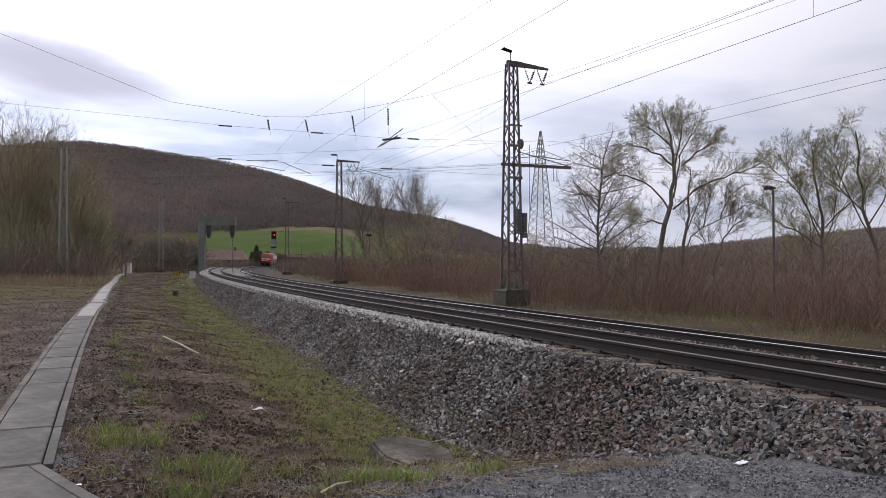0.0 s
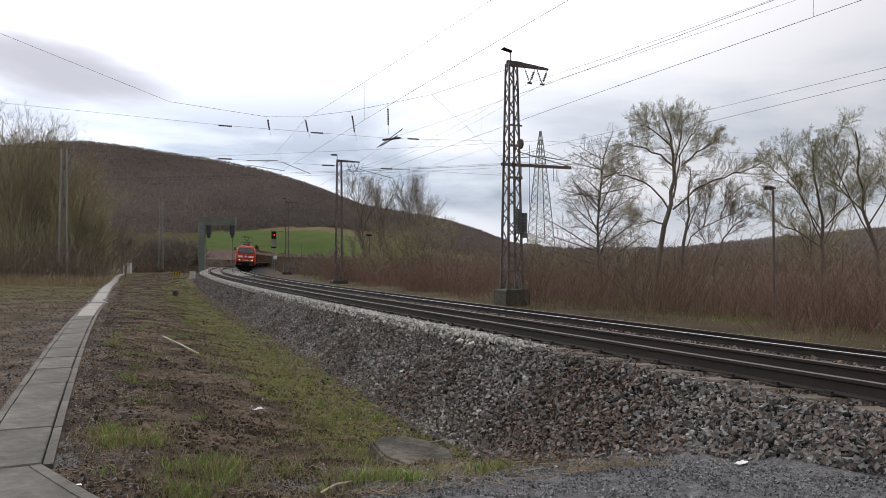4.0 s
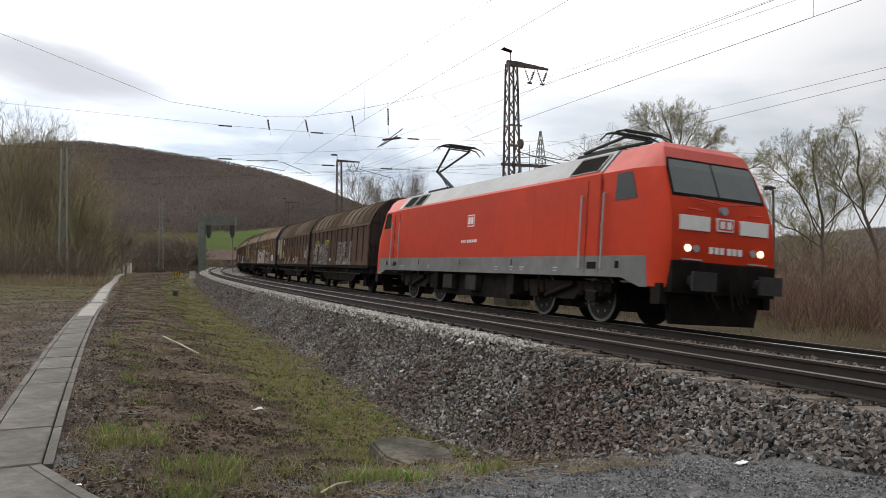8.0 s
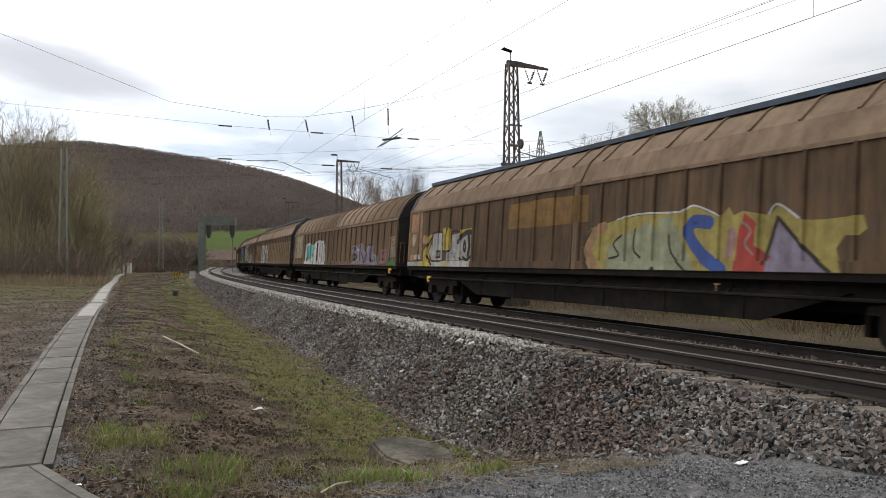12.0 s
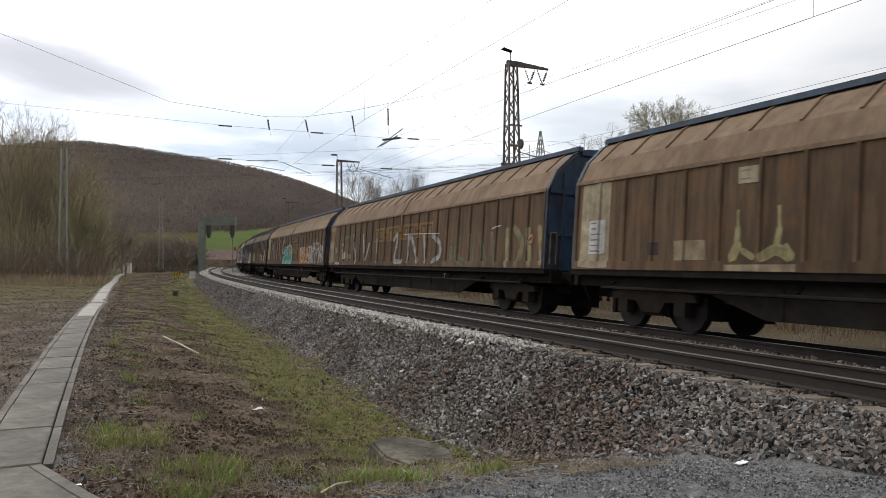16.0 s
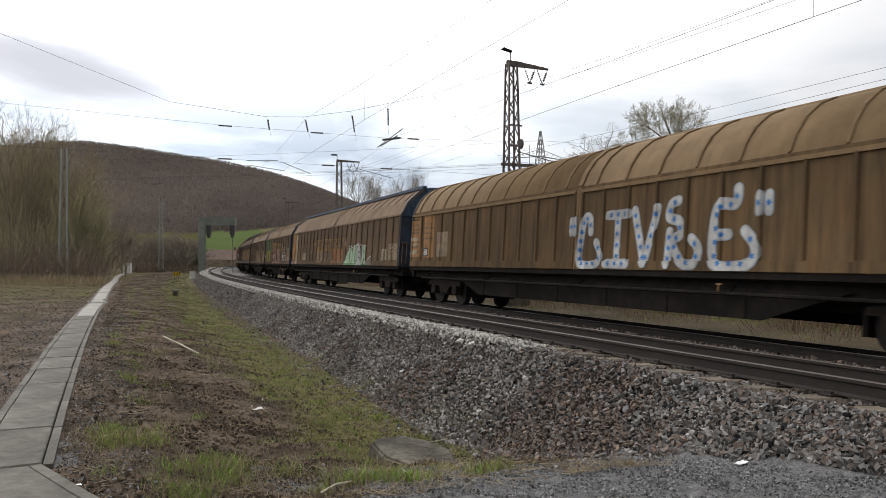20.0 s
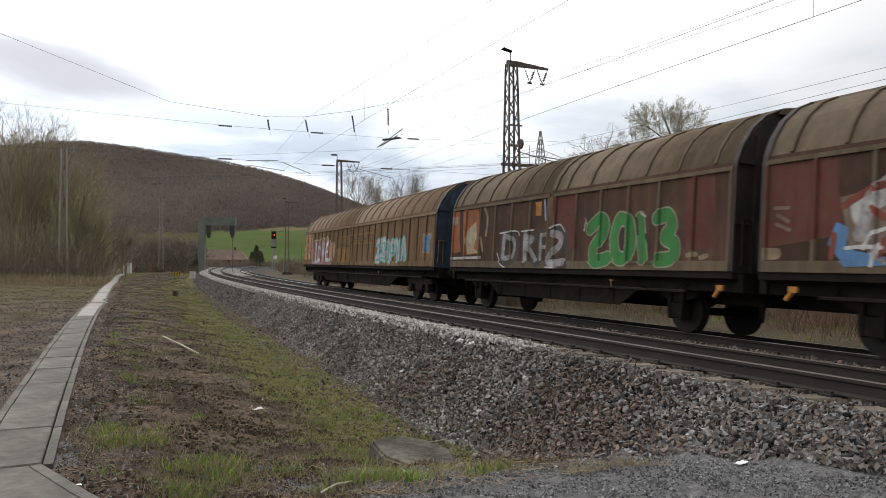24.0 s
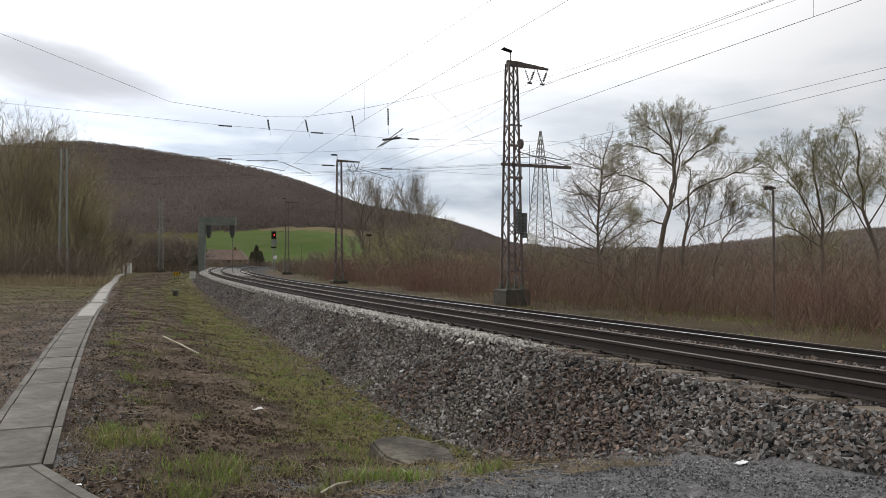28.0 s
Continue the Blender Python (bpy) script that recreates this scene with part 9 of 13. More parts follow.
patch(3, C_YELLOW, 4, [(-3.18, 2.50), (-3.18, 3.05), (-2.63, 3.05), (-2.56, 2.60), (-2.10, 2.06), (-1.65, 1.67), (-2.37, 1.68), (-3.50, 2.01), (-3.61, 2.37)])
patch(3, C_ORANGE, 5, [(-3.14, 3.03), (-2.63, 3.04), (-2.56, 2.60), (-3.15, 2.59)])
patch(3, C_OLIVE, 2, [(-1.76, 3.06), (-1.30, 3.19), (-1.26, 2.70), (-1.71, 2.71)])
patch(3, C_YELLOW, 5, [(-2.10, 2.95), (-1.94, 3.22), (-1.84, 3.18), (-2.00, 2.87)])
strokes(3, [[0.02, (-2.37, 1.68), (-2.32, 2.08), (-2.07, 1.96), (-1.99, 1.72)]], C_DARK, 7)
lettering(3, [[0.11, (-0.09, 2.35), (0.25, 1.28)], [0.12, (-0.62, 1.49), (-0.34, 1.69), (0.02, 1.48), (0.09, 1.28)], [0.12, (0.51, 1.28), (0.58, 1.88), (0.70, 2.36), (1.04, 2.40), (1.19, 2.24), (0.77, 2.12), (1.29, 1.33)], [0.14, (1.55, 2.35), (1.85, 2.52), (2.13, 2.22), (1.56, 2.18)], [0.14, (1.51, 1.48), (1.58, 1.81), (1.97, 1.92), (2.34, 1.75), (2.40, 1.30)], [0.15, (2.35, 2.41), (2.58, 2.52), (2.95, 2.45), (3.03, 2.26), (2.75, 2.01), (2.70, 1.74), (2.74, 1.30)], [0.15, (2.98, 1.72), (3.26, 1.89)]], C_DULLSILVER, C_DARK, 4, 0.045, "faded silver bubble letters")
lettering(4, [[0.07, (-6.36, 1.35), (-5.87, 2.13), (-5.57, 1.74), (-5.23, 2.11)], [0.05, (-5.11, 1.35), (-4.61, 2.18), (-3.97, 1.38)], [0.04, (-4.84, 1.65), (-4.25, 1.64)], [0.05, (-3.76, 2.00), (-3.77, 1.36)], [0.04, (-3.76, 2.19), (-3.73, 2.21)], [0.055, (-3.28, 1.38), (-3.30, 2.17), (-2.71, 1.99), (-2.59, 1.64), (-2.79, 1.42), (-3.24, 1.38)]], C_DARK, C_PAPER, 5, 0.035, "AAID sprayed in black with white edges")
patch(4, C_PAPER, 3, [(-1.25, 1.23), (-1.19, 1.67), (-1.22, 2.06), (-0.62, 2.11), (0.52, 2.07), (2.12, 2.08), (2.16, 1.36), (2.64, 1.26)])
strokes(4, [[0.12, (-0.92, 2.02), (-0.87, 1.33)], [0.09, (-1.15, 1.74), (-0.59, 1.78)], [0.08, (-0.87, 1.35), (-0.38, 1.35)]], C_TEAL, 6)
strokes(4, [[0.07, (-0.49, 1.98), (-0.26, 1.35)], [0.12, (1.30, 1.74), (1.42, 1.31)], [0.06, (1.90, 1.46), (2.06, 1.27)]], C_RED, 6)
strokes(4, [[0.08, (-0.13, 1.95), (-0.18, 1.30)], [0.06, (-0.11, 1.63), (0.55, 1.71)], [0.1, (0.44, 1.98), (0.38, 1.34)], [0.07, (0.45, 1.97), (0.94, 1.99)], [0.07, (0.41, 1.64), (0.84, 1.68)], [0.07, (0.38, 1.34), (1.02, 1.37)], [0.08, (0.99, 1.96), (1.74, 1.98)], [0.11, (1.83, 1.94), (2.05, 1.51)], [0.05, (1.06, 1.94), (1.18, 1.55)]], C_BLUE, 6)
patch(4, C_GREY, 4, [(2.03, 1.99), (2.89, 2.02), (3.03, 1.46), (2.07, 1.42)])
patch(4, C_PAPER, 3, [(2.16, 1.35), (3.45, 1.36), (3.45, 1.27), (2.61, 1.26)])
disc(4, 2.31, 2.66, 1.59, 1.90)
patch(6, C_OCHRE, 3, [(0.34, 1.72), (0.66, 2.18), (1.66, 2.34), (2.43, 2.39), (3.66, 2.37), (4.03, 2.48), (4.74, 2.22), (4.95, 2.41), (5.07, 2.24), (5.27, 2.31), (5.87, 2.20), (6.05, 2.36), (6.51, 2.09), (6.93, 2.07), (7.62, 2.11), (7.70, 1.90), (7.56, 1.80), (7.33, 1.81), (7.19, 1.61), (7.32, 1.21), (0.76, 1.14)])
strokes(6, [[0.13, (1.18, 2.19), (0.80, 2.02), (0.60, 1.61), (1.01, 1.23)]], C_PEACH, 5)
patch(6, C_SAGE2, 4, [(1.36, 1.18), (1.31, 1.70), (1.85, 1.99), (2.38, 2.11), (2.73, 2.26), (3.03, 2.04), (3.03, 2.30), (3.41, 2.31), (3.63, 2.02), (4.18, 1.19)])
strokes(6, [[0.025, (1.85, 1.99), (1.55, 1.80), (1.76, 1.55), (1.41, 1.48)], [0.025, (2.30, 2.11), (2.26, 1.69), (2.50, 1.49)], [0.025, (3.37, 1.94), (3.46, 1.58), (3.93, 1.21)], [0.06, (2.89, 1.18), (2.95, 1.25)]], C_DARK, 7)
strokes(6, [[0.13, (4.47, 2.14), (4.05, 2.17), (3.95, 1.92), (4.33, 1.53), (4.86, 1.25)]], C_BLUEDEEP, 5)
strokes(6, [[0.11, (5.06, 1.91), (5.00, 1.58)]], C_PINK, 5)
patch(6, C_RED, 5, [(5.19, 1.96), (5.33, 2.27), (5.64, 2.06), (5.56, 1.71), (5.96, 1.48), (5.93, 1.19), (5.13, 1.20), (5.16, 1.56)])
strokes(6, [[0.025, (5.28, 2.11), (5.48, 1.95), (5.36, 1.72), (5.57, 1.52)]], C_PINK, 7)
patch(6, C_LILAC, 5, [(6.06, 2.11), (6.44, 1.77), (6.80, 1.47), (7.17, 1.20), (5.83, 1.19)])
strokes(6, [[0.035, (6.06, 2.15), (5.94, 1.78), (5.80, 1.37)], [0.035, (6.08, 2.13), (6.62, 1.62), (7.15, 1.21)], [0.025, (0.67, 1.14), (0.38, 1.66), (0.70, 2.15)]], C_DARK, 7)
strokes(6, [[0.02, (1.66, 2.34), (2.43, 2.42), (3.66, 2.39), (4.05, 2.49), (4.74, 2.25)], [0.02, (5.87, 2.22), (6.05, 2.38), (6.51, 2.10)]], C_PAPER, 8)
patch(10, C_DARK, 2, [(-2.57, 1.18), (-2.44, 2.12), (-1.89, 2.41), (-1.61, 2.86), (-1.34, 2.98), (-1.02, 3.01), (-0.56, 2.66), (0.30, 2.57), (0.43, 2.97), (0.74, 3.07), (1.30, 2.77), (1.71, 2.74), (2.21, 3.08), (2.70, 2.82), (2.80, 2.49), (3.17, 2.43), (3.50, 2.12), (3.56, 1.62), (3.39, 1.24)])
patch(10, C_LEAF, 4, [(-2.43, 1.23), (-2.30, 1.82), (-2.41, 2.03), (-1.13, 2.11), (-0.23, 2.17), (0.59, 2.22), (1.10, 2.27), (1.32, 2.17), (1.36, 1.91), (2.16, 1.74), (3.39, 1.77), (3.49, 1.62), (3.33, 1.25)])
patch(10, C_AZURE, 5, [(-1.88, 2.07), (-1.82, 2.37), (-1.60, 2.77), (-1.36, 2.88), (-1.30, 2.55), (-0.99, 2.33), (-0.96, 2.90), (-0.63, 2.60), (0.31, 2.49), (0.48, 2.89), (0.73, 3.00), (1.31, 2.70), (1.72, 2.68), (1.79, 2.48), (2.21, 3.02), (2.67, 2.77), (2.74, 2.45), (3.13, 2.38), (3.37, 2.14), (3.39, 1.81), (2.37, 1.76), (1.60, 1.86), (1.58, 2.20), (0.85, 2.26), (-0.38, 2.20)])
patch(10, C_BLUE, 6, [(-0.98, 2.18), (-0.54, 2.40), (0.38, 2.40), (0.85, 2.24), (0.33, 2.17)])
patch(10, C_BLUE, 6, [(2.47, 1.91), (2.56, 2.07), (3.34, 1.92), (3.30, 1.79)])
strokes(10, [[0.05, (1.86, 2.23), (2.29, 2.25), (2.56, 2.11), (2.36, 1.96)], [0.035, (1.60, 1.86), (2.16, 1.74), (2.48, 1.78)], [0.16, (-1.35, 1.48), (-1.39, 1.28)], [0.2, (1.64, 1.33), (1.97, 1.34)], [0.03, (0.20, 2.04), (0.37, 1.67), (0.12, 1.29)], [0.03, (0.86, 2.06), (1.13, 1.75), (0.77, 1.58)], [0.025, (2.17, 1.64), (2.69, 1.52), (2.90, 1.31)], [0.03, (-0.51, 1.97), (-0.25, 1.54)], [0.025, (2.22, 2.57), (2.08, 2.30)]], C_DARK, 8)
strokes(10, [[0.03, (-2.03, 1.81), (-1.74, 1.45)], [0.03, (0.35, 1.94), (0.69, 1.75), (0.58, 1.49)], [0.04, (2.49, 1.52), (3.08, 1.59)], [0.03, (1.25, 1.74), (1.62, 1.61)]], C_MINT, 7)
strokes(10, [[0.02, (-1.89, 2.41), (-1.61, 2.82), (-1.34, 2.94), (-1.18, 2.59), (-1.03, 3.05), (-0.61, 2.65), (0.33, 2.53), (0.44, 2.92), (0.74, 3.03), (1.33, 2.73)], [0.025, (1.78, 2.55), (2.21, 3.05), (2.70, 2.81), (2.78, 2.46), (3.17, 2.40), (3.51, 2.10), (3.55, 1.62), (3.37, 1.25)], [0.02, (-0.56, 2.96), (0.13, 3.04), (0.16, 2.67), (-0.47, 2.68), (-0.56, 2.96)], [0.02, (-0.35, 2.82), (0.00, 2.85)], [0.02, (-2.41, 2.05), (-1.14, 2.15), (-0.23, 2.22)]], C_PAPER, 9)
patch(13, C_PAPER, 2, [(-2.56, 1.15), (-2.66, 2.14), (-2.15, 2.47), (-1.49, 2.39), (-1.43, 2.51), (-0.94, 2.52), (-0.77, 2.62), (0.07, 2.57), (0.45, 2.39), (0.84, 2.01), (0.87, 1.21)])
patch(13, C_TEAL, 4, [(-2.32, 1.17), (-2.44, 1.48), (-2.47, 2.10), (-2.09, 2.39), (-1.58, 2.32), (-1.49, 2.42), (-0.90, 2.45), (-0.74, 2.56), (0.04, 2.52), (0.39, 2.33), (0.75, 1.99), (0.81, 1.22)])
patch(13, C_PINK, 5, [(-2.63, 1.64), (-2.62, 2.10), (-2.43, 2.17), (-2.37, 1.18), (-2.56, 1.18)])
patch(13, C_PALEBLUE, 3, [(-3.11, 1.17), (-3.25, 1.65), (-2.99, 1.89), (-2.76, 1.72), (-2.60, 1.18)])
patch(13, C_ORANGE, 5, [(-0.86, 2.48), (-0.06, 2.45), (-0.02, 2.19), (-0.15, 1.87), (-0.59, 1.68), (-0.81, 1.75), (-0.92, 2.11)])
strokes(13, [[0.025, (-1.99, 2.34), (-1.71, 2.29), (-1.48, 2.10), (-1.46, 1.77), (-1.91, 1.63), (-1.93, 1.19)], [0.025, (-0.92, 1.20), (-0.90, 1.58), (-1.32, 1.66), (-1.81, 1.51)], [0.025, (-0.92, 2.43), (-0.96, 2.11), (-0.82, 1.70), (-0.54, 1.64), (-0.11, 1.85)], [0.025, (-0.41, 1.21), (-0.21, 1.60), (0.21, 1.79)], [0.025, (0.19, 2.34), (0.27, 1.92), (0.18, 1.53)]], C_DARK, 7)
strokes(13, [[0.03, (-2.23, 2.18), (-1.79, 2.14)], [0.03, (-1.35, 2.21), (-1.10, 2.26), (-1.16, 1.91)], [0.03, (-0.73, 1.51), (-0.27, 1.47)]], C_MINT, 6)
lettering(13, [[0.12, (-9.31, 3.15), (-8.87, 2.08), (-8.22, 2.72), (-7.88, 1.72)], [0.15, (-7.78, 3.22), (-7.14, 1.66)], [0.13, (-6.79, 3.23), (-6.87, 1.81)], [0.13, (-6.13, 3.19), (-6.34, 1.60)], [0.14, (-5.51, 3.20), (-4.77, 2.87), (-5.31, 2.54), (-4.25, 1.58)]], C_DULLSILVER, C_BROWN, 3, 0.045, "large faded grey letters")
strokes(13, [[0.022, (7.98, 2.69), (8.13, 2.34), (8.32, 2.04)], [0.022, (8.28, 2.45), (8.56, 2.47), (8.34, 2.26), (8.66, 2.07)], [0.028, (8.82, 2.42), (9.70, 2.43), (9.27, 1.98), (9.02, 2.76), (8.82, 2.42)], [0.02, (9.93, 2.33), (10.27, 2.31)], [0.02, (10.09, 2.32), (10.14, 2.15)], [0.03, (9.73, 1.38), (9.87, 1.68), (10.40, 1.81), (11.10, 1.44)], [0.03, (6.57, 2.24), (6.92, 2.28), (7.13, 1.45)], [0.03, (7.28, 2.09), (7.60, 2.25), (7.57, 1.57)], [0.03, (7.90, 1.51), (7.95, 2.07), (8.34, 1.89), (8.22, 1.49)]], C_PAPER, 7)
patch(12, C_CREAM2, 0, [(-11.39, 3.29), (-10.18, 3.30), (-10.01, 1.36), (-11.20, 1.34)])
patch(12, C_TAN, 1, [(-11.19, 2.99), (-10.46, 2.97), (-10.40, 2.46), (-11.13, 2.47)])
patch(12, C_GREY, 1, [(-10.78, 2.23), (-10.30, 2.23), (-10.24, 1.56), (-10.71, 1.53)])
disc(12, -10.62, -10.32, 1.77, 2.03)
patch(12, C_SAGEDULL, 2, [(-7.95, 1.42), (-7.90, 2.02), (-7.76, 2.36), (-7.47, 2.37), (-7.30, 2.06), (-7.35, 1.42)])
patch(12, C_SAGEDULL, 2, [(-7.62, 2.48), (-7.48, 2.70), (-7.12, 2.70), (-7.11, 2.34), (-7.40, 2.36)])
patch(12, C_CREAM2, 4, [(-7.83, 1.76), (-7.09, 1.78), (-7.08, 1.54), (-7.82, 1.57)])
patch(12, C_RUST, 3, [(-8.35, 1.53), (-8.30, 2.15), (-8.12, 2.16), (-7.88, 1.59)])
strokes(12, [[0.06, (-8.75, 1.91), (-8.63, 1.98)], [0.05, (-8.55, 2.09), (-8.47, 2.16)], [0.05, (-9.84, 1.88), (-9.89, 2.10)], [0.05, (-8.77, 2.25), (-8.60, 2.26)]], C_MINT, 5)
strokes(12, [[0.1, (-9.67, 1.52), (-9.43, 1.63), (-9.14, 1.48)], [0.08, (-7.62, 2.58), (-8.16, 2.60), (-8.36, 2.51)]], C_SAGEDULL, 3)
notice(12, -8.64, -8.31, 1.52, 1.79, C_PAPER)
strokes(12, [[0.03, (-9.85, 1.24), (-9.71, 1.35), (-9.65, 1.25), (-9.46, 1.35), (-9.26, 1.25), (-9.13, 1.36)]], C_PAPER, 5)
patch(14, C_OLIVEPALE, 2, [(-5.97, 2.21), (-3.73, 2.20), (-3.96, 1.42), (-5.70, 1.46)])
patch(14, C_TAN, 1, [(-2.20, 2.12), (-1.53, 2.30), (-0.66, 2.24), (-0.59, 1.51), (-1.90, 1.55)])
patch(14, C_TAN, 1, [(0.78, 2.18), (1.70, 2.19), (1.85, 1.48), (1.03, 1.40)])
patch(14, C_TAN, 1, [(-0.24, 2.05), (0.60, 2.13), (0.57, 1.50), (-0.15, 1.51)])
strokes(14, [[0.05, (-5.16, 2.07), (-4.78, 1.50)], [0.05, (-4.34, 2.12), (-4.43, 1.50)], [0.04, (-1.73, 2.10), (-1.45, 1.57), (-0.96, 2.08)], [0.045, (1.27, 1.55), (1.41, 1.80), (1.73, 1.55)]], C_BROWN, 4)
strokes(14, [[0.07, (-3.11, 2.52), (-2.89, 2.14)], [0.07, (-1.67, 2.55), (-1.30, 2.20)], [0.07, (-0.11, 2.65), (0.21, 2.36)], [0.08, (1.26, 2.61), (1.29, 2.26), (1.70, 2.29), (1.67, 2.64)], [0.08, (2.32, 2.26), (2.32, 2.62), (2.69, 2.29), (2.65, 2.66)]], C_TAN, 2)
patch(16, C_RED2, 1, [(-11.12, 1.14), (-11.25, 3.25), (-8.86, 3.28), (-8.49, 2.54), (-8.71, 1.22)])
notice(16, -9.70, -9.29, 1.56, 1.85, C_DARK)
strokes(16, [[0.025, (-8.85, 3.26), (-8.63, 2.77), (-8.42, 2.53), (-8.63, 1.93), (-8.91, 1.38)]], C_YELLOW, 4)
patch(16, C_ORANGE, 7, [(0.48, 1.20), (1.49, 1.58), (2.84, 1.22)])
patch(16, C_RED, 7, [(2.15, 1.22), (2.81, 1.45), (3.38, 1.23)])
patch(16, C_SAGE, 7, [(3.38, 1.23), (3.87, 1.51), (4.83, 1.50), (4.86, 1.24)])
strokes(16, [[0.012, (5.26, 2.63), (5.93, 2.67)], [0.012, (7.32, 2.13), (8.27, 1.66)], [0.012, (9.45, 2.76), (10.56, 2.80)], [0.012, (9.48, 2.18), (10.64, 2.21)], [0.012, (5.05, 2.02), (5.98, 2.03)]], C_GREY, 7)
notice(18, -7.81, -6.98, 1.49, 1.78, C_PEACH)
patch(18, C_TEAL, 3, [(-7.53, 1.94), (-7.09, 1.96), (-7.07, 1.81), (-7.52, 1.80)])
strokes(18, [[0.05, (-5.41, 1.84), (-5.06, 2.17), (-5.27, 2.53)], [0.05, (-4.63, 2.40), (-3.81, 2.43), (-4.20, 2.16), (-4.03, 1.81)]], C_TAN, 4)
strokes(18, [[0.045, (-2.53, 1.55), (-2.47, 1.85), (-2.15, 1.79), (-2.20, 1.50), (-2.53, 1.55)], [0.05, (-1.44, 1.51), (-0.90, 1.81), (-0.66, 1.49)], [0.05, (-3.42, 1.90), (-2.83, 1.52)], [0.05, (-3.39, 1.52), (-2.89, 1.89)]], C_DUSTPINK, 4)
strokes(18, [[0.05, (0.30, 1.91), (0.49, 1.99), (0.81, 1.93), (0.61, 1.65), (0.97, 1.51)], [0.05, (1.72, 1.48), (1.76, 1.89), (1.98, 1.95), (2.20, 1.61)], [0.05, (1.36, 1.56), (1.55, 1.87)]], C_RUST2, 4)
patch(25, C_PEACH, 1, [(-11.15, 3.22), (-8.80, 3.18), (-8.63, 1.51), (-10.94, 1.49)])
strokes(25, [[0.05, (-10.75, 3.00), (-9.25, 2.99)], [0.05, (-10.75, 2.38), (-9.96, 2.41)], [0.04, (-10.69, 1.89), (-10.02, 1.90)], [0.04, (-9.24, 2.95), (-9.01, 1.74)]], C_CREAM, 2)
patch(25, C_STRAW, 3, [(-8.56, 1.19), (-8.64, 1.98), (-8.27, 2.67), (-7.53, 2.68), (-7.26, 2.66), (-6.58, 2.67), (-6.11, 2.81), (-5.64, 2.60), (-5.29, 2.81), (-4.47, 2.55), (-4.19, 2.37), (-3.60, 2.46), (-3.27, 2.14), (-3.33, 1.79), (-3.90, 1.26), (-4.15, 1.19)])
patch(25, C_MAUVE, 4, [(-8.44, 1.23), (-8.51, 1.95), (-8.19, 2.60), (-7.53, 2.61), (-7.26, 2.60), (-6.58, 2.61), (-6.11, 2.75), (-5.64, 2.55), (-5.29, 2.76), (-4.52, 2.50), (-4.19, 2.32), (-3.65, 2.42), (-3.35, 2.15), (-3.39, 1.82), (-3.94, 1.31), (-4.18, 1.23)])
strokes(25, [[0.12, (-7.84, 2.39), (-7.77, 1.48), (-7.15, 1.45)], [0.09, (-7.13, 2.21), (-7.20, 1.61), (-6.61, 1.50), (-6.60, 2.08), (-7.14, 2.23)], [0.1, (-6.16, 2.43), (-5.98, 1.54), (-5.71, 2.38)], [0.11, (-4.91, 2.41), (-5.32, 2.20), (-5.24, 1.54), (-4.42, 1.49)], [0.06, (-5.18, 1.94), (-4.68, 1.94)]], C_PAPER, 6)
patch(25, C_PEACH, 7, [(-4.18, 2.17), (-3.91, 2.28), (-3.59, 2.31), (-3.43, 2.11), (-3.50, 1.86), (-3.98, 1.42), (-4.40, 1.75), (-4.59, 2.07), (-4.48, 2.27)])
patch(11, C_CREAM2, 3, [(-6.37, 1.21), (-6.36, 1.35), (-4.83, 1.36), (-4.82, 1.23)])
patch(11, C_CREAM2, 2, [(-7.73, 1.43), (-7.75, 1.82), (-6.91, 1.82), (-6.86, 1.44)])
patch(11, C_DARK, 2, [(-8.53, 1.54), (-8.54, 1.80), (-8.21, 1.80), (-8.19, 1.54)])
patch(18, C_PEACH, 1, [(2.72, 2.19), (2.76, 2.44), (2.95, 2.44), (2.98, 2.19)])
strokes(11, [[0.1, (-6.22, 1.50), (-6.11, 1.68)], [0.06, (-6.13, 1.68), (-6.11, 2.00)], [0.03, (-6.11, 2.00), (-6.12, 2.34)], [0.06, (-5.98, 1.60), (-5.77, 1.49)], [0.1, (-5.53, 1.49), (-5.26, 1.61), (-4.99, 1.50)], [0.06, (-5.26, 1.66), (-5.21, 1.96)], [0.03, (-5.21, 1.96), (-5.23, 2.36)], [0.04, (-5.06, 1.68), (-4.92, 1.51)]], C_OLIVEPALE, 3)
lettering(12, [[0.09, (-6.78, 2.66), (-6.15, 1.38)], [0.09, (-5.13, 2.61), (-4.72, 1.49), (-4.20, 2.18)], [0.07, (-3.06, 2.35), (-2.97, 1.39)], [0.1, (-0.79, 2.29), (-0.28, 2.45), (-0.62, 1.48), (0.30, 1.42)], [0.1, (0.96, 1.42), (1.12, 2.41), (2.02, 1.42)], [0.1, (2.54, 2.36), (2.84, 1.42)], [0.1, (3.41, 2.34), (4.08, 2.04), (4.15, 1.62), (3.53, 1.42)]], C_SILVER, C_BROWN, 3, 0.03, "row of faded silver letters")
lettering(12, [[0.07, (5.09, 1.84), (5.07, 1.27)], [0.08, (5.77, 2.11), (5.49, 1.61), (6.35, 1.32)], [0.08, (6.62, 2.16), (6.81, 1.37)], [0.08, (7.27, 2.21), (7.76, 1.37)], [0.07, (8.12, 2.18), (8.36, 1.33)]], C_SAGEDULL, C_DULLSILVER, 3, 0.03)
lettering(12, [[0.08, (9.07, 2.28), (9.14, 1.33)], [0.09, (9.55, 2.32), (9.99, 1.88), (9.73, 1.30)], [0.08, (10.31, 2.23), (10.47, 1.34)], [0.08, (10.90, 2.27), (11.07, 1.40)]], C_OLIVEPALE, C_GREY, 3, 0.03)
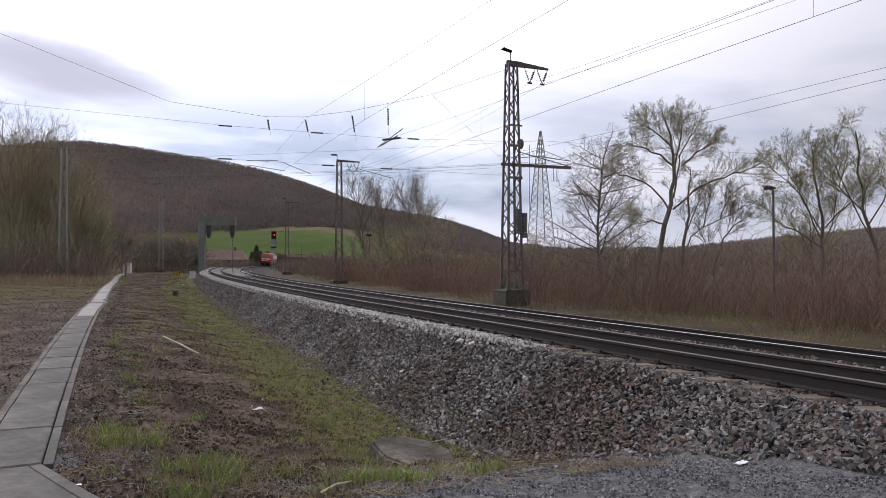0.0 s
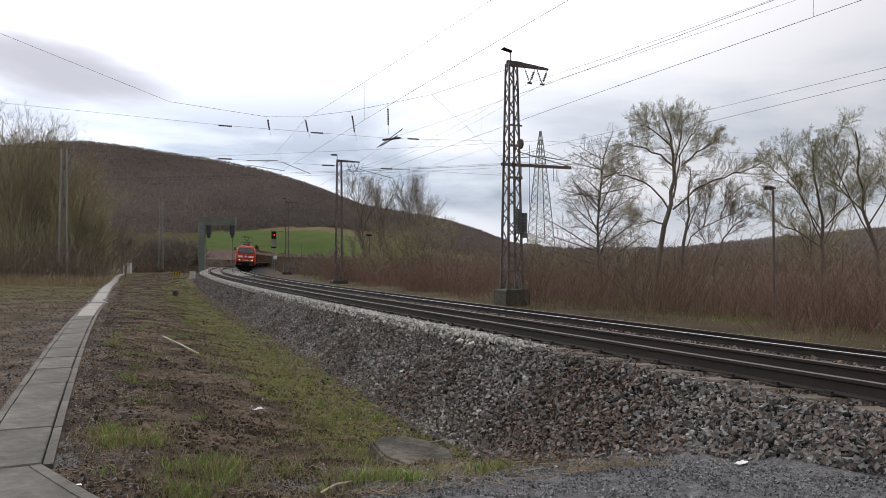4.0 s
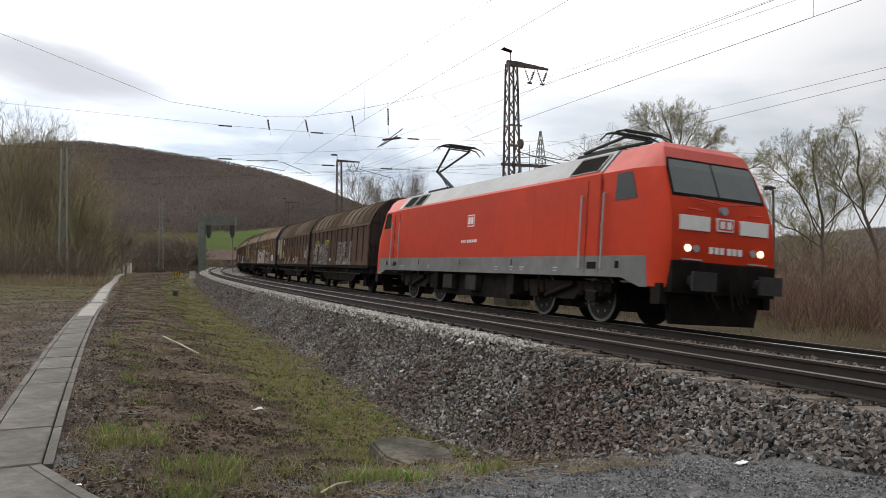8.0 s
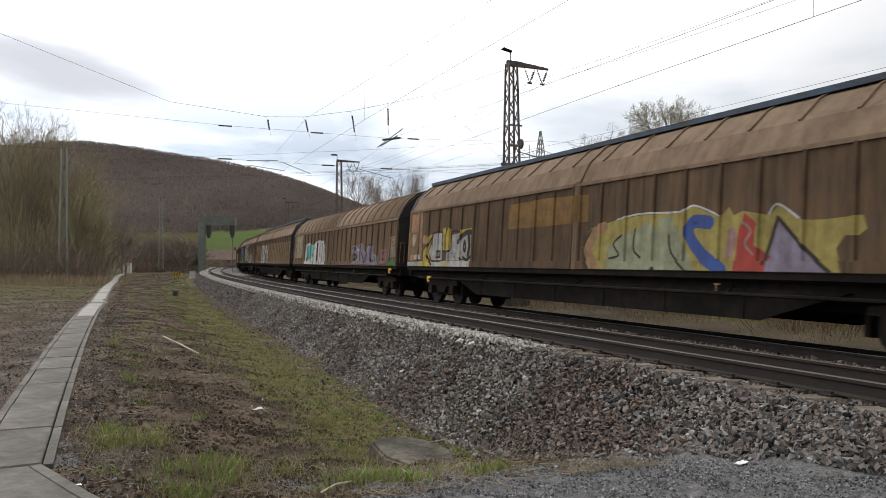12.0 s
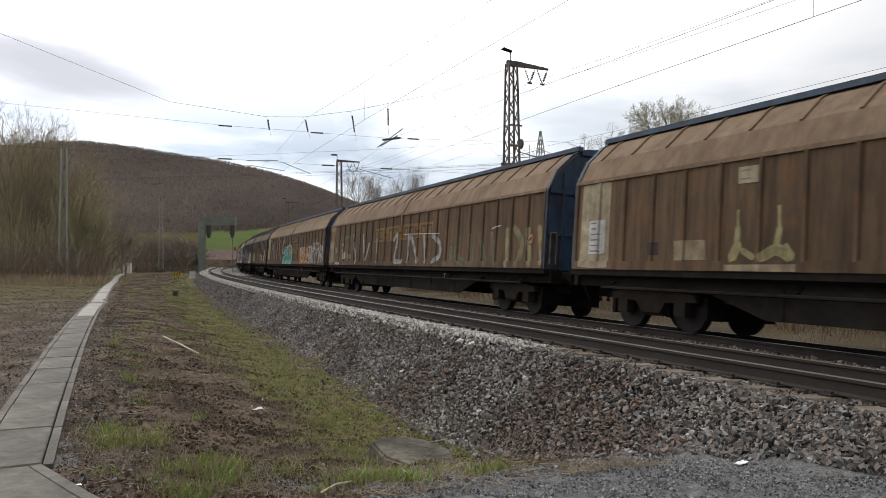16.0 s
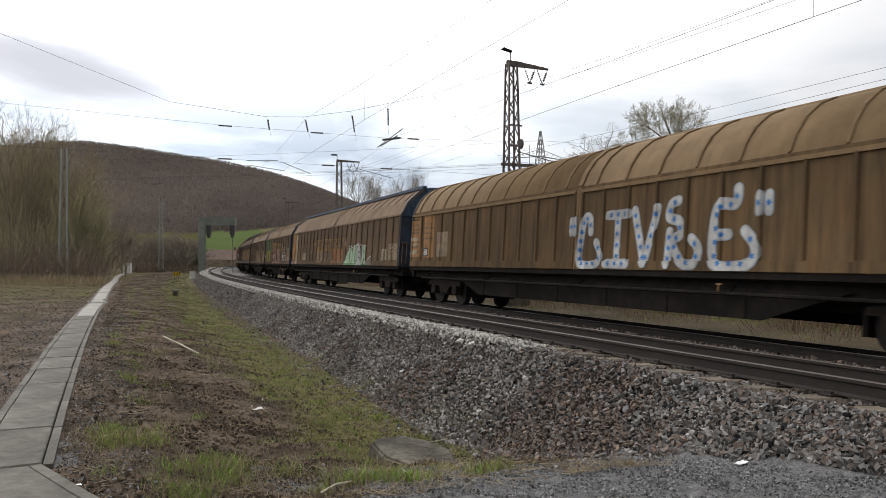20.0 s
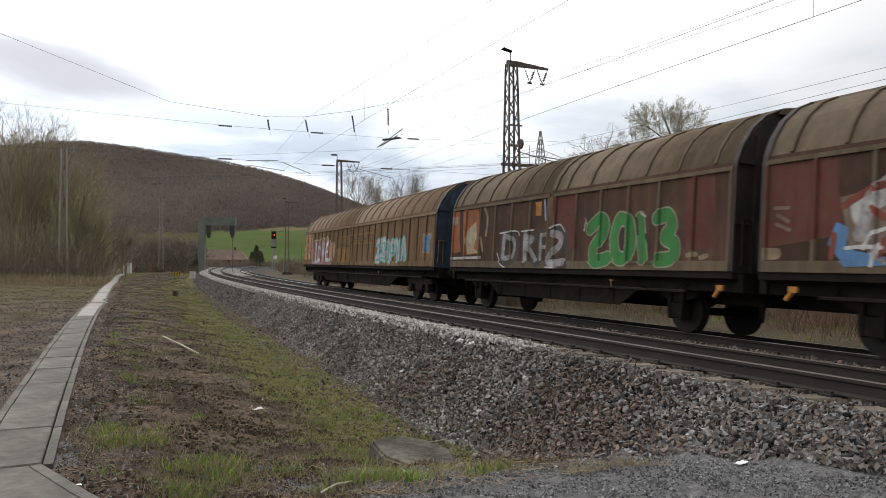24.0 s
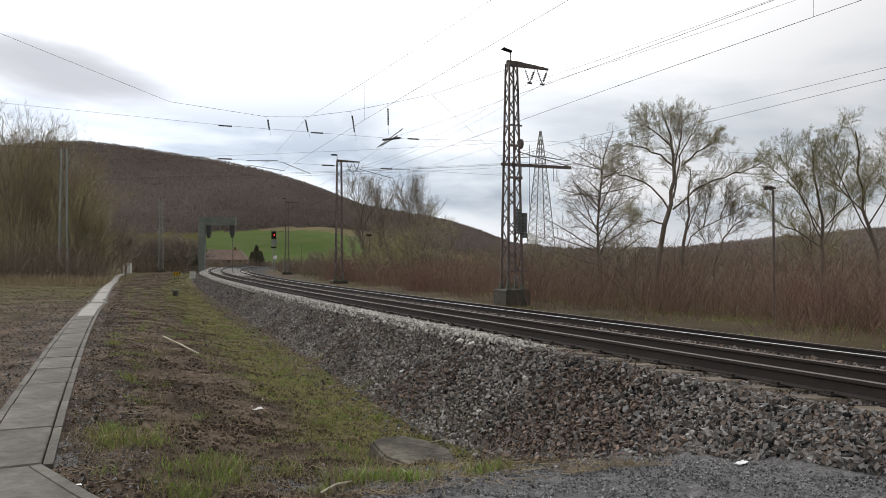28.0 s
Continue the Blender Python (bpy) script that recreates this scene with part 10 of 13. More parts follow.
strokes(12, [[0.015, (0.35, 2.47), (4.02, 2.38)], [0.015, (8.10, 2.38), (8.66, 2.45)]], C_PAPER, 6)
disc(12, 10.20, 10.72, 1.84, 2.18)
patch(6, C_PEACH, 0, [(-11.28, 3.37), (-10.00, 3.35), (-9.87, 1.47), (-11.16, 1.44)])
patch(6, C_TAN, 1, [(-11.04, 2.50), (-10.27, 2.48), (-10.21, 1.66), (-11.01, 1.64)])
patch(6, C_CREAM, 3, [(-10.87, 2.41), (-10.47, 2.42), (-10.48, 2.28), (-10.65, 1.94), (-10.84, 1.99)])
notice(6, -10.54, -10.08, 1.50, 1.66, C_PAPER)
patch(6, C_GREYPALE, 1, [(-11.23, 1.39), (-5.76, 1.45), (-5.76, 1.22), (-11.26, 1.25)])
patch(6, C_YELLOW, 3, [(-9.52, 1.91), (-9.31, 2.29), (-8.97, 2.38), (-8.98, 2.20), (-9.28, 1.75), (-9.02, 1.47), (-8.85, 1.21), (-9.53, 1.23), (-9.73, 1.49), (-9.70, 1.81)])
strokes(6, [[0.05, (-8.96, 2.25), (-9.44, 1.75), (-8.83, 1.30)]], C_DARK, 6)
strokes(6, [[0.17, (-9.70, 2.19), (-9.63, 2.19)]], C_PEACH, 2)
patch(6, C_GREYPALE, 4, [(-8.89, 2.15), (-8.81, 2.37), (-8.12, 2.38), (-8.04, 2.15), (-8.02, 1.43), (-8.77, 1.43), (-8.88, 1.64)])
patch(6, C_GREYPALE, 4, [(-9.21, 1.75), (-8.92, 2.05), (-8.84, 1.42)])
patch(6, C_YELLOW, 3, [(-8.06, 2.51), (-7.84, 2.57), (-7.76, 2.30), (-7.63, 2.57), (-7.35, 2.47), (-7.30, 1.81), (-8.00, 1.78)])
strokes(6, [[0.06, (-7.83, 2.31), (-7.78, 1.85)]], C_OLIVE, 5)
patch(6, C_GREYPALE, 4, [(-7.27, 2.29), (-6.61, 2.33), (-6.55, 1.46), (-7.65, 1.43), (-7.65, 1.77), (-7.26, 1.84)])
strokes(6, [[0.03, (-8.90, 2.39), (-8.09, 2.40), (-7.98, 1.78), (-7.31, 1.81), (-7.31, 2.38), (-6.62, 2.37)], [0.03, (-8.80, 1.42), (-8.02, 1.42)]], C_DARK, 6)
patch(6, C_YELLOW, 3, [(-6.55, 2.43), (-5.80, 2.46), (-5.80, 2.29), (-6.23, 2.31), (-6.60, 2.16)])
patch(6, C_GREYPALE, 5, [(-6.62, 2.02), (-6.43, 2.22), (-5.95, 2.27), (-5.79, 2.25), (-5.76, 1.44), (-6.34, 1.47), (-6.62, 1.59)])
strokes(6, [[0.085, (-6.76, 2.04), (-6.45, 2.23), (-6.09, 2.33), (-5.80, 2.33)], [0.05, (-6.32, 1.54), (-6.05, 1.46), (-5.77, 1.56)], [0.085, (-5.96, 2.21), (-5.89, 1.92), (-5.95, 1.60)], [0.06, (-6.26, 2.06), (-6.30, 1.83), (-6.19, 1.74), (-6.16, 1.93), (-6.26, 2.06)]], C_DARK, 8)
strokes(6, [[0.05, (-7.60, 1.65), (-6.92, 1.68)], [0.05, (-7.58, 1.55), (-6.93, 1.57)]], C_SILVER, 7)
patch(6, C_DARK, 7, [(-8.52, 1.78), (-8.16, 1.79), (-8.15, 1.52), (-8.50, 1.51)])
patch(6, C_GREY, 8, [(-8.47, 1.73), (-8.21, 1.74), (-8.20, 1.59), (-8.46, 1.57)])
strokes(6, [[0.05, (-9.96, 1.30), (-9.60, 1.35)], [0.07, (-7.73, 1.27), (-7.55, 1.36)]], C_YELLOW, 5)
patch(7, C_LILAC, 3, [(3.84, 1.93), (4.04, 2.14), (4.82, 2.26), (5.22, 1.95), (5.70, 2.28), (6.00, 2.16), (6.22, 1.78), (6.86, 2.14), (7.56, 2.14), (7.65, 1.75), (8.36, 1.65), (8.46, 1.24), (7.67, 1.25), (6.11, 1.29), (4.49, 1.31), (4.08, 1.23), (4.60, 1.60)])
strokes(7, [[0.07, (4.73, 2.04), (4.38, 1.80), (5.03, 1.63), (4.43, 1.45)], [0.06, (5.39, 2.05), (5.42, 1.39)], [0.06, (5.77, 1.78), (6.27, 1.37)], [0.07, (6.58, 1.90), (6.59, 1.37)], [0.06, (7.14, 1.93), (7.14, 1.52), (7.74, 1.40)]], C_BROWN, 5)
strokes(7, [[0.04, (6.19, 1.78), (6.44, 1.32)], [0.03, (3.84, 1.93), (4.82, 2.26)], [0.03, (6.86, 2.14), (7.56, 2.14)], [0.04, (7.81, 1.63), (8.03, 1.37)]], C_DARK, 5)
strokes(7, [[0.02, (4.89, 2.20), (5.17, 1.90), (5.59, 2.23)], [0.02, (6.39, 1.70), (6.86, 2.11)]], C_PAPER, 6)
patch(7, C_MAUVE, 2, [(8.74, 1.87), (9.40, 1.94), (9.58, 1.72), (9.55, 1.33), (8.71, 1.31), (8.81, 1.57)])
strokes(7, [[0.04, (8.92, 1.73), (9.33, 1.81)], [0.04, (8.91, 1.51), (9.41, 1.48)]], C_RED2, 4)
patch(7, C_KELLY, 3, [(9.80, 1.50), (10.11, 1.52), (10.20, 1.40), (10.56, 1.50), (10.85, 1.26), (9.87, 1.25)])
patch(7, C_PAPER, 3, [(-7.17, 1.26), (-7.04, 2.43), (-5.89, 2.55), (-5.31, 2.19), (-4.09, 2.56), (-3.44, 2.61), (-2.06, 2.56), (-1.75, 2.24), (-1.60, 1.19)])
patch(7, C_TEAL, 4, [(-6.70, 1.54), (-6.61, 2.29), (-5.37, 2.46), (-4.36, 2.20), (-5.42, 1.54)])
strokes(7, [[0.1, (-3.61, 2.40), (-3.62, 1.35)], [0.08, (-2.53, 2.37), (-2.34, 1.39)], [0.06, (-5.00, 1.86), (-4.51, 1.24)], [0.06, (-6.14, 1.97), (-6.41, 1.42)], [0.04, (-3.13, 2.46), (-2.95, 1.28)]], C_BROWN, 5)
patch(7, C_CREAM2, 0, [(9.87, 2.42), (10.61, 2.43), (10.72, 1.60), (9.91, 1.57)])
disc(7, 10.25, 10.67, 2.01, 2.39)
notice(7, 9.94, 10.69, 1.63, 1.89, C_CREAM2)
patch(9, C_PALEBLUE, 2, [(-6.80, 1.46), (-6.93, 2.95), (-6.02, 2.99), (-6.03, 2.25), (-6.13, 1.49)])
patch(9, C_BLUEDEEP, 3, [(-6.82, 1.46), (-6.90, 2.29), (-6.64, 2.33), (-6.49, 1.49)])
patch(9, C_ICE, 4, [(-6.63, 2.66), (-6.57, 2.96), (-5.99, 2.97), (-6.07, 2.60), (-6.13, 1.89), (-6.49, 1.92)])
patch(9, C_SILVER, 4, [(-5.79, 1.52), (-5.88, 2.61), (-5.76, 3.28), (-5.39, 3.36), (-4.97, 3.21), (-4.92, 2.80), (-5.01, 2.39), (-4.80, 1.74), (-5.09, 1.49)])
patch(9, C_SILVER, 4, [(-4.70, 1.56), (-4.84, 3.26), (-4.63, 3.33), (-4.28, 3.28), (-3.98, 3.19), (-3.71, 2.06), (-3.78, 1.56), (-4.18, 1.51)])
patch(9, C_SILVER, 4, [(-3.70, 1.62), (-3.77, 2.61), (-3.71, 3.22), (-3.41, 3.31), (-3.02, 3.19), (-2.83, 2.77), (-2.87, 2.03), (-2.73, 1.66), (-3.15, 1.48)])
patch(9, C_SILVER, 4, [(-2.61, 1.55), (-2.70, 2.13), (-2.61, 2.65), (-2.65, 3.17), (-2.39, 3.30), (-2.07, 3.16), (-1.97, 2.76), (-1.72, 2.37), (-1.71, 1.70), (-2.05, 1.43)])
strokes(9, [[0.05, (-5.49, 2.57), (-5.44, 1.75)], [0.05, (-5.46, 3.13), (-5.42, 2.83)], [0.05, (-4.39, 3.08), (-4.41, 2.51)], [0.05, (-4.14, 3.09), (-4.12, 2.50)], [0.05, (-4.31, 2.19), (-4.32, 1.68)], [0.07, (-3.85, 2.67), (-3.47, 2.81), (-2.86, 2.66), (-2.86, 2.35), (-3.43, 2.40)], [0.05, (-3.36, 2.05), (-3.20, 1.67)], [0.06, (-2.36, 2.99), (-2.37, 2.76)], [0.08, (-2.62, 2.56), (-2.10, 2.64), (-1.74, 2.41)], [0.06, (-2.32, 2.17), (-2.05, 2.00), (-2.37, 1.83)], [0.035, (-4.93, 3.27), (-4.74, 1.57)], [0.035, (-3.89, 3.22), (-3.70, 1.62)]], C_DARK, 7)
strokes(9, [[0.018, (-5.76, 3.28), (-5.39, 3.36), (-4.97, 3.21), (-4.92, 2.80), (-5.01, 2.39), (-4.80, 1.74), (-5.09, 1.49), (-5.79, 1.52)], [0.018, (-4.84, 3.26), (-4.28, 3.28), (-3.98, 3.19), (-3.75, 2.06), (-4.18, 1.51)], [0.018, (-3.71, 3.22), (-3.41, 3.31), (-3.02, 3.19), (-2.83, 2.77), (-2.87, 2.03), (-2.73, 1.66), (-3.15, 1.48), (-3.66, 1.62)], [0.018, (-2.65, 3.17), (-2.39, 3.30), (-2.07, 3.16), (-1.97, 2.76), (-1.72, 2.37), (-1.71, 1.70), (-2.05, 1.43), (-2.57, 1.55)]], C_PAPER, 9)
patch(9, C_GOLD, 1, [(-1.71, 2.77), (2.91, 2.74), (2.94, 2.18), (-1.65, 2.17)])
strokes(9, [[0.075, (-1.61, 2.34), (-1.59, 2.67)], [0.06, (-1.29, 2.36), (-1.29, 2.66)], [0.045, (-1.59, 2.52), (-1.28, 2.50)], [0.075, (-0.98, 2.33), (-0.96, 2.66)], [0.06, (-0.69, 2.35), (-0.68, 2.65)], [0.045, (-0.97, 2.63), (-0.68, 2.63)], [0.075, (-0.39, 2.32), (-0.37, 2.65)], [0.06, (-0.12, 2.33), (-0.11, 2.64)], [0.045, (-0.38, 2.63), (-0.10, 2.48)], [0.075, (0.16, 2.31), (0.18, 2.65)], [0.06, (0.41, 2.32), (0.42, 2.64)], [0.045, (0.17, 2.49), (0.42, 2.62)], [0.075, (0.68, 2.30), (0.69, 2.64)], [0.06, (0.91, 2.31), (0.92, 2.63)], [0.045, (0.68, 2.61), (0.93, 2.47)], [0.075, (1.16, 2.29), (1.17, 2.63)], [0.06, (1.38, 2.31), (1.38, 2.62)], [0.045, (1.16, 2.61), (1.39, 2.61)], [0.075, (1.61, 2.29), (1.62, 2.63)], [0.06, (1.82, 2.30), (1.83, 2.62)], [0.045, (1.62, 2.47), (1.84, 2.45)], [0.075, (2.04, 2.28), (2.05, 2.62)], [0.06, (2.24, 2.29), (2.24, 2.61)], [0.045, (2.04, 2.60), (2.24, 2.60)], [0.075, (2.44, 2.27), (2.45, 2.61)], [0.06, (2.63, 2.28), (2.63, 2.61)], [0.045, (2.45, 2.59), (2.64, 2.44)]], C_BROWN, 3)
patch(9, C_TAN, 1, [(-1.45, 1.98), (-0.17, 2.02), (-0.11, 1.24), (-1.38, 1.22)])
patch(9, C_MINT, 6, [(-1.23, 1.24), (-1.24, 2.13), (-0.57, 2.11), (-0.27, 1.90), (-0.22, 1.58), (-0.42, 1.27)])
patch(9, C_TAN, 8, [(-0.80, 1.38), (-0.78, 1.94), (-0.61, 1.94), (-0.51, 1.68), (-0.57, 1.42)])
strokes(9, [[0.06, (-1.07, 1.88), (-1.07, 1.49)]], C_PEACH, 8)
patch(9, C_OLIVEPALE, 6, [(0.04, 1.24), (0.01, 2.10), (0.56, 2.09), (0.57, 1.90), (0.33, 1.89), (0.33, 1.77), (0.54, 1.76), (0.54, 1.57), (0.34, 1.56), (0.35, 1.42), (0.62, 1.42), (0.62, 1.24)])
patch(9, C_MINT, 6, [(1.39, 2.07), (1.45, 1.79), (1.20, 1.87), (1.01, 1.85), (0.93, 1.65), (1.04, 1.45), (1.25, 1.47), (1.24, 1.58), (1.44, 1.61), (1.46, 1.22), (1.13, 1.22), (0.77, 1.33), (0.62, 1.66), (0.70, 2.00), (0.95, 2.13)])
patch(9, C_MINT, 6, [(1.53, 1.24), (1.75, 2.14), (2.02, 2.14), (2.27, 1.26), (2.03, 1.24), (1.98, 1.42), (1.77, 1.40), (1.74, 1.24)])
patch(9, C_TAN, 8, [(1.83, 1.58), (1.89, 1.91), (1.97, 1.59)])
patch(9, C_MINT, 6, [(2.08, 2.15), (2.39, 2.14), (2.58, 1.86), (2.86, 2.11), (3.20, 2.11), (2.74, 1.64), (2.50, 1.64)])
patch(9, C_ORANGE, 6, [(2.50, 1.69), (2.75, 1.74), (2.78, 1.25), (2.52, 1.25)])
strokes(9, [[0.05, (-0.18, 2.09), (-0.11, 1.24), (-1.26, 1.21)], [0.05, (1.46, 2.02), (1.53, 1.24)], [0.05, (2.31, 1.25), (2.02, 2.17)], [0.04, (2.80, 1.62), (2.82, 1.24)], [0.04, (3.21, 2.10), (2.80, 1.64)]], C_BROWN, 5)
patch(9, C_DULLSILVER, 3, [(3.26, 2.14), (3.38, 2.20), (3.98, 2.18), (3.98, 1.84), (3.26, 1.85)])
patch(9, C_GREY, 3, [(3.21, 1.81), (4.00, 1.80), (4.00, 1.47), (3.21, 1.46)])
strokes(9, [[0.03, (3.33, 2.06), (3.91, 2.07)], [0.03, (3.59, 1.91), (3.59, 2.17)], [0.03, (3.34, 1.85), (3.95, 1.84)]], C_BROWN, 6)
strokes(9, [[0.035, (3.34, 1.52), (3.33, 1.75), (3.48, 1.71), (3.36, 1.63), (3.51, 1.51)], [0.035, (3.69, 1.74), (3.58, 1.74), (3.58, 1.51), (3.72, 1.51)], [0.03, (3.59, 1.63), (3.68, 1.62)], [0.035, (3.77, 1.73), (3.85, 1.62), (3.94, 1.74)], [0.03, (3.85, 1.62), (3.85, 1.50)]], C_PAPER, 6)
patch(9, C_RUST, 0, [(4.20, 1.90), (4.64, 1.93), (4.66, 1.47), (4.22, 1.47)])
patch(15, C_RUST2, 1, [(-6.15, 3.36), (-5.30, 3.34), (-5.13, 1.44), (-5.97, 1.49)])
patch(15, C_TAN, 2, [(-6.09, 3.28), (-5.49, 3.28), (-5.40, 2.98), (-5.70, 2.60), (-6.02, 2.77)])
notice(15, -6.01, -5.24, 1.96, 2.27, C_PAPER)
patch(15, C_RUST2, 1, [(-5.13, 2.32), (-4.34, 2.32), (-4.22, 1.47), (-5.08, 1.47)])
patch(15, C_CREAM2, 3, [(-4.81, 1.96), (-4.50, 2.00), (-4.43, 1.77), (-4.74, 1.73)])
patch(15, C_BLUE2, 4, [(-3.97, 1.51), (-4.09, 1.83), (-4.16, 2.11), (-3.87, 2.19), (-3.91, 2.51), (-3.50, 2.60), (-3.24, 2.72), (-2.81, 2.73), (-2.48, 2.75), (-2.09, 2.77), (-1.70, 2.68), (-1.58, 2.46), (-1.41, 2.38), (-1.39, 2.10), (-1.49, 1.82), (-1.86, 1.77), (-2.11, 1.67), (-2.48, 1.63), (-2.85, 1.72), (-3.19, 1.48)])
patch(15, C_SKY, 6, [(-3.78, 2.07), (-3.73, 2.43), (-3.41, 2.51), (-3.27, 2.28), (-3.31, 1.93), (-3.63, 1.82)])
patch(15, C_SKY, 6, [(-3.17, 2.47), (-2.92, 2.63), (-2.68, 2.53), (-2.73, 2.25), (-3.03, 2.20)])
patch(15, C_SKY, 6, [(-2.27, 2.42), (-2.11, 2.66), (-1.76, 2.58), (-1.70, 2.25), (-2.03, 2.12)])
patch(15, C_SKY, 6, [(-2.94, 2.05), (-2.53, 2.12), (-2.32, 1.86), (-2.64, 1.74)])
strokes(15, [[0.025, (-3.30, 2.59), (-3.18, 2.16), (-3.42, 1.78)], [0.025, (-2.62, 2.68), (-2.51, 2.24), (-2.98, 2.13)], [0.025, (-2.35, 2.55), (-2.27, 2.02), (-2.06, 1.75)], [0.025, (-1.69, 2.51), (-1.89, 2.11), (-1.54, 2.00)], [0.025, (-3.87, 2.12), (-3.49, 1.73), (-2.94, 1.72)]], C_BLUEDEEP, 8)
strokes(15, [[0.02, (-3.91, 2.51), (-3.50, 2.60), (-3.24, 2.72), (-2.66, 2.74)], [0.02, (-2.21, 2.73), (-1.70, 2.68), (-1.58, 2.43), (-1.41, 2.36)], [0.02, (-3.68, 2.29), (-3.57, 2.07)], [0.02, (-2.14, 2.54), (-1.98, 2.32)], [0.03, (-3.81, 1.55), (-3.31, 1.51)]], C_ICE, 9)
patch(15, C_DUSTPINK, 1, [(-1.24, 2.27), (-0.21, 2.28), (-0.22, 2.00), (0.09, 2.30), (1.12, 2.33), (2.16, 2.30), (2.25, 1.31), (-1.82, 1.38), (-2.18, 1.50), (-1.36, 1.75)])
patch(15, C_DUSTPINK, 1, [(-2.92, 1.48), (-2.19, 1.55), (-1.81, 1.28), (-2.89, 1.20)])
strokes(15, [[0.1, (-0.94, 2.13), (-0.61, 2.12), (-0.65, 1.84), (-0.93, 1.59), (-0.53, 1.51)], [0.09, (-0.37, 2.11), (-0.23, 1.79), (-0.38, 1.53)], [0.1, (0.32, 2.19), (0.34, 1.47)], [0.08, (0.71, 2.19), (0.79, 1.44)], [0.08, (0.37, 1.83), (0.73, 1.84)], [0.1, (1.07, 2.00), (0.94, 1.75), (1.08, 1.47), (1.34, 1.65), (1.22, 2.00)], [0.1, (1.50, 2.05), (1.51, 1.47), (1.73, 1.52)], [0.1, (2.03, 2.03), (1.79, 1.98), (1.85, 1.78), (2.10, 1.66), (2.04, 1.48), (1.83, 1.47)], [0.09, (-1.44, 2.00), (-1.47, 1.55)]], C_CREAM2, 4)
strokes(15, [[0.04, (0.04, 2.23), (0.07, 1.49)], [0.03, (0.47, 1.92), (0.63, 1.91)], [0.04, (1.37, 2.12), (1.37, 1.53)], [0.03, (0.99, 2.09), (0.84, 1.84), (0.96, 1.49)], [0.04, (2.22, 2.12), (2.21, 1.52)]], C_CHAR, 5)
patch(15, C_PEACH, 2, [(2.23, 1.23), (2.25, 1.56), (2.37, 2.03), (2.54, 2.20), (2.54, 1.87), (2.43, 1.64), (2.60, 1.52), (2.67, 1.22)])
patch(15, C_GREYPALE, 3, [(2.40, 1.48), (2.59, 1.70), (3.02, 1.66), (3.08, 1.48), (2.76, 1.43), (2.99, 1.20), (2.64, 1.20)])
hatch(15, 2.68, 3.21, 1.21, 2.13, C_ICE, 40)
hatch(15, 3.16, 3.88, 1.20, 2.14, C_ICE, 41)
hatch(15, 3.84, 4.21, 1.21, 2.19, C_ICE, 42)
hatch(15, 4.08, 4.59, 1.22, 2.24, C_ICE, 43)
hatch(15, 4.50, 5.01, 1.22, 2.24, C_ICE, 44)
hatch(15, 4.92, 5.09, 1.22, 1.79, C_ICE, 45)
patch(15, C_PALEBLUE, 3, [(2.74, 1.22), (2.71, 2.02), (2.86, 2.15), (3.14, 2.08), (3.28, 2.13), (3.84, 2.10), (3.89, 1.97), (4.09, 2.03), (4.06, 2.21), (4.31, 2.29), (4.50, 2.15), (4.54, 2.21), (4.90, 2.24), (4.98, 2.04), (4.96, 1.79), (5.07, 1.79), (5.09, 1.22)])
patch(15, C_ICE, 4, [(4.14, 1.94), (4.11, 2.20), (4.31, 2.27), (4.46, 2.15), (4.46, 1.81), (4.26, 1.73)])
patch(15, C_ICE, 4, [(4.56, 1.87), (4.55, 2.14), (4.76, 2.22), (4.92, 2.13), (4.92, 1.86), (4.71, 1.80)])
strokes(15, [[0.04, (4.47, 2.07), (4.43, 1.74), (4.20, 1.69), (4.10, 1.82)], [0.04, (4.51, 1.87), (4.71, 1.77), (4.95, 1.81)], [0.03, (3.16, 2.04), (3.24, 1.25)], [0.04, (3.85, 1.90), (3.78, 1.62), (3.53, 1.62)], [0.03, (4.06, 1.61), (4.13, 1.24)], [0.04, (2.92, 1.86), (3.04, 1.48)]], C_SLATE, 7)
strokes(15, [[0.03, (3.30, 2.29), (3.40, 2.40), (3.50, 2.21)], [0.025, (3.61, 2.42), (3.75, 2.30), (3.91, 2.38)], [0.03, (3.41, 2.17), (3.71, 2.18)]], C_ICE, 6)
patch(19, C_MOSS, 0, [(-7.00, 3.31), (-6.03, 3.33), (-5.96, 2.43), (-3.53, 2.54), (-3.69, 3.25), (-2.86, 3.24), (-2.80, 2.31), (-3.48, 2.20), (-4.75, 2.24), (-4.76, 1.39), (-6.71, 1.51)])
patch(19, C_MOSS, 0, [(-6.02, 3.30), (-3.63, 3.27), (-3.50, 2.34), (-5.86, 2.28)])
patch(19, C_OLIVE, 1, [(-5.86, 2.28), (-3.50, 2.31), (-3.37, 1.39), (-5.73, 1.42)])
patch(19, C_GOLD, 0, [(-3.05, 2.91), (2.78, 2.69), (2.86, 2.14), (-2.95, 2.19)])
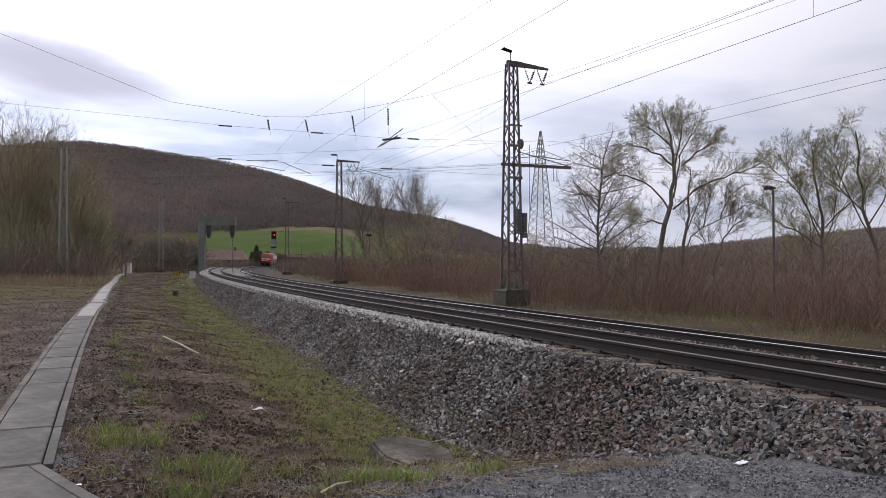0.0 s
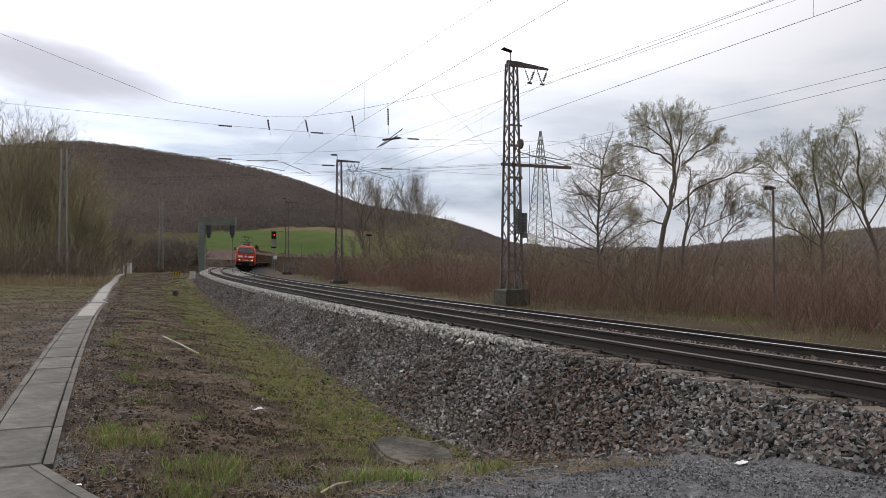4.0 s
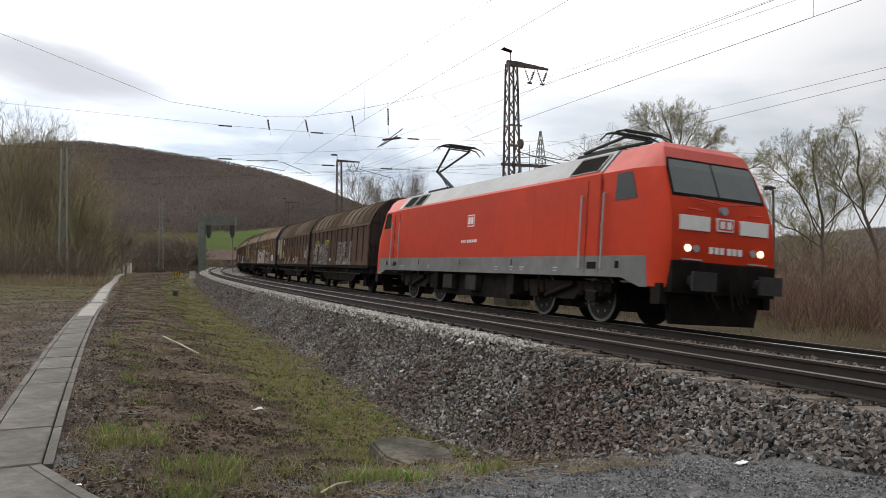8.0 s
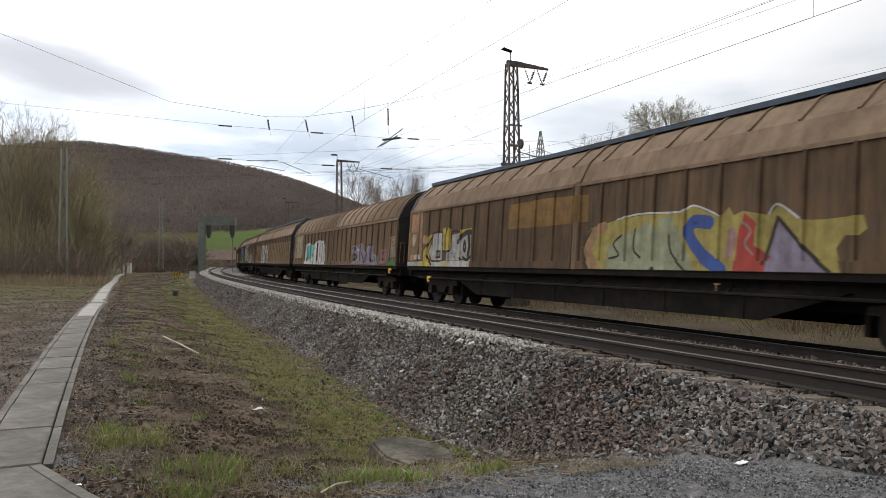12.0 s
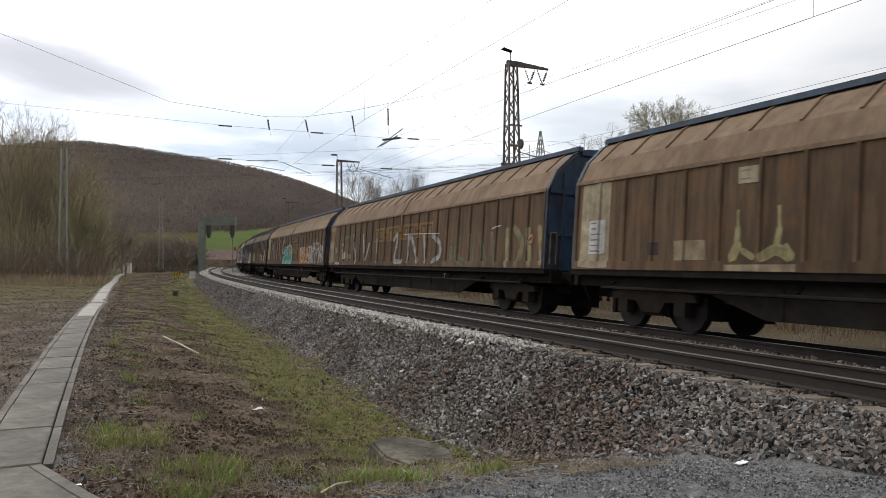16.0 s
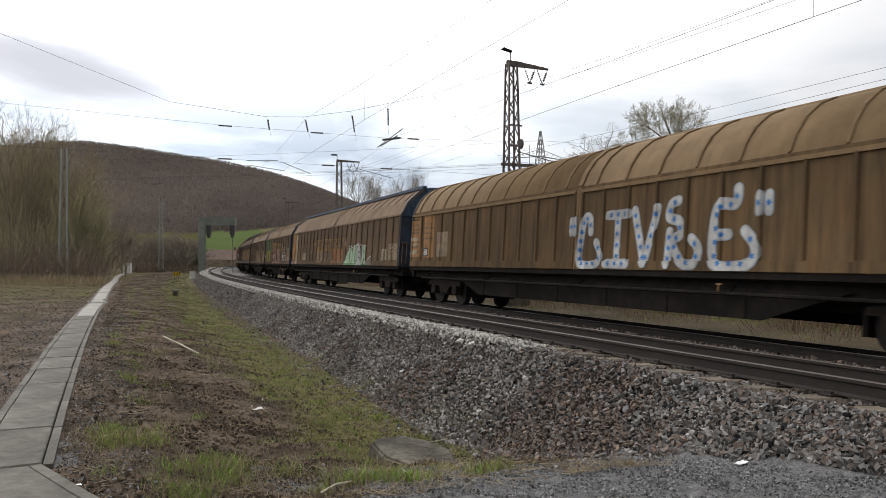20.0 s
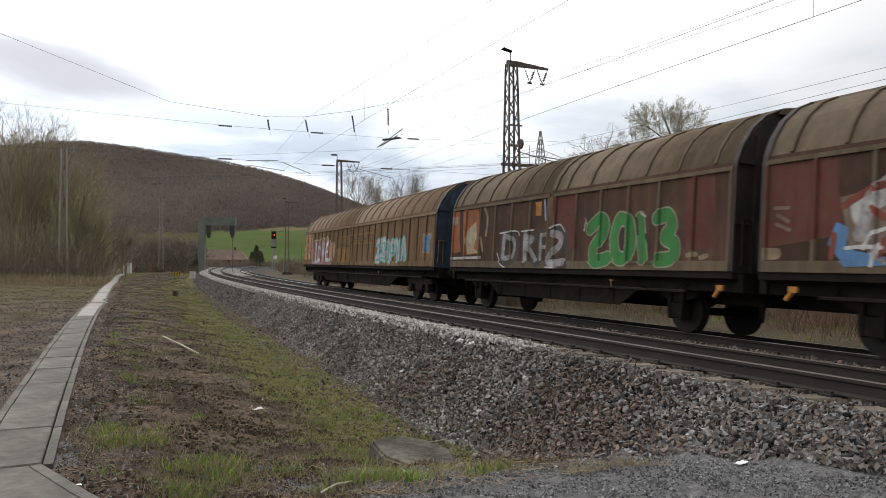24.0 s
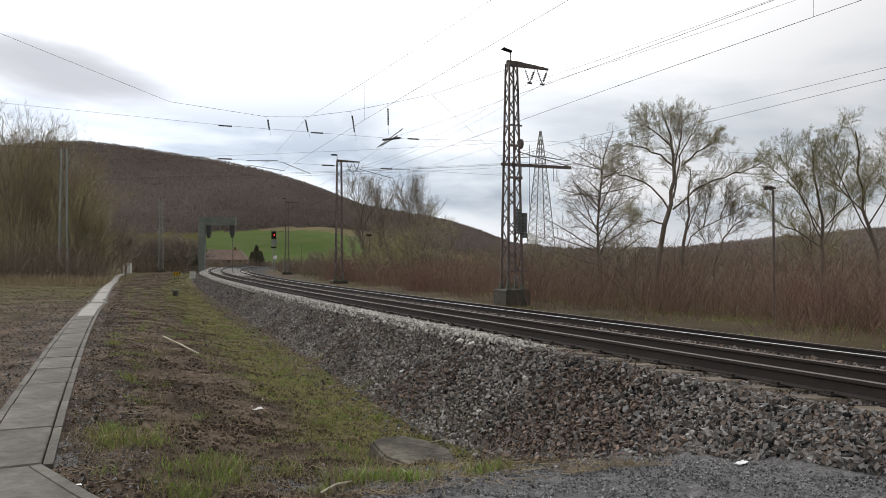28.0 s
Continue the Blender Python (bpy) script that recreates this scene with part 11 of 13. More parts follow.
strokes(19, [[0.07, (-2.68, 2.28), (-2.67, 2.65)], [0.055, (-2.27, 2.29), (-2.26, 2.64)], [0.04, (-2.65, 2.48), (-2.23, 2.46)], [0.07, (-1.84, 2.27), (-1.83, 2.64)], [0.055, (-1.45, 2.28), (-1.45, 2.63)], [0.04, (-1.83, 2.60), (-1.44, 2.61)], [0.07, (-1.05, 2.26), (-1.05, 2.63)], [0.055, (-0.69, 2.27), (-0.69, 2.62)], [0.04, (-1.04, 2.59), (-0.67, 2.44)], [0.07, (-0.32, 2.25), (-0.32, 2.62)], [0.055, (0.02, 2.26), (0.02, 2.62)], [0.04, (-0.30, 2.45), (0.02, 2.59)], [0.07, (0.37, 2.24), (0.37, 2.62)], [0.055, (0.68, 2.25), (0.68, 2.61)], [0.04, (0.37, 2.58), (0.70, 2.42)], [0.07, (1.01, 2.23), (1.01, 2.61)], [0.055, (1.30, 2.24), (1.31, 2.60)], [0.04, (1.01, 2.58), (1.31, 2.58)], [0.07, (1.61, 2.23), (1.61, 2.61)], [0.055, (1.89, 2.24), (1.89, 2.60)], [0.04, (1.63, 2.43), (1.91, 2.41)], [0.07, (2.18, 2.22), (2.18, 2.60)], [0.055, (2.45, 2.23), (2.45, 2.59)], [0.04, (2.19, 2.57), (2.45, 2.57)]], C_BROWN, 2)
strokes(19, [[0.16, (-1.80, 2.15), (-1.54, 1.37), (-1.02, 2.00), (-0.61, 1.37)], [0.13, (-0.25, 2.22), (-0.25, 1.40)], [0.14, (0.71, 2.16), (0.12, 2.09), (0.59, 1.73), (0.42, 1.37)], [0.14, (1.16, 2.16), (1.27, 1.40)], [0.12, (1.75, 2.03), (1.28, 1.77), (1.71, 1.40)]], C_RED2, 3)
strokes(19, [[0.11, (-1.85, 2.18), (-1.55, 1.39), (-1.08, 2.05), (-0.62, 1.40), (-0.63, 2.35)], [0.11, (-0.13, 2.38), (-0.16, 1.40)], [0.11, (0.74, 2.25), (0.21, 2.13), (0.63, 1.78), (0.33, 1.37)], [0.11, (1.07, 2.26), (1.23, 1.40)], [0.09, (1.75, 2.03), (1.27, 1.81), (1.73, 1.40)], [0.06, (-2.05, 1.27), (-0.70, 1.35), (1.63, 1.31)]], C_DUSTYROSE, 5)
strokes(19, [[0.04, (-2.40, 1.83), (-1.97, 1.82)], [0.04, (-2.20, 1.96), (-2.27, 1.70)], [0.04, (1.84, 1.86), (2.14, 1.75)], [0.04, (2.02, 1.90), (1.97, 1.65)]], C_DUSTYROSE, 5)
patch(19, C_DARK, 4, [(2.97, 1.98), (3.32, 2.08), (3.44, 2.49), (3.63, 2.38), (3.69, 2.07), (4.08, 2.03), (4.15, 1.82), (4.35, 1.79), (4.15, 1.49), (4.10, 1.34), (3.03, 1.38)])
strokes(19, [[0.025, (3.04, 1.99), (3.36, 2.02), (3.44, 2.47), (3.60, 2.44), (3.69, 2.07), (4.05, 2.04), (4.12, 1.81)], [0.025, (4.13, 1.79), (4.32, 1.82), (4.12, 1.49)], [0.03, (3.08, 1.84), (3.34, 1.86)], [0.03, (3.21, 1.84), (3.23, 1.65)], [0.03, (3.43, 1.84), (3.45, 1.65), (3.63, 1.65)], [0.03, (3.73, 1.65), (3.71, 1.84), (3.89, 1.83), (3.87, 1.74)], [0.03, (3.08, 1.50), (4.00, 1.51)]], C_PAPER, 6)
patch(19, C_TAN, 0, [(4.17, 1.92), (4.88, 1.93), (4.94, 1.47), (4.21, 1.47)])
patch(19, C_CREAM2, 0, [(5.16, 2.36), (5.98, 2.37), (6.04, 1.47), (5.20, 1.47)])
patch(19, C_LEAF, 2, [(5.27, 2.24), (5.56, 2.27), (5.83, 2.22), (5.76, 2.11), (5.43, 2.11)])
disc(19, 5.38, 5.87, 1.60, 2.06)
disc(19, -6.88, -6.28, 1.63, 2.04)
patch(20, C_TAN, 1, [(-0.09, 2.40), (0.98, 2.45), (1.09, 1.39), (0.08, 1.39)])
strokes(20, [[0.16, (1.62, 2.28), (1.69, 1.42)], [0.14, (2.44, 2.26), (2.72, 1.42)], [0.14, (3.31, 2.27), (3.48, 1.46)]], C_TAN, 2)
strokes(20, [[0.05, (1.76, 2.16), (1.66, 1.53)], [0.05, (2.69, 2.11), (3.03, 1.57)]], C_PINK, 4)
strokes(20, [[0.05, (4.42, 2.44), (4.41, 1.47)], [0.04, (-0.93, 1.68), (-0.34, 1.48)]], C_PAPER, 4)
patch(20, C_CREAM2, 0, [(5.22, 2.30), (6.13, 2.35), (6.30, 1.42), (5.39, 1.42)])
disc(20, 5.37, 6.18, 1.58, 2.02)
patch(18, C_APRICOT, 0, [(-11.32, 3.34), (-10.25, 3.31), (-10.16, 1.50), (-11.25, 1.47)])
patch(18, C_ORANGE, 2, [(-10.81, 2.49), (-10.23, 2.49), (-10.21, 1.70), (-10.81, 1.72)])
strokes(18, [[0.28, (-10.52, 1.92), (-10.48, 1.92)]], C_GOLD, 4)
strokes(18, [[0.025, (-11.24, 3.08), (-10.51, 3.01)], [0.025, (-11.23, 2.86), (-10.35, 2.78)], [0.025, (-11.22, 2.67), (-10.65, 2.64)], [0.025, (-11.21, 2.49), (-10.88, 2.48)], [0.025, (-11.20, 2.33), (-10.89, 2.33)], [0.025, (-11.19, 2.16), (-10.85, 2.16)], [0.025, (-11.19, 1.98), (-10.85, 1.99)], [0.025, (-11.18, 1.82), (-10.81, 1.83)], [0.025, (-11.17, 1.65), (-10.37, 1.65)], [0.025, (-11.16, 1.55), (-10.30, 1.56)]], C_TAN, 3)
notice(18, -10.87, -10.75, 1.89, 2.05, C_PAPER)
patch(18, C_PINK2, 4, [(-11.31, 1.36), (-11.11, 1.40), (-10.73, 1.39), (-10.68, 1.25), (-11.32, 1.24)])
patch(18, C_CREAM2, 1, [(8.87, 1.87), (9.62, 1.92), (9.70, 1.46), (8.88, 1.44)])
patch(18, C_CREAM2, 1, [(9.83, 2.11), (10.98, 2.13), (11.08, 1.46), (9.90, 1.46)])
patch(17, C_APRICOT, 0, [(-11.16, 3.26), (-10.15, 3.23), (-10.04, 1.59), (-11.03, 1.58)])
patch(17, C_APRICOT, 0, [(-9.93, 3.20), (-9.01, 3.16), (-8.87, 1.55), (-9.82, 1.55)])
patch(17, C_DARK, 3, [(-10.98, 3.15), (-10.42, 3.13), (-10.41, 2.91), (-10.96, 2.93)])
patch(17, C_GOLD, 4, [(-10.91, 3.11), (-10.47, 3.09), (-10.46, 2.96), (-10.90, 2.96)])
strokes(17, [[0.03, (-10.98, 2.76), (-10.45, 2.75)], [0.03, (-10.97, 2.61), (-10.31, 2.59)], [0.03, (-10.96, 2.47), (-10.37, 2.46)], [0.03, (-10.93, 2.11), (-10.25, 2.11)], [0.03, (-10.92, 1.95), (-10.32, 1.96)], [0.03, (-10.90, 1.75), (-10.17, 1.76)]], C_TAN, 2)
strokes(17, [[0.06, (-10.96, 2.23), (-10.49, 2.24)], [0.06, (-10.84, 2.02), (-10.55, 2.03)], [0.08, (-10.93, 1.72), (-10.56, 1.78)]], C_CREAM, 3)
strokes(17, [[0.03, (-9.83, 2.78), (-9.03, 2.73)], [0.03, (-9.82, 2.62), (-8.98, 2.58)], [0.03, (-9.80, 2.43), (-9.12, 2.41)], [0.03, (-9.79, 2.24), (-8.98, 2.22)]], C_TAN, 2)
patch(17, C_DARK, 4, [(-9.81, 1.88), (-9.42, 1.88), (-9.40, 1.60), (-9.79, 1.59)])
notice(17, -9.76, -9.45, 1.63, 1.84, C_PAPER)
patch(17, C_CREAM2, 0, [(-8.68, 2.42), (-7.75, 2.42), (-7.71, 1.58), (-8.63, 1.57)])
strokes(17, [[0.15, (-8.38, 2.24), (-8.36, 2.24)], [0.13, (-8.40, 2.12), (-8.38, 2.12)]], C_DUSTYROSE, 4)
notice(17, -8.58, -7.87, 1.61, 1.87, C_CREAM2)
patch(23, C_DUSTPINK, 2, [(-4.72, 1.61), (-4.90, 2.40), (-4.32, 2.49), (-3.59, 2.27), (-3.31, 1.60), (-4.11, 1.53)])
strokes(23, [[0.12, (-4.55, 1.82), (-4.30, 2.38), (-3.82, 2.57), (-3.52, 2.21), (-3.64, 1.74)], [0.16, (-2.97, 1.73), (-2.97, 2.59), (-2.28, 2.50), (-2.40, 2.17), (-2.79, 2.12), (-2.06, 1.68)], [0.16, (-1.86, 2.60), (-1.78, 1.62)], [0.14, (-1.73, 2.47), (-1.07, 2.48)], [0.12, (-1.73, 2.03), (-1.07, 2.08)], [0.13, (-1.72, 1.57), (-1.05, 1.52)]], C_SILVER, 4)
patch(23, C_AZURE, 3, [(-3.60, 1.50), (-3.48, 1.96), (-2.86, 1.79), (-2.05, 1.59), (-1.70, 1.37), (-2.00, 1.22), (-2.60, 1.53)])
strokes(23, [[0.05, (-1.63, 2.47), (-1.14, 2.26)], [0.05, (-1.80, 2.16), (-1.40, 1.92)], [0.04, (-3.85, 2.36), (-3.98, 1.95)]], C_RED, 5)
strokes(23, [[0.06, (-3.27, 2.20), (-3.28, 1.80)]], C_RED2, 5)
patch(23, C_ORANGE, 2, [(-0.94, 2.68), (-0.46, 2.69), (-0.35, 1.75), (-0.80, 1.88)])
patch(23, C_SKY, 2, [(-0.89, 3.08), (-0.05, 3.09), (0.08, 1.98), (-0.46, 1.90), (-0.64, 2.60)])
strokes(23, [[0.04, (-4.55, 1.82), (-4.44, 2.41), (-3.84, 2.75), (-3.43, 2.48)], [0.026, (-3.05, 2.73), (-2.47, 2.67), (-2.04, 2.39)], [0.03, (-4.37, 1.53), (-4.09, 1.37)]], C_SILVER, 5)
strokes(23, [[0.026, (0.32, 2.20), (0.28, 2.53), (0.50, 2.56), (0.56, 2.37)], [0.026, (0.67, 2.19), (0.63, 2.51), (0.84, 2.50), (0.83, 2.24)], [0.026, (1.09, 2.49), (1.37, 2.49), (1.36, 2.22), (1.14, 2.06), (1.34, 1.68), (1.72, 1.72)], [0.026, (1.91, 2.52), (2.17, 2.47), (2.43, 2.02), (2.22, 1.65), (1.90, 1.82), (1.78, 2.26), (1.91, 2.52)], [0.03, (1.96, 2.35), (2.12, 2.29), (2.19, 1.92), (2.01, 1.82)], [0.026, (2.64, 2.40), (2.92, 2.39), (2.91, 2.11), (2.71, 2.01), (2.94, 1.80), (2.64, 1.64)], [0.026, (3.31, 1.64), (3.56, 1.79), (3.38, 1.99), (3.26, 2.29), (3.53, 2.47), (3.85, 2.38), (3.96, 2.11), (3.70, 1.93), (3.82, 1.64)], [0.026, (1.02, 1.62), (1.25, 1.37), (1.72, 1.42), (2.03, 1.24), (2.47, 1.60), (2.74, 1.38), (3.27, 1.40), (3.57, 1.22), (3.82, 1.54)]], C_SILVER, 6)
strokes(23, [[0.06, (0.31, 1.51), (0.75, 1.46)], [0.06, (4.07, 1.53), (4.47, 1.55)], [0.05, (4.87, 1.35), (4.83, 1.58)]], C_SILVER, 5)
patch(23, C_RUST2, 1, [(4.82, 3.11), (5.69, 3.08), (5.80, 1.64), (4.93, 1.63)])
patch(23, C_DUSTPINK, 2, [(4.90, 2.03), (5.74, 2.07), (5.75, 1.64), (4.93, 1.63)])
patch(23, C_DARK, 3, [(4.95, 2.15), (5.64, 2.18), (5.64, 2.05), (4.96, 2.04)])
disc(23, 5.07, 5.51, 2.58, 3.03)
strokes(23, [[0.08, (5.25, 1.58), (5.44, 1.61), (5.49, 1.44)], [0.05, (5.70, 2.34), (5.78, 1.91)]], C_CREAM, 4)
patch(23, C_MAROON, 1, [(-6.72, 3.30), (-5.04, 3.30), (-4.82, 1.82), (-6.45, 1.62)])
patch(22, C_RUST2, 1, [(-6.13, 3.31), (-5.18, 3.29), (-5.13, 2.39), (-6.06, 2.43)])
strokes(22, [[0.1, (-5.91, 3.07), (-5.37, 3.05)], [0.06, (-5.90, 2.92), (-5.45, 2.87)]], C_ORANGE, 2)
notice(22, -6.05, -5.26, 1.95, 2.41, C_PAPER)
patch(22, C_DARK, 11, [(-5.87, 2.35), (-5.51, 2.36), (-5.52, 2.27), (-5.84, 2.26)])
patch(22, C_ORANGEDULL, 1, [(-5.03, 2.31), (-4.25, 2.32), (-4.20, 1.47), (-4.98, 1.47)])
strokes(22, [[0.025, (-4.94, 2.16), (-4.30, 2.15)], [0.025, (-4.94, 2.05), (-4.30, 2.04)], [0.025, (-4.92, 1.75), (-4.28, 1.76)], [0.025, (-4.92, 1.64), (-4.28, 1.66)], [0.025, (-4.92, 1.54), (-4.28, 1.56)]], C_TAN, 3)
notice(22, -4.72, -4.55, 2.11, 2.26, C_PAPER)
notice(22, -4.48, -4.31, 1.72, 1.88, C_PAPER)
notice(22, -4.38, -4.23, 1.88, 2.01, C_PAPER)
strokes(22, [[0.07, (-5.89, 1.87), (-5.74, 1.63), (-5.53, 1.84)], [0.06, (-5.65, 1.62), (-5.82, 1.46)], [0.05, (-5.60, 1.66), (-5.50, 1.47)], [0.05, (-3.95, 1.63), (-3.86, 1.66)], [0.05, (-3.95, 1.47), (-3.84, 1.45)]], C_DULLSILVER, 4)
patch(22, C_SILVER, 3, [(-6.21, 1.35), (-6.00, 1.34), (-5.72, 1.39), (-5.00, 1.33), (-5.00, 1.20), (-6.20, 1.20)])
strokes(22, [[0.05, (-3.98, 1.31), (-3.83, 1.33)]], C_SILVER, 3)
patch(22, C_PAPER, 4, [(-6.34, 3.26), (-6.16, 3.26), (-6.16, 3.14), (-6.33, 3.15)])
patch(18, C_MINT, 4, [(2.80, 1.19), (3.02, 1.61), (3.52, 1.99), (3.98, 2.09), (4.18, 1.81), (4.46, 2.13), (4.92, 2.15), (5.11, 1.73), (5.03, 1.39), (5.30, 1.21)])
patch(18, C_GREYPALE, 4, [(5.06, 1.21), (5.05, 2.09), (5.70, 2.15), (5.88, 1.21)])
patch(18, C_MINT, 4, [(5.94, 1.21), (5.88, 2.09), (6.43, 2.10), (6.63, 1.77), (6.58, 1.52), (6.86, 1.22)])
patch(18, C_DULLSILVER, 3, [(6.70, 1.22), (6.77, 1.52), (7.35, 1.59), (7.64, 1.23)])
strokes(18, [[0.05, (3.75, 1.82), (3.66, 1.53)], [0.05, (4.59, 1.91), (4.61, 1.78)], [0.05, (4.63, 1.60), (4.72, 1.42)], [0.045, (5.33, 1.86), (5.56, 1.85)], [0.045, (5.33, 1.59), (5.60, 1.59)], [0.05, (6.18, 1.91), (6.31, 1.78)], [0.05, (6.23, 1.52), (6.32, 1.29)], [0.03, (4.24, 1.88), (4.22, 1.31)], [0.03, (5.06, 2.06), (5.13, 1.31)], [0.03, (5.79, 2.07), (5.90, 1.29)]], C_CHAR, 6)
strokes(18, [[0.03, (2.89, 1.28), (5.05, 1.29)], [0.03, (6.07, 1.27), (6.80, 1.27)], [0.04, (3.24, 1.54), (3.42, 1.74)]], C_LEAF, 6)
strokes(18, [[0.02, (3.52, 2.02), (3.90, 2.15), (4.24, 2.06), (4.61, 2.18), (4.99, 2.15)], [0.02, (5.11, 2.14), (5.69, 2.18), (5.93, 2.12), (6.48, 2.15)], [0.02, (4.92, 2.20), (5.39, 2.24)], [0.025, (6.88, 1.49), (7.32, 1.64), (7.53, 1.52)]], C_PAPER, 7)
lettering(24, [[0.15, (1.89, 2.18), (2.26, 2.38), (2.47, 2.27), (2.39, 2.01), (2.06, 1.71), (2.14, 1.42), (2.64, 1.48)], [0.14, (2.99, 2.34), (2.83, 1.99), (2.93, 1.55), (3.26, 1.48), (3.45, 1.78), (3.35, 2.25), (3.02, 2.36)], [0.13, (3.70, 2.33), (3.86, 1.47)], [0.14, (4.25, 2.30), (4.57, 2.35), (4.72, 2.11), (4.52, 1.90), (4.80, 1.77), (4.77, 1.49), (4.37, 1.44)]], C_KELLY, C_SAGE2, 5, 0.035, "2013 sprayed in green with pale edges")
strokes(24, [[0.04, (3.58, 2.33), (3.67, 1.97)], [0.05, (3.94, 1.96), (4.07, 1.68)], [0.02, (3.14, 2.08), (3.14, 1.69)]], C_DARK, 8)
strokes(24, [[0.02, (1.68, 2.43), (1.82, 2.15)], [0.025, (3.72, 2.44), (3.90, 2.35)], [0.02, (1.65, 2.14), (1.69, 2.35)]], C_GREYPALE, 7)
strokes(24, [[0.03, (1.93, 1.31), (4.81, 1.38)]], C_BROWN, 4)
strokes(24, [[0.17, (-2.40, 2.16), (-2.42, 1.52)], [0.15, (-2.37, 2.16), (-1.65, 2.01), (-1.69, 1.52), (-2.36, 1.45)], [0.15, (-1.17, 2.17), (-1.13, 1.40)], [0.14, (-1.11, 2.12), (-0.63, 2.03), (-0.98, 1.80), (-0.47, 1.40)], [0.13, (-0.33, 2.14), (-0.33, 1.40)], [0.15, (0.26, 2.17), (0.71, 2.06), (0.69, 1.82), (0.22, 1.57), (0.16, 1.33), (0.86, 1.35)], [0.06, (0.86, 2.17), (0.97, 1.51)]], C_CHAR, 4)
strokes(24, [[0.09, (-2.34, 2.13), (-2.40, 1.52)], [0.07, (-2.29, 2.13), (-1.75, 1.99), (-1.80, 1.57), (-2.31, 1.50)], [0.09, (-1.16, 2.12), (-1.11, 1.44)], [0.07, (-1.09, 2.08), (-0.72, 2.01), (-0.96, 1.83), (-0.52, 1.44)], [0.06, (-0.32, 2.10), (-0.32, 1.47)], [0.05, (-0.32, 2.10), (-0.06, 2.11)], [0.05, (-0.31, 1.77), (-0.06, 1.79)], [0.1, (0.27, 2.12), (0.63, 2.04), (0.61, 1.82), (0.18, 1.57), (0.20, 1.37), (0.82, 1.40)]], C_SILVER, 6)
strokes(24, [[0.02, (-2.62, 2.22), (-1.68, 2.26), (-1.46, 2.13)], [0.02, (-1.37, 2.23), (-0.70, 2.25)], [0.02, (0.14, 2.26), (0.56, 2.34), (0.82, 2.15)], [0.02, (-2.72, 1.65), (-2.51, 1.37), (-2.12, 1.22)], [0.02, (0.04, 1.26), (0.68, 1.22)]], C_PAPER, 8)
patch(24, C_RUST2, 1, [(-6.31, 3.10), (-5.53, 3.09), (-5.32, 1.71), (-6.16, 1.66)])
patch(24, C_RUST2, 1, [(-5.25, 3.09), (-4.15, 3.10), (-3.94, 1.64), (-5.10, 1.61)])
patch(24, C_CREAM, 3, [(-4.88, 2.38), (-4.27, 2.64), (-4.15, 2.22), (-4.34, 1.81), (-3.89, 1.67), (-4.77, 1.65), (-4.96, 2.03)])
patch(24, C_CREAM2, 3, [(-6.13, 2.85), (-5.63, 2.88), (-5.59, 2.63), (-6.01, 2.57)])
strokes(24, [[0.06, (-3.71, 3.02), (-3.49, 2.71), (-3.54, 2.20)], [0.05, (-3.89, 2.14), (-3.71, 1.73)]], C_CREAM2, 3)
strokes(24, [[0.04, (-5.99, 1.51), (-3.80, 1.53)]], C_GREYPALE, 3)
patch(24, C_MAROON, 1, [(5.03, 3.10), (5.82, 3.08), (5.94, 1.65), (5.14, 1.63)])
patch(24, C_MAROON, 1, [(0.27, 3.10), (1.24, 3.09), (1.34, 1.72), (0.42, 1.71)])
patch(24, C_TAN, 2, [(-0.10, 3.11), (0.22, 3.10), (0.29, 2.51), (-0.01, 2.45)])
patch(24, C_ORANGE, 2, [(-0.70, 2.99), (-0.38, 2.99), (-0.38, 2.61), (-0.65, 2.63)])
strokes(24, [[0.04, (-0.25, 3.10), (-0.14, 2.46)]], C_PALEBLUE, 3)
strokes(24, [[0.05, (5.19, 1.53), (5.42, 1.55)], [0.05, (5.55, 1.48), (5.72, 1.52)]], C_CREAM2, 3)
patch(23, C_SKY, 3, [(-5.09, 1.68), (-4.95, 2.02), (-4.74, 1.93), (-4.77, 1.61), (-4.12, 1.47), (-4.12, 1.35), (-4.77, 1.32)])
patch(23, C_GREYPALE, 4, [(-4.74, 2.31), (-4.46, 2.49), (-4.17, 2.57), (-4.15, 2.23), (-4.38, 2.13), (-4.35, 1.96), (-4.56, 1.87), (-4.68, 2.06)])
strokes(23, [[0.06, (-4.83, 2.26), (-4.45, 2.46), (-4.17, 2.54)], [0.05, (-4.98, 1.82), (-5.02, 1.47)], [0.05, (-4.37, 2.21), (-4.17, 2.04)], [0.05, (-4.15, 1.72), (-4.24, 1.50)]], C_RED2, 5)
strokes(23, [[0.03, (-4.77, 1.61), (-4.49, 1.63), (-4.20, 1.61)], [0.03, (-4.49, 1.60), (-4.38, 1.80), (-4.14, 1.89)], [0.03, (-4.25, 1.66), (-4.34, 1.32)]], C_PAPER, 6)
strokes(23, [[0.03, (-6.13, 2.31), (-5.83, 2.30)], [0.03, (-6.07, 2.19), (-5.82, 2.06)], [0.03, (-6.09, 2.04), (-5.79, 1.92)]], C_DUSTPINK, 3)
strokes(23, [[0.06, (-6.47, 1.91), (-6.41, 1.55)], [0.05, (-6.51, 1.71), (-6.38, 1.77)]], C_GREYPALE, 4)
strokes(23, [[0.1, (-6.29, 1.54), (-6.06, 1.54)]], C_CREAM2, 3)
patch(16, C_PEACH, 2, [(-11.07, 3.19), (-9.11, 3.20), (-8.88, 1.53), (-10.83, 1.54)])
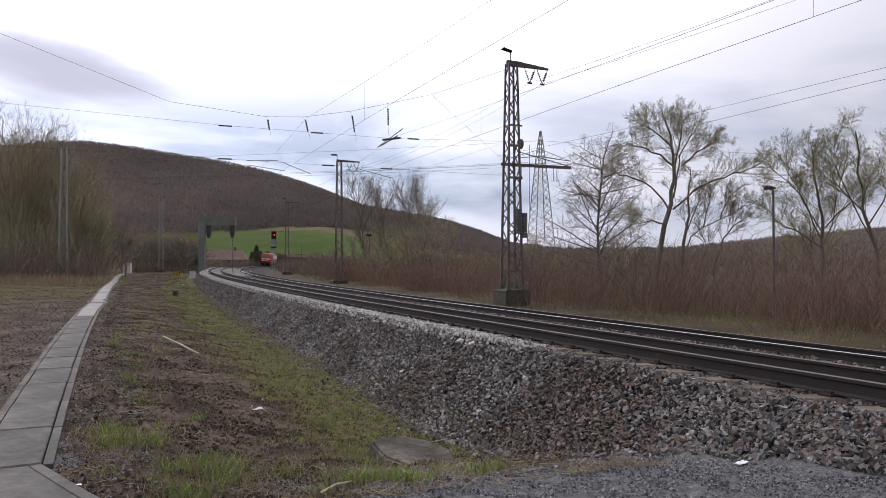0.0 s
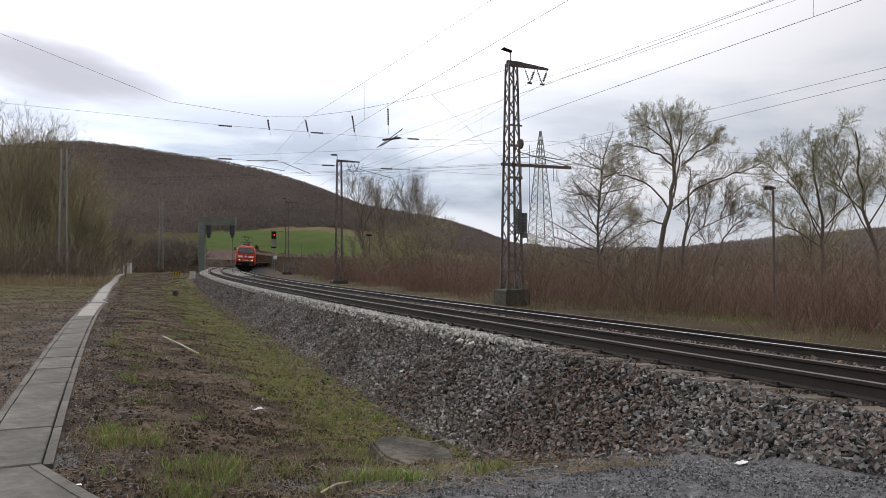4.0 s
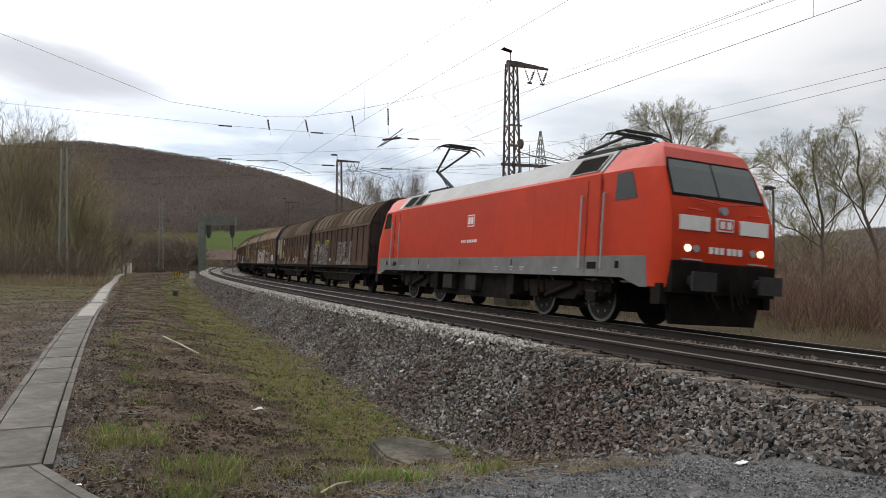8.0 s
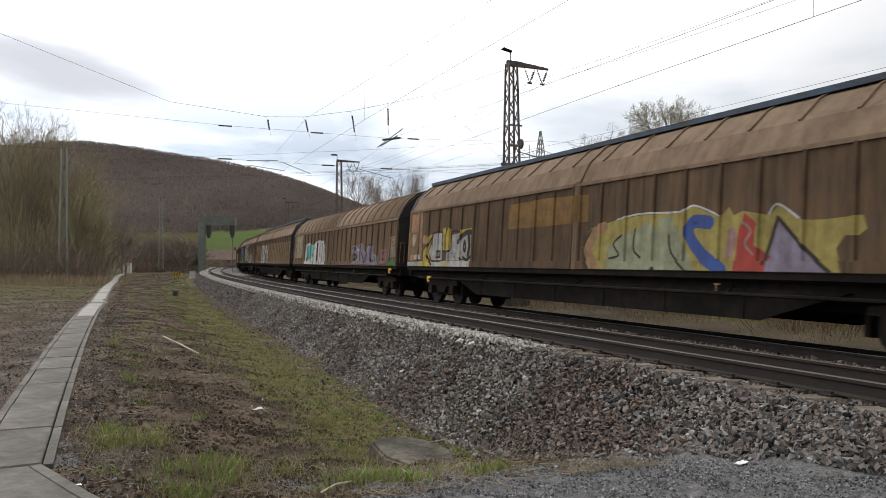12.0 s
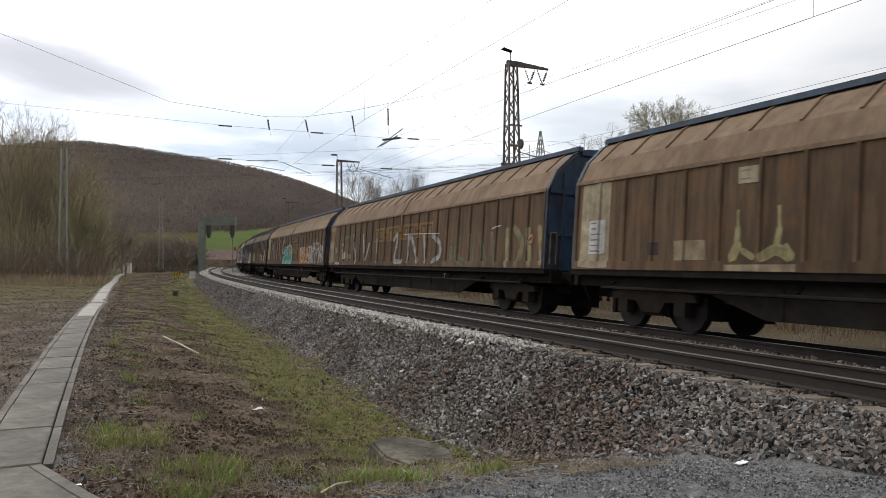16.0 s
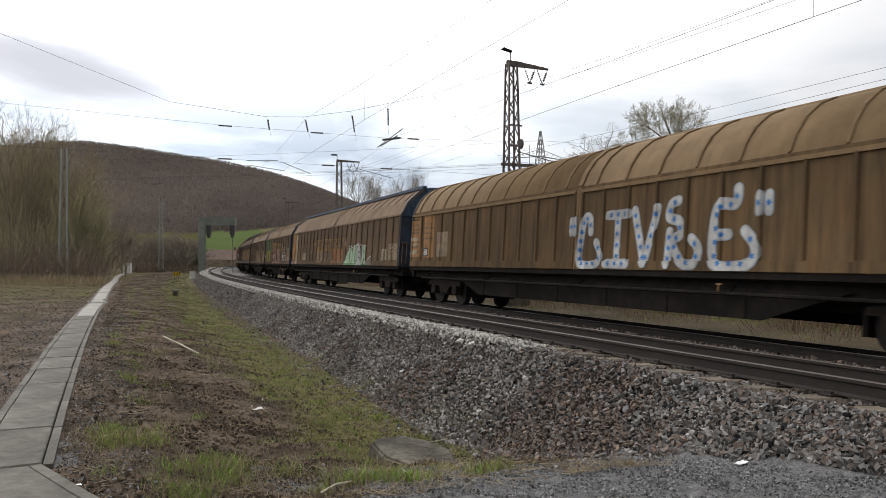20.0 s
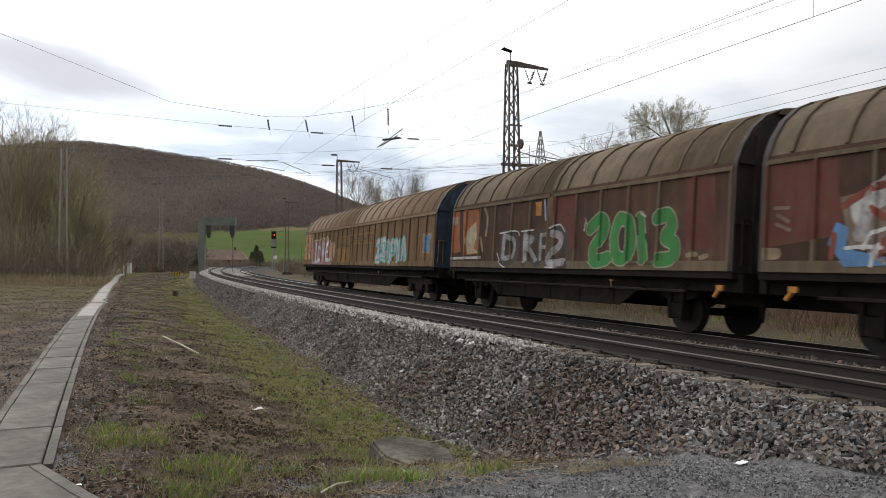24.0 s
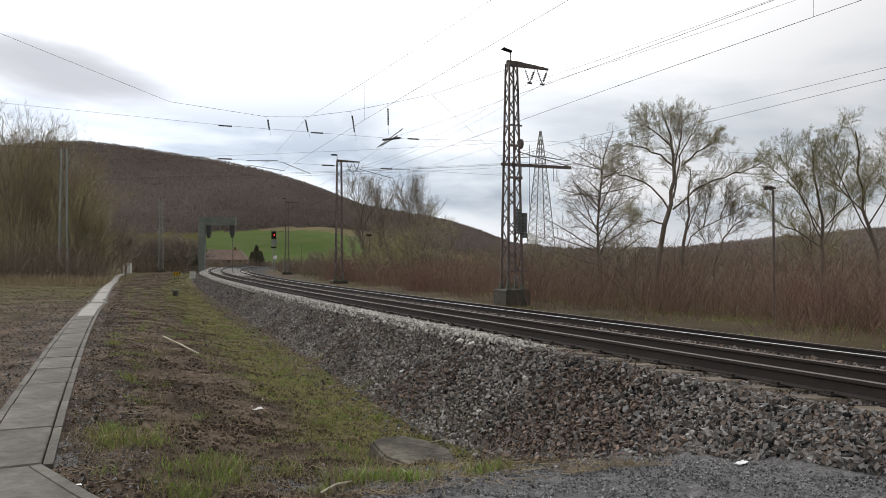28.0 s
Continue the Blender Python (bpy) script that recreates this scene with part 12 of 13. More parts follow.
strokes(16, [[0.03, (-10.84, 2.72), (-9.24, 2.73)], [0.03, (-10.72, 2.15), (-9.12, 2.15)], [0.05, (-10.00, 3.18), (-9.78, 1.57)]], C_RUST, 3)
strokes(16, [[0.1, (-7.49, 3.36), (-7.81, 2.43), (-8.30, 1.28)], [0.07, (-8.12, 2.44), (-6.75, 2.47)], [0.05, (-8.46, 3.13), (-7.67, 3.26)], [0.04, (-6.57, 3.03), (-6.50, 2.39), (-6.85, 1.52)]], C_CHAR, 8)
strokes(16, [[0.13, (-5.57, 2.98), (-4.88, 2.91)], [0.12, (-5.38, 2.84), (-5.55, 2.36), (-4.89, 1.99)], [0.1, (-5.31, 1.97), (-4.48, 1.98)], [0.05, (-5.90, 2.86), (-5.72, 1.31)], [0.05, (-4.32, 2.91), (-4.33, 2.01), (-3.78, 1.32)]], C_CHAR, 8)
strokes(16, [[0.1, (-4.01, 2.46), (-3.33, 2.53), (-3.15, 2.34)], [0.05, (-2.87, 3.31), (-2.90, 2.57), (-3.22, 1.84)], [0.05, (-4.03, 3.08), (-3.67, 2.76)]], C_CHAR, 8)
strokes(16, [[0.06, (-2.09, 3.22), (-2.08, 2.25), (-1.75, 1.34)], [0.09, (-1.74, 2.63), (-0.85, 2.65), (-0.65, 2.47)], [0.05, (-1.68, 3.14), (-1.68, 2.66)], [0.08, (-1.19, 2.43), (-1.25, 1.95)]], C_CHAR, 8)
patch(16, C_CHAR, 7, [(-2.33, 1.18), (-1.75, 1.36), (-1.28, 1.23)])
patch(16, C_CHAR, 7, [(-0.41, 3.35), (-0.06, 3.35), (0.09, 2.68), (0.01, 1.53), (-0.18, 1.24)])
patch(16, C_SOOTYELLOW, 3, [(0.08, 3.20), (1.05, 3.26), (2.61, 3.25), (4.62, 3.25), (4.76, 2.98), (4.82, 1.55), (3.86, 1.62), (3.50, 1.49), (2.98, 1.88), (2.58, 1.51), (0.30, 1.50)])
strokes(16, [[0.24, (0.52, 3.00), (0.54, 1.78)], [0.2, (0.74, 2.80), (1.37, 1.89)], [0.22, (1.84, 2.95), (1.78, 1.88)], [0.16, (1.53, 3.12), (2.27, 2.56), (2.04, 2.12)], [0.2, (2.85, 3.04), (2.81, 1.86)], [0.14, (2.88, 2.78), (3.39, 2.50)], [0.24, (3.82, 2.72), (3.84, 1.73)], [0.2, (4.19, 2.59), (4.42, 1.85)], [0.14, (3.79, 3.06), (3.85, 2.83)]], C_DULLSTEEL, 5)
strokes(16, [[0.05, (1.06, 3.13), (0.90, 2.79), (1.59, 1.76)], [0.05, (2.44, 3.10), (2.54, 1.87)], [0.05, (3.44, 2.86), (3.22, 2.08), (2.98, 1.95)], [0.04, (0.41, 2.36), (0.90, 2.38)], [0.04, (1.79, 2.59), (1.96, 2.36)], [0.06, (4.17, 2.46), (4.08, 2.16)], [0.05, (4.60, 3.10), (4.82, 1.55)]], C_CHAR, 7)
strokes(16, [[0.025, (0.35, 3.28), (0.18, 2.83), (0.52, 2.36)], [0.025, (0.50, 3.35), (1.35, 3.31)], [0.025, (4.35, 2.96), (4.51, 2.46), (4.21, 2.05)], [0.03, (3.30, 3.37), (3.23, 3.22)], [0.025, (1.39, 1.77), (0.65, 1.80)]], C_YELLOW, 8)
patch(16, C_ORANGE, 6, [(0.39, 1.21), (0.52, 1.50), (1.25, 1.64), (1.93, 1.40), (2.58, 1.49), (3.01, 1.24)])
patch(16, C_RED, 7, [(2.14, 1.23), (2.77, 1.44), (3.14, 1.24)])
patch(16, C_SAGE, 6, [(3.01, 1.26), (3.17, 1.37), (5.02, 1.40), (4.96, 1.25)])
strokes(16, [[0.14, (6.53, 2.97), (6.05, 3.07), (5.96, 2.68), (6.15, 2.28), (5.99, 1.99), (6.17, 1.77), (6.41, 1.86), (6.52, 2.34)], [0.09, (6.02, 2.40), (6.73, 2.38)], [0.08, (6.82, 3.00), (6.56, 2.64)], [0.13, (6.78, 2.81), (6.94, 2.24), (7.13, 1.68)]], C_CHAR, 8)
strokes(16, [[0.07, (7.31, 2.29), (7.52, 2.03), (8.00, 1.91), (8.73, 1.93), (9.39, 2.06)], [0.09, (9.41, 2.04), (9.38, 1.80), (9.26, 1.64)]], C_CHAR, 8)
patch(16, C_CHAR, 8, [(8.13, 2.91), (8.40, 2.91), (8.48, 2.76), (8.81, 2.71), (9.07, 2.89), (9.19, 2.85), (9.20, 2.58), (9.02, 2.34), (8.66, 2.22), (8.32, 2.40), (8.17, 2.67)])
strokes(16, [[0.05, (9.01, 3.13), (9.17, 2.78), (9.55, 2.75), (10.04, 2.95), (10.34, 2.96)]], C_CHAR, 8)
patch(16, C_CHAR, 8, [(9.62, 3.38), (9.71, 3.54), (10.12, 3.55), (10.19, 3.37), (10.55, 2.88), (10.66, 2.50), (10.41, 2.80), (10.14, 2.98), (9.78, 3.18)])
patch(16, C_CHAR, 8, [(7.98, 3.58), (8.50, 3.58), (8.47, 3.28)])
patch(16, C_CHAR, 8, [(5.99, 3.37), (6.57, 3.41), (6.32, 3.22)])
patch(18, C_GOLD, 0, [(-3.82, 2.65), (2.95, 2.58), (2.97, 2.04), (-3.75, 1.94)])
strokes(18, [[0.085, (-3.68, 2.13), (-3.65, 2.56)], [0.07, (-3.17, 2.13), (-3.17, 2.53)], [0.05, (-3.65, 2.35), (-3.15, 2.33)], [0.085, (-2.74, 2.12), (-2.71, 2.55)], [0.07, (-2.28, 2.13), (-2.27, 2.52)], [0.05, (-2.73, 2.50), (-2.27, 2.50)], [0.085, (-1.88, 2.12), (-1.86, 2.54)], [0.07, (-1.46, 2.13), (-1.46, 2.51)], [0.05, (-1.87, 2.49), (-1.44, 2.32)], [0.085, (-1.10, 2.12), (-1.08, 2.53)], [0.07, (-0.72, 2.13), (-0.72, 2.51)], [0.05, (-1.08, 2.34), (-0.71, 2.48)], [0.085, (-0.39, 2.12), (-0.37, 2.53)], [0.07, (-0.04, 2.13), (-0.03, 2.50)], [0.05, (-0.38, 2.48), (-0.02, 2.31)], [0.085, (0.27, 2.12), (0.29, 2.52)], [0.07, (0.59, 2.13), (0.60, 2.50)], [0.05, (0.27, 2.48), (0.60, 2.48)], [0.085, (0.87, 2.12), (0.89, 2.51)], [0.07, (1.17, 2.13), (1.18, 2.49)], [0.05, (0.89, 2.33), (1.19, 2.31)], [0.085, (1.43, 2.12), (1.45, 2.51)], [0.07, (1.71, 2.12), (1.71, 2.49)], [0.05, (1.44, 2.47), (1.72, 2.47)], [0.085, (1.95, 2.12), (1.97, 2.50)], [0.07, (2.21, 2.12), (2.21, 2.48)], [0.05, (1.96, 2.46), (2.22, 2.30)], [0.085, (2.44, 2.12), (2.45, 2.50)], [0.07, (2.68, 2.12), (2.68, 2.48)], [0.05, (2.45, 2.32), (2.68, 2.46)]], C_BROWN, 2)
patch(18, C_TAN, 1, [(-0.12, 2.02), (2.29, 2.00), (2.41, 1.33), (-0.14, 1.31)])
patch(18, C_TAN, 1, [(-3.75, 1.94), (-2.27, 2.00), (-2.21, 1.30), (-3.69, 1.34)])
strokes(18, [[0.07, (-3.37, 1.87), (-3.43, 1.45)], [0.06, (-2.85, 1.91), (-2.63, 1.45)], [0.05, (-1.67, 1.88), (-1.44, 1.40)], [0.05, (-0.77, 1.90), (-0.87, 1.44)]], C_CREAM2, 3)
strokes(18, [[0.09, (0.19, 1.88), (0.58, 1.48), (0.35, 1.36)], [0.08, (1.05, 1.93), (1.03, 1.40)], [0.08, (1.58, 1.87), (2.09, 1.44)]], C_RUST2, 3)
SPILL = [(4.68, 3.44), (4.94, 3.52), (5.58, 3.55), (5.81, 3.39), (6.40, 3.36), (6.69, 3.45), (7.22, 3.60), (7.89, 3.58), (8.19, 3.34), (8.86, 3.47), (9.38, 3.60), (9.93, 3.58), (10.55, 3.47)]
for pair in zip(SPILL, SPILL[1:]):
    (xa, za), (xb, zb) = pair
    lay_roof(16, "graffiti_field", [[(xa, 3.1), (xb, 3.1), (xb, max(3.12, zb)), (xa, max(3.12, za))]], C_STEEL, 1)
lay_roof(16, "graffiti_outline", fat([(x, z + 0.05) for x, z in SPILL], 0.025), C_YELLOW, 2, "yellow edge sprayed over the roof's flank")


# ---- ballast, gravel and litter ----
M_CLOD = mat("damp_dark_clod", (0.092, 0.071, 0.053), var=0.4, scale=4, col2=(0.056, 0.044, 0.034), bump=0.5, bscale=30, spec=0.05, island=0.5, other=(0.12, 0.088, 0.06))
M_BARKSCRAP = mat("rotten_dark_scraps", (0.082, 0.061, 0.048), var=0.4, scale=4, col2=(0.055, 0.042, 0.034), bump=0.5, bscale=30, spec=0.05, island=0.5)
CUBE = np.array([(-1, -1, -1), (1, -1, -1), (1, 1, -1), (-1, 1, -1), (-1, -1, 1), (1, -1, 1), (1, 1, 1), (-1, 1, 1)], float)
CUBE_F = np.array([(0, 3, 2, 1), (4, 5, 6, 7), (0, 1, 5, 4), (1, 2, 6, 5), (2, 3, 7, 6), (3, 0, 4, 7)])


def rand_rot(rs, n):
    q = rs.normal(0, 1, (n, 4))
    q /= np.linalg.norm(q, axis=1, keepdims=True)
    w, x, y, z = q.T
    return np.stack([1 - 2 * (y * y + z * z), 2 * (x * y - z * w), 2 * (x * z + y * w), 2 * (x * y + z * w), 1 - 2 * (x * x + z * z), 2 * (y * z - x * w),
                     2 * (x * z - y * w), 2 * (y * z + x * w), 1 - 2 * (x * x + y * y)], 1).reshape(n, 3, 3)


def stone_block(rs, centres, sizes):
    """Broken stones: skewed blocks with knocked-off corners."""
    n = len(centres)
    v = CUBE[None] * np.stack([rs.uniform(0.55, 1.3, n), rs.uniform(0.4, 0.95, n), rs.uniform(0.28, 0.75, n)], 1)[:, None] * (1 + rs.normal(0, 0.22, (n, 8, 3)))
    v[:, 4:, :2] *= rs.uniform(0.25, 0.95, (n, 1, 2))
    v[:, 4:, :2] += rs.normal(0, 0.22, (n, 1, 2))
    v *= rs.uniform(0.6, 1.1, (n, 8, 1))
    v = np.einsum("nij,nkj->nki", rand_rot(rs, n), v) * sizes[:, None, None]
    return v + centres[:, None]


WEDGE = np.array([(-1, -0.8, -0.7), (1.1, -0.6, -0.7), (0, 1.1, -0.6), (0.1, 0.1, 1.0)])
WEDGE_F = np.array([(0, 2, 1), (0, 1, 3), (1, 2, 3), (2, 0, 3)])


def crumbs(name, label, spots, material, seed, lo, hi):
    """Clods and grit too small to have more than a few sides."""
    rs = np.random.RandomState(seed)
    n = len(spots)
    size = lo + (hi - lo) * rs.uniform(0, 1, n) ** 1.7
    c = np.array([(a, b, height(a, b)) for a, b in spots])
    c[:, 2] += size * 0.2
    v = WEDGE[None] * rs.uniform(0.6, 1.1, (n, 1, 3)) * (1 + rs.normal(0, 0.25, (n, 4, 3)))
    v = np.einsum("nij,nkj->nki", rand_rot(rs, n), v) * size[:, None, None] + c[:, None]
    f = (np.arange(n)[:, None, None] * 4 + WEDGE_F[None]).reshape(-1)
    return tagged(new(name, mesh_np(name, v.reshape(-1, 3), f, 3, [material])), label, "stones", kind="stuff")


def stones(name, label, spots, material, seed, lo, hi, sink=0.3, lift=None):
    rs = np.random.RandomState(seed)
    n = len(spots)
    size = lo + (hi - lo) * rs.uniform(0, 1, n) ** 1.7
    c = np.array([(a, b, height(a, b)) for a, b in spots])
    c[:, 2] += size * (0.5 - sink) + (0 if lift is None else lift)
    v = stone_block(rs, c, size).reshape(-1, 3)
    f = (np.arange(n)[:, None, None] * 8 + CUBE_F[None]).reshape(-1)
    return tagged(new(name, mesh_np(name, v, f, 4, [material])), label, "stones", kind="stuff")


def slope_spots(n, s0, s1, seed, power, top=-5.75, past=0.15):
    rs = random.Random(seed)
    out = []
    while len(out) < n:
        s = s0 + (s1 - s0) * rs.random() ** power
        toe = -6.0 - (ZC - ditch_depth(s)) * 1.35 - past * smooth(-16.0, -13.0, s)
        o = top + (toe - top) * rs.random()
        p = T(s, o)
        out.append((p.x, p.y))
    return out


def box_spots(n, s0, s1, o0, o1, seed, power=1.0, patchy=None, clear=False):
    rs = random.Random(seed)
    out, tries = [], 0
    while len(out) < n and tries < 20 * n:
        tries += 1
        s, o = s0 + (s1 - s0) * rs.random() ** power, rs.uniform(o0, o1)
        if o < -11 and off_path(s, o) < 0.36 or (clear and s < -14.2 - 0.12 * (o + 8) and o > -9.9):
            continue
        p = T(s, o)
        if patchy is None or noise.noise(Vector((p.x * 0.7, p.y * 0.7, seed))) + 0.5 * noise.noise(Vector((p.x * 2.3, p.y * 2.3, seed))) > patchy + rs.uniform(-.15, .15):
            out.append((p.x, p.y))
    return out


BANK = slope_spots(46000, -18.5, 12, 1, 1.45)
RUSTED = [noise.noise(Vector((a * 0.45, b * 0.45, 5.0))) + 0.6 * noise.noise(Vector((a * 4.0, b * 4.0, 2.0))) > 0.08 + 0.4 * smooth(-14.5, -17.5, so(a, b)[0]) + 0.22 * smooth(-14.0, -11.0, so(a, b)[0]) for a, b in BANK]
DUSTED = [not r and noise.noise(Vector((b * 0.5, a * 0.5, 9.0))) + 0.7 * noise.noise(Vector((a * 5.0, b * 5.0, 4.0))) > 0.45 - 0.65 * smooth(-14.0, -11.5, so(a, b)[0]) for (a, b), r in zip(BANK, RUSTED)]
for lab, material, which in (("dark grey crushed ballast on the bank", M_STONE, [not r and not d for r, d in zip(RUSTED, DUSTED)]), ("brake-dust brown ballast on the bank", M_STONEBROWN, RUSTED),
                             ("dusty lighter grey ballast on the bank", M_STONEDUST, DUSTED)):
    spots = [q for q, r in zip(BANK, which) if r]
    stones("ballast_stones", lab, spots, material, 1 + (material is M_STONEBROWN) + 2 * (material is M_STONEDUST), 0.014, 0.037, lift=np.random.RandomState(1).uniform(0, 0.03, len(spots)))
crumbs("ballast_stones", "dark crushed ballast on the bank further off", slope_spots(12000, 8, 60, 2, 1.3), M_STONE, 2, 0.026, 0.06)
SHOULDER = [q for i, q in enumerate(box_spots(16000, -12.0, 75, -6.14, -5.55, 3, 1.3)) if (i * 0.618) % 1 < smooth(-12.0, -8.5, so(*q)[0]) * (0.55 + 0.45 * (so(*q)[1] > -6.02))]
stones("clean_ballast", "pale new ballast strewn along the shoulder", SHOULDER, M_PALE, 3, 0.022, 0.044, lift=0.045)
crumbs("clean_ballast", "pale new ballast between the rails down the line", box_spots(6000, 62, 140, -6.2, -0.8, 4, 1.0), M_PALE, 4, 0.05, 0.12)
stones("track_ballast", "grey ballast between the sleepers", box_spots(16000, -20, 30, -6.0, 2.9, 5, 1.4), M_STONE, 5, 0.018, 0.042)
CRIB = [q for q in box_spots(5200, -20, 12, DTR - 1.62, DTR - 0.84, 12, 1.3) if abs((so(*q)[0] + 28.31) % 0.62 - 0.31) > 0.11]
stones("track_ballast", "brown ballast packed between the sleepers' ends", CRIB, M_STONEBROWN, 12, 0.018, 0.042, lift=ZN + CANT * 1.1 - 0.235 - np.array([height(a, b) for a, b in CRIB]))
stones("track_ballast", "brown ballast between the two tracks", box_spots(5200, -20, 14, -3.15, -1.0, 6, 1.3), M_STONEBROWN, 6, 0.022, 0.05, lift=0.05)
crumbs("gravel", "fine grey gravel of the access way", box_spots(42000, -18.6, -14.2, -10.6, -5.9, 7, 1.0), M_GRIT, 7, 0.004, 0.016)
stones("ballast_stones", "scattered ballast at the foot of the bank", slope_spots(2600, -13.5, 20, 9, 1.3, -6.9, 0.75), M_STONE, 10, 0.015, 0.04)
stones("soil_clods", "dark clods and rotten bark on the ditch bank", box_spots(7000, -15.4, 30, -11.9, -8.6, 37, 1.8, 0.02, True), M_CLOD, 37, 0.010, 0.032)
crumbs("soil_crumbs", "dark clods and crumbs on the ditch bank", box_spots(60000, -16.2, 40, -12.02, -7.0, 8, 2.2, None, True), M_SOIL, 8, 0.005, 0.022)
crumbs("dirt_stones", "stones and clods beside the path", box_spots(16000, -13.5, 40, -21, -12.75, 9, 1.6), M_SOIL, 9, 0.010, 0.038)


def leaves(name, label, spots, seed, size):
    pts = np.array([(a, b, height(a, b) + 0.012) for a, b in spots])
    tagged(new(name, leaf_mesh(name, pts, size, M_LEAF, seed, 0.004)), label, "leaf litter", kind="stuff")


leaves("leaf_litter", "withered leaves and bark scraps on the ditch bank", box_spots(20000, -16.0, 30, -12.0, -7.0, 31, 1.9, None, True), 31, 0.011)
leaves("leaf_litter", "withered leaves beside the path", box_spots(9000, -12, 40, -20, -12.75, 32, 1.5), 32, 0.016)


crumbs("ballast_stones", "dull stones and clods further along the ditch", box_spots(5000, 25, 95, -12.4, -7.6, 33, 1.2), M_SOIL, 33, 0.02, 0.06)
crumbs("pebbles", "grey pebbles on both sides of the path", box_spots(9000, -15.8, 6, -13.6, -11.2, 41, 1.5), M_GRIT, 41, 0.006, 0.022)
stones("dark_clods", "heaps of dark damp clods on the ditch bank", box_spots(5000, -15.2, 24, -11.6, -8.9, 43, 1.7, 0.22, True), M_BARKSCRAP, 43, 0.008, 0.030)
stones("pale_pebbles", "scattered pale pebbles on the soil", box_spots(260, -15, 30, -20, -7.5, 34, 1.6), M_PALE, 34, 0.008, 0.022)


def straw(name, label, spots, seed):
    """Loose stalks lying on the soil."""
    rs = np.random.RandomState(seed)
    n = len(spots)
    p = np.array([(a, b, height(a, b) + 0.02) for a, b in spots])
    an, ln = rs.uniform(0, 6.283, n), rs.uniform(0.06, 0.28, n)
    q = p + np.stack([np.cos(an) * ln, np.sin(an) * ln, rs.normal(0, 0.02, n)], 1)
    for k in range(n):
        q[k, 2] = max(q[k, 2], height(q[k, 0], q[k, 1]) + 0.012)
    r = rs.uniform(0.0015, 0.0035, (n, 1))
    tagged(new(name, segs_mesh(name, np.concatenate([p, q, r, r * 0.5], 1), M_DRYGRASS, 3)), label, "straw", kind="stuff")


straw("straw", "loose dry stalks and twigs on the soil", box_spots(4200, -15.5, 30, -12.0, -7.2, 35, 1.8), 35)
straw("straw", "loose dry stalks beside the path", box_spots(1600, -11, 40, -20, -12.8, 36, 1.5), 36)


def nearest_stones():
    """The largest stones at the foot of the bank, each by itself."""
    bed = thing("ballast_bank", "loose crushed ballast at the foot of the railway bank", "stones", kind="structure")
    rs = np.random.RandomState(12)
    shapes = []
    for k in range(14):
        v = stone_block(rs, np.zeros((1, 3)), np.array([1.0]))[0]
        me = mesh_np("stone", v, CUBE_F.reshape(-1), 4, [M_STONE])
        shapes.append(me)
    rnd = random.Random(3)
    for k, (a, b) in enumerate(slope_spots(290, -17.5, -12.0, 21, 1.0, -6.1, 0.0)):
        ob = new("stone", shapes[k % 14])
        ob.parent = bed
        sz = rnd.uniform(0.022, 0.036)
        ob.matrix_world = pose(a, b, height(a, b) + sz * 0.35, rnd.uniform(0, 360), rnd.uniform(0, 360), rnd.uniform(0, 360)) @ Matrix.Scale(sz, 4)


nearest_stones()


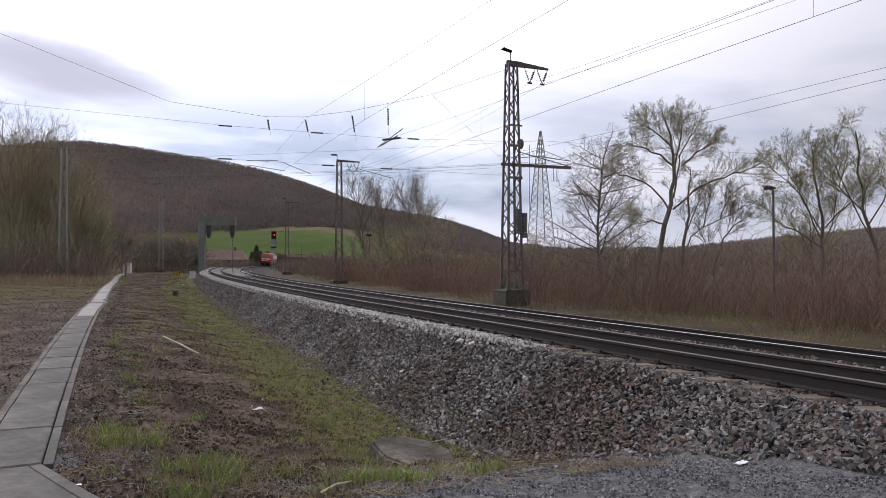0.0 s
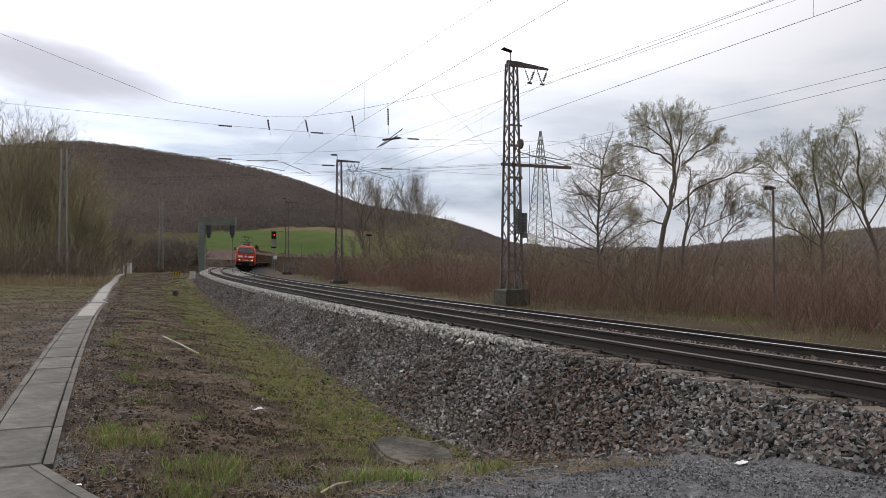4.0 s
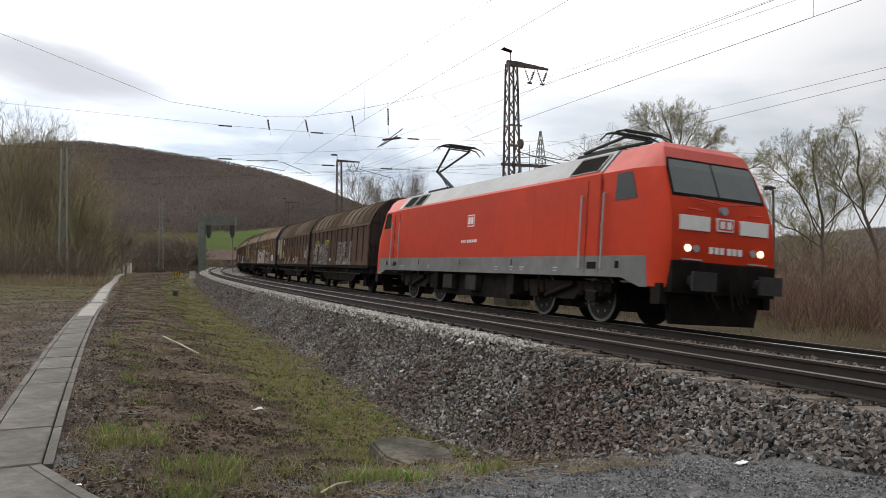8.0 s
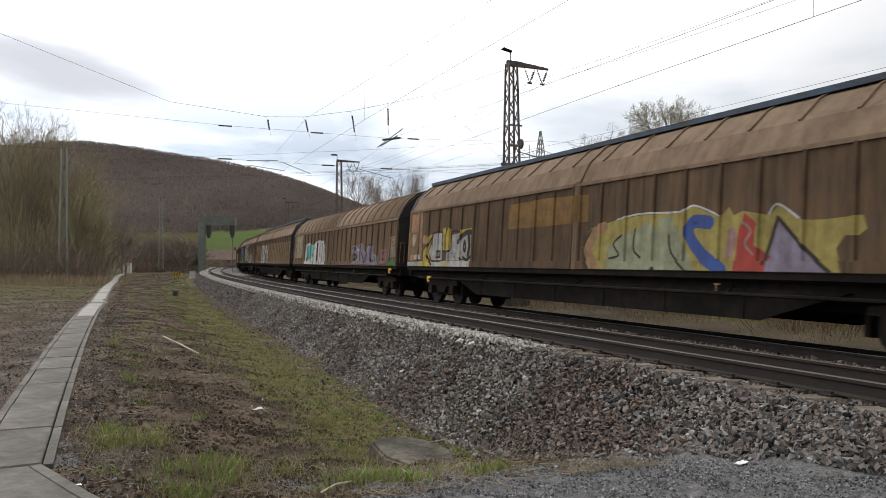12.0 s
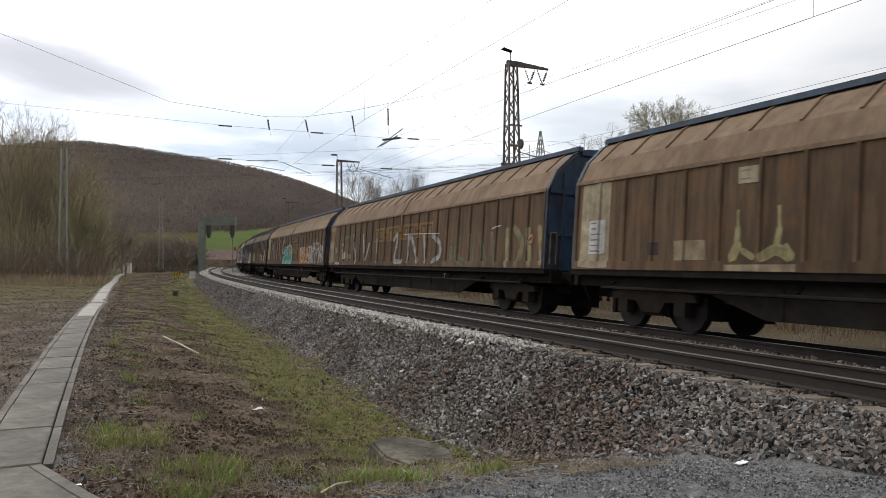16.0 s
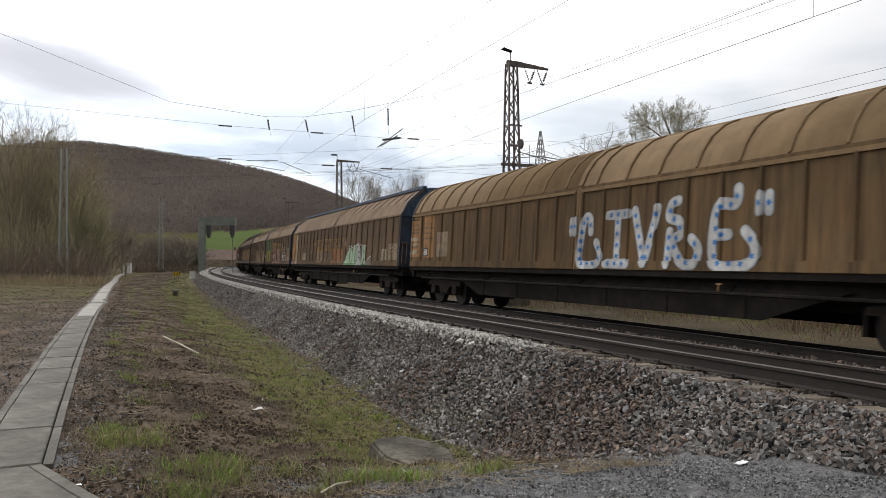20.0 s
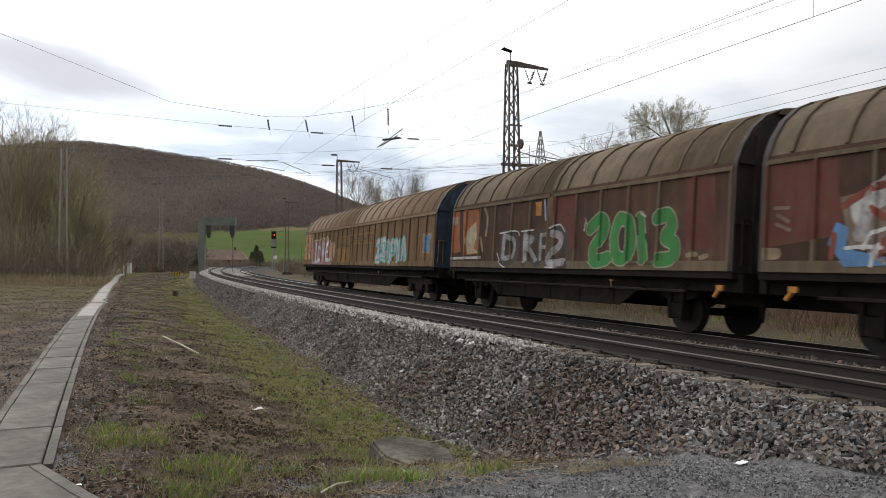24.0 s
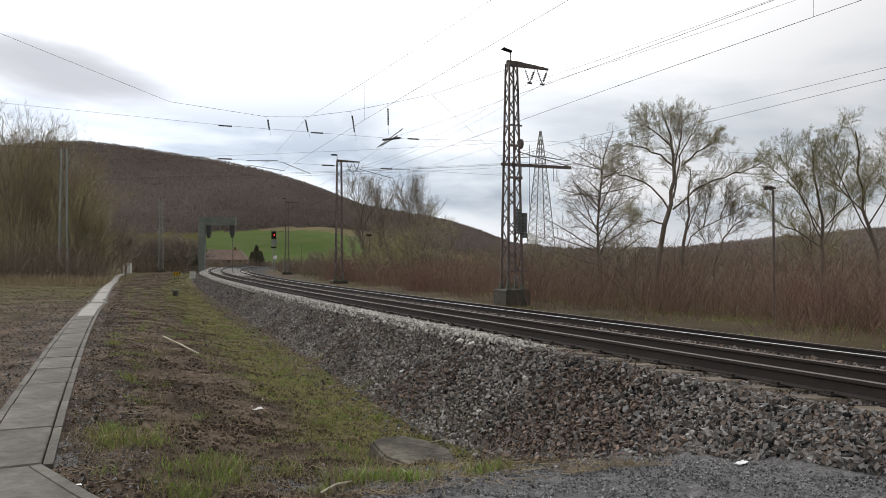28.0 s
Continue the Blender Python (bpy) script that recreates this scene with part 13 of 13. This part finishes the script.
def litter():
    # flat culvert stone at the ditch's end
    th = thing("culvert_slab", "weathered flat stone slab over the ditch's end", "stone slab", m=T_pose(-13.45, -8.62))
    bm = blank()
    outline = [(-0.62, -0.20), (-0.50, -0.34), (0.05, -0.38), (0.48, -0.30), (0.66, -0.05), (0.55, 0.22), (0.1, 0.33), (-0.42, 0.30), (-0.66, 0.08)]
    a = [bm.verts.new((x, y, 0.10 + 0.02 * math.sin(7 * x + 3 * y))) for x, y in outline]
    b = [bm.verts.new((x * 1.05, y * 1.06, -0.12)) for x, y in outline]
    bm.faces.new(a)
    for i in range(len(a)):
        bm.faces.new([a[i], b[i], b[(i + 1) % len(a)], a[(i + 1) % len(a)]])
    bmesh.ops.bevel(bm, geom=[e for e in bm.edges if all(v.co.z > 0 for v in e.verts)], offset=0.025, segments=2, affect="EDGES")
    part("slab", bm, M_SLAB, th).location = (0, 0, 0.07)
    for (u, v, z, w, name, lab, mt) in ((1310, 811, -0.13, 0.06, "paper_scrap", "crumpled white paper scrap on the gravel", M_WHITE),
                                        (457, 750, -0.72, 0.08, "paper_scrap", "crumpled pale paper scrap on the ditch bank", M_LIGHTGREY),
                                        (137, 870, -0.22, 0.05, "paper_scrap", "small white paper scrap by the path", M_WHITE)):
        k = (z - 1.51) / (-(v - 463) / 1326)
        x, y = (u - 784) / 1326 * k, k
        t2 = thing(name, lab, "litter", m=pose(x, y, height(x, y) + 0.02, 8, -6, 30))
        bm = blank()
        rnd = random.Random(u)
        grid = [[bm.verts.new((w * (i / 3 - 0.5) * 1.7, w * (j / 3 - 0.5), rnd.uniform(-0.12, 0.22) * w)) for j in range(4)] for i in range(4)]
        for i in range(3):
            for j in range(3):
                bm.faces.new([grid[i][j], grid[i + 1][j], grid[i + 1][j + 1], grid[i][j + 1]])
        ob = part("sheet", bm, mt, t2)
        sol = ob.modifiers.new("thickness", "SOLIDIFY")
        sol.thickness = 0.004
    # fallen pale branch and twigs
    for pts, r, nm in (([(-1.7, -10.44, .05), (-3.4, -10.16, .06), (-4.6, -9.89, .04)], 0.022, "fallen_branch"), ([(-15.3, -10.15, .04), (-15.0, -9.95, .07), (-14.85, -9.75, .02)], 0.012, "fallen_branch"),
                       ([(-13.3, -8.2, .3), (-13.0, -8.45, .16), (-12.6, -8.7, .12)], 0.006, "fallen_branch")):
        t3 = thing(nm, "pale barkless branch lying on the bank", "branch")
        rows = []
        pp = [T(s, o, 0) for s, o, z in pts]
        for p, (s, o, z) in zip(pp, pts):
            p.z = height(p.x, p.y) + z
        for a, b in zip(pp, pp[1:]):
            rows.append((*a, *b, r, r * 0.8))
        part("stick", segs_mesh("stick", rows, M_TWIG, 6), None, t3)
    # short marker post in the ditch
    k = T(22.5, -9.0)
    t4 = thing("marker_stone", "short dark marker stone in the ditch", "marker", m=pose(k.x, k.y, height(k.x, k.y)))
    bm = blank()
    box(bm, -0.11, 0.11, -0.1, 0.1, -0.1, 0.32)
    part("stone_post", bm, M_FOUND, t4)
    bm = blank()
    prism_x(bm, [(-0.16, 0.32), (0.16, 0.32), (0.12, 0.40), (-0.12, 0.40)], -0.2, 0.2)
    part("stone_cap", bm, M_CONC, t4)


def T_pose(s, o):
    p = T(s, o)
    return TM(s, o, height(p.x, p.y))


litter()


# ---- what moves ----
def motions():
    for veh, back in TRAIN:
        rows = []
        for k in range(29):
            rows.append((float(k), TM(FRONT8 + SPEED * (8 - k) + back, 0.0, 0.0, CANT)))
        walk(veh, rows)
    # the locomotive's wheels roll
    for ws, x, r in ROLLING:
        n = 840
        walk(ws, [(28.0 * k / n, pose(x, 0, r, 0, math.degrees(SPEED * 28.0 * k / n / r) % 360, 0)) for k in range(n + 1)])


motions()
